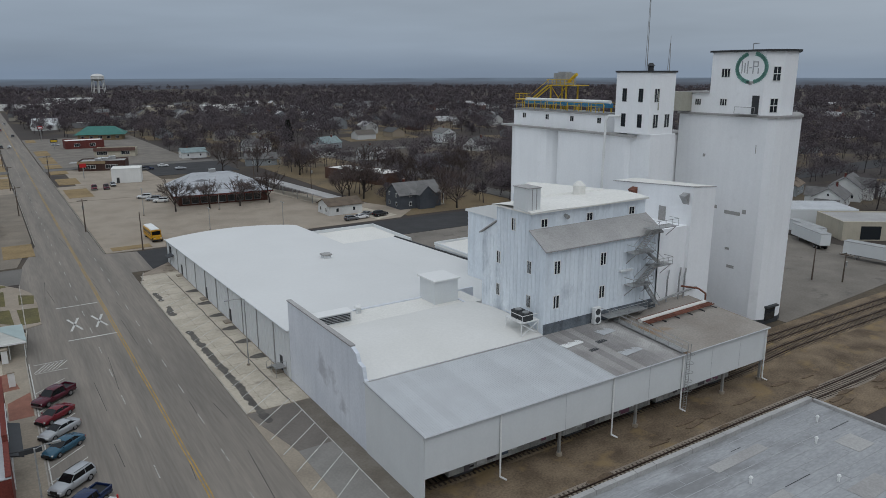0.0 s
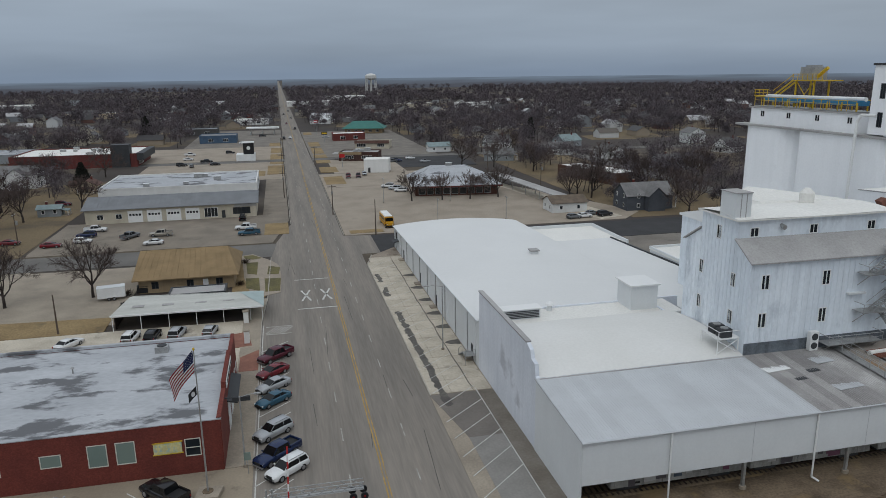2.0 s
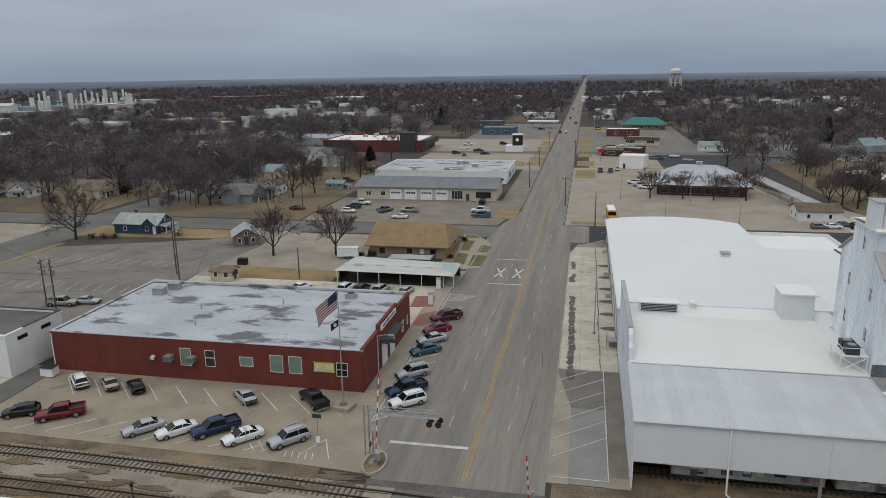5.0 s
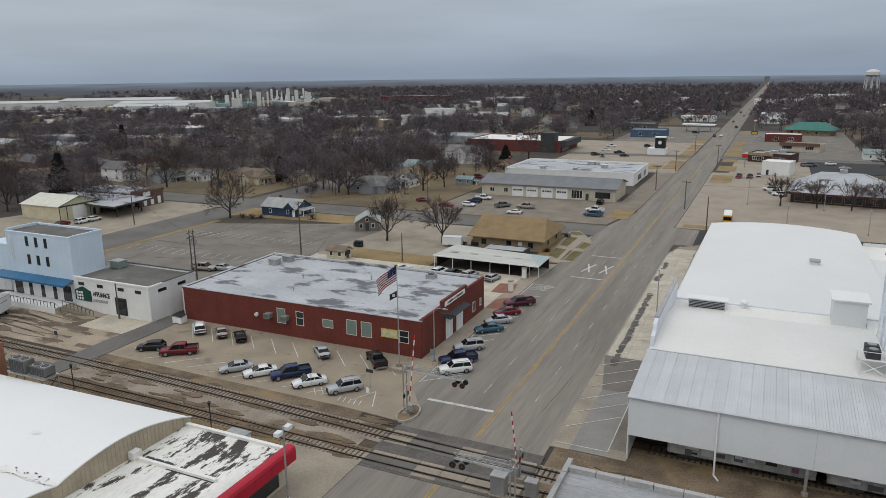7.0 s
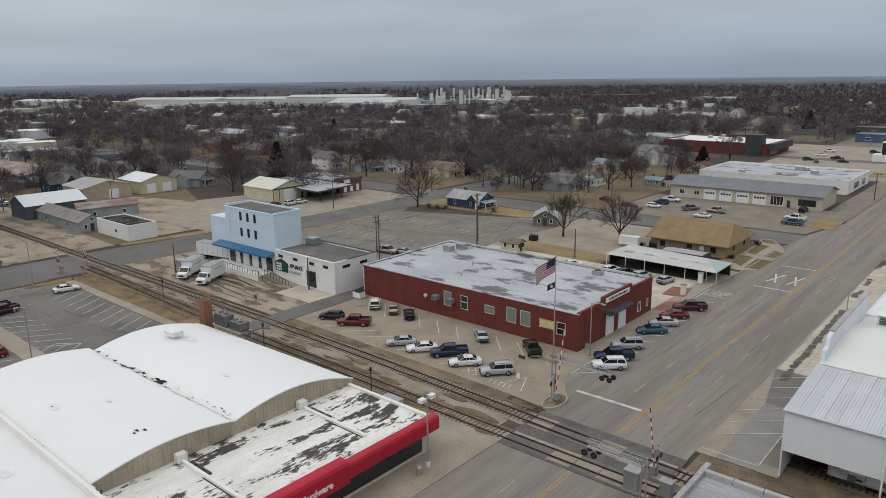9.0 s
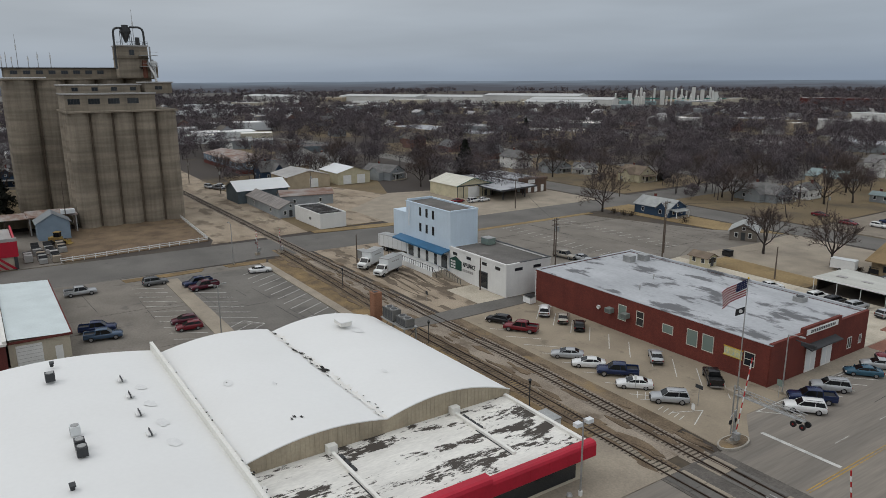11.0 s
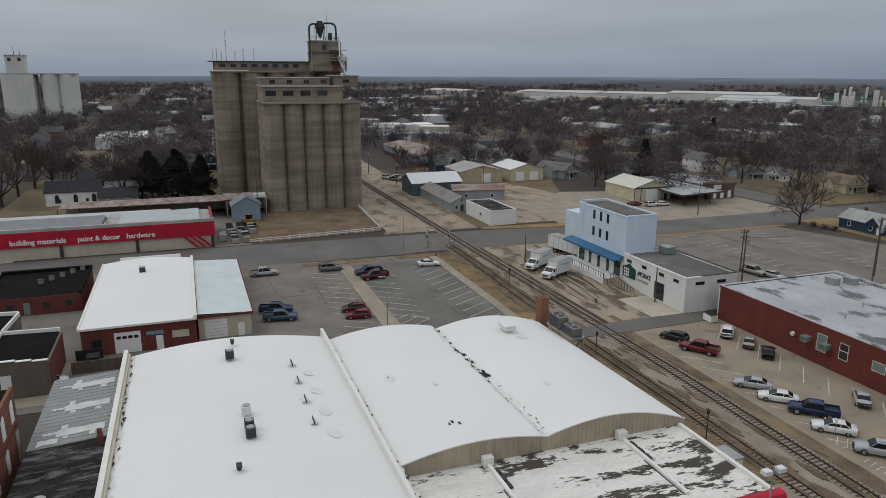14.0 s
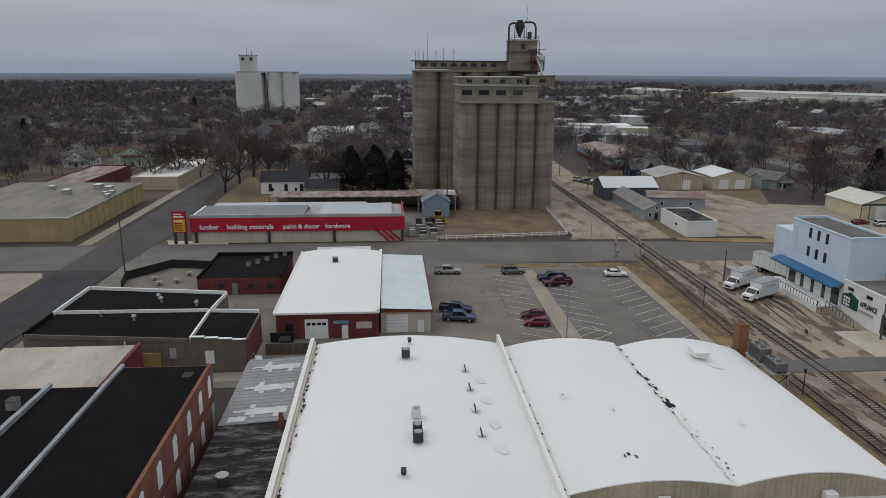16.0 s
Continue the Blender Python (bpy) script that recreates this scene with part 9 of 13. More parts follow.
def loft(geo, stations):
    """A body shell through cross-sections (x, z_low, z_belt, z_top, half-width)."""
    k0 = len(geo.v)
    for x, zl, zb, zt, w in stations:
        geo.v += [(x, -w * 0.90, zl), (x, -w, zl + (zb - zl) * 0.45), (x, -w * 0.985, zb), (x, -w * 0.86, zt), (x, 0, zt + 0.025), (x, w * 0.86, zt), (x, w * 0.985, zb), (x, w, zl + (zb - zl) * 0.45), (x, w * 0.90, zl)]
    n = 9
    for i in range(len(stations) - 1):
        for j in range(n - 1):
            a = k0 + i * n + j
            geo.f.append((a, a + 1, a + n + 1, a + n))
    geo.f.append(tuple(k0 + j for j in range(n)))
    geo.f.append(tuple(k0 + (len(stations) - 1) * n + j for j in range(n - 1, -1, -1)))
    return geo


SHAPES = {  # length, width, stations, cabin (rear base, rear top, front top, front base, belt height, roof height), wheel places, wheel radius
    "sedan": (4.8, 1.82, [(-2.4, 0.38, 0.72, 0.80, 0.76), (-2.3, 0.27, 0.86, 0.98, 0.86), (-1.5, 0.25, 0.9, 1.02, 0.91), (0.9, 0.25, 0.88, 0.98, 0.91), (1.9, 0.26, 0.78, 0.86, 0.88), (2.28, 0.28, 0.66, 0.74, 0.80), (2.4, 0.36, 0.56, 0.6, 0.68)],
              (-1.85, -1.05, 0.15, 1.15, 0.98, 1.44), (-1.42, 1.42), 0.33),
    "suv": (4.8, 1.9, [(-2.4, 0.45, 0.85, 0.98, 0.84), (-2.32, 0.36, 0.98, 1.10, 0.92), (-1.0, 0.33, 1.0, 1.1, 0.95), (0.95, 0.33, 1.0, 1.08, 0.95), (2.0, 0.34, 0.92, 1.0, 0.92), (2.32, 0.36, 0.78, 0.86, 0.85), (2.4, 0.44, 0.68, 0.72, 0.74)],
            (-2.3, -2.05, 0.25, 1.05, 1.08, 1.74), (-1.45, 1.45), 0.38),
    "pickup": (5.7, 1.98, [(-2.85, 0.5, 0.86, 0.98, 0.92), (-2.8, 0.45, 0.92, 1.06, 0.97), (-0.6, 0.42, 0.98, 1.08, 0.98), (1.35, 0.42, 1.0, 1.1, 0.98), (2.5, 0.42, 0.98, 1.06, 0.96), (2.8, 0.44, 0.82, 0.92, 0.9), (2.85, 0.5, 0.72, 0.8, 0.82)],
               (-1.15, -1.0, 0.6, 1.4, 1.08, 1.86), (-1.75, 1.85), 0.41),
    "hatch": (4.3, 1.78, [(-2.15, 0.42, 0.78, 0.9, 0.78), (-2.05, 0.3, 0.9, 1.02, 0.86), (-1.0, 0.28, 0.92, 1.02, 0.89), (0.8, 0.28, 0.9, 1.0, 0.89), (1.75, 0.28, 0.8, 0.88, 0.86), (2.08, 0.3, 0.68, 0.74, 0.78), (2.15, 0.38, 0.58, 0.62, 0.68)],
              (-2.0, -1.6, 0.15, 1.1, 1.0, 1.52), (-1.3, 1.32), 0.33),
}


def build_vehicle(kind, colour, at, rz, label):
    L, W, stations, (rb, rt, ft, fb, belt, roof), wheels, wr = SHAPES[kind]
    pm = paint(colour)
    v = thing("pickup_truck" if kind == "pickup" else "car", label, "pickup" if kind == "pickup" else "car", at, local=True, rz=rz, group="parked vehicles")
    part("body", loft(Geo(), stations), pm, v, smooth=True)
    w0, w1 = W / 2 * 0.88, W / 2 * 0.70
    cab = Geo().add([(rb, -w0, belt - 0.03), (fb, -w0 * 0.97, belt - 0.03), (fb, w0 * 0.97, belt - 0.03), (rb, w0, belt - 0.03), (rt, -w1, roof - 0.06), (ft, -w1, roof - 0.06), (ft, w1, roof - 0.06), (rt, w1, roof - 0.06)],
                    [(0, 1, 5, 4), (1, 2, 6, 5), (2, 3, 7, 6), (3, 0, 4, 7), (4, 5, 6, 7)])
    part("glasshouse", cab, CARGLASS, v, "dark glass")
    m = (rt + ft) / 2
    top = Geo().add([(rt - 0.06, -w1 - 0.03, roof - 0.07), (m, -w1 - 0.05, roof - 0.05), (ft + 0.08, -w1 - 0.03, roof - 0.08), (ft + 0.08, w1 + 0.03, roof - 0.08), (m, w1 + 0.05, roof - 0.05), (rt - 0.06, w1 + 0.03, roof - 0.07),
                     (rt, -w1 * 0.85, roof - 0.01), (m, -w1 * 0.88, roof + 0.02), (ft, -w1 * 0.85, roof - 0.02), (ft, w1 * 0.85, roof - 0.02), (m, w1 * 0.88, roof + 0.02), (rt, w1 * 0.85, roof - 0.01)],
                    [(0, 1, 7, 6), (1, 2, 8, 7), (2, 3, 9, 8), (3, 4, 10, 9), (4, 5, 11, 10), (5, 0, 6, 11), (6, 7, 10, 11), (7, 8, 9, 10)])
    part("roof", top, pm, v, smooth=True)
    for s in (-1, 1):
        # side window frame: three pillars under one roof rail
        vs = []
        for xb, xt, half in ((fb, ft, 0.05), (m - 0.1, m - 0.15, 0.03), (rb, rt, 0.08)):
            for x, y, z, d in ((xb, s * (w0 * 0.99 + 0.015), belt, half), (xt, s * (w1 + 0.02), roof - 0.075, half)):
                vs += [(x + d, y, z), (x - d, y, z)]
        vs += [(x, y - 0.002 * s, z - 0.06) for x, y, z in (vs[3], vs[6], vs[7], vs[10])]
        posts = Geo().add(vs, [(0, 1, 3, 2), (4, 5, 7, 6), (8, 9, 11, 10), (3, 6, 13, 12), (7, 10, 15, 14)])
        part("window_frame", posts, pm, v)
        part("mirror", Geo().obox((fb - 0.25, s * (W / 2 + 0.08), belt + 0.06), (0.12, 0.2, 0.14)), pm, v)
        part("headlight", Geo().obox((L / 2 - 0.13, s * W * 0.36, stations[-2][2] - 0.04), (0.16, 0.34, 0.15), -s * 18), LAMPCLR, v)
        part("tail_light", Geo().obox((-L / 2 + 0.05, s * W * 0.39, stations[1][2] - 0.08), (0.12, 0.2, 0.22), s * 10), LAMPRED, v)
        for x in wheels:
            t = part("tyre", Geo().tube((x, s * (W / 2 - 0.24), wr), (x, s * (W / 2 - 0.01), wr), wr, 14), TYRE, v)
            part("rim", Geo().tube((x, s * (W / 2 - 0.05), wr), (x, s * (W / 2 + 0.005), wr), wr * 0.62, 10), RIM, t)
    part("front_bumper", Geo().box(L / 2 - 0.12, -W * 0.40, 0.28, L / 2 + 0.03, W * 0.40, 0.48), BLACKPL if kind != "pickup" else RIM, v)
    part("rear_bumper", Geo().box(-L / 2 - 0.03, -W * 0.42, 0.32, -L / 2 + 0.1, W * 0.42, 0.52), BLACKPL if kind != "pickup" else RIM, v)
    part("grille", Geo().box(L / 2 - 0.06, -W * 0.22, 0.5, L / 2 + 0.01, W * 0.22, 0.66 if kind in ("sedan", "hatch") else 0.86), BLACKPL, v)
    if kind == "pickup":
        b = part("bed", Geo().box(-2.7, -0.8, 1.0, -1.2, 0.8, 1.115), BLACKPL, v, "dark open cargo bed")
        part("bed_side", Geo().box(-2.8, -0.97, 1.0, -1.12, -0.82, 1.32), pm, v)
        part("bed_side", Geo().box(-2.8, 0.82, 1.0, -1.12, 0.97, 1.32), pm, v)
        part("tailgate", Geo().box(-2.86, -0.9, 0.7, -2.76, 0.9, 1.32), pm, v)
    if kind == "suv":
        for s in (-0.6, 0.6):
            part("roof_rail", Geo().tube((rt + 0.2, s, roof + 0.06), (ft - 0.1, s, roof + 0.06), 0.025, 4), BLACKPL, v)
    return v


NICE = {"sedan": "sedan", "suv": "sport utility car", "pickup": "pickup truck", "hatch": "hatchback"}
FLEET = {}


def park(kind, colour, x, y, rz, where, z=0.05):
    key = (kind, colour)
    label = colour + " " + NICE[kind] + " " + where
    if key in FLEET:
        v = copy_thing(FLEET[key], pose(x, y, z, 0, 0, rz))
        tagged(v, label)
    else:
        v = FLEET[key] = build_vehicle(kind, colour, (x, y, z), rz, label)
    return v


kerb = "angled at the kerb by the brick hall"
for kind, c, x, y in (("pickup", "maroon", 5.8, 100.7), ("sedan", "red", 5.4, 95.0), ("sedan", "silver", 5.5, 90.4), ("sedan", "teal", 5.5, 85.9), ("suv", "silver", 5.5, 77.3), ("pickup", "navy", 6.0, 72.0), ("suv", "white", 7.0, 68.6)):
    park(kind, c, x, y, 220 + random.uniform(-3, 3), kerb, 0.03)
row = "in the row beside the tracks"
for kind, c, x, y, a in (("sedan", "silver", -22.5, 56.5, 226), ("sedan", "white", -18.2, 56.6, 227), ("pickup", "navy", -13.8, 57.8, 226), ("sedan", "white", -9.7, 56.6, 227), ("suv", "silver", -4.2, 56.9, 228), ("pickup", "red", -35.0, 58.0, 214), ("hatch", "black", -40.4, 57.6, 208)):
    park(kind, c, x, y, a, row)
wallrow = "nose-in towards the brick hall"
for kind, c, x, y, a in (("suv", "white", -39.3, 67.0, 136), ("sedan", "tan", -34.7, 67.1, 136), ("hatch", "black", -30.4, 66.7, 136), ("sedan", "silver", -14.4, 66.5, 137), ("pickup", "black", -5.0, 66.9, 136)):
    park(kind, c, x, y, a, wallrow)
for kind, c, x, y, a in (("sedan", "white", -25.7, 113.7, 60), ("suv", "white", -16.7, 114.2, 82), ("suv", "black", -13.4, 114.0, 84), ("suv", "silver", -9.7, 114.3, 80), ("hatch", "silver", -4.6, 114.3, 80)):
    park(kind, c, x, y, a, "behind the brick hall")
for kind, c, x, y, a in (("pickup", "silver", -98.4, 0.8, 88), ("suv", "grey", -97.7, 14.4, 92), ("pickup", "navy", -92.2, 21.3, -86), ("pickup", "maroon", -88.9, 21.7, -84), ("pickup", "navy", -74.3, 0.3, 76), ("pickup", "blue", -70.0, 0.5, 78), ("hatch", "maroon", -70.4, 13.2, -97), ("hatch", "red", -66.8, 13.1, -97), ("sedan", "white", -94.6, 35.2, 80)):
    park(kind, c, x, y, a, "in the south lot")
for kind, c, x, y, a in (("pickup", "tan", -66.4, 97.2, 10), ("sedan", "silver", -62.5, 99.0, 8), ("suv", "white", -138.2, 124, 95), ("hatch", "white", -138.0, 128, 92), ("sedan", "red", -141, 119.5, 95)):
    park(kind, c, x, y, a, "beside the west lot")
for kind, c, x, y, a in (("pickup", "white", -42.0, 204, 0), ("suv", "navy", -42.7, 197.3, 178), ("hatch", "white", -42, 190.5, 0), ("sedan", "red", -48.5, 187.3, 2), ("pickup", "grey", -31.2, 193, 60), ("pickup", "tan", -23.7, 193.6, 178), ("sedan", "white", -24.1, 183.9, 182), ("pickup", "white", -2.2, 195.8, 178), ("pickup", "teal", -1.0, 188.6, 180), ("suv", "black", -3.6, 209.8, 90)):
    park(kind, c, x, y, a, "on the garage apron")
for kind, c, x, y, a in (("suv", "white", 46.1, 257, 160), ("suv", "silver", 47.8, 250.5, 160), ("suv", "white", 49.2, 246, 160), ("pickup", "red", 34.5, 287, -95), ("pickup", "maroon", 38.5, 286.5, -95), ("hatch", "silver", 41.6, 292.6, -90), ("hatch", "grey", 89.0, 185, 8), ("sedan", "white", 92.4, 185.6, 5), ("sedan", "grey", 96, 188.5, 20), ("suv", "black", 99.0, 186.0, 10), ("sedan", "silver", 74.5, 327.8, 0), ("suv", "grey", 60, 333, 20), ("sedan", "tan", 186, 266, 10)):
    park(kind, c, x, y, a, "on the north side lot")
for kind, c, x, y, a in (("suv", "black", -36.8, 347, 20), ("suv", "silver", -31.9, 341.5, 100), ("pickup", "black", -26.7, 357.5, 5), ("sedan", "black", -22, 347, 8), ("sedan", "white", -36.7, 371, 0), ("suv", "maroon", -62, 250, 5), ("sedan", "red", -59.6, 193, 3)):
    park(kind, c, x, y, a, "near the flat-roofed shop")
for kind, c, x, y, a in (("sedan", "white", -14, 452, 4), ("suv", "black", -3, 500, 4), ("suv", "white", -30, 512, 0), ("suv", "black", -18, 396, 3), ("pickup", "white", -38, 392, 4), ("sedan", "silver", 38, 476, 0), ("sedan", "white", 70, 342, 0), ("suv", "navy", 62, 334, 0)):
    park(kind, c, x, y, a, "on a roadside forecourt")
for kind, c, x, y, a in (("sedan", "white", 14.8, 478, -90), ("suv", "black", 10.9, 476, -90), ("suv", "grey", 19.9, 560, 90), ("sedan", "red", 14.5, 622, -90), ("suv", "white", 19.5, 700, 90), ("sedan", "black", 13.5, 770, -90), ("sedan", "silver", 19.2, 840, 90)):
    park(kind, c, x, y, a, "out on the long road", 0.03)
for kind, c, x, y, a in (("pickup", "white", -219.3, 64.2, 20), ("suv", "silver", -221, 60.5, 15), ("pickup", "grey", -215.5, 62.5, 20), ("hatch", "white", -53.8, -31.6, 100)):
    park(kind, c, x, y, a, "on bare gravel")


def box_truck(x, y, rz):
    t = thing("box_truck", "white box delivery truck on the gravel yard", "truck", (x, y, 0.04), local=True, rz=rz, group="delivery trucks")
    part("cargo_box", Geo().box(-4.2, -1.2, 0.85, 1.2, 1.2, 3.5), METALWHITE, t)
    part("box_trim", Geo().box(-4.25, -1.23, 3.42, 1.25, 1.23, 3.52).box(-4.25, -1.23, 0.8, 1.25, 1.23, 0.9), STEEL, t)
    part("cab", Geo().ext([(1.3, 0.55), (1.3, 2.35), (2.1, 2.35), (2.75, 1.55), (3.7, 1.4), (3.8, 0.55)], "y", -1.0, 1.0), TRIMW, t)
    part("windscreen", Geo().add([(2.14, -0.9, 2.3), (2.14, 0.9, 2.3), (2.76, 0.9, 1.58), (2.76, -0.9, 1.58)], [(0, 1, 2, 3)]), CARGLASS, t)
    for s in (-1.01, 1.01):
        part("side_window", Geo().box(1.6, min(s, s * 0.99), 1.5, 2.3, max(s, s * 0.99), 2.15), CARGLASS, t)
        part("headlight", Geo().box(3.72, s * 0.75 - 0.15, 0.95, 3.82, s * 0.75 + 0.15, 1.2), LAMPCLR, t)
        for u in (-2.8, 2.7):
            w = part("tyre", Geo().tube((u, s * 0.8, 0.42), (u, s * 1.08, 0.42), 0.42, 14), TYRE, t)
            part("rim", Geo().tube((u, s * 1.0, 0.42), (u, s * 1.1, 0.42), 0.24, 10), RIM, w)
        for k in range(4):
            part("lettering_bar", Geo().box(-3.0 + 0.75 * k, s * 1.195 - 0.01, 2.5, -2.4 + 0.75 * k, s * 1.195 + 0.01, 2.75), ROOFGREY2, t)
    part("grille", Geo().box(3.78, -0.6, 0.75, 3.84, 0.6, 1.1), BLACKPL, t)
    part("chassis", Geo().box(-4.1, -0.5, 0.5, 3.5, 0.5, 0.82), BLACKPL, t)


box_truck(-85.5, 56.9, -58)
box_truck(-78.3, 57.2, -62)


def semi_trailer(x, y, rz, label):
    t = thing("semi_trailer", label, "trailer", (x, y, 0.03), local=True, rz=rz, group="parked trailers")
    part("box", Geo().box(-6.5, -1.25, 1.15, 6.5, 1.25, 4.0), METALWHITE, t)
    part("roof_edge", Geo().box(-6.55, -1.28, 3.92, 6.55, 1.28, 4.02), STEEL, t)
    part("frame", Geo().box(-6.4, -0.6, 0.9, 6.4, 0.6, 1.15), BLACKPL, t)
    for u in (-5.2, -4.0):
        for s in (-1, 1):
            w = part("tyre", Geo().tube((u, s * 0.7, 0.5), (u, s * 1.2, 0.5), 0.5, 14), TYRE, t)
            part("rim", Geo().tube((u, s * 1.1, 0.5), (u, s * 1.22, 0.5), 0.28, 10), RIM, w)
    for s in (-0.8, 0.8):
        part("landing_leg", Geo().box(3.6, s - 0.08, 0.05, 3.8, s + 0.08, 1.15), STEEL, t)
    for k in range(8):
        part("side_rib", Geo().box(-6.2 + 1.6 * k, -1.27, 1.2, -6.12 + 1.6 * k, -1.25, 3.9), STEEL, t)


semi_trailer(-92.0, 68.6, 12, "white semi-trailer parked beside the blue shop tower")
for i, (x, y, a) in enumerate(((166, 78, 93), (171, 96, 60), (160, 103, 60), (176, 100, 62), (166, 110, 60))):
    semi_trailer(x, y, a, "white semi-trailer parked behind the concrete tower" if i else "long white semi-trailer standing alone near the tracks")


def school_bus(x, y, rz):
    b = thing("school_bus", "yellow school bus with a white roof in a concrete lot", "bus", (x, y, 0.04), local=True, rz=rz)
    yel = mat("school_bus_yellow", (0.58, 0.30, 0.015), 0.45, 0.06)
    part("body", Geo().ext([(-1.22, 0.55), (1.22, 0.55), (1.22, 2.6), (1.05, 2.95), (-1.05, 2.95), (-1.22, 2.6)], "x", -5.0, 3.6), yel, b)
    part("roof", Geo().ext([(-1.12, 2.86), (1.12, 2.86), (0.9, 3.1), (-0.9, 3.1)], "x", -4.9, 3.5), TRIMW, b)
    part("bonnet", Geo().ext([(-1.0, 0.6), (1.0, 0.6), (0.95, 1.5), (-0.95, 1.5)], "x", 3.6, 5.0), yel, b)
    part("windscreen", Geo().box(3.6, -1.05, 1.65, 3.63, 1.05, 2.6), CARGLASS, b)
    for s in (-1.23, 1.23):
        for k in range(9):
            part("window", Geo().box(-4.7 + 0.9 * k, s - 0.01, 1.75, -4.05 + 0.9 * k, s + 0.01, 2.4), CARGLASS, b)
        part("stripe", Geo().box(-5.0, s - 0.008, 1.3, 3.6, s + 0.008, 1.4), BLACKPL, b)
        part("headlight", Geo().box(4.98, s * 0.6 - 0.15, 0.95, 5.03, s * 0.6 + 0.15, 1.2), LAMPCLR, b)
        for u in (-3.2, 4.1):
            w = part("tyre", Geo().tube((u, s * 0.75, 0.5), (u, s * 0.99, 0.5), 0.5, 14), TYRE, b)
            part("rim", Geo().tube((u, s * 0.9, 0.5), (u, s * 1.0, 0.5), 0.28, 10), RIM, w)
    part("bumper", Geo().box(5.0, -1.1, 0.45, 5.15, 1.1, 0.75), BLACKPL, b)


school_bus(36.0, 191.5, -88)


def cargo_trailer(x, y, rz):
    t = thing("cargo_trailer", "small white enclosed cargo trailer", "trailer", (x, y, 0.05), local=True, rz=rz)
    part("box", Geo().box(-2.4, -1.05, 0.55, 2.4, 1.05, 2.5), TRIMW, t)
    part("roof", Geo().box(-2.45, -1.1, 2.5, 2.45, 1.1, 2.56), METALWHITE, t)
    part("tongue", Geo().tube((2.4, 0.6, 0.5), (3.5, 0, 0.5), 0.05, 4).tube((2.4, -0.6, 0.5), (3.5, 0, 0.5), 0.05, 4), BLACKPL, t)
    for s in (-1, 1):
        for u in (-0.45, 0.45):
            w = part("tyre", Geo().tube((u, s * 0.95, 0.34), (u, s * 1.15, 0.34), 0.34, 12), TYRE, t)
            part("rim", Geo().tube((u, s * 1.1, 0.34), (u, s * 1.16, 0.34), 0.2, 10), RIM, w)


cargo_trailer(-24.5, 138.4, 10)


MACHINE = mat("faded_machine_yellow", (0.33, 0.225, 0.06), 0.7, 0.2, 0.6, 5.0, col2=(0.19, 0.125, 0.05))


def loader(x, y):
    v = thing("wheel_loader", "yellow wheel loader between material stacks", "loader", (x, y, 0.05), local=True, rz=60)
    part("body", Geo().box(-2.2, -0.9, 0.8, 0.6, 0.9, 1.9), MACHINE, v)
    part("cab", Geo().box(-0.9, -0.7, 1.9, 0.4, 0.7, 3.1), CARGLASS, v)
    part("cab_roof", Geo().box(-1.0, -0.8, 3.1, 0.5, 0.8, 3.2), MACHINE, v)
    part("arm", Geo().tube((0.5, -0.4, 1.4), (2.3, -0.4, 0.7), 0.14, 5).tube((0.5, 0.4, 1.4), (2.3, 0.4, 0.7), 0.14, 5), MACHINE, v)
    part("bucket", Geo().ext([(2.2, 0.2), (3.1, 0.15), (2.5, 0.4), (2.4, 1.1), (2.2, 1.1)], "y", -1.2, 1.2), MACHINE, v)
    for u in (-1.5, 1.0):
        for s in (-1, 1):
            part("tyre", Geo().tube((u, s * 0.7, 0.65), (u, s * 1.15, 0.65), 0.65, 14), TYRE, v)


loader(-149.5, 2.5)

# ---- poles, crossing gear, small street things ----
def utility_pole(x, y, h, arms, rz, label):
    p = thing("utility_pole", label, "utility pole", (x, y, 0), local=True, rz=rz, group="utility poles")
    part("pole", Geo().tube((0, 0, -0.05), (0, 0, h), 0.17, 8, 0.10), WOODPOLE, p)
    for k in range(arms):
        z = h - 0.5 - 1.1 * k
        a = part("crossarm", Geo().box(-0.07, -1.3, z - 0.08, 0.07, 1.3, z + 0.08), WOODPOLE, p)
        for s in (-1.15, -0.6, 0.6, 1.15):
            part("insulator", Geo().cyl(0, s, z + 0.08, z + 0.32, 0.07, 6, 0.05), ROOFGREY2, a)
    if arms:
        part("transformer", Geo().cyl(0.4, 0, h - 2.9, h - 1.9, 0.28, 10), STEEL, p)


def wires(name, p, q, r=0.025):
    g = Geo()
    p, q = Vector(p), Vector(q)
    n = 10
    pts = [p.lerp(q, i / n) - Vector((0, 0, 0.9 * math.sin(math.pi * i / n))) for i in range(n + 1)]
    return solo(name, Geo().wire(pts, r, 3), BLACKPL, "thin black overhead cable sagging between poles", "cable", group="overhead cables")


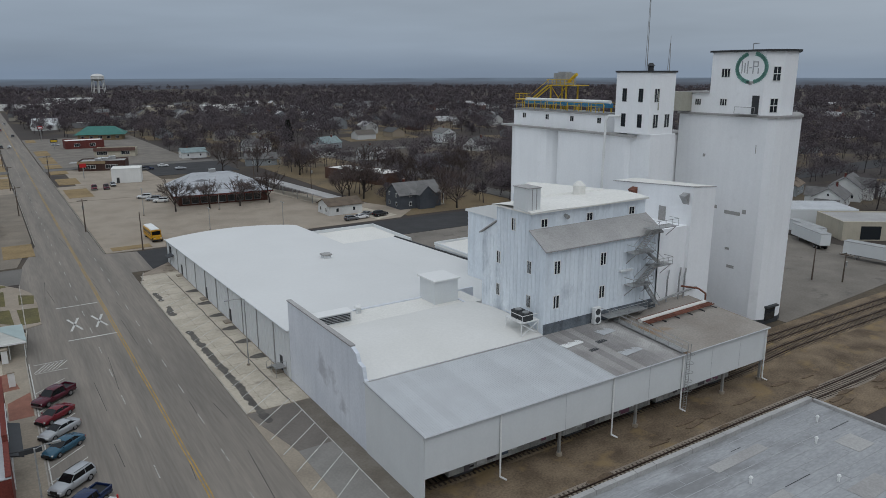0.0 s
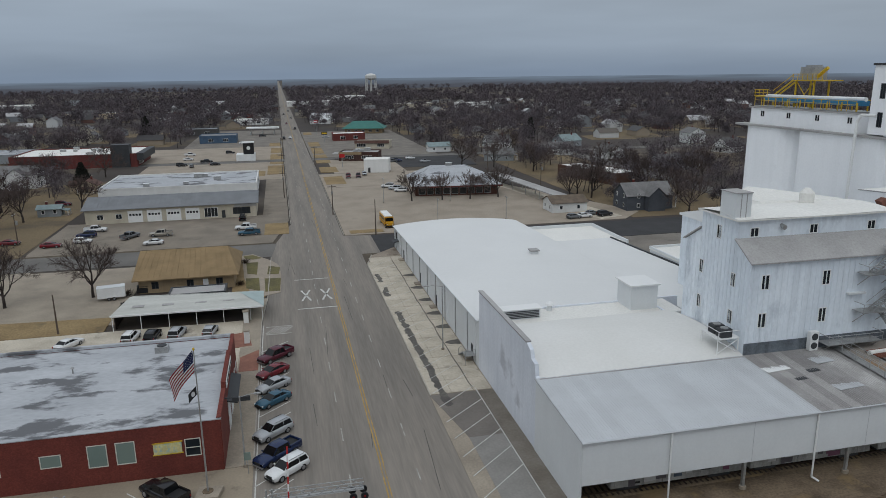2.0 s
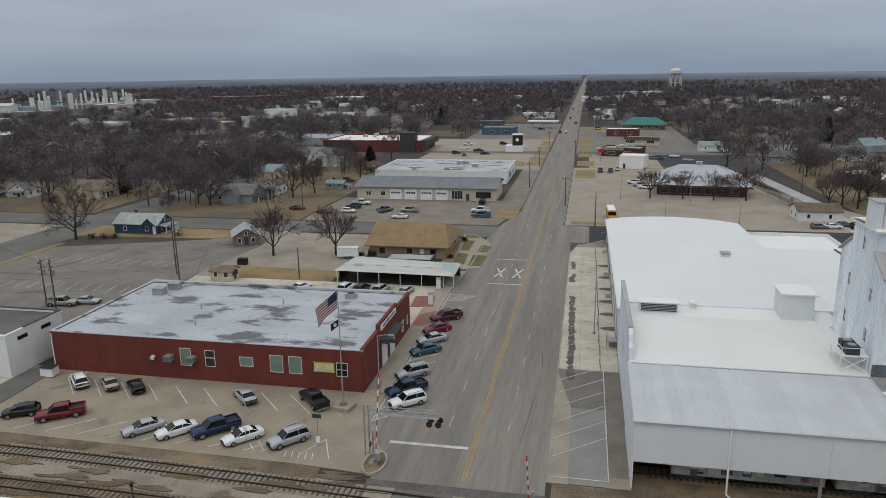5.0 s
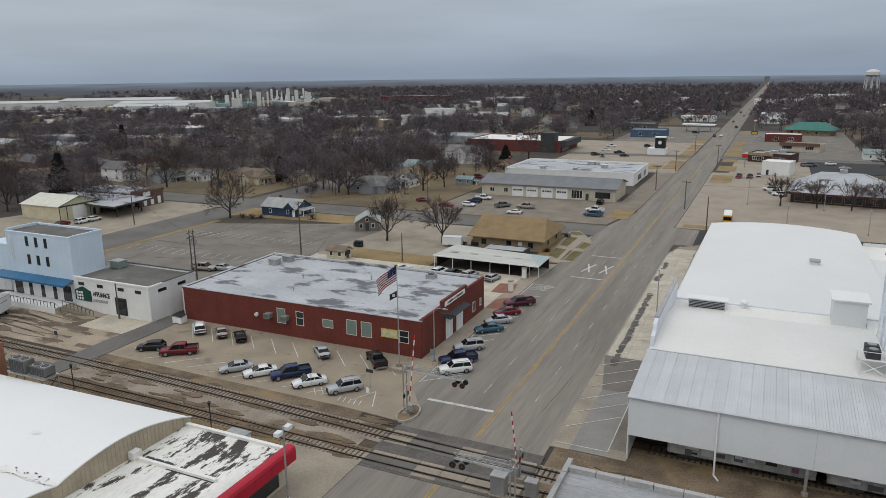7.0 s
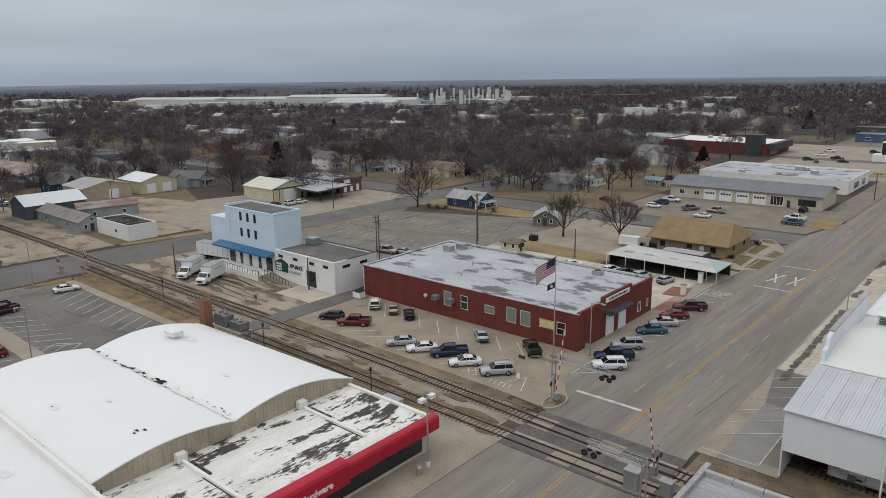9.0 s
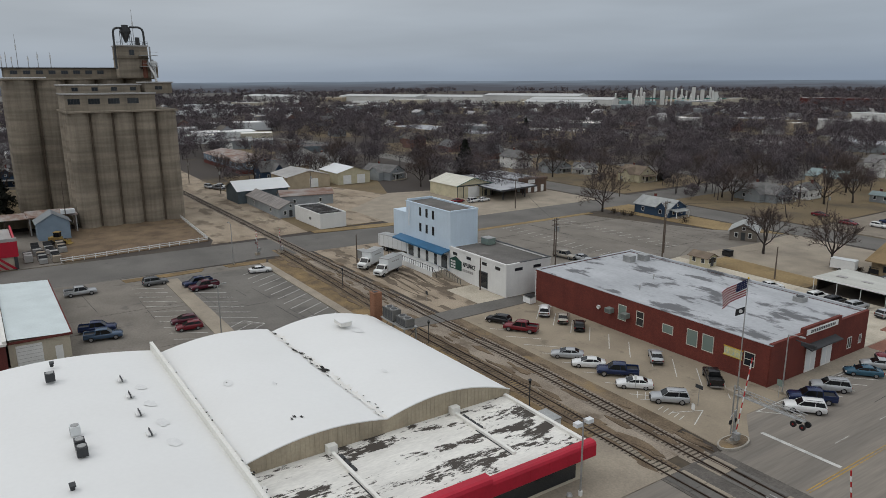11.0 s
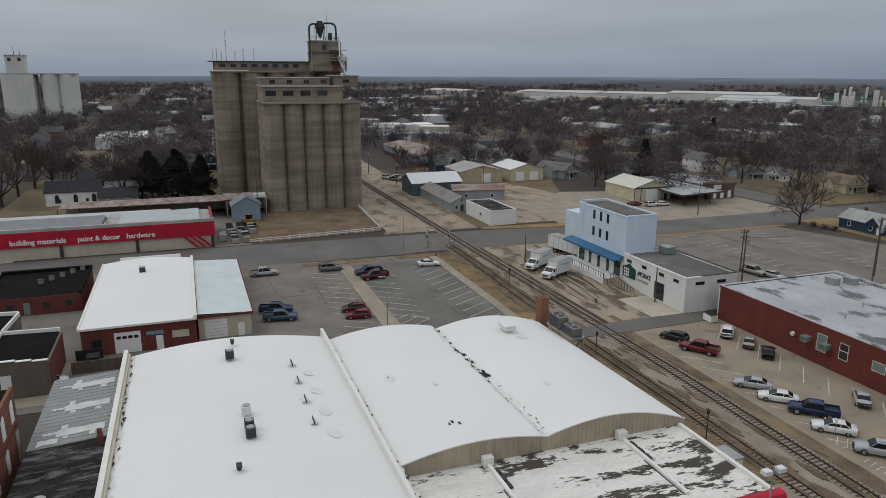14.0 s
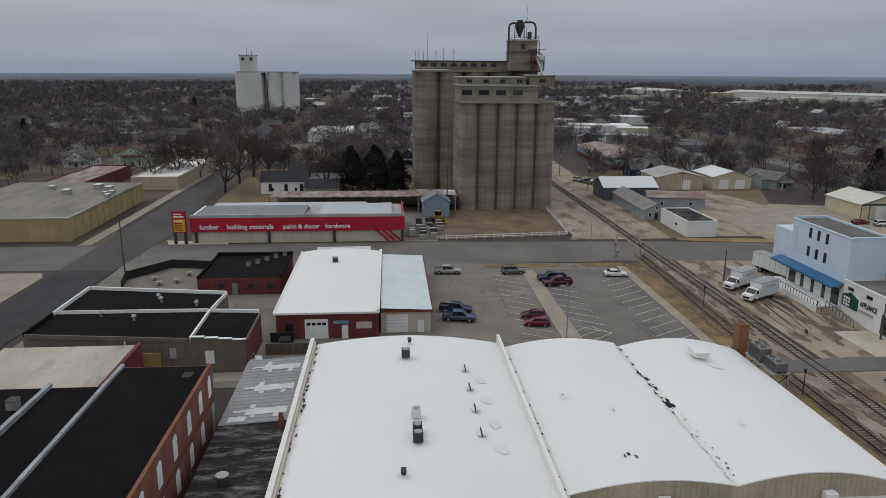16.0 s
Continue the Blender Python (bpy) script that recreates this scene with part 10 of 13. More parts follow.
POLES = [(-52.6, 114.2, 13.5, 1, 20), (-56.7, 119.8, 12.5, 1, 0), (-61.0, 89.4, 11.2, 2, 30), (-68.6, 95.9, 9.2, 2, 20), (-121.7, 128.1, 9.6, 0, 0), (-57.5, 192.3, 8.2, 1, 0), (-29.1, 120.5, 6.8, 0, 0),
         (-90.1, 56.1, 6.5, 0, 0), (-100.0, -64.7, 13.0, 0, 0), (31.4, 180.2, 9.3, 0, 0), (86, 262, 11, 1, 0), (98, 236, 10, 1, 0), (-175, 82, 10, 1, 0), (-205, 60, 10, 1, 0), (144.8, 73.7, 6.2, 1, 0), (141.2, 78.0, 7.0, 0, 0),
         (-57.2, 66.2, 6.6, 0, 0), (-240, 58, 10, 1, 0), (-118.5, 172, 9, 1, 90), (160, 112, 9, 1, 0), (22.5, 210, 9.0, 1, 90), (8.6, 245, 9, 1, 90), (8.6, 300, 9, 1, 90), (23.4, 330, 9, 1, 90), (8.6, 380, 9, 1, 90), (-72, 203, 9, 1, 0)]
for x, y, h, arms, rz in POLES:
    utility_pole(x, y, h, arms, rz, "weathered wooden utility pole with crossarm" if arms else "plain weathered wooden pole")
for p, q in (((-61, 89.4, 10.6), (-68.6, 95.9, 8.6)), ((-61, 89.4, 9.6), (-52.6, 114.2, 12.6)), ((-52.6, 114.2, 12.9), (-57.5, 192.3, 7.6)), ((-68.6, 95.9, 8.6), (-121.7, 128.1, 9.2)), ((8.6, 245, 8.4), (8.6, 300, 8.4)), ((8.6, 300, 8.4), (8.6, 380, 8.4)), ((86, 262, 10.4), (98, 236, 9.4))):
    wires("overhead_cable", p, q)


def street_lamp(x, y, h, arm, rz, label, twin=False):
    p = thing("street_lamp", label, "street lamp", (x, y, 0), local=True, rz=rz, group="street lamps")
    part("base", Geo().cyl(0, 0, -0.05, 0.35, 0.24, 10), CONC, p)
    part("pole", Geo().tube((0, 0, 0.3), (0, 0, h), 0.10, 8, 0.07), STEEL, p)
    for s in ((1, -1) if twin else (1,)):
        part("arm", Geo().wire([(0, 0, h - 0.1), (s * arm * 0.6, 0, h + 0.15), (s * arm, 0, h + 0.15)], 0.04, 5), STEEL, p)
        part("lamp_head", Geo().ext([(s * arm - 0.12 * s, h + 0.05), (s * arm + 0.6 * s, h + 0.08), (s * arm + 0.55 * s, h + 0.22), (s * arm - 0.1 * s, h + 0.25)], "y", -0.15, 0.15), STEEL, p)


street_lamp(30.6, 98.0, 10.2, 2.2, 180, "grey street lamp on the warehouse pavement")
street_lamp(2.6, 71.0, 8.3, 1.6, 0, "grey street lamp at the brick hall corner")
street_lamp(-104.0, 32.4, 9.3, 1.4, 180, "grey steel street lamp at the parking lot edge")
street_lamp(-60.7, 16.6, 8.6, 0.8, 90, "twin-headed parking lot lamp", True)
fp = thing("street_lamp", "steel pole with two square floodlights by the red shop", "street lamp", (4.6, 32.6, 0.1), local=True, group="street lamps")
part("pole", Geo().tube((0, 0, 0), (0, 0, 8.4), 0.11, 8, 0.08), STEEL, fp)
part("base", Geo().cyl(0, 0, 0, 0.5, 0.22, 8), TRIMW, fp)
for dy in (-0.75, 0.75):
    part("lamp_head", Geo().box(-0.3, dy - 0.38, 7.75, 0.3, dy + 0.38, 8.15), METALWHITE, fp)
    part("arm", Geo().tube((0, 0, 7.9), (0, dy * 0.5, 7.95), 0.05, 5), STEEL, fp)
tc = thing("waste_bin", "grey round litter bin on the shop pavement", "bin", (4.9, 30.8, 0.1), local=True)
part("body", Geo().cyl(0, 0, 0, 0.8, 0.3, 14, 0.34), CONC, tc)
part("dome", Geo().cyl(0, 0, 0.8, 1.05, 0.34, 14, 0.2), STEEL, tc)
street_lamp(51.0, 193.5, 6.0, 0.5, 90, "dark parking lot lamp post", True)
street_lamp(70.0, 189.1, 6.4, 0.5, 90, "dark parking lot lamp post", True)
street_lamp(61.5, 222, 8.0, 0.5, 90, "parking lot lamp post", True)
street_lamp(40, 225, 8.0, 0.5, 90, "parking lot lamp post", True)
for x, y in ((-13.3, 41.3), (-39.0, 42.6), (-75, 45.2)):
    s = thing("lamp_post", "short black lantern post beside the tracks", "street lamp", (x, y, 0), local=True, group="lantern posts")
    part("post", Geo().tube((0, 0, 0), (0, 0, 3.2), 0.07, 8), TRIMD, s)
    part("lantern", Geo().cyl(0, 0, 3.2, 3.65, 0.13, 6, 0.22), GLASS, s)
    part("cap", Geo().cyl(0, 0, 3.65, 3.85, 0.27, 6, 0.05), TRIMD, s)


def crossing_gate(x, y, rz, h, label):
    """Railway crossing signal: mast, flashers, cross sign, raised striped arm."""
    g = thing("crossing_gate", label, "crossing gate", (x, y, 0.05), local=True, rz=rz, group="railway crossing gates")
    part("base", Geo().box(-0.5, -0.5, 0, 0.5, 0.5, 0.5), CONC, g)
    part("mast", Geo().tube((0, 0, 0.4), (0, 0, 4.2), 0.09, 8), STEEL, g)
    part("gear_box", Geo().box(0.1, -0.35, 0.8, 0.75, 0.35, 1.6), STEEL, g)
    for a in (35, -35):
        part("cross_blade", Geo().add([(-0.14, -0.65 * math.cos(radians(a)) - 0.08, 3.8 - 0.65 * math.sin(radians(a))), (-0.14, -0.65 * math.cos(radians(a)) + 0.08, 3.8 - 0.65 * math.sin(radians(a)) - 0.1), (-0.14, 0.65 * math.cos(radians(a)) + 0.08, 3.8 + 0.65 * math.sin(radians(a)) - 0.1), (-0.14, 0.65 * math.cos(radians(a)) - 0.08, 3.8 + 0.65 * math.sin(radians(a)))], [(0, 1, 2, 3)]), TRIMW, g)
    for s in (-0.45, 0.45):
        f = part("flasher", Geo().tube((-0.1, s, 2.8), (-0.16, s, 2.8), 0.3, 14), BLACKPL, g)
        part("lens", Geo().tube((-0.16, s, 2.8), (-0.22, s, 2.8), 0.13, 10), LAMPRED, f)
    p0, p1 = Vector((0.2, 0.2, 1.2)), Vector((0.5, 1.5, h))
    for k in range(14):
        a, b = p0.lerp(p1, k / 14), p0.lerp(p1, (k + 1) / 14)
        part("gate_arm_band", Geo().tube(a, b, 0.07, 5), REDPAINT if k % 2 else TRIMW, g)
    part("counterweight", Geo().obox((0.2, -0.3, 0.9), (0.25, 0.7, 0.4)), STEEL, g)


crossing_gate(6.9, 54.0, 0, 10.3, "raised red and white crossing gate with signal mast")
crossing_gate(24.6, 45.6, 180, 8.6, "raised red and white crossing gate with signal mast by the depot")
is_ = thing("traffic_island", "small kerbed traffic island under the crossing gate", "island", (6.9, 54.0, 0))
part("kerb_ring", Geo().prism([(6.9 + 1.3 * math.cos(a), 54.3 + 2.4 * math.sin(a)) for a in np.linspace(0, 6.283, 17)[:-1]], 0.0, 0.32), KERB, is_)
part("fill", Geo().prism([(6.9 + 1.1 * math.cos(a), 54.3 + 2.2 * math.sin(a)) for a in np.linspace(0, 6.283, 17)[:-1]], 0.1, 0.35), DIRT, is_)


def cantilever(x, y, length, label):
    """Steel signal arm reaching over the lanes, with flashing lamps at its tip."""
    c = thing("signal_cantilever", label, "signal", (x, y, 0.05))
    s = 1 if length > 0 else -1
    for dx in (-0.25, 0.25):
        part("mast", Geo().tube((x + dx, y, 0.05), (x + dx, y, 6.2), 0.09, 6), STEEL, c)
    for z, dy in ((5.9, -0.3), (5.9, 0.3), (5.2, -0.3), (5.2, 0.3)):
        part("chord", Geo().tube((x, y + dy, z), (x + length, y + dy, z), 0.045, 5), STEEL, c)
    n = 8
    for k in range(n):
        xa, xb = x + length * k / n, x + length * (k + 1) / n
        part("lattice", Geo().tube((xa, y - 0.3, 5.2), (xb, y - 0.3, 5.9), 0.035, 4), STEEL, c)
        part("lattice", Geo().tube((xa, y + 0.3, 5.9), (xb, y + 0.3, 5.2), 0.035, 4), STEEL, c)
    for dx in (0, -1.0 * s):
        for dy in (-0.45, 0.45):
            f = part("flasher", Geo().tube((x + length + dx, y + dy, 4.7), (x + length + dx, y + dy * 1.4, 4.7), 0.34, 14), BLACKPL, c)
            part("lens", Geo().tube((x + length + dx, y + dy * 1.4, 4.7), (x + length + dx, y + dy * 1.45, 4.7), 0.1, 10), LAMPRED, f)
    part("walkway", Geo().box(min(x, x + length), y - 0.14, 5.16, max(x, x + length), y + 0.14, 5.2), STEEL, c)


cantilever(5.6, 56.0, 8.2, "steel railway signal arm over the southbound lanes")
cantilever(26.0, 39.2, -6.0, "steel railway signal arm over the northbound lanes")
for x, y in ((-108.5, 45.2), (-109.9, 40)):
    crossing_gate(x, y, 90, 5.5, "small crossing signal mast on the side street")
for x, y, w, h in ((23.4, 42.6, 1.5, 2.2), (26.6, 43.4, 1.2, 1.8), (-92.5, 58.8, 2.2, 2.0)):
    b = thing("signal_cabinet", "silver railway signal cabinet on a slab", "cabinet", (x, y, 0.03), local=True)
    part("slab", Geo().box(-w * 0.6, -w * 0.5, 0, w * 0.6, w * 0.5, 0.15), CONC, b)
    part("case", Geo().box(-w / 2, -w * 0.4, 0.15, w / 2, w * 0.4, h), mat("grey_cabinet_paint", (0.27, 0.27, 0.26), 0.6, 0.12), b)
    part("lid", Geo().box(-w / 2 - 0.05, -w * 0.4 - 0.05, h, w / 2 + 0.05, w * 0.4 + 0.05, h + 0.1), STEEL, b)


def post_sign(x, y, h, w, ht, m, label):
    s = thing("road_sign", label, "sign", (x, y, 0), local=True, group="road signs")
    part("post", Geo().tube((0, 0, 0), (0, 0, h), 0.04, 5), STEEL, s)
    part("plate", Geo().box(-w / 2, -0.06, h - ht, w / 2, -0.03, h), m, s)


post_sign(-1.4, 59.0, 2.9, 1.1, 0.5, TRIMD, "small dark notice plate on a post")
post_sign(-0.6, 57.0, 1.2, 0.5, 0.8, TRIMW, "white upright notice board at the lot entrance")
post_sign(-56.5, 53.4, 2.3, 0.7, 0.7, TRIMD, "dark road sign plate on a post")
post_sign(3.0, 69.5, 2.6, 0.7, 0.9, GLASSG, "green and white sign plates on a lamp post")
post_sign(-108.8, -64.6, 2.6, 0.7, 0.7, REDPAINT, "red round-cornered stop sign")
post_sign(-9, 56.0, 2.2, 0.4, 0.5, TRIMW, "small white parking sign")
for x, y in ((1.4, 108.5), (0.9, 118.2)):
    k = thing("brick_pier", "small square pier with a pale cap", "pier", (x, y, 0.1), local=True)
    part("shaft", Geo().box(-0.4, -0.4, 0, 0.4, 0.4, 2.0), WHITEWALL, k)
    part("cap", Geo().box(-0.5, -0.5, 2.0, 0.5, 0.5, 2.15), CONC, k)
solo("pavement_red_walk", Geo().prism([(0.6, 97.0), (3.3, 97.0), (3.3, 105), (0.6, 102.5)], 0, 0.13).prism([(-2.0, 106.5), (2.2, 107.0), (1.2, 113.5), (-2.4, 112.5)], 0, 0.13), mat("red_paver", (0.26, 0.12, 0.085), 0.9, 0.12, 0.6, 6.0), "dull red paver walk behind the hall", kind="structure")
for x, y in ((-45.6, 68.9), (-46.2, 129.3), (-19.4, 141.2)):
    b = thing("waste_container", "small boxy waste container standing on the lot", "container", (x, y, 0.06), local=True)
    part("body", Geo().prism([(-1, -0.7), (1, -0.7), (1, 0.7), (-1, 0.7)], 0.12, [1.1, 1.1, 1.4, 1.4]), TRIMW if y < 70 else BLACKPL, b)
    part("lid", Geo().box(-1.03, -0.73, 1.4, 1.03, 0.73, 1.45), BLACKPL, b)

# ---- smaller buildings ----
SHINGLE = mat("grey_shingle", (0.17, 0.165, 0.16), 0.9, 0.15, 0.5, 6.0, per_object=0.35)
SHINGLER = mat("red_brown_shingle", (0.13, 0.075, 0.06), 0.9, 0.15, 0.5, 6.0)
SHINGLEB = mat("brown_shingle", (0.20, 0.155, 0.115), 0.9, 0.15, 0.5, 6.0, per_object=0.25)
SIDINGW = mat("white_clapboard", (0.70, 0.70, 0.68), 0.7, 0.06, 0.5, 6.0, per_object=0.08)
SIDINGT = mat("tan_clapboard", (0.46, 0.38, 0.27), 0.8, 0.08, 0.5, 6.0, per_object=0.15)
SIDINGG = mat("grey_clapboard", (0.30, 0.32, 0.33), 0.8, 0.08, 0.5, 6.0, per_object=0.2)
SIDINGY = mat("cream_clapboard", (0.55, 0.50, 0.35), 0.8, 0.08, 0.5, 6.0, per_object=0.1)
SIDINGB = mat("navy_clapboard", (0.03, 0.06, 0.11), 0.7, 0.1, 0.5, 6.0)
TEALR = mat("teal_metal_roof", (0.045, 0.17, 0.14), 0.6, 0.08, 0.3, 4.0)


def gable_roof(g, L, W, z, rise, over=0.4, t=0.14):
    """Two pitched slabs over a plan L (along x) by W, the ridge along x."""
    for s in (-1, 1):
        e, zz = s * (W / 2 + over), z - over * rise / (W / 2)
        a, b = -L / 2 - over, L / 2 + over
        g.add([(a, e, zz), (b, e, zz), (b, 0, z + rise), (a, 0, z + rise), (a, e, zz + t), (b, e, zz + t), (b, 0, z + rise + t), (a, 0, z + rise + t)],
              [(0, 1, 2, 3), (4, 5, 6, 7), (0, 1, 5, 4), (0, 3, 7, 4), (1, 2, 6, 5)])
    return g


def house(x, y, rz, L, W, h, rise, wall, roof, label, porch=True, wing=False, storeys=1, name="house"):
    o = thing(name, label, "house", (x, y, -0.05), local=True, rz=rz, group="houses of the town")
    part("wall", Geo().ext([(-W / 2, 0), (W / 2, 0), (W / 2, h), (0, h + rise), (-W / 2, h)], "x", -L / 2, L / 2), wall, o)
    part("roof", gable_roof(Geo(), L, W, h, rise), roof, o)
    if wing:
        part("wing_wall", Geo().ext([(-L * 0.12, 0), (L * 0.25, 0), (L * 0.25, h), (L * 0.065, h + rise * 0.8), (-L * 0.12, h)], "y", -W / 2 - 2.6, 0), wall, o)
        g = Geo()
        for u in (-0.14, 0.27):
            g.add([(L * u, -W / 2 - 3, h - 0.15), (L * 0.065, -W / 2 - 3, h + rise * 0.8 + 0.1), (L * 0.065, 0, h + rise * 0.8 + 0.1), (L * u, 0, h - 0.15)], [(0, 1, 2, 3)])
        part("wing_roof", g, roof, o)
    if porch:
        part("porch_roof", Geo().add([(L / 2, -W * 0.4, h - 0.35), (L / 2 + 2.0, -W * 0.4, h - 0.75), (L / 2 + 2.0, W * 0.4, h - 0.75), (L / 2, W * 0.4, h - 0.35), (L / 2, -W * 0.4, h - 0.5), (L / 2 + 2.0, -W * 0.4, h - 0.9), (L / 2 + 2.0, W * 0.4, h - 0.9), (L / 2, W * 0.4, h - 0.5)],
                                     [(0, 1, 2, 3), (7, 6, 5, 4), (1, 5, 6, 2), (0, 4, 5, 1), (2, 6, 7, 3)]), roof, o)
        for s in (-0.37, 0.37):
            part("porch_post", Geo().box(L / 2 + 1.8, W * s - 0.08, 0.2, L / 2 + 1.95, W * s + 0.08, h - 0.85), TRIMW, o)
        part("porch_deck", Geo().box(L / 2, -W * 0.4, 0, L / 2 + 2.0, W * 0.4, 0.3), CONC, o)
    part("door", Geo().box(L / 2 - 0.02, -0.5, 0.3, L / 2 + 0.05, 0.5, 2.3), TRIMD, o)
    def pane(f, u, z, w, hh, at):
        """Window in one mesh: white frame, dark glass."""
        sg = -1 if f[0] == "-" else 1
        fr, gl = Geo(), Geo()
        for g, ww, h2, d in ((fr, w, hh, 0.05), (gl, w * 0.78, hh * 0.82, 0.07)):
            p, q = sorted((at - sg * 0.01, at + sg * d))
            g.box(u - ww / 2, p, z - h2 / 2, u + ww / 2, q, z + h2 / 2) if f[1] == "y" else g.box(p, u - ww / 2, z - h2 / 2, q, u + ww / 2, z + h2 / 2)
        k = len(fr.f)
        fr.add(gl.v, gl.f)
        ob = part("window", fr, TRIMW, o)
        ob.data.materials.append(GLASS)
        for i, poly in enumerate(ob.data.polygons):
            poly.material_index = 1 if i >= k else 0
    for s in range(storeys):
        z = 1.6 + 2.8 * s
        for u in (-0.25, 0.25):
            for f in ("-y", "+y"):
                if wing and f == "-y" and u >= 0:
                    continue
                pane(f, L * u, z, 1.0, 1.3, W / 2 * (-1 if f == "-y" else 1))
            pane("+x", W * u, z, 0.9, 1.3, L / 2)
            pane("-x", W * u, z, 0.9, 1.3, -L / 2)
    if rise > 1.6:
        pane("+x", 0, h + rise * 0.35, 0.8, 0.9, L / 2)
    if name != "house":
        return o
    ch = part("chimney", Geo().box(-L * 0.22, 0.5, h + rise * 0.4, -L * 0.22 + 0.6, 1.1, h + rise + 0.9), BRICKMAROON, o)
    part("chimney_cap", Geo().box(-L * 0.22 - 0.06, 0.44, h + rise + 0.9, -L * 0.22 + 0.66, 1.16, h + rise + 1.0), CONC, ch)
    return o


def flat_block(name, label, cat, x, y, rz, L, W, h, wall, roof, parapet=0.4, openings=(), z=0.0):
    """A flat-roofed building about its middle; openings: (face, u, z, w, h, kind)."""
    o = thing(name, label, cat, (x, y, z), local=True, rz=rz)
    part("wall", Geo().box(-L / 2, -W / 2, 0, L / 2, W / 2, h), wall, o)
    part("roof", Geo().box(-L / 2 + 0.3, -W / 2 + 0.3, h - 0.1, L / 2 - 0.3, W / 2 - 0.3, h + 0.06), roof, o)
    if parapet:
        part("parapet", Geo().box(-L / 2 - 0.05, -W / 2 - 0.05, h, L / 2 + 0.05, -W / 2 + 0.3, h + parapet).box(-L / 2 - 0.05, W / 2 - 0.3, h, L / 2 + 0.05, W / 2 + 0.05, h + parapet)
             .box(-L / 2 - 0.05, -W / 2 + 0.3, h, -L / 2 + 0.3, W / 2 - 0.3, h + parapet).box(L / 2 - 0.3, -W / 2 + 0.3, h, L / 2 + 0.05, W / 2 - 0.3, h + parapet), wall, o)
    for f, u, zz, w, hh, k in openings:
        at = (W if f[1] == "y" else L) / 2 * (-1 if f[0] == "-" else 1)
        if k == "win":
            wall_window(o, f, u, zz, w, hh, at, TRIMW, bars=max(0, int(w) - 1))
        else:
            wall_panel(o, f, u, zz, w, hh, at, k, "door" if w < 2 else "overhead_door", 0.06)
    return o


def roof_gear(x, y, z, n, spread, label="grey rooftop air handler"):
    for i in range(n):
        s = random.uniform(0.8, 1.4)
        a = thing("rooftop_unit", label, "air conditioner", (x + random.uniform(-spread, spread), y + random.uniform(-spread, spread), z), local=True)
        part("body", Geo().box(-s, -s * 0.7, 0.05, s, s * 0.7, s), STEEL, a)
        part("hood", Geo().box(-s * 1.05, -s * 0.75, s, s * 1.05, s * 0.75, s + 0.08), METALWHITE, a)


# tan chapel-like office and the carport north of the hall
o = thing("office_building", "tan brick office with a broad brown shingle roof", "building", (-11, 148, 0))
part("wall", Geo().box(-20.0, 140.6, 0, -2.2, 157.5, 3.0), TANWALL, o)
tanroof = mat("tan_brown_shingle", (0.27, 0.19, 0.10), 0.9, 0.1, 0.4, 6.0)
part("roof", Geo().add([(-21.0, 139.6, 2.9), (-1.2, 139.6, 2.9), (-1.2, 158.5, 2.9), (-21.0, 158.5, 2.9), (-20.6, 149, 6.6), (-3.6, 149, 6.6), (-21.0, 139.6, 2.7), (-1.2, 139.6, 2.7), (-1.2, 158.5, 2.7), (-21.0, 158.5, 2.7)],
                       [(0, 1, 5, 4), (1, 2, 5), (2, 3, 4, 5), (3, 0, 4), (6, 7, 1, 0), (7, 8, 2, 1), (8, 9, 3, 2), (9, 6, 0, 3)]), tanroof, o, "broad tan-brown shingle roof")
for x in np.arange(-20.5, -2, 1.1):
    part("roof_line", ribs(Geo(), x, x + 0.5, 1.1, lambda q: ((q, 139.7, 2.98), (q * 0.86 - 1.7, 148.9, 6.62)), 0.02), tanroof, o)
for x in (-17, -10.5, -5):
    wall_window(o, "-y", x, 1.5, 1.3, 1.4, 140.6, TRIMD)
wall_panel(o, "-y", -7.6, 1.1, 1.0, 2.1, 140.6, TRIMW, "door")
for y in (146, 153):
    wall_window(o, "+x", y, 1.5, 1.4, 1.3, -2.2, TRIMD)
cp = thing("carport", "long white metal carport over parked cars", "carport", (-10, 121, 0))
CPM = mat("pale_carport_metal", (0.50, 0.50, 0.46), 0.7, 0.08, 0.3, 4.0, col2=(0.41, 0.405, 0.37), stretch=(0.4, 2, 1))
part("roof", Geo().add([(-20.7, 119.3, 2.75), (3.9, 118.6, 2.75), (-0.4, 125.6, 3.4), (-19.0, 127.4, 3.4), (-20.7, 119.3, 2.6), (3.9, 118.6, 2.6), (-0.4, 125.6, 3.25), (-19.0, 127.4, 3.25)], [(0, 1, 2, 3), (7, 6, 5, 4), (0, 4, 5, 1), (1, 5, 6, 2), (2, 6, 7, 3), (3, 7, 4, 0)]), CPM, cp)
part("end_slope", Geo().add([(3.95, 118.6, 2.77), (3.8, 127.4, 2.77), (-0.4, 125.62, 3.42), (3.95, 118.6, 2.62), (3.8, 127.4, 2.62), (-0.4, 125.62, 3.27)], [(0, 1, 2), (5, 4, 3), (0, 3, 4, 1), (1, 4, 5, 2)]), mat("pale_green_metal", (0.36, 0.43, 0.42), 0.6, 0.06), cp, "pale green sloping end")
part("back_slope", Geo().add([(3.8, 127.45, 2.75), (-19.0, 130.2, 2.75), (-19.0, 127.45, 3.41), (-0.4, 125.66, 3.41)], [(0, 1, 2, 3)]), CPM, cp)
part("fascia", Geo().obox((-8.4, 118.93, 2.66), (24.6, 0.12, 0.28), -1.63), TRIMW, cp)
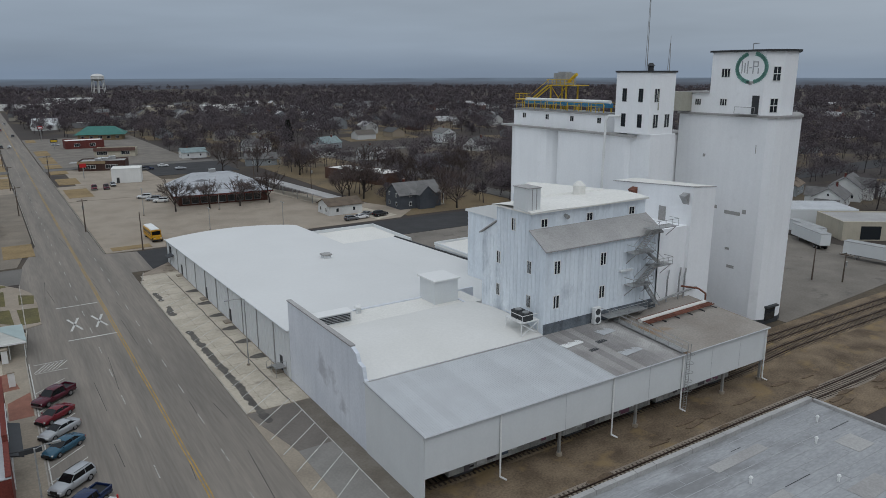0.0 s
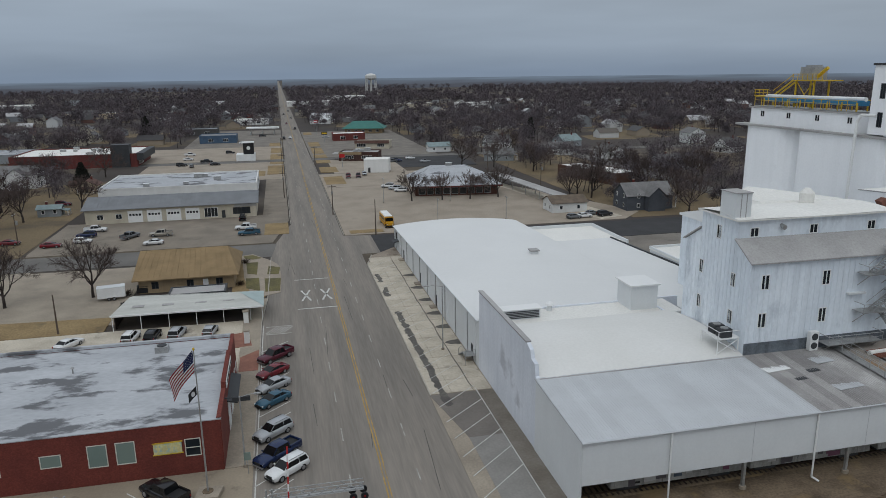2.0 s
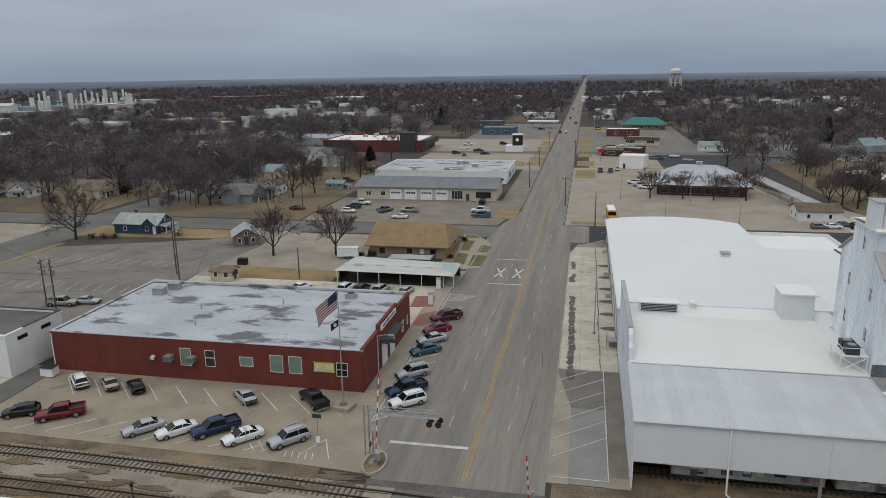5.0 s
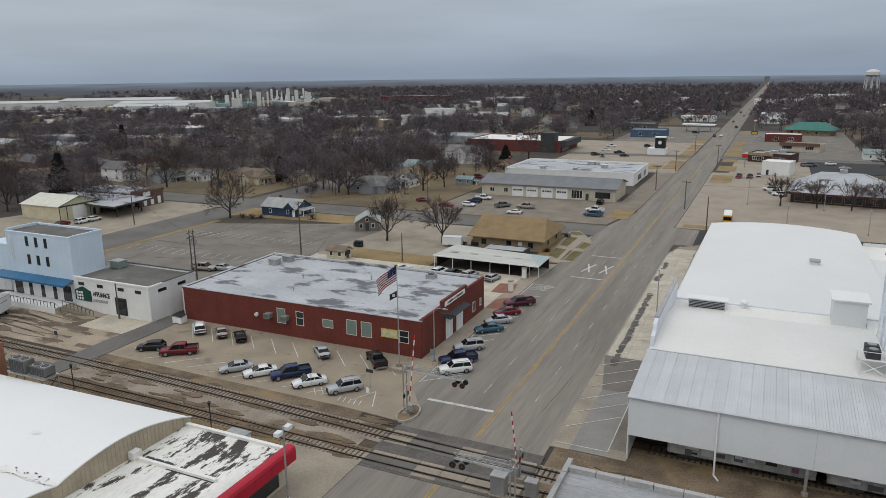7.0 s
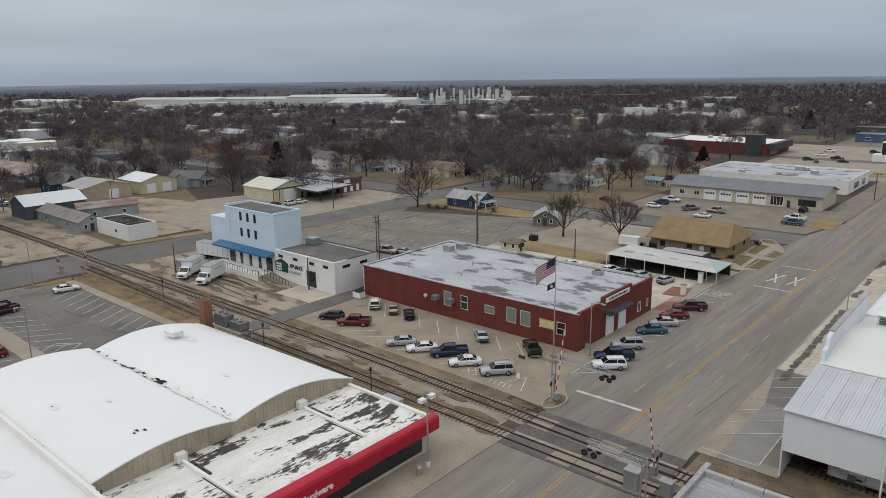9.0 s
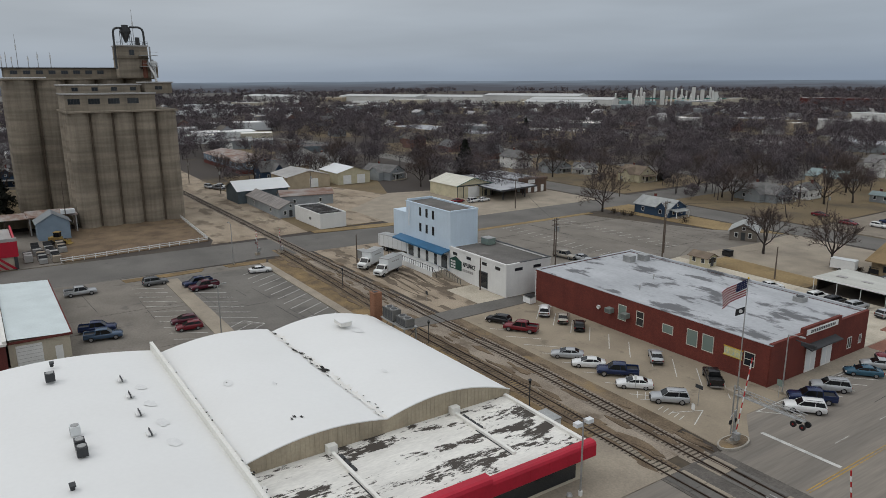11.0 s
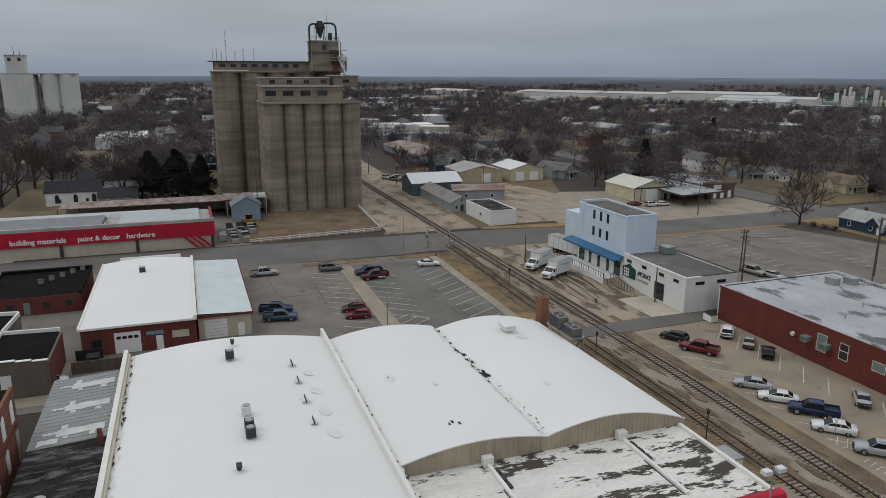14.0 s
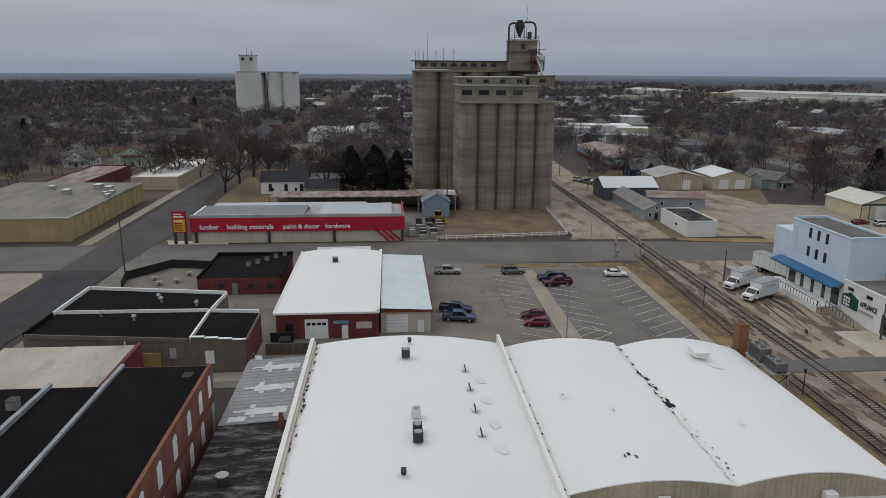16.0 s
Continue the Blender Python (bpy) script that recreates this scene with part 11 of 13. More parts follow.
for x in (-20.4, -16, -11.6, -7.2, -2.8, 1.6, 3.6):
    part("post", Geo().box(x - 0.05, 119.3, 0, x + 0.05, 119.4, 2.6), TRIMW, cp)
    part("post", Geo().box(x - 0.08, 126.8, 0, x + 0.08, 126.96, 2.7), TRIMD, cp)
for x in (-16.8, -12, -6.6, -2.0):
    part("skylight", Geo().obox((x, 122.6, 3.07), (1.9, 1.2, 0.07), 0), ROOFGREY2, cp)
# dark walls whose near-black also carries the deep shade under the roof
part("back_wall", Geo().box(-20.2, 127.5, 0, 3.4, 127.7, 2.6), mat("dark_timber_wall", (0.045, 0.036, 0.03), 0.9, 0.2), cp)
part("end_wall", Geo().box(-20.4, 120.5, 0, -20.2, 127.5, 2.5), mat("dark_timber_wall", (0.045, 0.036, 0.03)), cp)
flat_block("storage_shed", "low dark storage block behind the carport", "shed", -8, 131.5, 0, 10, 5, 2.6, TRIMD, ROOFGREY2, 0.2)
house(-44.4, 117.8, 0, 4.6, 3.2, 2.3, 0.8, SIDINGY, SHINGLEB, "small cream garden shed with a brown roof", porch=False, name="shed")

house(-55.3, 149.4, -62, 8.5, 6.5, 2.6, 1.9, mat("brown_grey_siding", (0.20, 0.175, 0.15), 0.85, 0.1), mat("pale_grey_shingle", (0.36, 0.37, 0.36), 0.9, 0.1), "low grey shed with a pale metal roof", porch=False, name="shed")
# fire station with overhead doors
fs = thing("fire_station", "long beige garage with a grey roof and overhead doors", "garage", (-23, 224, 0))
part("wall", Geo().box(-47, 214.6, 0, 0.2, 232, 4.3), BEIGE, fs)
part("roof", Geo().add([(-47.8, 213.8, 4.25), (1, 213.8, 4.25), (1, 223.3, 6.6), (-47.8, 223.3, 6.6), (1, 232.8, 4.25), (-47.8, 232.8, 4.25), (-47.8, 213.8, 4.1), (1, 213.8, 4.1), (1, 232.8, 4.1)], [(0, 1, 2, 3), (3, 2, 4, 5), (6, 7, 1, 0)]), GREYROOF, fs, "grey ribbed metal roof")
part("gable_end", Geo().add([(0.2, 214.6, 4.2), (0.2, 232, 4.2), (0.2, 223.3, 6.5)], [(0, 1, 2)]), BEIGE, fs)
part("roof_ribs", ribs(Geo(), -47.4, 0.8, 1.2, lambda x: ((x, 213.9, 4.3), (x, 223.2, 6.63)), 0.03), GREYROOF, fs)
for x in (-33.6, -28.4, -23.1, -17.9):
    d = wall_panel(fs, "-y", x, 1.8, 4.0, 3.4, 214.6, TRIMW, "overhead_door", 0.07)
    for k in range(4):
        part("glazing", Geo().box(x - 1.6 + 0.85 * k, 214.51, 2.0, x - 1.0 + 0.85 * k, 214.53, 2.6), GLASS, d)
wall_window(fs, "-y", -12.7, 1.9, 3.8, 2.8, 214.6, TRIMW, bars=3)
for x in (-43, -38):
    wall_window(fs, "-y", x, 2.0, 1.7, 1.5, 214.6)
wall_panel(fs, "-y", -9.2, 1.2, 1.0, 2.2, 214.6, TRIMD, "door")
wall_window(fs, "-y", -4, 2.0, 5.0, 2.0, 214.6, TRIMD, bars=3)
part("low_wing", Geo().box(-6, 214.4, 3.2, 0.4, 214.6, 4.2), ROOFGREY2, fs)
flat_block("shop_building", "wide shop with a pale flat roof", "shop", -26, 268, 0, 51, 34, 4.4, WHITEWALL, DIRTYROOF, 0.5, [("+x", -4, 2, 8, 2.4, "win"), ("+x", 8, 2, 5, 2.4, "win")])
roof_gear(-26, 268, 4.5, 5, 13)
sb = flat_block("retail_store", "red brick store with a white roof and dark entrance", "store", -84, 371, 0, 54, 36, 5.8, BRICKMAROON, FOAMROOF, 0.5, [("+x", -8, 2.2, 12, 3.0, "win")])
part("entrance_tower", Geo().box(16, -18.6, 0, 24, -12, 10.4), TRIMD, sb, "black square entrance tower")
part("entrance_canopy", Geo().box(27, -18.3, 3.2, 30, 14, 6.4), TRIMD, sb)
roof_gear(-84, 371, 5.9, 8, 15)
ks = thing("drive_in_kiosk", "small black and white drive-in kiosk", "kiosk", (-8, 366, 0))
part("wall", Geo().box(-13, 360, 0, -4, 369, 3.2), TRIMW, ks)
part("tower", Geo().box(-9.5, 361, 3.2, -4.5, 366, 8.6), BLACKPL, ks)
part("cap", Geo().box(-9.8, 360.7, 8.6, -4.2, 366.3, 9.0), TRIMW, ks)
part("emblem_disc", Geo().tube((-7, 360.98, 6.2), (-7, 360.9, 6.2), 0.9, 16), TRIMW, ks)
# school and neighbours east of the road
sc = thing("school_building", "low brick school with a wide white hipped roof", "school", (70, 245, 0))
SCHB = brick_mat("dark_school_brick", (0.13, 0.06, 0.045), (0.095, 0.046, 0.036), (0.9, 0.86, 0.83))
part("wall", Geo().prism([(52.4, 235.0), (80.4, 231.6), (83.2, 258), (55.4, 262)], 0, 3.5), SCHB, sc)
part("roof", Geo().add([(50.8, 233.6, 3.45), (81.8, 229.8, 3.45), (84.8, 259.2, 3.45), (54.0, 263.4, 3.45), (60.5, 250.5, 8.0), (73.2, 248.8, 8.0), (74.4, 252, 8.0), (61.5, 253.6, 8.0)],
                       [(0, 1, 5, 4), (1, 2, 6, 5), (2, 3, 7, 6), (3, 0, 4, 7), (4, 5, 6, 7), (3, 2, 1, 0)]), DIRTYROOF, sc, "wide patched white roof")
part("fascia", Geo().obox((66.3, 231.6, 3.3), (31.4, 0.2, 0.5), -7.0), BRICKMAROON, sc)
for k in range(9):
    f = (k + 0.8) / 10
    x, y = 52.4 + 28 * f, 235.0 - 3.4 * f
    w = part("window", Geo().obox((x, y - 0.06, 1.7), (2.3, 0.12, 2.3), -6.9), mat("grey_window_frame", (0.28, 0.29, 0.29), 0.6, 0.08), sc)
    part("pane", Geo().obox((x - 0.01, y - 0.13, 1.7), (2.05, 0.08, 2.0), -6.9), GLASS, w)
part("side_window_band", Geo().obox((53.7, 247, 1.9), (0.12, 18, 1.4), -6.4), GLASS, sc)
roof_gear(67, 251.0, 8.0, 1, 1)
DARKBRICK = brick_mat("dark_brown_brick_wall", (0.085, 0.045, 0.036), (0.06, 0.034, 0.028), (0.9, 0.86, 0.83))
flat_block("block_garage", "plain cream block garage with a flat roof", "garage", 48.6, 303, -14, 10.5, 9, 5.4, WHITEWALL, FOAMROOF, 0.2, [("-y", -3, 1.1, 1.0, 2.1, TRIMD)])
rs = flat_block("restaurant", "flat-roofed dark brick restaurant with pale trim", "restaurant", 46.4, 348, -16, 19, 12, 3.8, DARKBRICK, ROOFGREY2, 0.5, [("-y", -5, 1.8, 5, 1.6, "win"), ("-y", 4, 1.8, 5, 1.6, "win")])
part("fascia", Geo().box(-9.6, -6.2, 3.1, 1.5, -6.05, 4.3), TANWALL, rs, "tan fascia band")
part("drive_lane_canopy", Geo().box(-13.5, -3, 2.9, -9.6, 3, 3.3), ROOFGREY2, rs)
roof_gear(46.4, 348, 3.9, 4, 4)
bk = flat_block("bank_building", "cream shop under a deep red-brown roof band", "shop", 60, 403, -16, 19, 12, 3.2, BEIGE, SHINGLER, 0.8, [("-y", -6, 2, 5, 1.8, "win"), ("-y", 5, 2, 4, 1.8, "win")])
part("roof_band", Geo().ext([(-6.6, 3.0), (-6.1, 4.6), (-5.6, 4.6), (-5.6, 3.0)], "x", -9.8, 9.8), SHINGLER, bk, "red-brown shingled roof band")
th = thing("clinic_building", "long building with a teal hipped metal roof", "building", (68, 512, 0), local=True, rz=-14)
part("wall", Geo().box(-13, -9, 0, 13, 9, 3.6), TANWALL, th)
part("roof", Geo().add([(-15, -11, 3.5), (15, -11, 3.5), (15, 11, 3.5), (-15, 11, 3.5), (-8, 0, 8.2), (8, 0, 8.2)], [(0, 1, 5, 4), (1, 2, 5), (2, 3, 4, 5), (3, 0, 4)]), TEALR, th)
for x in (-10, -5, 0, 5, 10):
    wall_window(th, "-y", x, 1.9, 2.2, 1.6, -9, TRIMW, bars=2)
cw = thing("covered_walk", "long flat covered walkway on posts", "canopy", (96, 246, 0))
part("roof", Geo().prism([(86, 262), (91, 205), (95.5, 205.5), (90.5, 263)], 3.0, 3.3), ROOFGREY2, cw)
for k in range(6):
    f = k / 5
    part("post", Geo().box(91.2 - 4.8 * f, 206 + 54 * f, 0, 91.4 - 4.8 * f, 206.2 + 54 * f, 3.0), STEEL, cw)
    part("post", Geo().box(95.0 - 4.8 * f, 206.5 + 54 * f, 0, 95.2 - 4.8 * f, 206.7 + 54 * f, 3.0), STEEL, cw)
sheet("pavement_driveway", [(84, 262), (88, 262), (104, 185), (96, 182)], 0.06, CONC2, "pale concrete driveway")
house(91.5, 198, 0, 11, 8, 3.0, 1.6, SIDINGW, SHINGLEB, "white garage with a low brown roof", porch=False, name="garage")
flat_block("apartment_block", "brick apartments with a bright flat roof", "building", 128, 254, -72, 33, 12, 4.2, mat("dark_brown_brick", (0.11, 0.062, 0.045), 0.9, 0.12), FOAMROOF, 0.3, [("-y", -7, 2, 2, 1.4, "win"), ("-y", 4, 2, 2, 1.4, "win")])
house(116, 195.5, 0, 15, 9, 4.6, 3.2, mat("slate_clapboard", (0.075, 0.082, 0.095), 0.8, 0.1, 0.5, 6.0), SHINGLE, "dark grey two-storey house with white trim", storeys=2, wing=True)
# white sheds and trailers beyond the concrete tower
for i, (x, y) in enumerate(((172, 130), (190, 118))):
    flat_block("truck_shed", "long low white shed with a corrugated roof", "shed", x, y, -35, 40, 14, 4.6, METALWHITE, GALV, 0.0)
flat_block("workshop", "beige block workshop with a dark opening", "workshop", 196, 92, -35, 26, 14, 4.6, BEIGE, ROOFGREY2, 0.3, [("-y", -6, 2, 5, 3.4, GLASS)])
# industrial sheds west along the railway
ms = thing("metal_shed", "blue-grey gabled metal shed with a white roof", "shed", (-190, 68, 0))
part("wall", Geo().ext([(-193, 0), (-180.5, 0), (-180.5, 4.4), (-186.7, 6.8), (-193, 4.4)], "y", 58.5, 76), mat("dark_slate_siding", (0.10, 0.125, 0.14), 0.8, 0.1), ms)
part("roof", Geo().add([(-193.6, 58, 4.2), (-193.6, 76.5, 4.2), (-186.7, 76.5, 7.0), (-186.7, 58, 7.0), (-179.9, 58, 4.2), (-179.9, 76.5, 4.2)], [(0, 1, 2, 3), (3, 2, 5, 4)]), METALWHITE, ms)
house(-164.5, 64.4, -1, 31, 7, 3.0, 1.7, SIDINGG, mat("rusty_grey_tin", (0.30, 0.27, 0.25), 0.7, 0.2, 0.3, 5.0, stretch=(4, 1, 1)), "long rusty tin-roofed shed", porch=False, name="shed")
house(-169.5, 77.5, 78, 17, 7.5, 3.4, 1.4, SIDINGG, RUSTROOF, "grey shed with a rust-striped roof", porch=False, name="shed")
flat_block("block_shed", "small white block shed with a patchy roof", "shed", -137, 68.2, 0, 18, 7.8, 3.9, WHITEWALL, WORNROOF, 0.3, [("-y", 2, 2, 1.6, 0.9, "win")])
for i, (x, y, w, lb, m, r) in enumerate(((-206, 92, 17, "tan gabled metal workshop", SIDINGT, ROOFGREY2), (-206, 111, 14, "cream metal workshop with two doors", SIDINGY, METALWHITE))):
    g = thing("workshop", lb, "workshop", (x, y, 0), local=True, rz=0)
    part("wall", Geo().ext([(-w / 2, 0), (w / 2, 0), (w / 2, 4.6), (0, 6.4), (-w / 2, 4.6)], "x", -11, 6), m, g)
    part("roof", Geo().add([(-11.4, -w / 2 - 0.5, 4.5), (6.4, -w / 2 - 0.5, 4.5), (6.4, 0, 6.6), (-11.4, 0, 6.6), (-11.4, w / 2 + 0.5, 4.5), (6.4, w / 2 + 0.5, 4.5)], [(0, 1, 2, 3), (3, 2, 5, 4)]), r, g)
    for u in ((-3, 3) if i else (2,)):
        wall_panel(g, "+x", u, 1.8, 3.4, 3.4, 6, TRIMW, "overhead_door", 0.06)
house(-207, 128, 20, 15, 9, 3.4, 2.4, SIDINGG, SHINGLE, "pale blue-grey house with metal roofs", wing=True)
bb = thing("brick_warehouse", "long blue-grey warehouse with a rusty roof and brick base", "warehouse", (-281, 92.2, 0), local=True)
BGS = mat("blue_grey_siding", (0.22, 0.29, 0.36))
part("wall", Geo().ext([(-9, 1.7), (9, 1.7), (9, 4.7), (0, 6.4), (-9, 4.7)], "x", -28, 28), BGS, bb)
part("brick_base", Geo().box(-28.1, -9.1, 0, 28.1, 9.1, 1.7), BRICKMAROON, bb)
part("roof", gable_roof(Geo(), 56, 18, 4.7, 1.7), RUSTROOF, bb)
for u in np.arange(-24, 27, 5.2):
    wall_window(bb, "-y", u, 3.2, 1.3, 1.5, -9)
part("overhead_door", Geo().box(28.0, -1.6, 0, 28.16, 4.6, 4.3), TRIMW, bb)
part("sign_plate", Geo().box(28.0, -6.6, 3.0, 28.1, -3.4, 4.2), TRIMW, bb)
# service station with flat canopies, barn shop, blue house
st_ = thing("barn_shop", "cream gabled metal shop with a dark green band", "shop", (-155.6, 130.6, 0), local=True)
part("wall", Geo().ext([(-7.2, 0), (7.2, 0), (7.2, 4.3), (0, 6.6), (-7.2, 4.3)], "x", -8.5, 8.5), SIDINGY, st_)
part("roof", gable_roof(Geo(), 17, 14.4, 4.3, 2.3, 0.35), mat("cream_metal_roof", (0.62, 0.60, 0.51), 0.6, 0.06), st_)
part("band", Geo().box(8.48, -7.2, 4.0, 8.62, 7.2, 4.4), TRIMD, st_, "dark band under the gable")
part("gable_trim", Geo().tube((8.9, -7.6, 4.3), (8.9, 0, 6.7), 0.11, 5).tube((8.9, 0, 6.7), (8.9, 7.6, 4.3), 0.11, 5), TEALR, st_)
part("overhead_door", Geo().box(8.48, -2.6, 0, 8.58, 2.2, 3.7), TRIMW, st_)
for u in (-7.1, -4.6, 3.6, 7.0):
    part("column", Geo().box(8.48, u - 0.1, 0, 8.6, u + 0.1, 4.0), TRIMD, st_)
part("side_door", Geo().box(8.48, 4.4, 0, 8.56, 5.5, 2.2), TRIMD, st_)
for u in np.arange(-8, 8.1, 1.6):
    part("seam", Geo().tube((u, -7.3, 4.36), (u, -0.05, 6.78), 0.035, 4), TRIMW, st_)
sv = thing("service_station", "closed brick service station with long flat canopies", "building", (-156, 150, 0))
STATIONB = brick_mat("brown_station_brick", (0.17, 0.115, 0.085), (0.125, 0.085, 0.065), (0.9, 0.88, 0.85))
part("wall", Geo().box(-170, 149, 0, -142.3, 159.5, 4.3), STATIONB, sv)
part("roof", Geo().box(-170.3, 148.8, 4.3, -145.5, 159.8, 4.7), DIRTYROOF, sv, "long flat patched roof")
part("sign_parapet", Geo().box(-145.4, 148.9, 4.3, -142.0, 159.8, 5.3), STATIONB, sv)
part("sign_board", Geo().box(-142.0, 150.6, 3.5, -141.85, 153.6, 4.8), TRIMW, sv)
part("canopy", Geo().prism([(-171, 137), (-141.2, 131.2), (-132.4, 130.6), (-133.2, 136), (-135, 148.7), (-170.5, 148.7)], 3.7, 4.05), DIRTYROOF, sv, "wide flat patched canopy")
edge = [(-171, 137), (-141.2, 131.2), (-132.4, 130.6), (-133.2, 136), (-135, 148.7)]
for (xa, ya), (xb, yb) in zip(edge, edge[1:]):
    part("fascia", Geo().obox(((xa + xb) / 2, (ya + yb) / 2, 3.86), (math.hypot(xb - xa, yb - ya), 0.14, 0.5), math.degrees(math.atan2(yb - ya, xb - xa))), TRIMD, sv)
for x, y in ((-136.6, 135), (-137, 145), (-148, 134.6), (-160, 137)):
    part("post", Geo().box(x - 0.14, y - 0.14, 0, x + 0.14, y + 0.14, 3.7), TRIMD, sv)
for x in (-166, -160, -154):
    wall_panel(sv, "-y", x, 1.6, 4.4, 3.0, 149, TRIMD, "shutter", 0.06)
for x in (-148.6, -145.2):
    wall_panel(sv, "-y", x, 1.6, 1.5, 2.6, 149, TRIMW, "door", 0.06)
for y in (151.5, 154.5, 157.5):
    wall_panel(sv, "+x", y, 1.5, 1.3, 2.4, -142.3, TRIMW, "panel", 0.06)
roof_gear(-158, 154, 4.75, 2, 4)
bh = house(-89.6, 158, 0, 13, 7.6, 2.9, 2.1, SIDINGB, mat("pale_grey_shingle", (0.36, 0.37, 0.36), 0.9, 0.1), "small navy house with white trim and grey roof", porch=True)
part("front_gable", Geo().ext([(2.2, 2.6), (6.4, 2.6), (4.3, 4.5)], "y", -4.6, -0.4), SIDINGB, bh)
part("front_gable_roof", Geo().add([(1.9, -4.9, 2.5), (4.3, -4.9, 4.7), (4.3, 0, 4.7), (1.9, 0, 2.5), (6.7, -4.9, 2.5), (6.7, 0, 2.5)], [(0, 1, 2, 3), (1, 4, 5, 2)]), mat("pale_grey_shingle", (0.36, 0.37, 0.36)), bh)
part("white_door", Geo().box(5.0, -3.9, 0.2, 5.9, -3.78, 2.3), TRIMW, bh)
# tan public building on the corner south-west
lb_ = thing("public_building", "long tan brick public building with a gravel roof", "building", (-160, -98, 0), local=True)
part("wall", Geo().prism([(-30, -30), (28.5, -30), (28.5, 9.5), (-28, 8.5)], 0, 5.6), mat("yellow_tan_brick", (0.40, 0.31, 0.165), 0.9, 0.08, 0.4, 5.0, streak=0.08), lb_)
part("roof", Geo().prism([(-29.6, -30), (28.1, -30), (28.1, 9.1), (-27.6, 8.1)], 5.5, 5.75), mat("brown_gravel_roof", (0.25, 0.225, 0.185), 0.95, 0.12, 0.15, 4.0, col2=(0.17, 0.155, 0.13), stretch=(0.5, 1.5, 1)), lb_)
part("roof_edge", Geo().prism([(27.9, -30), (28.7, -30), (28.7, 9.7), (27.9, 9.7)], 5.6, 5.95).prism([(-28, 8.9), (28, 9.1), (28, 9.7), (-28, 8.7)], 5.6, 5.95), ROOFGREY2, lb_)
for k in range(12):
    part("pilaster", Geo().box(-26 + 4.6 * k, 8.5 + 0.017 * (4.6 * k), 0, -25.8 + 4.6 * k, 8.72 + 0.017 * 4.6 * k, 5.4), mat("yellow_tan_brick", (0.40, 0.31, 0.165)), lb_)
roof_gear(-165, -102, 5.75, 7, 12)
flat_block("strip_shops", "row of low tan shops with a pale roof", "shop", -235, -92, 0, 55, 16, 4.2, SIDINGT, FOAMROOF, 0.5)
flat_block("strip_shops", "row of low brick shops with a rusty roof", "shop", -210, -118, 0, 60, 14, 4.2, BRICKMAROON, RUSTROOF, 0.4)
# chapel behind the lumber yard
NEARBLACK = mat("near_black_shingle", (0.032, 0.032, 0.036), 0.9, 0.12, 0.6, 5.0)
cp2 = house(-202.5, -46.5, 90, 15.5, 9, 4.4, 2.8, SIDINGW, NEARBLACK, "white chapel with arched windows and a dark roof", porch=False, name="chapel")
for u in (-4.6, 0.6, 5.8):
    w = part("arched_window", Geo().ext([(u - 0.62, 0.9), (u + 0.62, 0.9), (u + 0.62, 2.9), (u + 0.44, 3.35), (u, 3.55), (u - 0.44, 3.35), (u - 0.62, 2.9)], "y", -4.62, -4.5), TRIMD, cp2, "tall arched window")
    part("pane", Geo().ext([(u - 0.46, 1.05), (u + 0.46, 1.05), (u + 0.46, 2.85), (u, 3.35), (u - 0.46, 2.85)], "y", -4.68, -4.6), GLASS, w)
house(-213, -37, 90, 18, 9, 6.0, 2.4, SIDINGW, NEARBLACK, "white two-storey house with a dark roof", storeys=2)
house(-197.5, -33.5, 90, 11, 9, 2.9, 2.2, SIDINGG, NEARBLACK, "low dark-roofed annexe beside the chapel", porch=False, name="annexe")
# houses that stand out
PTEAL = mat("pale_teal_shingle", (0.24, 0.30, 0.30), 0.85, 0.1, 0.5, 6.0)
SIDINGP = mat("pale_green_clapboard", (0.40, 0.47, 0.35), 0.8, 0.08, 0.5, 6.0)
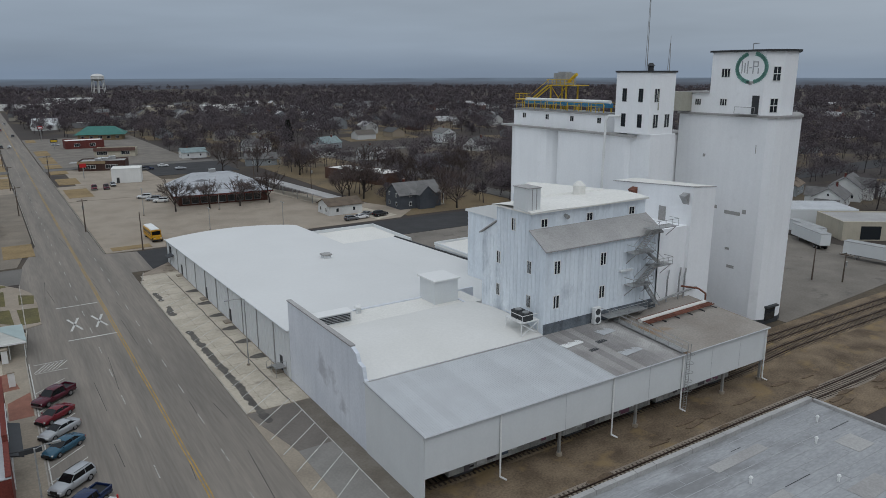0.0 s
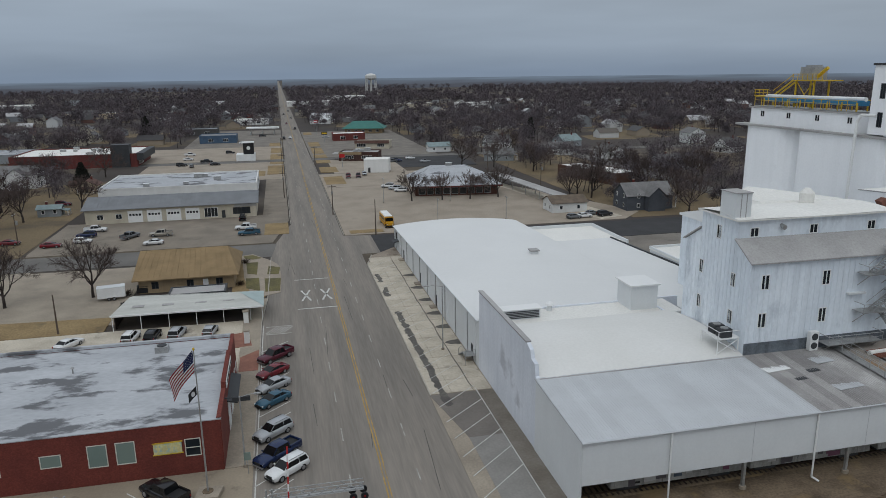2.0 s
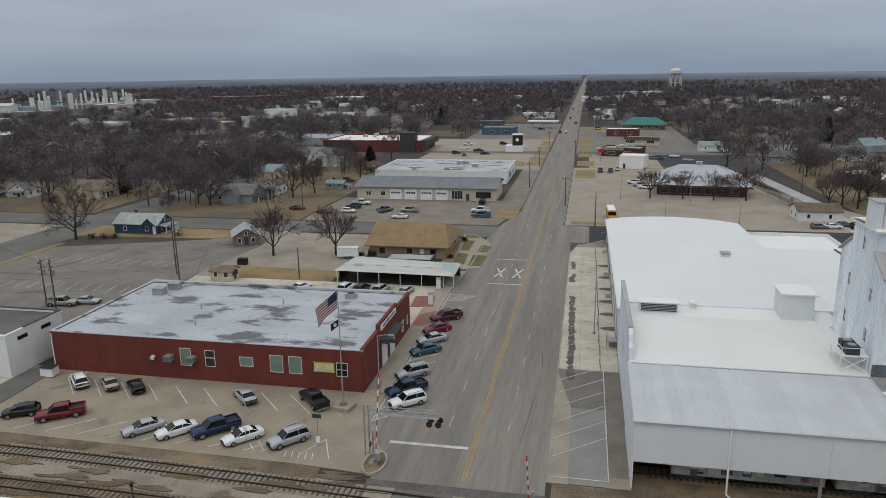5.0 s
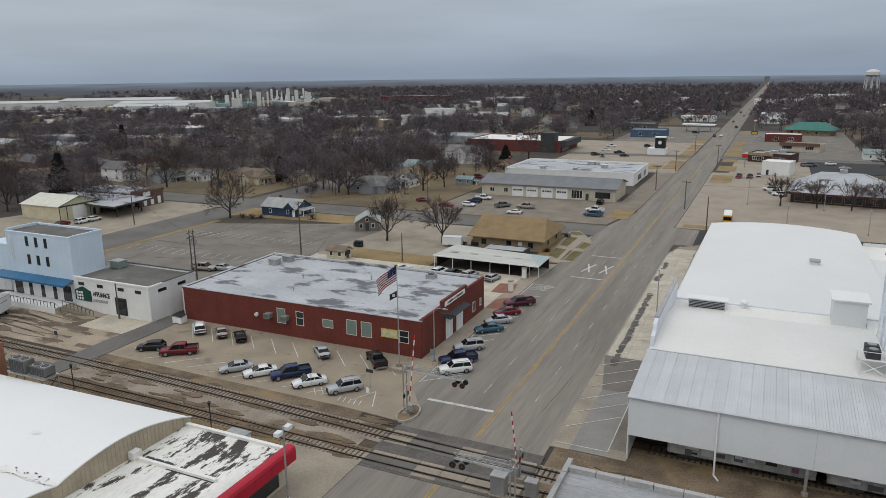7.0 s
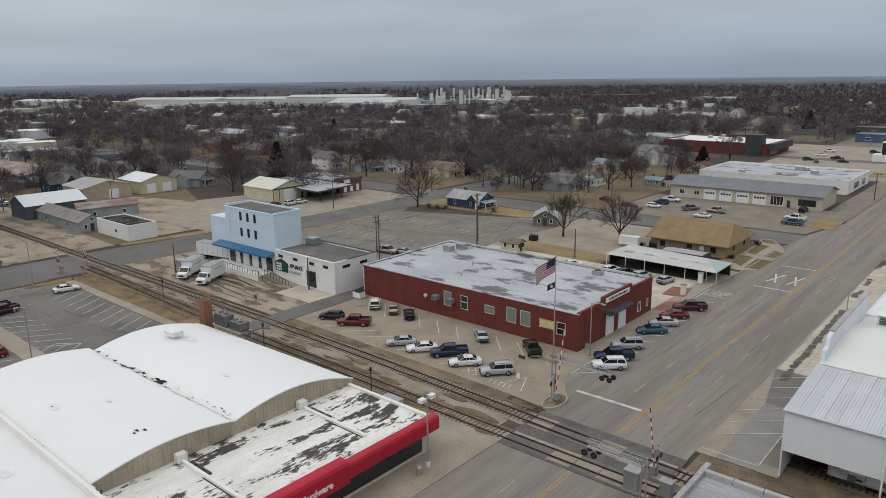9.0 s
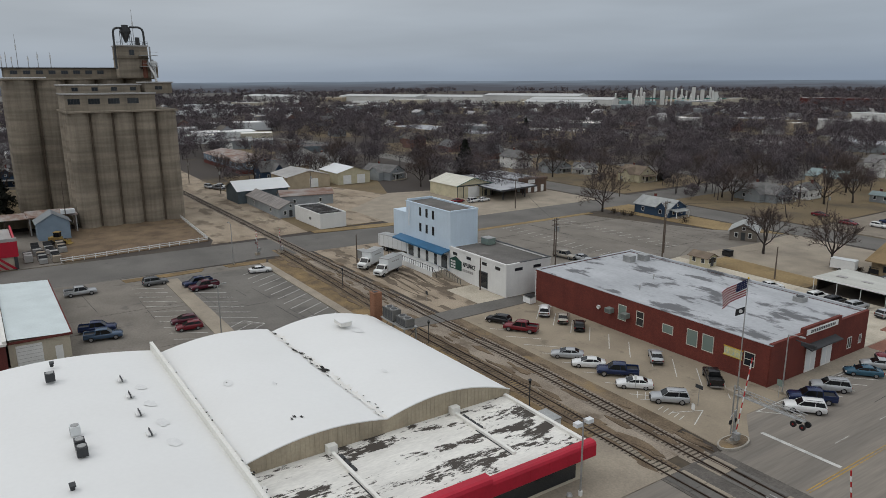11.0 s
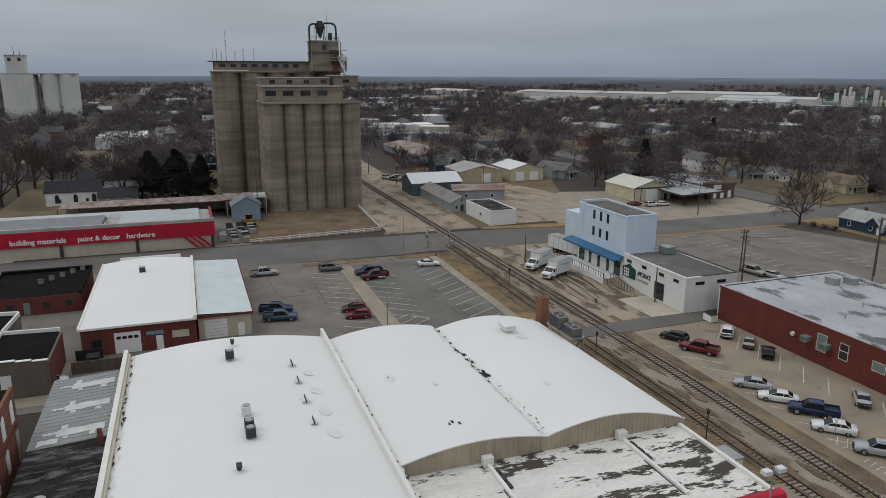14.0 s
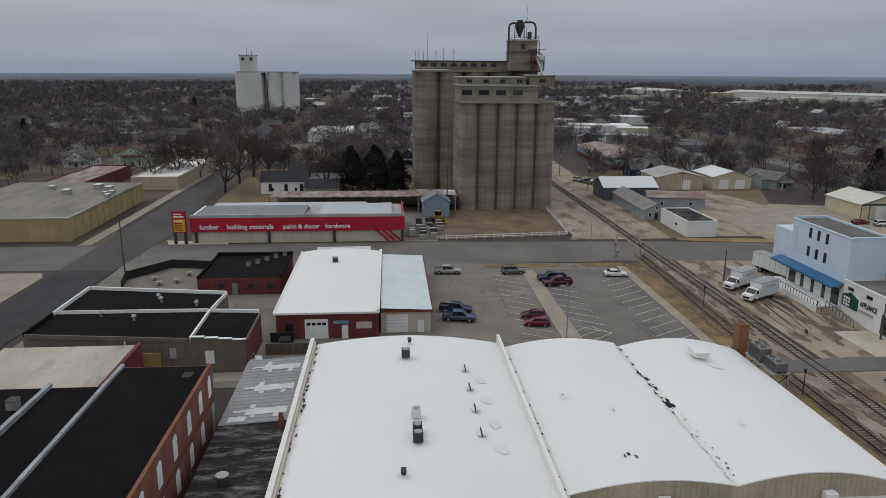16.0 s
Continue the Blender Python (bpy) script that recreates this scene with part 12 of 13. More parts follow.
PLAIN = [(-142, 207, 0, 11, 9, 3.2, 2.8, SIDINGY, SHINGLEB, 1), (-87, 207, 0, 15, 10, 2.9, 2.6, SIDINGG, SHINGLE, 1), (-80, 221, -90, 8, 6, 3.6, 1.8, SIDINGW, SHINGLE, 1), (-92, 258, 0, 14, 9, 3.2, 2.4, SIDINGT, PTEAL, 1), (-61, 233, 0, 6.5, 4, 2.5, 0.9, SIDINGG, PTEAL, 1),
         (-90, 299, 0, 15, 10, 5.6, 2.8, SIDINGW, SHINGLE, 2), (-61, 280, -90, 8, 7, 2.8, 1.9, SIDINGT, SHINGLER, 1), (-203, 195, 0, 12, 9, 5.2, 2.6, SIDINGW, SHINGLE, 2), (-181, 199, 0, 12, 8, 2.9, 2.0, SIDINGG, SHINGLE, 1), (-168, 205, -90, 7, 7, 3.0, 2.0, SIDINGW, SHINGLE, 1),
         (127, 383, 180, 14, 10, 3.4, 3.4, SIDINGW, SHINGLE, 1), (91, 373, 0, 12, 7, 3.0, 1.8, SIDINGW, PTEAL, 1), (166, 376, 200, 13, 10, 3.4, 3.2, SIDINGG, PTEAL, 1), (164, 318, -90, 13, 10, 3.4, 3.0, SIDINGW, SHINGLE, 1), (110, 325, -16, 14, 9, 3.2, 2.2, SIDINGG, SHINGLE, 1), (147, 339, -16, 12, 9, 3.4, 2.8, SIDINGW, SHINGLE, 1), (241, 370, -90, 11, 10, 6.0, 2.6, SIDINGW, SHINGLE, 2), (231, 321, 200, 12, 10, 3.4, 4.0, SIDINGW, SHINGLE, 1),
         (173, 275, 0, 17, 10, 3.2, 2.8, SIDINGG, SHINGLE, 1), (227, 122, 200, 14, 9, 3.4, 3.0, SIDINGW, SHINGLE, 1), (246, 127, 20, 15, 10, 4.4, 3.4, SIDINGW, SHINGLE, 1), (238, 144, 20, 12, 9, 3.4, 2.6, SIDINGG, SHINGLEB, 1), (264, 120, 20, 12, 9, 3.4, 2.6, SIDINGW, SHINGLE, 1),
         (-274, -143, 0, 14, 10, 3.4, 3.4, SIDINGW, SHINGLE, 1), (-273, -120, 0, 11, 12, 5.8, 3.0, SIDINGP, SHINGLER, 2), (-276, -97, 0, 10, 10, 5.6, 2.6, SIDINGY, SHINGLEB, 2), (-452, -130, 0, 12, 12, 5.8, 2.6, SIDINGY, SHINGLEB, 2), (-383, -48, 0, 13, 13, 5.6, 3.0, SIDINGW, SHINGLE, 2), (-285, -51, 90, 12, 10, 5.6, 2.4, SIDINGY, SHINGLEB, 2),
         (-436, -178, 0, 12, 9, 5.4, 3.6, SIDINGW, SHINGLE, 2), (-402, -21, 0, 13, 9, 6.2, 3.4, SIDINGW, SHINGLE, 2), (-274, -3, 0, 12, 10, 3.6, 3.6, SIDINGB, SHINGLE, 1), (-430, 66, 40, 13, 9, 6.0, 3.2, SIDINGW, SHINGLE, 2)]
MASTERS = []
for x, y, rz, L, W, h, rise, wm, rm, sn in PLAIN:
    kind = wm.name.split("_")[0]
    MASTERS.append(house(x, y, rz, L, W, h, rise, wm, rm, kind + " clapboard house with a pitched shingle roof", storeys=sn, wing=random.random() < 0.5))
rnd = random.Random(7)
SOLID = [(-140, 110, 60, 165), (-130, 60, -60, 60), (20, 200, 50, 185), (-60, 110, 180, 350), (-60, 20, 60, 180), (-220, -110, -60, 135), (-260, -120, -125, -60), (-312, -248, 70, 110), (40, 104, 180, 300), (105, 127, 184, 204), (112, 142, 234, 274), (5, 28, -300, 4900), (23, 88, 350, 532), (-48, 10, 430, 560), (-34, 10, 600, 650), (-120, 30, 350, 432), (150, 215, 70, 145), (-112, -60, 296, 350), (-130, -20, -200, -60)]


def free(x, y):
    if any(a < x < b and c < y < d for a, b, c, d in SOLID):
        return False
    return not (40 < y < 68 and x < 5) and not (160 < y < 180) and not (-84 < y < -67 and x < -50)


spots = []
for gx in range(-30, 26):
    for gy in range(-12, 40):
        x, y = gx * 34 + rnd.uniform(-9, 9), gy * 42 + rnd.uniform(-8, 8)
        d = math.hypot(x, y)
        if any(a < x < b and e < y < f for a, b, e, f in ((-226, -52, 178, 312), (104, 260, 178, 400), (-300, -200, -160, 10))):
            continue
        if not free(x, y) or d > 980 or d < 120 or (y < 60 and x > 60) or (x < -500 and y > 500) or rnd.random() < 0.42:
            continue
        if any(math.hypot(x - p[0], y - p[1]) < 19 for p in PLAIN) or x < -0.6 * y - 900:
            continue
        spots.append((x, y))
spots.sort(key=lambda p: math.hypot(p[0] - 20, p[1]))
for x, y in spots[:26]:
    copy_thing(rnd.choice(MASTERS), pose(x, y, -0.05, 0, 0, rnd.choice((0, 90, 180, 270)) + rnd.uniform(-4, 4)))
lawns = Geo()
for x, y in spots[:240]:
    a, b = rnd.uniform(12, 17), rnd.uniform(14, 20)
    lawns.prism([(x - a, y - b * rnd.uniform(0.7, 1)), (x + a * rnd.uniform(0.7, 1), y - b), (x + a, y + b * rnd.uniform(0.7, 1)), (x - a * rnd.uniform(0.7, 1), y + b)], -0.08, rnd.uniform(-0.03, 0.008))
solo("verge_lawns", lawns, LAWN, "dry tan lawns round the town houses", kind="structure")
# the houses beyond them: one mass of gabled bodies and one of roofs
bodies, tops = Geo(), Geo()
for x, y in spots[26:]:
    L, W, h, r = rnd.uniform(10, 15), rnd.uniform(8, 10), rnd.choice((3.2, 3.4, 5.6)), rnd.uniform(2.2, 3.4)
    if rnd.random() < 0.5:
        bodies.ext([(y - W / 2, 0), (y + W / 2, 0), (y + W / 2, h), (y, h + r), (y - W / 2, h)], "x", x - L / 2, x + L / 2)
        tops.add([(x - L / 2 - 0.4, y - W / 2 - 0.4, h - 0.2), (x + L / 2 + 0.4, y - W / 2 - 0.4, h - 0.2), (x + L / 2 + 0.4, y, h + r + 0.1), (x - L / 2 - 0.4, y, h + r + 0.1), (x + L / 2 + 0.4, y + W / 2 + 0.4, h - 0.2), (x - L / 2 - 0.4, y + W / 2 + 0.4, h - 0.2)], [(0, 1, 2, 3), (3, 2, 4, 5)])
    else:
        bodies.ext([(x - W / 2, 0), (x + W / 2, 0), (x + W / 2, h), (x, h + r), (x - W / 2, h)], "y", y - L / 2, y + L / 2)
        tops.add([(x - W / 2 - 0.4, y - L / 2 - 0.4, h - 0.2), (x, y - L / 2 - 0.4, h + r + 0.1), (x, y + L / 2 + 0.4, h + r + 0.1), (x - W / 2 - 0.4, y + L / 2 + 0.4, h - 0.2), (x + W / 2 + 0.4, y - L / 2 - 0.4, h - 0.2), (x + W / 2 + 0.4, y + L / 2 + 0.4, h - 0.2)], [(0, 1, 2, 3), (1, 4, 5, 2)])


def island_mat(name, cols, rough):
    """Colours that change from piece to piece of one mesh."""
    m = mat(name, cols[0], rough, 0.08, 0.5, 4.0)
    n, l = m.node_tree.nodes, m.node_tree.links
    g, rp = n.new("ShaderNodeNewGeometry"), n.new("ShaderNodeValToRGB")
    rp.color_ramp.interpolation = "CONSTANT"
    for i, c in enumerate(cols):
        e = rp.color_ramp.elements[i] if i < 2 else rp.color_ramp.elements.new(i / len(cols))
        e.position, e.color = i / len(cols), (*c, 1)
    l.new(g.outputs["Random Per Island"], rp.inputs[0])
    l.new(rp.outputs[0], n["Principled BSDF"].inputs["Base Color"])
    return m


tagged(solo("far_house_bodies", bodies, island_mat("far_house_walls", [(0.55, 0.55, 0.54), (0.22, 0.23, 0.24), (0.30, 0.25, 0.19), (0.40, 0.37, 0.31), (0.16, 0.09, 0.075)], 0.8), "scattered pale and dark houses far across town", "houses"), kind="stuff")
tagged(solo("far_house_roofs", tops, island_mat("far_house_shingles", [(0.085, 0.083, 0.082), (0.12, 0.105, 0.09), (0.15, 0.148, 0.147), (0.065, 0.062, 0.062), (0.42, 0.415, 0.41)], 0.9), "pitched roofs of the far houses", "roofs"), kind="stuff")
# shops along the far road
for i, (x, y, L, W, h, wm, rm) in enumerate(((-29, 470, 22, 18, 4.4, mat("steel_blue_siding", (0.07, 0.115, 0.18), 0.7, 0.1), GREYROOF), (-46, 532, 24, 18, 4.2, mat("dark_shop_wall", (0.09, 0.088, 0.086), 0.8, 0.1), GREYROOF), (-14, 634, 28, 16, 4.2, WHITEWALL, FOAMROOF), (51, 458, 20, 13, 4.2, BRICKMAROON, FOAMROOF), (75, 610, 20, 14, 4.5, WHITEWALL, FOAMROOF),
                                                (44, 760, 30, 20, 5, BEIGE, FOAMROOF), (-30, 730, 28, 18, 4.5, BRICKMAROON, FOAMROOF), (165, 840, 44, 24, 6, BEIGE, FOAMROOF), (245, 830, 60, 22, 6, WHITEWALL, FOAMROOF), (50, 980, 60, 30, 6, WHITEWALL, FOAMROOF), (110, 1150, 70, 30, 7, WHITEWALL, FOAMROOF))):
    flat_block("roadside_shop", "flat-roofed roadside shop far along the road", "shop", x, y, 0, L, W, h, wm, rm, 0.4, [("-y", -L * 0.2, 2, 3, 1.8, "win"), ("-y", L * 0.2, 2, 3, 1.8, "win")])
house(44, 620, -14, 17, 13, 3.8, 4.6, SIDINGW, METALWHITE, "large white house with a pale steep roof beside the road", porch=True)
gs = thing("fuel_canopy", "flat white fuel station canopy on posts", "canopy", (-3, 519, 0), local=True, rz=-6)
part("roof", Geo().box(-11, -4, 4.4, 11, 4, 5.3), TRIMW, gs)
part("soffit", Geo().box(-10.8, -3.8, 4.3, 10.8, 3.8, 4.4), TRIMD, gs)
for x in (-8, 0, 8):
    part("post", Geo().box(x - 0.2, -0.2, 0, x + 0.2, 0.2, 4.3), STEEL, gs)
    part("pump", Geo().box(x - 0.9, -0.5, 0.1, x - 0.3, 0.5, 1.9), TRIMW, gs)
for x, y, h, w, m, lb in ((35.2, 446, 6.4, 3.6, YELLOW, "black roadside sign with a yellow panel"), (33.6, 512, 9.6, 2.6, REDPAINT, "tall red roadside sign beside the shops")):
    sg = thing("pylon_sign", lb, "sign", (x, y, 0), local=True)
    part("pole", Geo().box(-0.12, -0.12, 0, 0.12, 0.12, h - 1.8), STEEL, sg)
    part("board", Geo().box(-w / 2, -0.2, h - 1.8, w / 2, 0.2, h), BLACKPL if m is YELLOW else m, sg)
    part("panel", Geo().box(-w * 0.42, -0.24, h - 1.4, w * 0.42, -0.2, h - 0.5), m if m is YELLOW else TRIMW, sg)
tot = thing("pylon_sign", "tall red roadside sign", "sign", (35.1, 321, 0), local=True)
part("pole", Geo().box(-0.15, -0.15, 0, 0.15, 0.15, 5.0), STEEL, tot)
part("board", Geo().box(-1.2, -0.2, 4.4, 1.2, 0.2, 6.0), REDPAINT, tot)


def water_tower(x, y):
    w = thing("water_tower", "white water tower on tall steel legs", "water tower", (x, y, 0), local=True)
    part("tank", Geo().cyl(0, 0, 28, 31, 5, 24, 11).cyl(0, 0, 31, 37, 11.5, 24).cyl(0, 0, 37, 40, 11.5, 24, 7).cyl(0, 0, 40, 41, 7, 24, 1), FARWHITE, w)
    part("balcony", Geo().cyl(0, 0, 31, 31.5, 12.6, 24), STEEL, w)
    for k in range(8):
        a = k * math.pi / 4
        part("leg", Geo().tube((12.5 * math.cos(a), 12.5 * math.sin(a), 0), (10.5 * math.cos(a), 10.5 * math.sin(a), 31), 0.6, 8), FARWHITE, w)
        b = a + math.pi / 4
        part("brace", Geo().tube((12 * math.cos(a), 12 * math.sin(a), 14), (12 * math.cos(b), 12 * math.sin(b), 14), 0.25, 5), FARWHITE, w)
    part("riser", Geo().cyl(0, 0, 0, 28, 1.2, 12), FARWHITE, w)


water_tower(196, 1475)


def process_plant():
    """White plant and long sheds on the north-western skyline."""
    p = thing("silo_plant", "distant white cluster of process silos and towers", "plant", (-630, 822, 0), local=True, rz=38)
    rr = random.Random(3)
    for k in range(38):
        u, v, r = rr.uniform(-78, 78), rr.uniform(-20, 20), rr.uniform(0.9, 1.9)
        h = rr.uniform(7, 15) if k % 4 else rr.uniform(15, 23)
        part("silo", Geo().cyl(u, v, 0, h, r, 10).cyl(u, v, h, h + 0.8 * r, r, 10, 0.2), FARWHITE, p)
    for u, w, h in ((-52, 5, 16), (-8, 6, 20), (34, 5, 24), (46, 5, 21), (62, 7, 18)):
        part("tower", Geo().box(u, -4, 0, u + w, 4, h), FARWHITE, p)
    for u in (-64, -30, 12, 54):
        part("low_block", Geo().box(u, -9, 0, u + 17, 9, rr.uniform(4, 7)), mat("pale_teal_cladding", (0.30, 0.42, 0.43), 0.7, 0.1), p)
    part("pipe_rack", Geo().box(-80, -2, 8, 80, -1, 9.5), TEALR, p)
    for x, y, rz, L, W, h in ((-796, 722, 33, 150, 60, 12), (-933, 656, 33, 170, 50, 9), (-716, 726, 31, 120, 40, 8), (-1029, 592, 23, 160, 60, 9), (-672, 658, 33, 90, 30, 7), (-1172, 446, 13, 120, 50, 9)):
        s = thing("factory_shed", "huge distant white factory shed", "factory", (x, y, 0), local=True, rz=rz, group="factory sheds")
        part("wall", Geo().ext([(-W / 2, 0), (W / 2, 0), (W / 2, h), (0, h + 2.5), (-W / 2, h)], "x", -L / 2, L / 2), FARWHITE, s)
        part("roof", gable_roof(Geo(), L, W, h, 2.5, 0.5, 0.3), mat("dull_white_sheet_roof", (0.50, 0.50, 0.49), 0.7, 0.05, 0.05, 1.0, col2=(0.42, 0.425, 0.42)), s)
    for i in range(46):
        a = rr.uniform(100, 172)
        d = rr.uniform(420, 1250)
        x, y = d * math.cos(radians(a)), d * math.sin(radians(a))
        if y < 60 and x > -330 or not free(x, y):
            continue
        L = rr.uniform(16, 60)
        flat_block("commercial_building", "low pale commercial building in the far town", "building", x, y, rr.choice((0, 90, 28)), L, L * rr.uniform(0.4, 0.7), rr.uniform(4, 8), rr.choice((BEIGE, WHITEWALL, SIDINGT, SIDINGG)), rr.choice((FOAMROOF, ROOFGREY2, GALV, DIRTYROOF)), 0.3)
    for x, y, L in ((-760, 250, 150), (-690, 70, 60), (-520, 170, 50), (-480, 120, 46), (-430, 130, 40)):
        flat_block("long_warehouse", "long white warehouse in the far town", "warehouse", x, y, 80, L, 22, 6, METALWHITE, WHITEROOF, 0.0)
    for i in range(30):
        a = rr.uniform(170, 205)
        d = rr.uniform(330, 1300)
        x, y = d * math.cos(radians(a)), d * math.sin(radians(a))
        L = rr.uniform(14, 46)
        if free(x, y):
            flat_block("commercial_building", "low pale commercial building in the far town", "building", x, y, rr.choice((0, 90)), L, L * 0.6, rr.uniform(4, 7), rr.choice((BEIGE, WHITEWALL, SIDINGT)), rr.choice((FOAMROOF, GALV)), 0.3)
    flat_block("brick_school", "long distant red brick school", "school", -470, 1000, 20, 110, 30, 9, BRICKMAROON, ROOFGREY2, 0.3)


process_plant()

# sheds and workshops of the industrial quarter west of town
for x, y, rz, L, W, h, wm, rm, lb in ((-371, 124, 72, 34, 18, 4.5, SIDINGG, ROOFGREY2, "low grey metal shed with a pale roof"),
        (-408, 145, 71, 20, 16, 5.5, BEIGE, FOAMROOF, "cream box workshop with a white roof"),
        (-316, 140, 67, 24, 20, 4.6, mat("slate_shed_wall", (0.13, 0.16, 0.18), 0.8, 0.1), mat("dark_brown_flat_roof", (0.14, 0.125, 0.12), 0.9, 0.12), "slate-walled depot with a dark roof"),
        (-418, 109, 75, 24, 14, 5, METALWHITE, FOAMROOF, "long white metal shed"),
        (-892, 250, 74, 70, 22, 7, METALWHITE, GALV, "long pale industrial shed"),
        (-731, 380, 63, 60, 26, 7, SIDINGG, ROOFGREY2, "long grey industrial shed"),
        (-872, 542, 59, 60, 24, 7, BEIGE, FOAMROOF, "long cream industrial shed")):
    flat_block("industrial_shed", lb, "shed", x, y, rz, L, W, h, wm, rm, 0.3, [("-y", -L * 0.25, 2, 4, 3.6, TRIMW), ("-y", L * 0.2, 2, 1.2, 2.2, TRIMD)])
    SOLID.append((x - 20 - L * 0.2, x + 24 + L * 0.2, y - 14 - L * 0.2, y + 14 + L * 0.2))

# ---- trees ----
def bare_tree(rng, h, spread, levels=5, twigs=3000):
    """Trunk with forking limbs, and the fine twigs of the crown, as two meshes about the foot."""
    wood, fine = Geo(), Geo()
    tips = []

    def grow(p, d, length, r, level):
        mid = p + d * length * 0.5
        bend = (d + Vector((rng.gauss(0, 0.13), rng.gauss(0, 0.13), rng.gauss(0.06, 0.1)))).normalized()
        q = mid + bend * length * 0.5
        n = 6 if level < 2 else 3
        wood.tube(p, mid, r, n, r * 0.8)
        wood.tube(mid, q, r * 0.8, n, r * 0.6)
        if level >= 2:
            tips.append((q, bend, p))
        if level >= levels - 1:
            return
        turn = rng.uniform(0, 6.283)
        kids = 5 if level == 0 else 3
        for k in range(kids):
            side = Matrix.Rotation(turn + 6.283 * k / kids + rng.uniform(-0.4, 0.4), 3, bend) @ bend.orthogonal().normalized()
            lean = (rng.uniform(0.75, 1.3) if level == 0 else rng.uniform(0.5, 1.0)) * spread
            if k == 0:
                lean *= 0.25
            nd = (bend + side * lean + Vector((0, 0, 0.05))).normalized()
            st = q.lerp(mid, rng.uniform(0, 0.9) if k else 0.0)
            grow(st, nd, length * (rng.uniform(0.95, 1.2) if level == 0 else rng.uniform(0.62, 0.85)), r * (0.62 if k == 0 else 0.5), level + 1)
    grow(Vector((0, 0, -0.1)), Vector((rng.uniform(-0.06, 0.06), rng.uniform(-0.06, 0.06), 1)).normalized(), h * 0.25, h * 0.026, 0)
    top = max(q.z for q, d, p in tips)
    per = max(3, twigs // len(tips))
    for q, d, p in tips:
        for k in range(per):
            s = p.lerp(q, rng.uniform(0.2, 1.05))
            e = (d * 0.8 + Vector((rng.gauss(0, 0.6), rng.gauss(0, 0.6), rng.gauss(0.1, 0.5)))).normalized() * rng.uniform(0.05, 0.115) * h
            w = e.cross(Vector((rng.gauss(0, 1), rng.gauss(0, 1), rng.gauss(0, 1)))).normalized() * rng.uniform(0.014, 0.028)
            k0 = len(fine.v)
            fine.v += [tuple(s - w), tuple(s + w), tuple(s + e)]
            fine.f.append((k0, k0 + 1, k0 + 2))
    f = h / (top + 0.04 * h)
    for g in (wood, fine):
        g.v = [(x * f, y * f, z * f) for x, y, z in g.v]
    return wood, fine


def tree_thing(x, y, rng, h, spread, label, twigs=700):
    t = thing("tree", label, "tree", (x, y, 0), local=True, group="bare trees")
    wood, fine = bare_tree(rng, h, spread, 5, twigs)
    part("trunk", wood, BARK, t)
    part("crown", fine, TWIG, t)
    return t


trng = random.Random(11)
LEADS = [tree_thing(-102, 146.5, trng, 13.5, 1.15, "broad bare tree on the street corner", 5600), tree_thing(-42.7, 137.8, trng, 12.5, 1.0, "bare winter tree on a dry verge", 4600), tree_thing(-28.3, 140.6, trng, 12.5, 0.85, "slender bare winter tree by the yard", 4600),
         tree_thing(49.5, 226.4, trng, 10.5, 1.1, "spreading bare tree before the school", 4600), tree_thing(-91, 196, trng, 13.5, 1.0, "bare tree in a house yard", 4600)]
TREES = [(-221, -66, 19, 0), (-238, -64, 18, 1), (-232, -90, 17, 0), (-250, -66, 18, 2), (-268, -88, 17, 4), (59.7, 226, 9.8, 3), (69, 225, 10, 3), (79, 225.8, 11.5, 3), (100, 214, 12, 2), (106, 222, 13, 1), (-70, 214, 13, 4), (-97, 199, 12, 0), (-66, 224, 13, 2), (-78, 243, 14, 1), (125, 184, 12, 0), (-251, -54, 9, 1), (-264, -62, 10, 4), (-203, -27, 15, 0), (-206, -33, 14, 1), (-202, -67, 19, 1), (-188, 195, 14, 0), (-100, 224, 14, 0), (-112, 206, 13, 4), (-92, 262, 14, 1), (-125, 228, 13, 2),
         (-135, 212, 13, 0), (-150, 195, 14, 1), (-168, 186, 13, 4), (-182, 206, 15, 0), (-54, 240, 12, 2), (108, 215, 13, 1), (116, 230, 14, 4), (128, 214, 13, 0), (134, 236, 14, 2), (148, 222, 14, 1), (112, 282, 14, 0), (140, 275, 13, 4),
         (130, 200, 12, 2), (165, 240, 14, 1), (-222, -98, 15, 0), (-228, -90, 16, 1), (-236, -84, 15, 4), (-262, -40, 14, 0), (-255, -20, 14, 4), (-238, -58, 13, 2), (-250, -52, 13, 1), (-245, 10, 14, 0), (-252, -5, 14, 4),
         (-260, 110, 14, 1), (-232, 118, 14, 0), (-222, 104, 12, 4), (-248, 128, 15, 2), (-178, 128, 13, 1), (-190, 140, 14, 0), (-172, 152, 13, 4), (-210, 150, 14, 2), (-150, -140, 14, 1), (-110, -128, 13, 0), (-290, -100, 14, 4), (-300, -64, 14, 1),
         (100, 300, 13, 1), (88, 310, 13, 0), (120, 345, 14, 4), (-75, 290, 14, 2), (-88, 300, 13, 1), (-64, 320, 14, 0), (-120, 300, 14, 4), (210, 150, 13, 1), (222, 138, 14, 0), (240, 150, 14, 4), (205, 175, 13, 2), (-232, 82, 12, 0), (-246, 72, 12, 1)]
for x, y, h, k in TREES:
    m = LEADS[k]
    base = (13.5, 12.5, 12.5, 10.5, 13)[k]
    t = copy_thing(m, pose(x, y, 0, 0, 0, trng.uniform(0, 360)) @ Matrix.Scale(h / base, 4))
    t.scale = (h / base,) * 3
    tagged(t, "bare winter tree with grey-brown branches")


def unit(v):
    return v / np.maximum(np.linalg.norm(v, axis=1, keepdims=True), 1e-6)


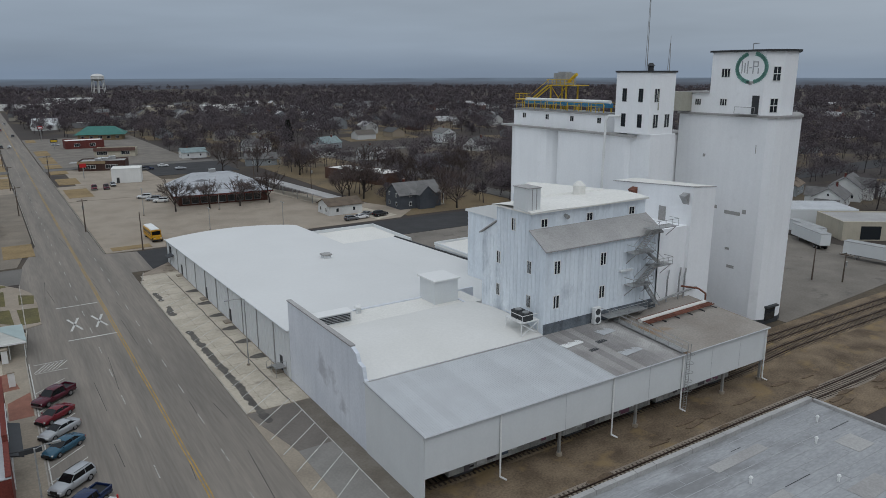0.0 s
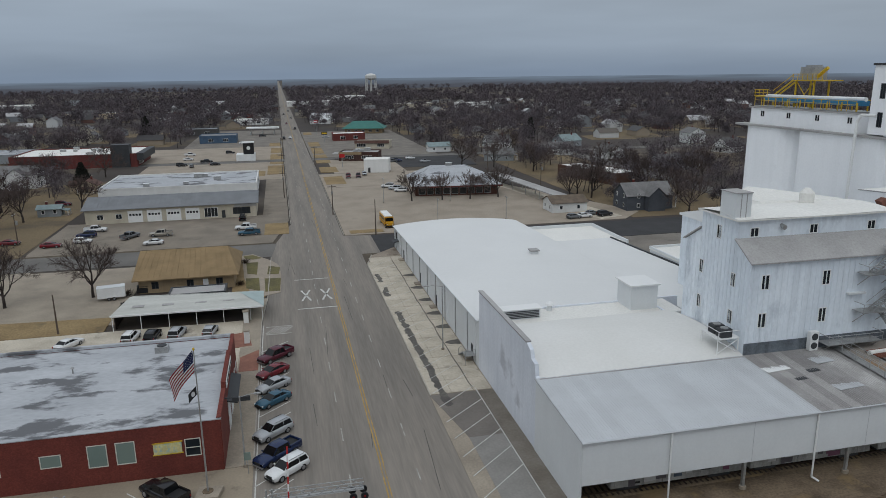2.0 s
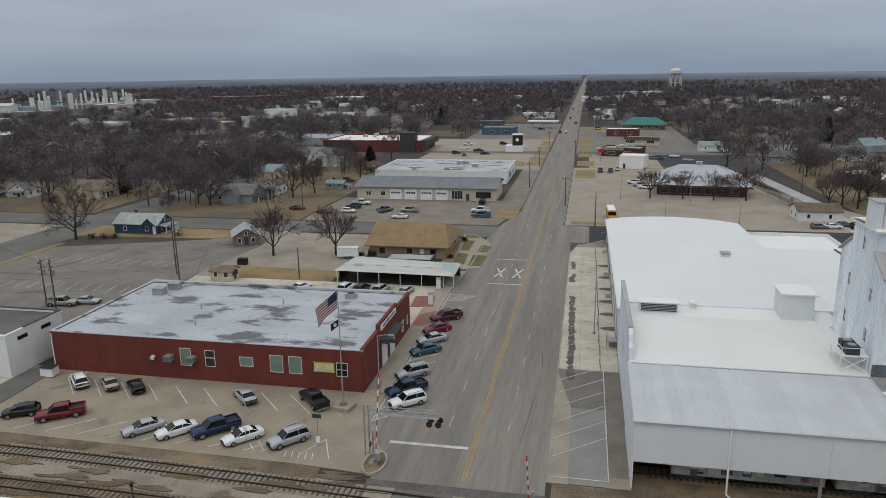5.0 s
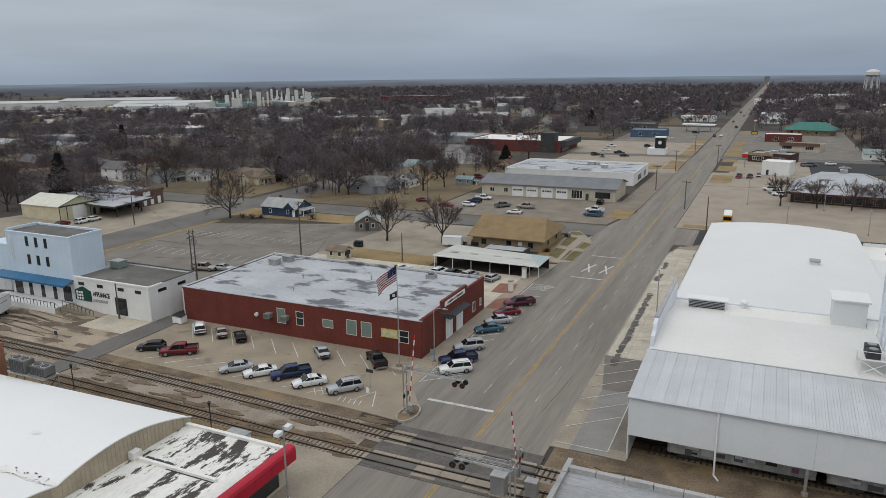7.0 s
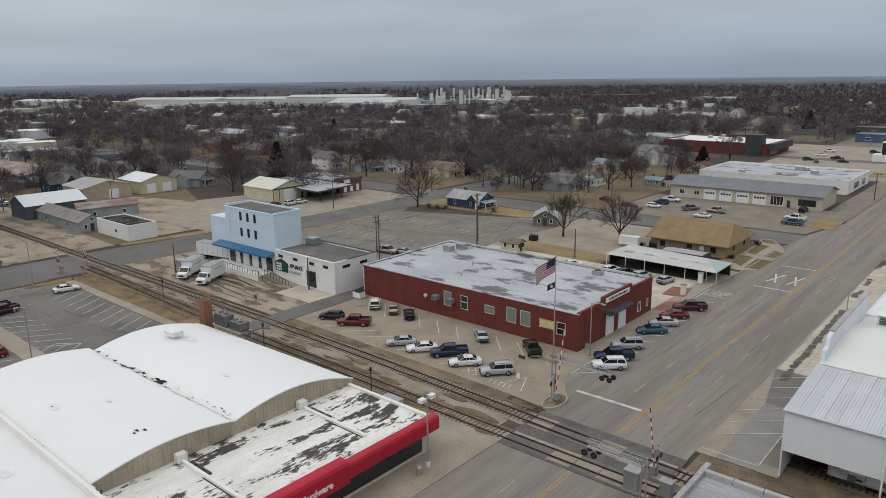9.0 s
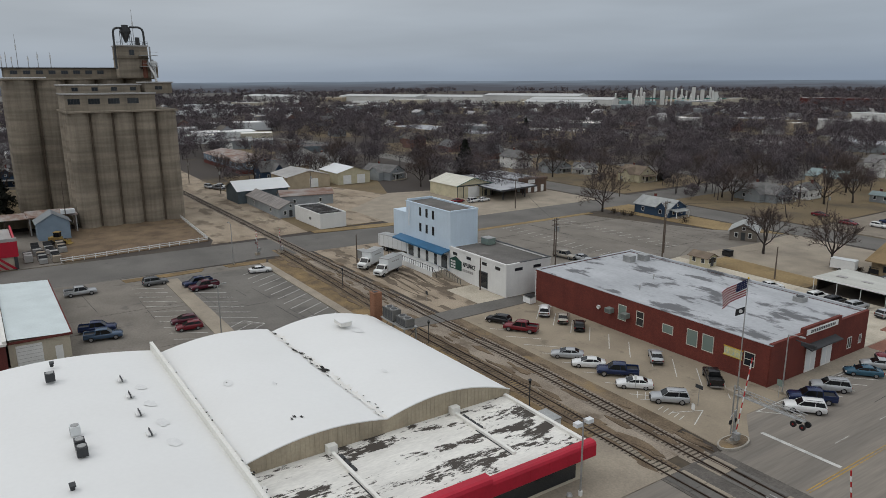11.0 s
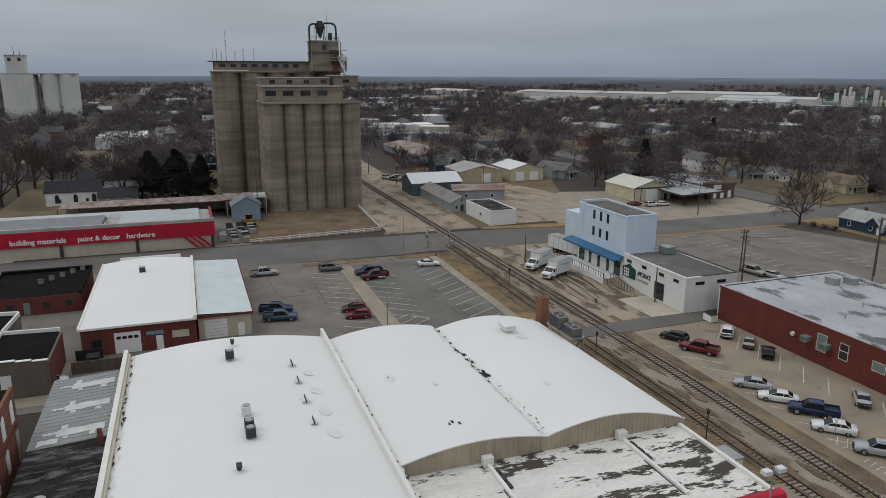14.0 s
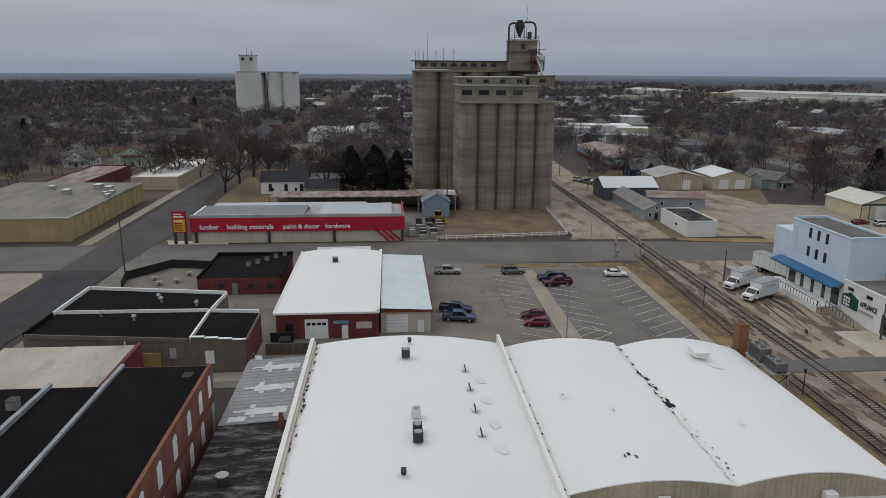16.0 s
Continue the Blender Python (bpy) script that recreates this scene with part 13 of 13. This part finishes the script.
def cedar(x, y, h, r, wide=False):
    """A dense evergreen: sprays of needles over tiers of drooping boughs, uneven in outline."""
    t = thing("conifer", "dark dense evergreen tree", "tree", (x, y, 0), local=True, group="evergreen trees")
    rng = np.random.default_rng(int(abs(x * 7 + y)))
    part("trunk", Geo().tube((0, 0, -0.1), (0, 0, h * 0.9), 0.26, 6, 0.05), BARK, t)
    nb, per = 60, 110
    lv = rng.uniform(0.05, 0.97, nb)
    ang = rng.uniform(0, 6.283, nb)
    reach = r * ((1 - lv ** 2.2) if wide else (1 - lv) ** 0.6) * rng.uniform(0.6, 1.05, nb)
    which = np.repeat(np.arange(nb), per)
    n = nb * per
    u = rng.uniform(0.1, 1, n) ** 0.6
    fan = rng.normal(0, 0.30, n)
    ca, sa = np.cos(ang[which] + fan), np.sin(ang[which] + fan)
    base = np.stack([ca * reach[which] * u, sa * reach[which] * u, h * lv[which] + 0.05 * h * np.sin(3 * u) + rng.normal(0, 0.035 * h, n)], 1)
    base[:, 2] = np.clip(base[:, 2], 0.15, h)
    face = unit(np.stack([ca, sa, np.full(n, 0.7)], 1) + rng.normal(0, 0.45, (n, 3)))
    along = unit(np.cross(face, rng.normal(0, 1, (n, 3))) + np.stack([ca, sa, np.full(n, 0.2)], 1) * 0.4)
    side = unit(np.cross(face, along)) * rng.uniform(0.16, 0.34, n)[:, None]
    tip = along * rng.uniform(0.5, 1.1, n)[:, None]
    g = Geo()
    g.v = [tuple(q) for q in np.stack([base - side, base + side, base + tip], 1).reshape(-1, 3).tolist()]
    g.f = [(3 * i, 3 * i + 1, 3 * i + 2) for i in range(n)]
    part("crown", g, NEEDLE, t)


for x, y, h, r, wide in ((-191, 158, 15, 4.6, True), (-197, 163, 12, 4, True), (-203, -24, 15, 7.0, True), (-202, -16, 15.5, 7.0, True), (-200, -8.5, 13.5, 5.5, True), (-136, 216, 9.5, 3.0, False), (-430, 10, 14, 4, False), (-600, -180, 16, 5, True), (-320, 300, 13, 4, False), (-66, 292, 9, 3.4, True), (-300, -196, 15, 4.5, True), (-355, -205, 14, 4, False), (-80, 520, 14, 5, True), (160, 420, 13, 4, False), (-330, 22, 16, 6, True)):
    cedar(x, y, h, r, wide)


def shrub(x, y, s):
    t = thing("shrub", "low brown dormant shrub", "shrub", (x, y, 0), local=True, group="dormant shrubs")
    rng = random.Random(int(abs(x * 13 + y * 3)))
    g = Geo()
    for i in range(260):
        a, u = rng.uniform(0, 6.283), rng.uniform(0, 1)
        c = Vector((s * u * math.cos(a), s * u * math.sin(a), rng.uniform(0, 0.8 * s)))
        e = Vector((math.cos(a) * 0.4, math.sin(a) * 0.4, rng.uniform(0.1, 0.7))) * 0.7
        w = Vector((-math.sin(a), math.cos(a), 0)) * 0.07
        k = len(g.v)
        g.v += [tuple(c - w), tuple(c + w), tuple(c + e)]
        g.f.append((k, k + 1, k + 2))
    part("foliage", g, SHRUB, t)
    part("stem", Geo().cyl(0, 0, -0.05, 0.5 * s, 0.12, 6, 0.05), BARK, t)


for x, y, s in ((-98, 147.5, 1.5), (-95, 148.2, 1.5), (-92.5, 149, 1.4), (-77, 153.5, 1.8), (-1.2, 141.5, 0.8), (-0.8, 158.8, 1.0), (-22, 140, 1.0)):
    shrub(x, y, s)


def yard(x, y, hx, hy):
    """Whether a place lies on a house, or on the open lawn between it and the middle of town."""
    to = Vector((30 - hx, 20 - hy)).normalized()
    dx, dy = x - hx, y - hy
    ahead = dx * to.x + dy * to.y
    return math.hypot(dx, dy) < 12 or (0 < ahead < 30 and abs(dx * to.y - dy * to.x) < 8)


def far_woods():
    """Bare town trees out to the skyline: each a stem with a few limbs and a lobed crown of twigs, all one mass.
    Tone tells dark stem bark (0) from twigs, puts inner-crown shade into twigs that pale towards the rim (1), and tells
    kinds of tree apart."""
    rng = np.random.default_rng(5)
    V, F, T, n = [], [], [], 0

    def emit(tri, tone):
        nonlocal n
        V.append(tri.reshape(-1, 3))
        T.append(np.repeat(tone, 3))
        F.append(np.arange(n, n + tri.size // 3).reshape(-1, 3))
        n += tri.size // 3

    def crown(x, y, h, r, count, size, lobes, limbs):
        """Twigs lie over the rounded ends of a few limbs, thinner towards the middle of the crown."""
        kind = rng.normal(0, 0.17)
        a0 = rng.uniform(0, 6.283) + np.arange(lobes) * 6.283 / lobes + rng.normal(0, 0.35, lobes)
        off = r * rng.uniform(0.32, 0.66, lobes)
        mid = np.stack([x + off * np.cos(a0), y + off * np.sin(a0), h * rng.uniform(0.34, 0.68, lobes)], 1)
        mid[0] = (x + rng.normal(0, 0.1 * r), y + rng.normal(0, 0.1 * r), 0.70 * h)
        rad = r * rng.uniform(0.36, 0.60, lobes)
        which = rng.integers(0, lobes, count)
        out = unit(rng.normal(0, 1, (count, 3)) + np.array([0, 0, 0.35]))
        depth = rng.uniform(0.04, 1, count) ** 0.5 * rng.uniform(0.85, 1.12, count)
        base = mid[which] + out * (rad[which] * depth)[:, None] * np.array([1, 1, 0.82])
        base[:, 2] = np.clip(base[:, 2], 0.16 * h, None)
        face = unit(out * 0.9 + rng.normal(0, 0.4, (count, 3)) + np.array([0, 0, 0.35]))
        along = np.cross(face, rng.normal(0, 1, (count, 3)))
        along = unit(along + np.array([0, 0, 0.4]))
        side = unit(np.cross(face, along)) * (size[0] * rng.uniform(0.6, 1.35, count))[:, None]
        tip = along * (size[1] * rng.uniform(0.6, 1.3, count))[:, None]
        # shade inside the crown painted as darker inner twigs, flatter on far trees
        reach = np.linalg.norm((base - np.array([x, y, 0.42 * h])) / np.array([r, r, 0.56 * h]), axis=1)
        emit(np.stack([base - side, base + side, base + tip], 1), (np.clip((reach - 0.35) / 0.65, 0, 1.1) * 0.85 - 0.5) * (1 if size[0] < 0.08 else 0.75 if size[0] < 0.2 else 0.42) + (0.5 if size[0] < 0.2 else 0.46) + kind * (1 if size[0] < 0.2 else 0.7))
        w = 0.012 * h + size[0] * 0.25
        foot, fork = np.array([x, y, -0.1]), np.array([x + rng.normal(0, 0.25), y + rng.normal(0, 0.25), h * 0.34])
        for p, q, k in [(foot, mid[0], w)] + [(fork, m, w * 0.6) for m in mid[1:1 + limbs]]:
            for d in ((k, 0, 0), (0, k, 0)):
                emit(np.array([[p - d, p + d, q]]), np.array([kind]))
    for d0, d1, trials, twigs, size, lobes, limbs in ((110, 330, 1500, 900, (0.058, 1.15), 7, 6), (330, 620, 3300, 290, (0.14, 1.6), 6, 4), (620, 1100, 5200, 110, (0.34, 2.2), 5, 1), (1100, 1500, 3800, 50, (0.6, 2.7), 4, 0), (1500, 2030, 5200, 30, (0.8, 3.1), 4, 0)):
        for k in range(trials):
            d = math.sqrt(rng.uniform(d0 * d0, d1 * d1))
            a = radians(rng.uniform(20, 214))
            x, y = 20 + d * math.cos(a), d * math.sin(a)
            if not free(x, y) or (x > -20 and y < 120 and d < 250 and x < 120):
                continue
            dens = noise.noise(Vector((x * 0.004, y * 0.004, 2.0)))
            west = math.degrees(math.atan2(y, x - 20))
            if d > 900 and 128 < west and dens < (0.08 if west < 158 else -0.18):
                continue
            if d > 1300 and 75 < west < 128 and dens < -0.25:
                continue
            if d < 1000 and dens < (-0.5 if d < 330 else -0.36):
                continue
            if -1050 < x < -480 and 560 < y < 960 and d < 1250 and dens < 0.35:
                continue
            if d < 460 and any(yard(x, y, p[0], p[1]) for p in PLAIN):
                continue
            h = rng.choice((rng.uniform(6, 9), rng.uniform(10, 14), rng.uniform(13, 17)), p=(0.2, 0.5, 0.3))
            crown(x, y, h, h * rng.uniform(0.46, 0.64), twigs, size, lobes, limbs)
    me = bpy.data.meshes.new("woods")
    v, f = np.concatenate(V), np.concatenate(F)
    me.vertices.add(len(v))
    me.vertices.foreach_set("co", v.ravel())
    me.loops.add(f.size)
    me.loops.foreach_set("vertex_index", f.ravel())
    me.polygons.add(len(f))
    me.polygons.foreach_set("loop_start", np.arange(0, f.size, 3))
    me.update(calc_edges=True)
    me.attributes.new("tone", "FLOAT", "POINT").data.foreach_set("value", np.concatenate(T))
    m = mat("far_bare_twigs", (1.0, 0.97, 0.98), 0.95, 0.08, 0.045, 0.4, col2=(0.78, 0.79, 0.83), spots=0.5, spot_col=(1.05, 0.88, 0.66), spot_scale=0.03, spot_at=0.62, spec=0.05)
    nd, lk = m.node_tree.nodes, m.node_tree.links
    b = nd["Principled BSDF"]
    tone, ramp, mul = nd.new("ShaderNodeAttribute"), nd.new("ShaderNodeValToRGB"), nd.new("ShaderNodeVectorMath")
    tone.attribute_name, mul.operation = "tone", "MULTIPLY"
    # dark end: bark and painted inner shade; pale end: rim twigs
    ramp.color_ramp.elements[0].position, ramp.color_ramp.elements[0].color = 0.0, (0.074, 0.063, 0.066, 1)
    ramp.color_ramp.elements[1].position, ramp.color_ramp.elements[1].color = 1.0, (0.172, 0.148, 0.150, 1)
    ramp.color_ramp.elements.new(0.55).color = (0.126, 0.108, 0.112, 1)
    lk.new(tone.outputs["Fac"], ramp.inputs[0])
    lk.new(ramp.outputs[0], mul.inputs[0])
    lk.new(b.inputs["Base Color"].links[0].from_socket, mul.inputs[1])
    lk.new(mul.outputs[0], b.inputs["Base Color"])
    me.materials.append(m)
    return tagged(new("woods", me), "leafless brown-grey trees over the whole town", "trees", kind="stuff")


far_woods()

# skyline: glowing backdrop rings drawn as a low wooded rise closing the plain, open where the road runs through it
sk, sk_far = Geo(), Geo()
N = 240
for reach, lift, ring in ((2060, 27.5, sk), (4700, 10.5, sk_far)):
    for i in range(N):
        k = len(ring.v)
        for j in (i, i + 1):
            a = radians(-20 + 260 * j / N)
            z = lift + 0.9 * noise.noise(Vector((j * 0.21, 0.3, 0.0)))
            ring.v += [(17 + reach * math.cos(a), reach * math.sin(a), -2), (17 + reach * math.cos(a), reach * math.sin(a), z)]
        if reach < 3000 and ring.v[k][0] >= 17 > ring.v[k + 2][0]:
            for x in (23.5, 11.0):
                ring.v += [(x, reach, -2), (x, reach, lift)]
            ring.f += [(k, k + 1, k + 5, k + 4), (k + 6, k + 7, k + 3, k + 2)]
        else:
            ring.f.append((k, k + 1, k + 3, k + 2))
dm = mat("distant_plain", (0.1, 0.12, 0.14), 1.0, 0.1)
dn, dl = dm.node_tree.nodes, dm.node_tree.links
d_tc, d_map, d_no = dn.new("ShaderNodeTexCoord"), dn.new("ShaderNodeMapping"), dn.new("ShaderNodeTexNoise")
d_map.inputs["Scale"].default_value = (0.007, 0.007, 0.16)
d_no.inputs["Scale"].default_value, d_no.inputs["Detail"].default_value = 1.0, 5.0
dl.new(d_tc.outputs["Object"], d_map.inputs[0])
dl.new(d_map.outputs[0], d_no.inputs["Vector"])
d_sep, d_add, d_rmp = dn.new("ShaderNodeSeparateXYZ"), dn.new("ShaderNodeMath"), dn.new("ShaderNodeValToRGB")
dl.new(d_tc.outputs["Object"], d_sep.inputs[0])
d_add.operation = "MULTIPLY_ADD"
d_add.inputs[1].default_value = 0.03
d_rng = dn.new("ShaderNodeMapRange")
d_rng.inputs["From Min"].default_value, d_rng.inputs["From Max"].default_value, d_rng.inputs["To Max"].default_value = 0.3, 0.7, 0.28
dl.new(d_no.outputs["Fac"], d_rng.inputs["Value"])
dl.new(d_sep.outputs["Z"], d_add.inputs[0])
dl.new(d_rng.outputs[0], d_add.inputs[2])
# distance haze painted into the glow: bluer and paler with height
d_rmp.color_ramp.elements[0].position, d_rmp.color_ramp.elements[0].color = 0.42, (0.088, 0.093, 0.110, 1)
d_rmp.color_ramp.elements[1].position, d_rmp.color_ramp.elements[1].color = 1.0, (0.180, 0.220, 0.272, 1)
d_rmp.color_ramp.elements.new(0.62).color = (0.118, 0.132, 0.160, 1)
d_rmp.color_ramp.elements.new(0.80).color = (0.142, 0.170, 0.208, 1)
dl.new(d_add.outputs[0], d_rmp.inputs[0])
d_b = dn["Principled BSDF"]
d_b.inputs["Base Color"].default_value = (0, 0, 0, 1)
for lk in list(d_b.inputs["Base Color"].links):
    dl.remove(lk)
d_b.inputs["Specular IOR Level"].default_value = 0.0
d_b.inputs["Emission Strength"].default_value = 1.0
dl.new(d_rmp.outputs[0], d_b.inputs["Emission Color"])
solo("backdrop_skyline", sk, dm, "glowing blue-grey backdrop of plain and wooded skyline, haze painted in", kind="structure")
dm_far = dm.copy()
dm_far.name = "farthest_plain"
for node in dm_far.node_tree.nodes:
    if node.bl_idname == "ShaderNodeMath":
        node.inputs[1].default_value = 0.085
solo("backdrop_horizon", sk_far, dm_far, "glowing pale blue-grey backdrop rim of the plain, haze painted in", kind="structure")
# pale fields far out to the west
for i, (x, y, w, d, c) in enumerate(((-2100, 300, 700, 500, 0), (-2600, 1100, 900, 700, 1), (-1900, -500, 600, 700, 1), (-2850, -300, 700, 900, 0), (-1700, 1700, 900, 600, 0), (-900, 2300, 900, 600, 1))):
    sheet("field_" + "abcdefg"[i], rect(x, y, x + w, y + d), 0.15, mat("pale_field", (0.17, 0.16, 0.145), 1.0, 0.1, 0.01, 0.2) if c else mat("brown_field", (0.115, 0.108, 0.10), 1.0, 0.1, 0.01, 0.2), "dormant farm field", thick=0.2)

# ---- railway ties ----
TIEM = Geo().box(-0.11, -1.25, 0.02, 0.11, 1.25, 0.1).mesh("tie", TIE)
far_ties = Geo()
for kind, tr in zip((1, 2, 3, 4), TRACKS):
    o = ORIGIN[tr.name]
    cnt = 0
    for x in np.arange((-260, -110, 36, 93)[kind - 1], (200, 38, 200, 200)[kind - 1], 0.62):
        if 6.8 < x < 25.8 and kind < 3:
            continue
        near = (-55 < x < 6.8 or 26 < x < 110) and cnt < 200 and kind < 3
        if near:
            t = new("tie", TIEM)
            t.parent = tr
            t.location = (x - o[0], track_mid(x, kind) - o[1] + random.uniform(-0.05, 0.05), 0)
            t.rotation_euler = (0, 0, random.uniform(-0.04, 0.04))
            cnt += 1
        else:
            far_ties.box(x - 0.12, track_mid(x, kind) - 1.3, 0.02, x + 0.12, track_mid(x, kind) + 1.3, 0.1)
tagged(solo("railway_ties", far_ties, TIE, "rows of dark wooden ties under the far rails", "railway ties"), kind="stuff")
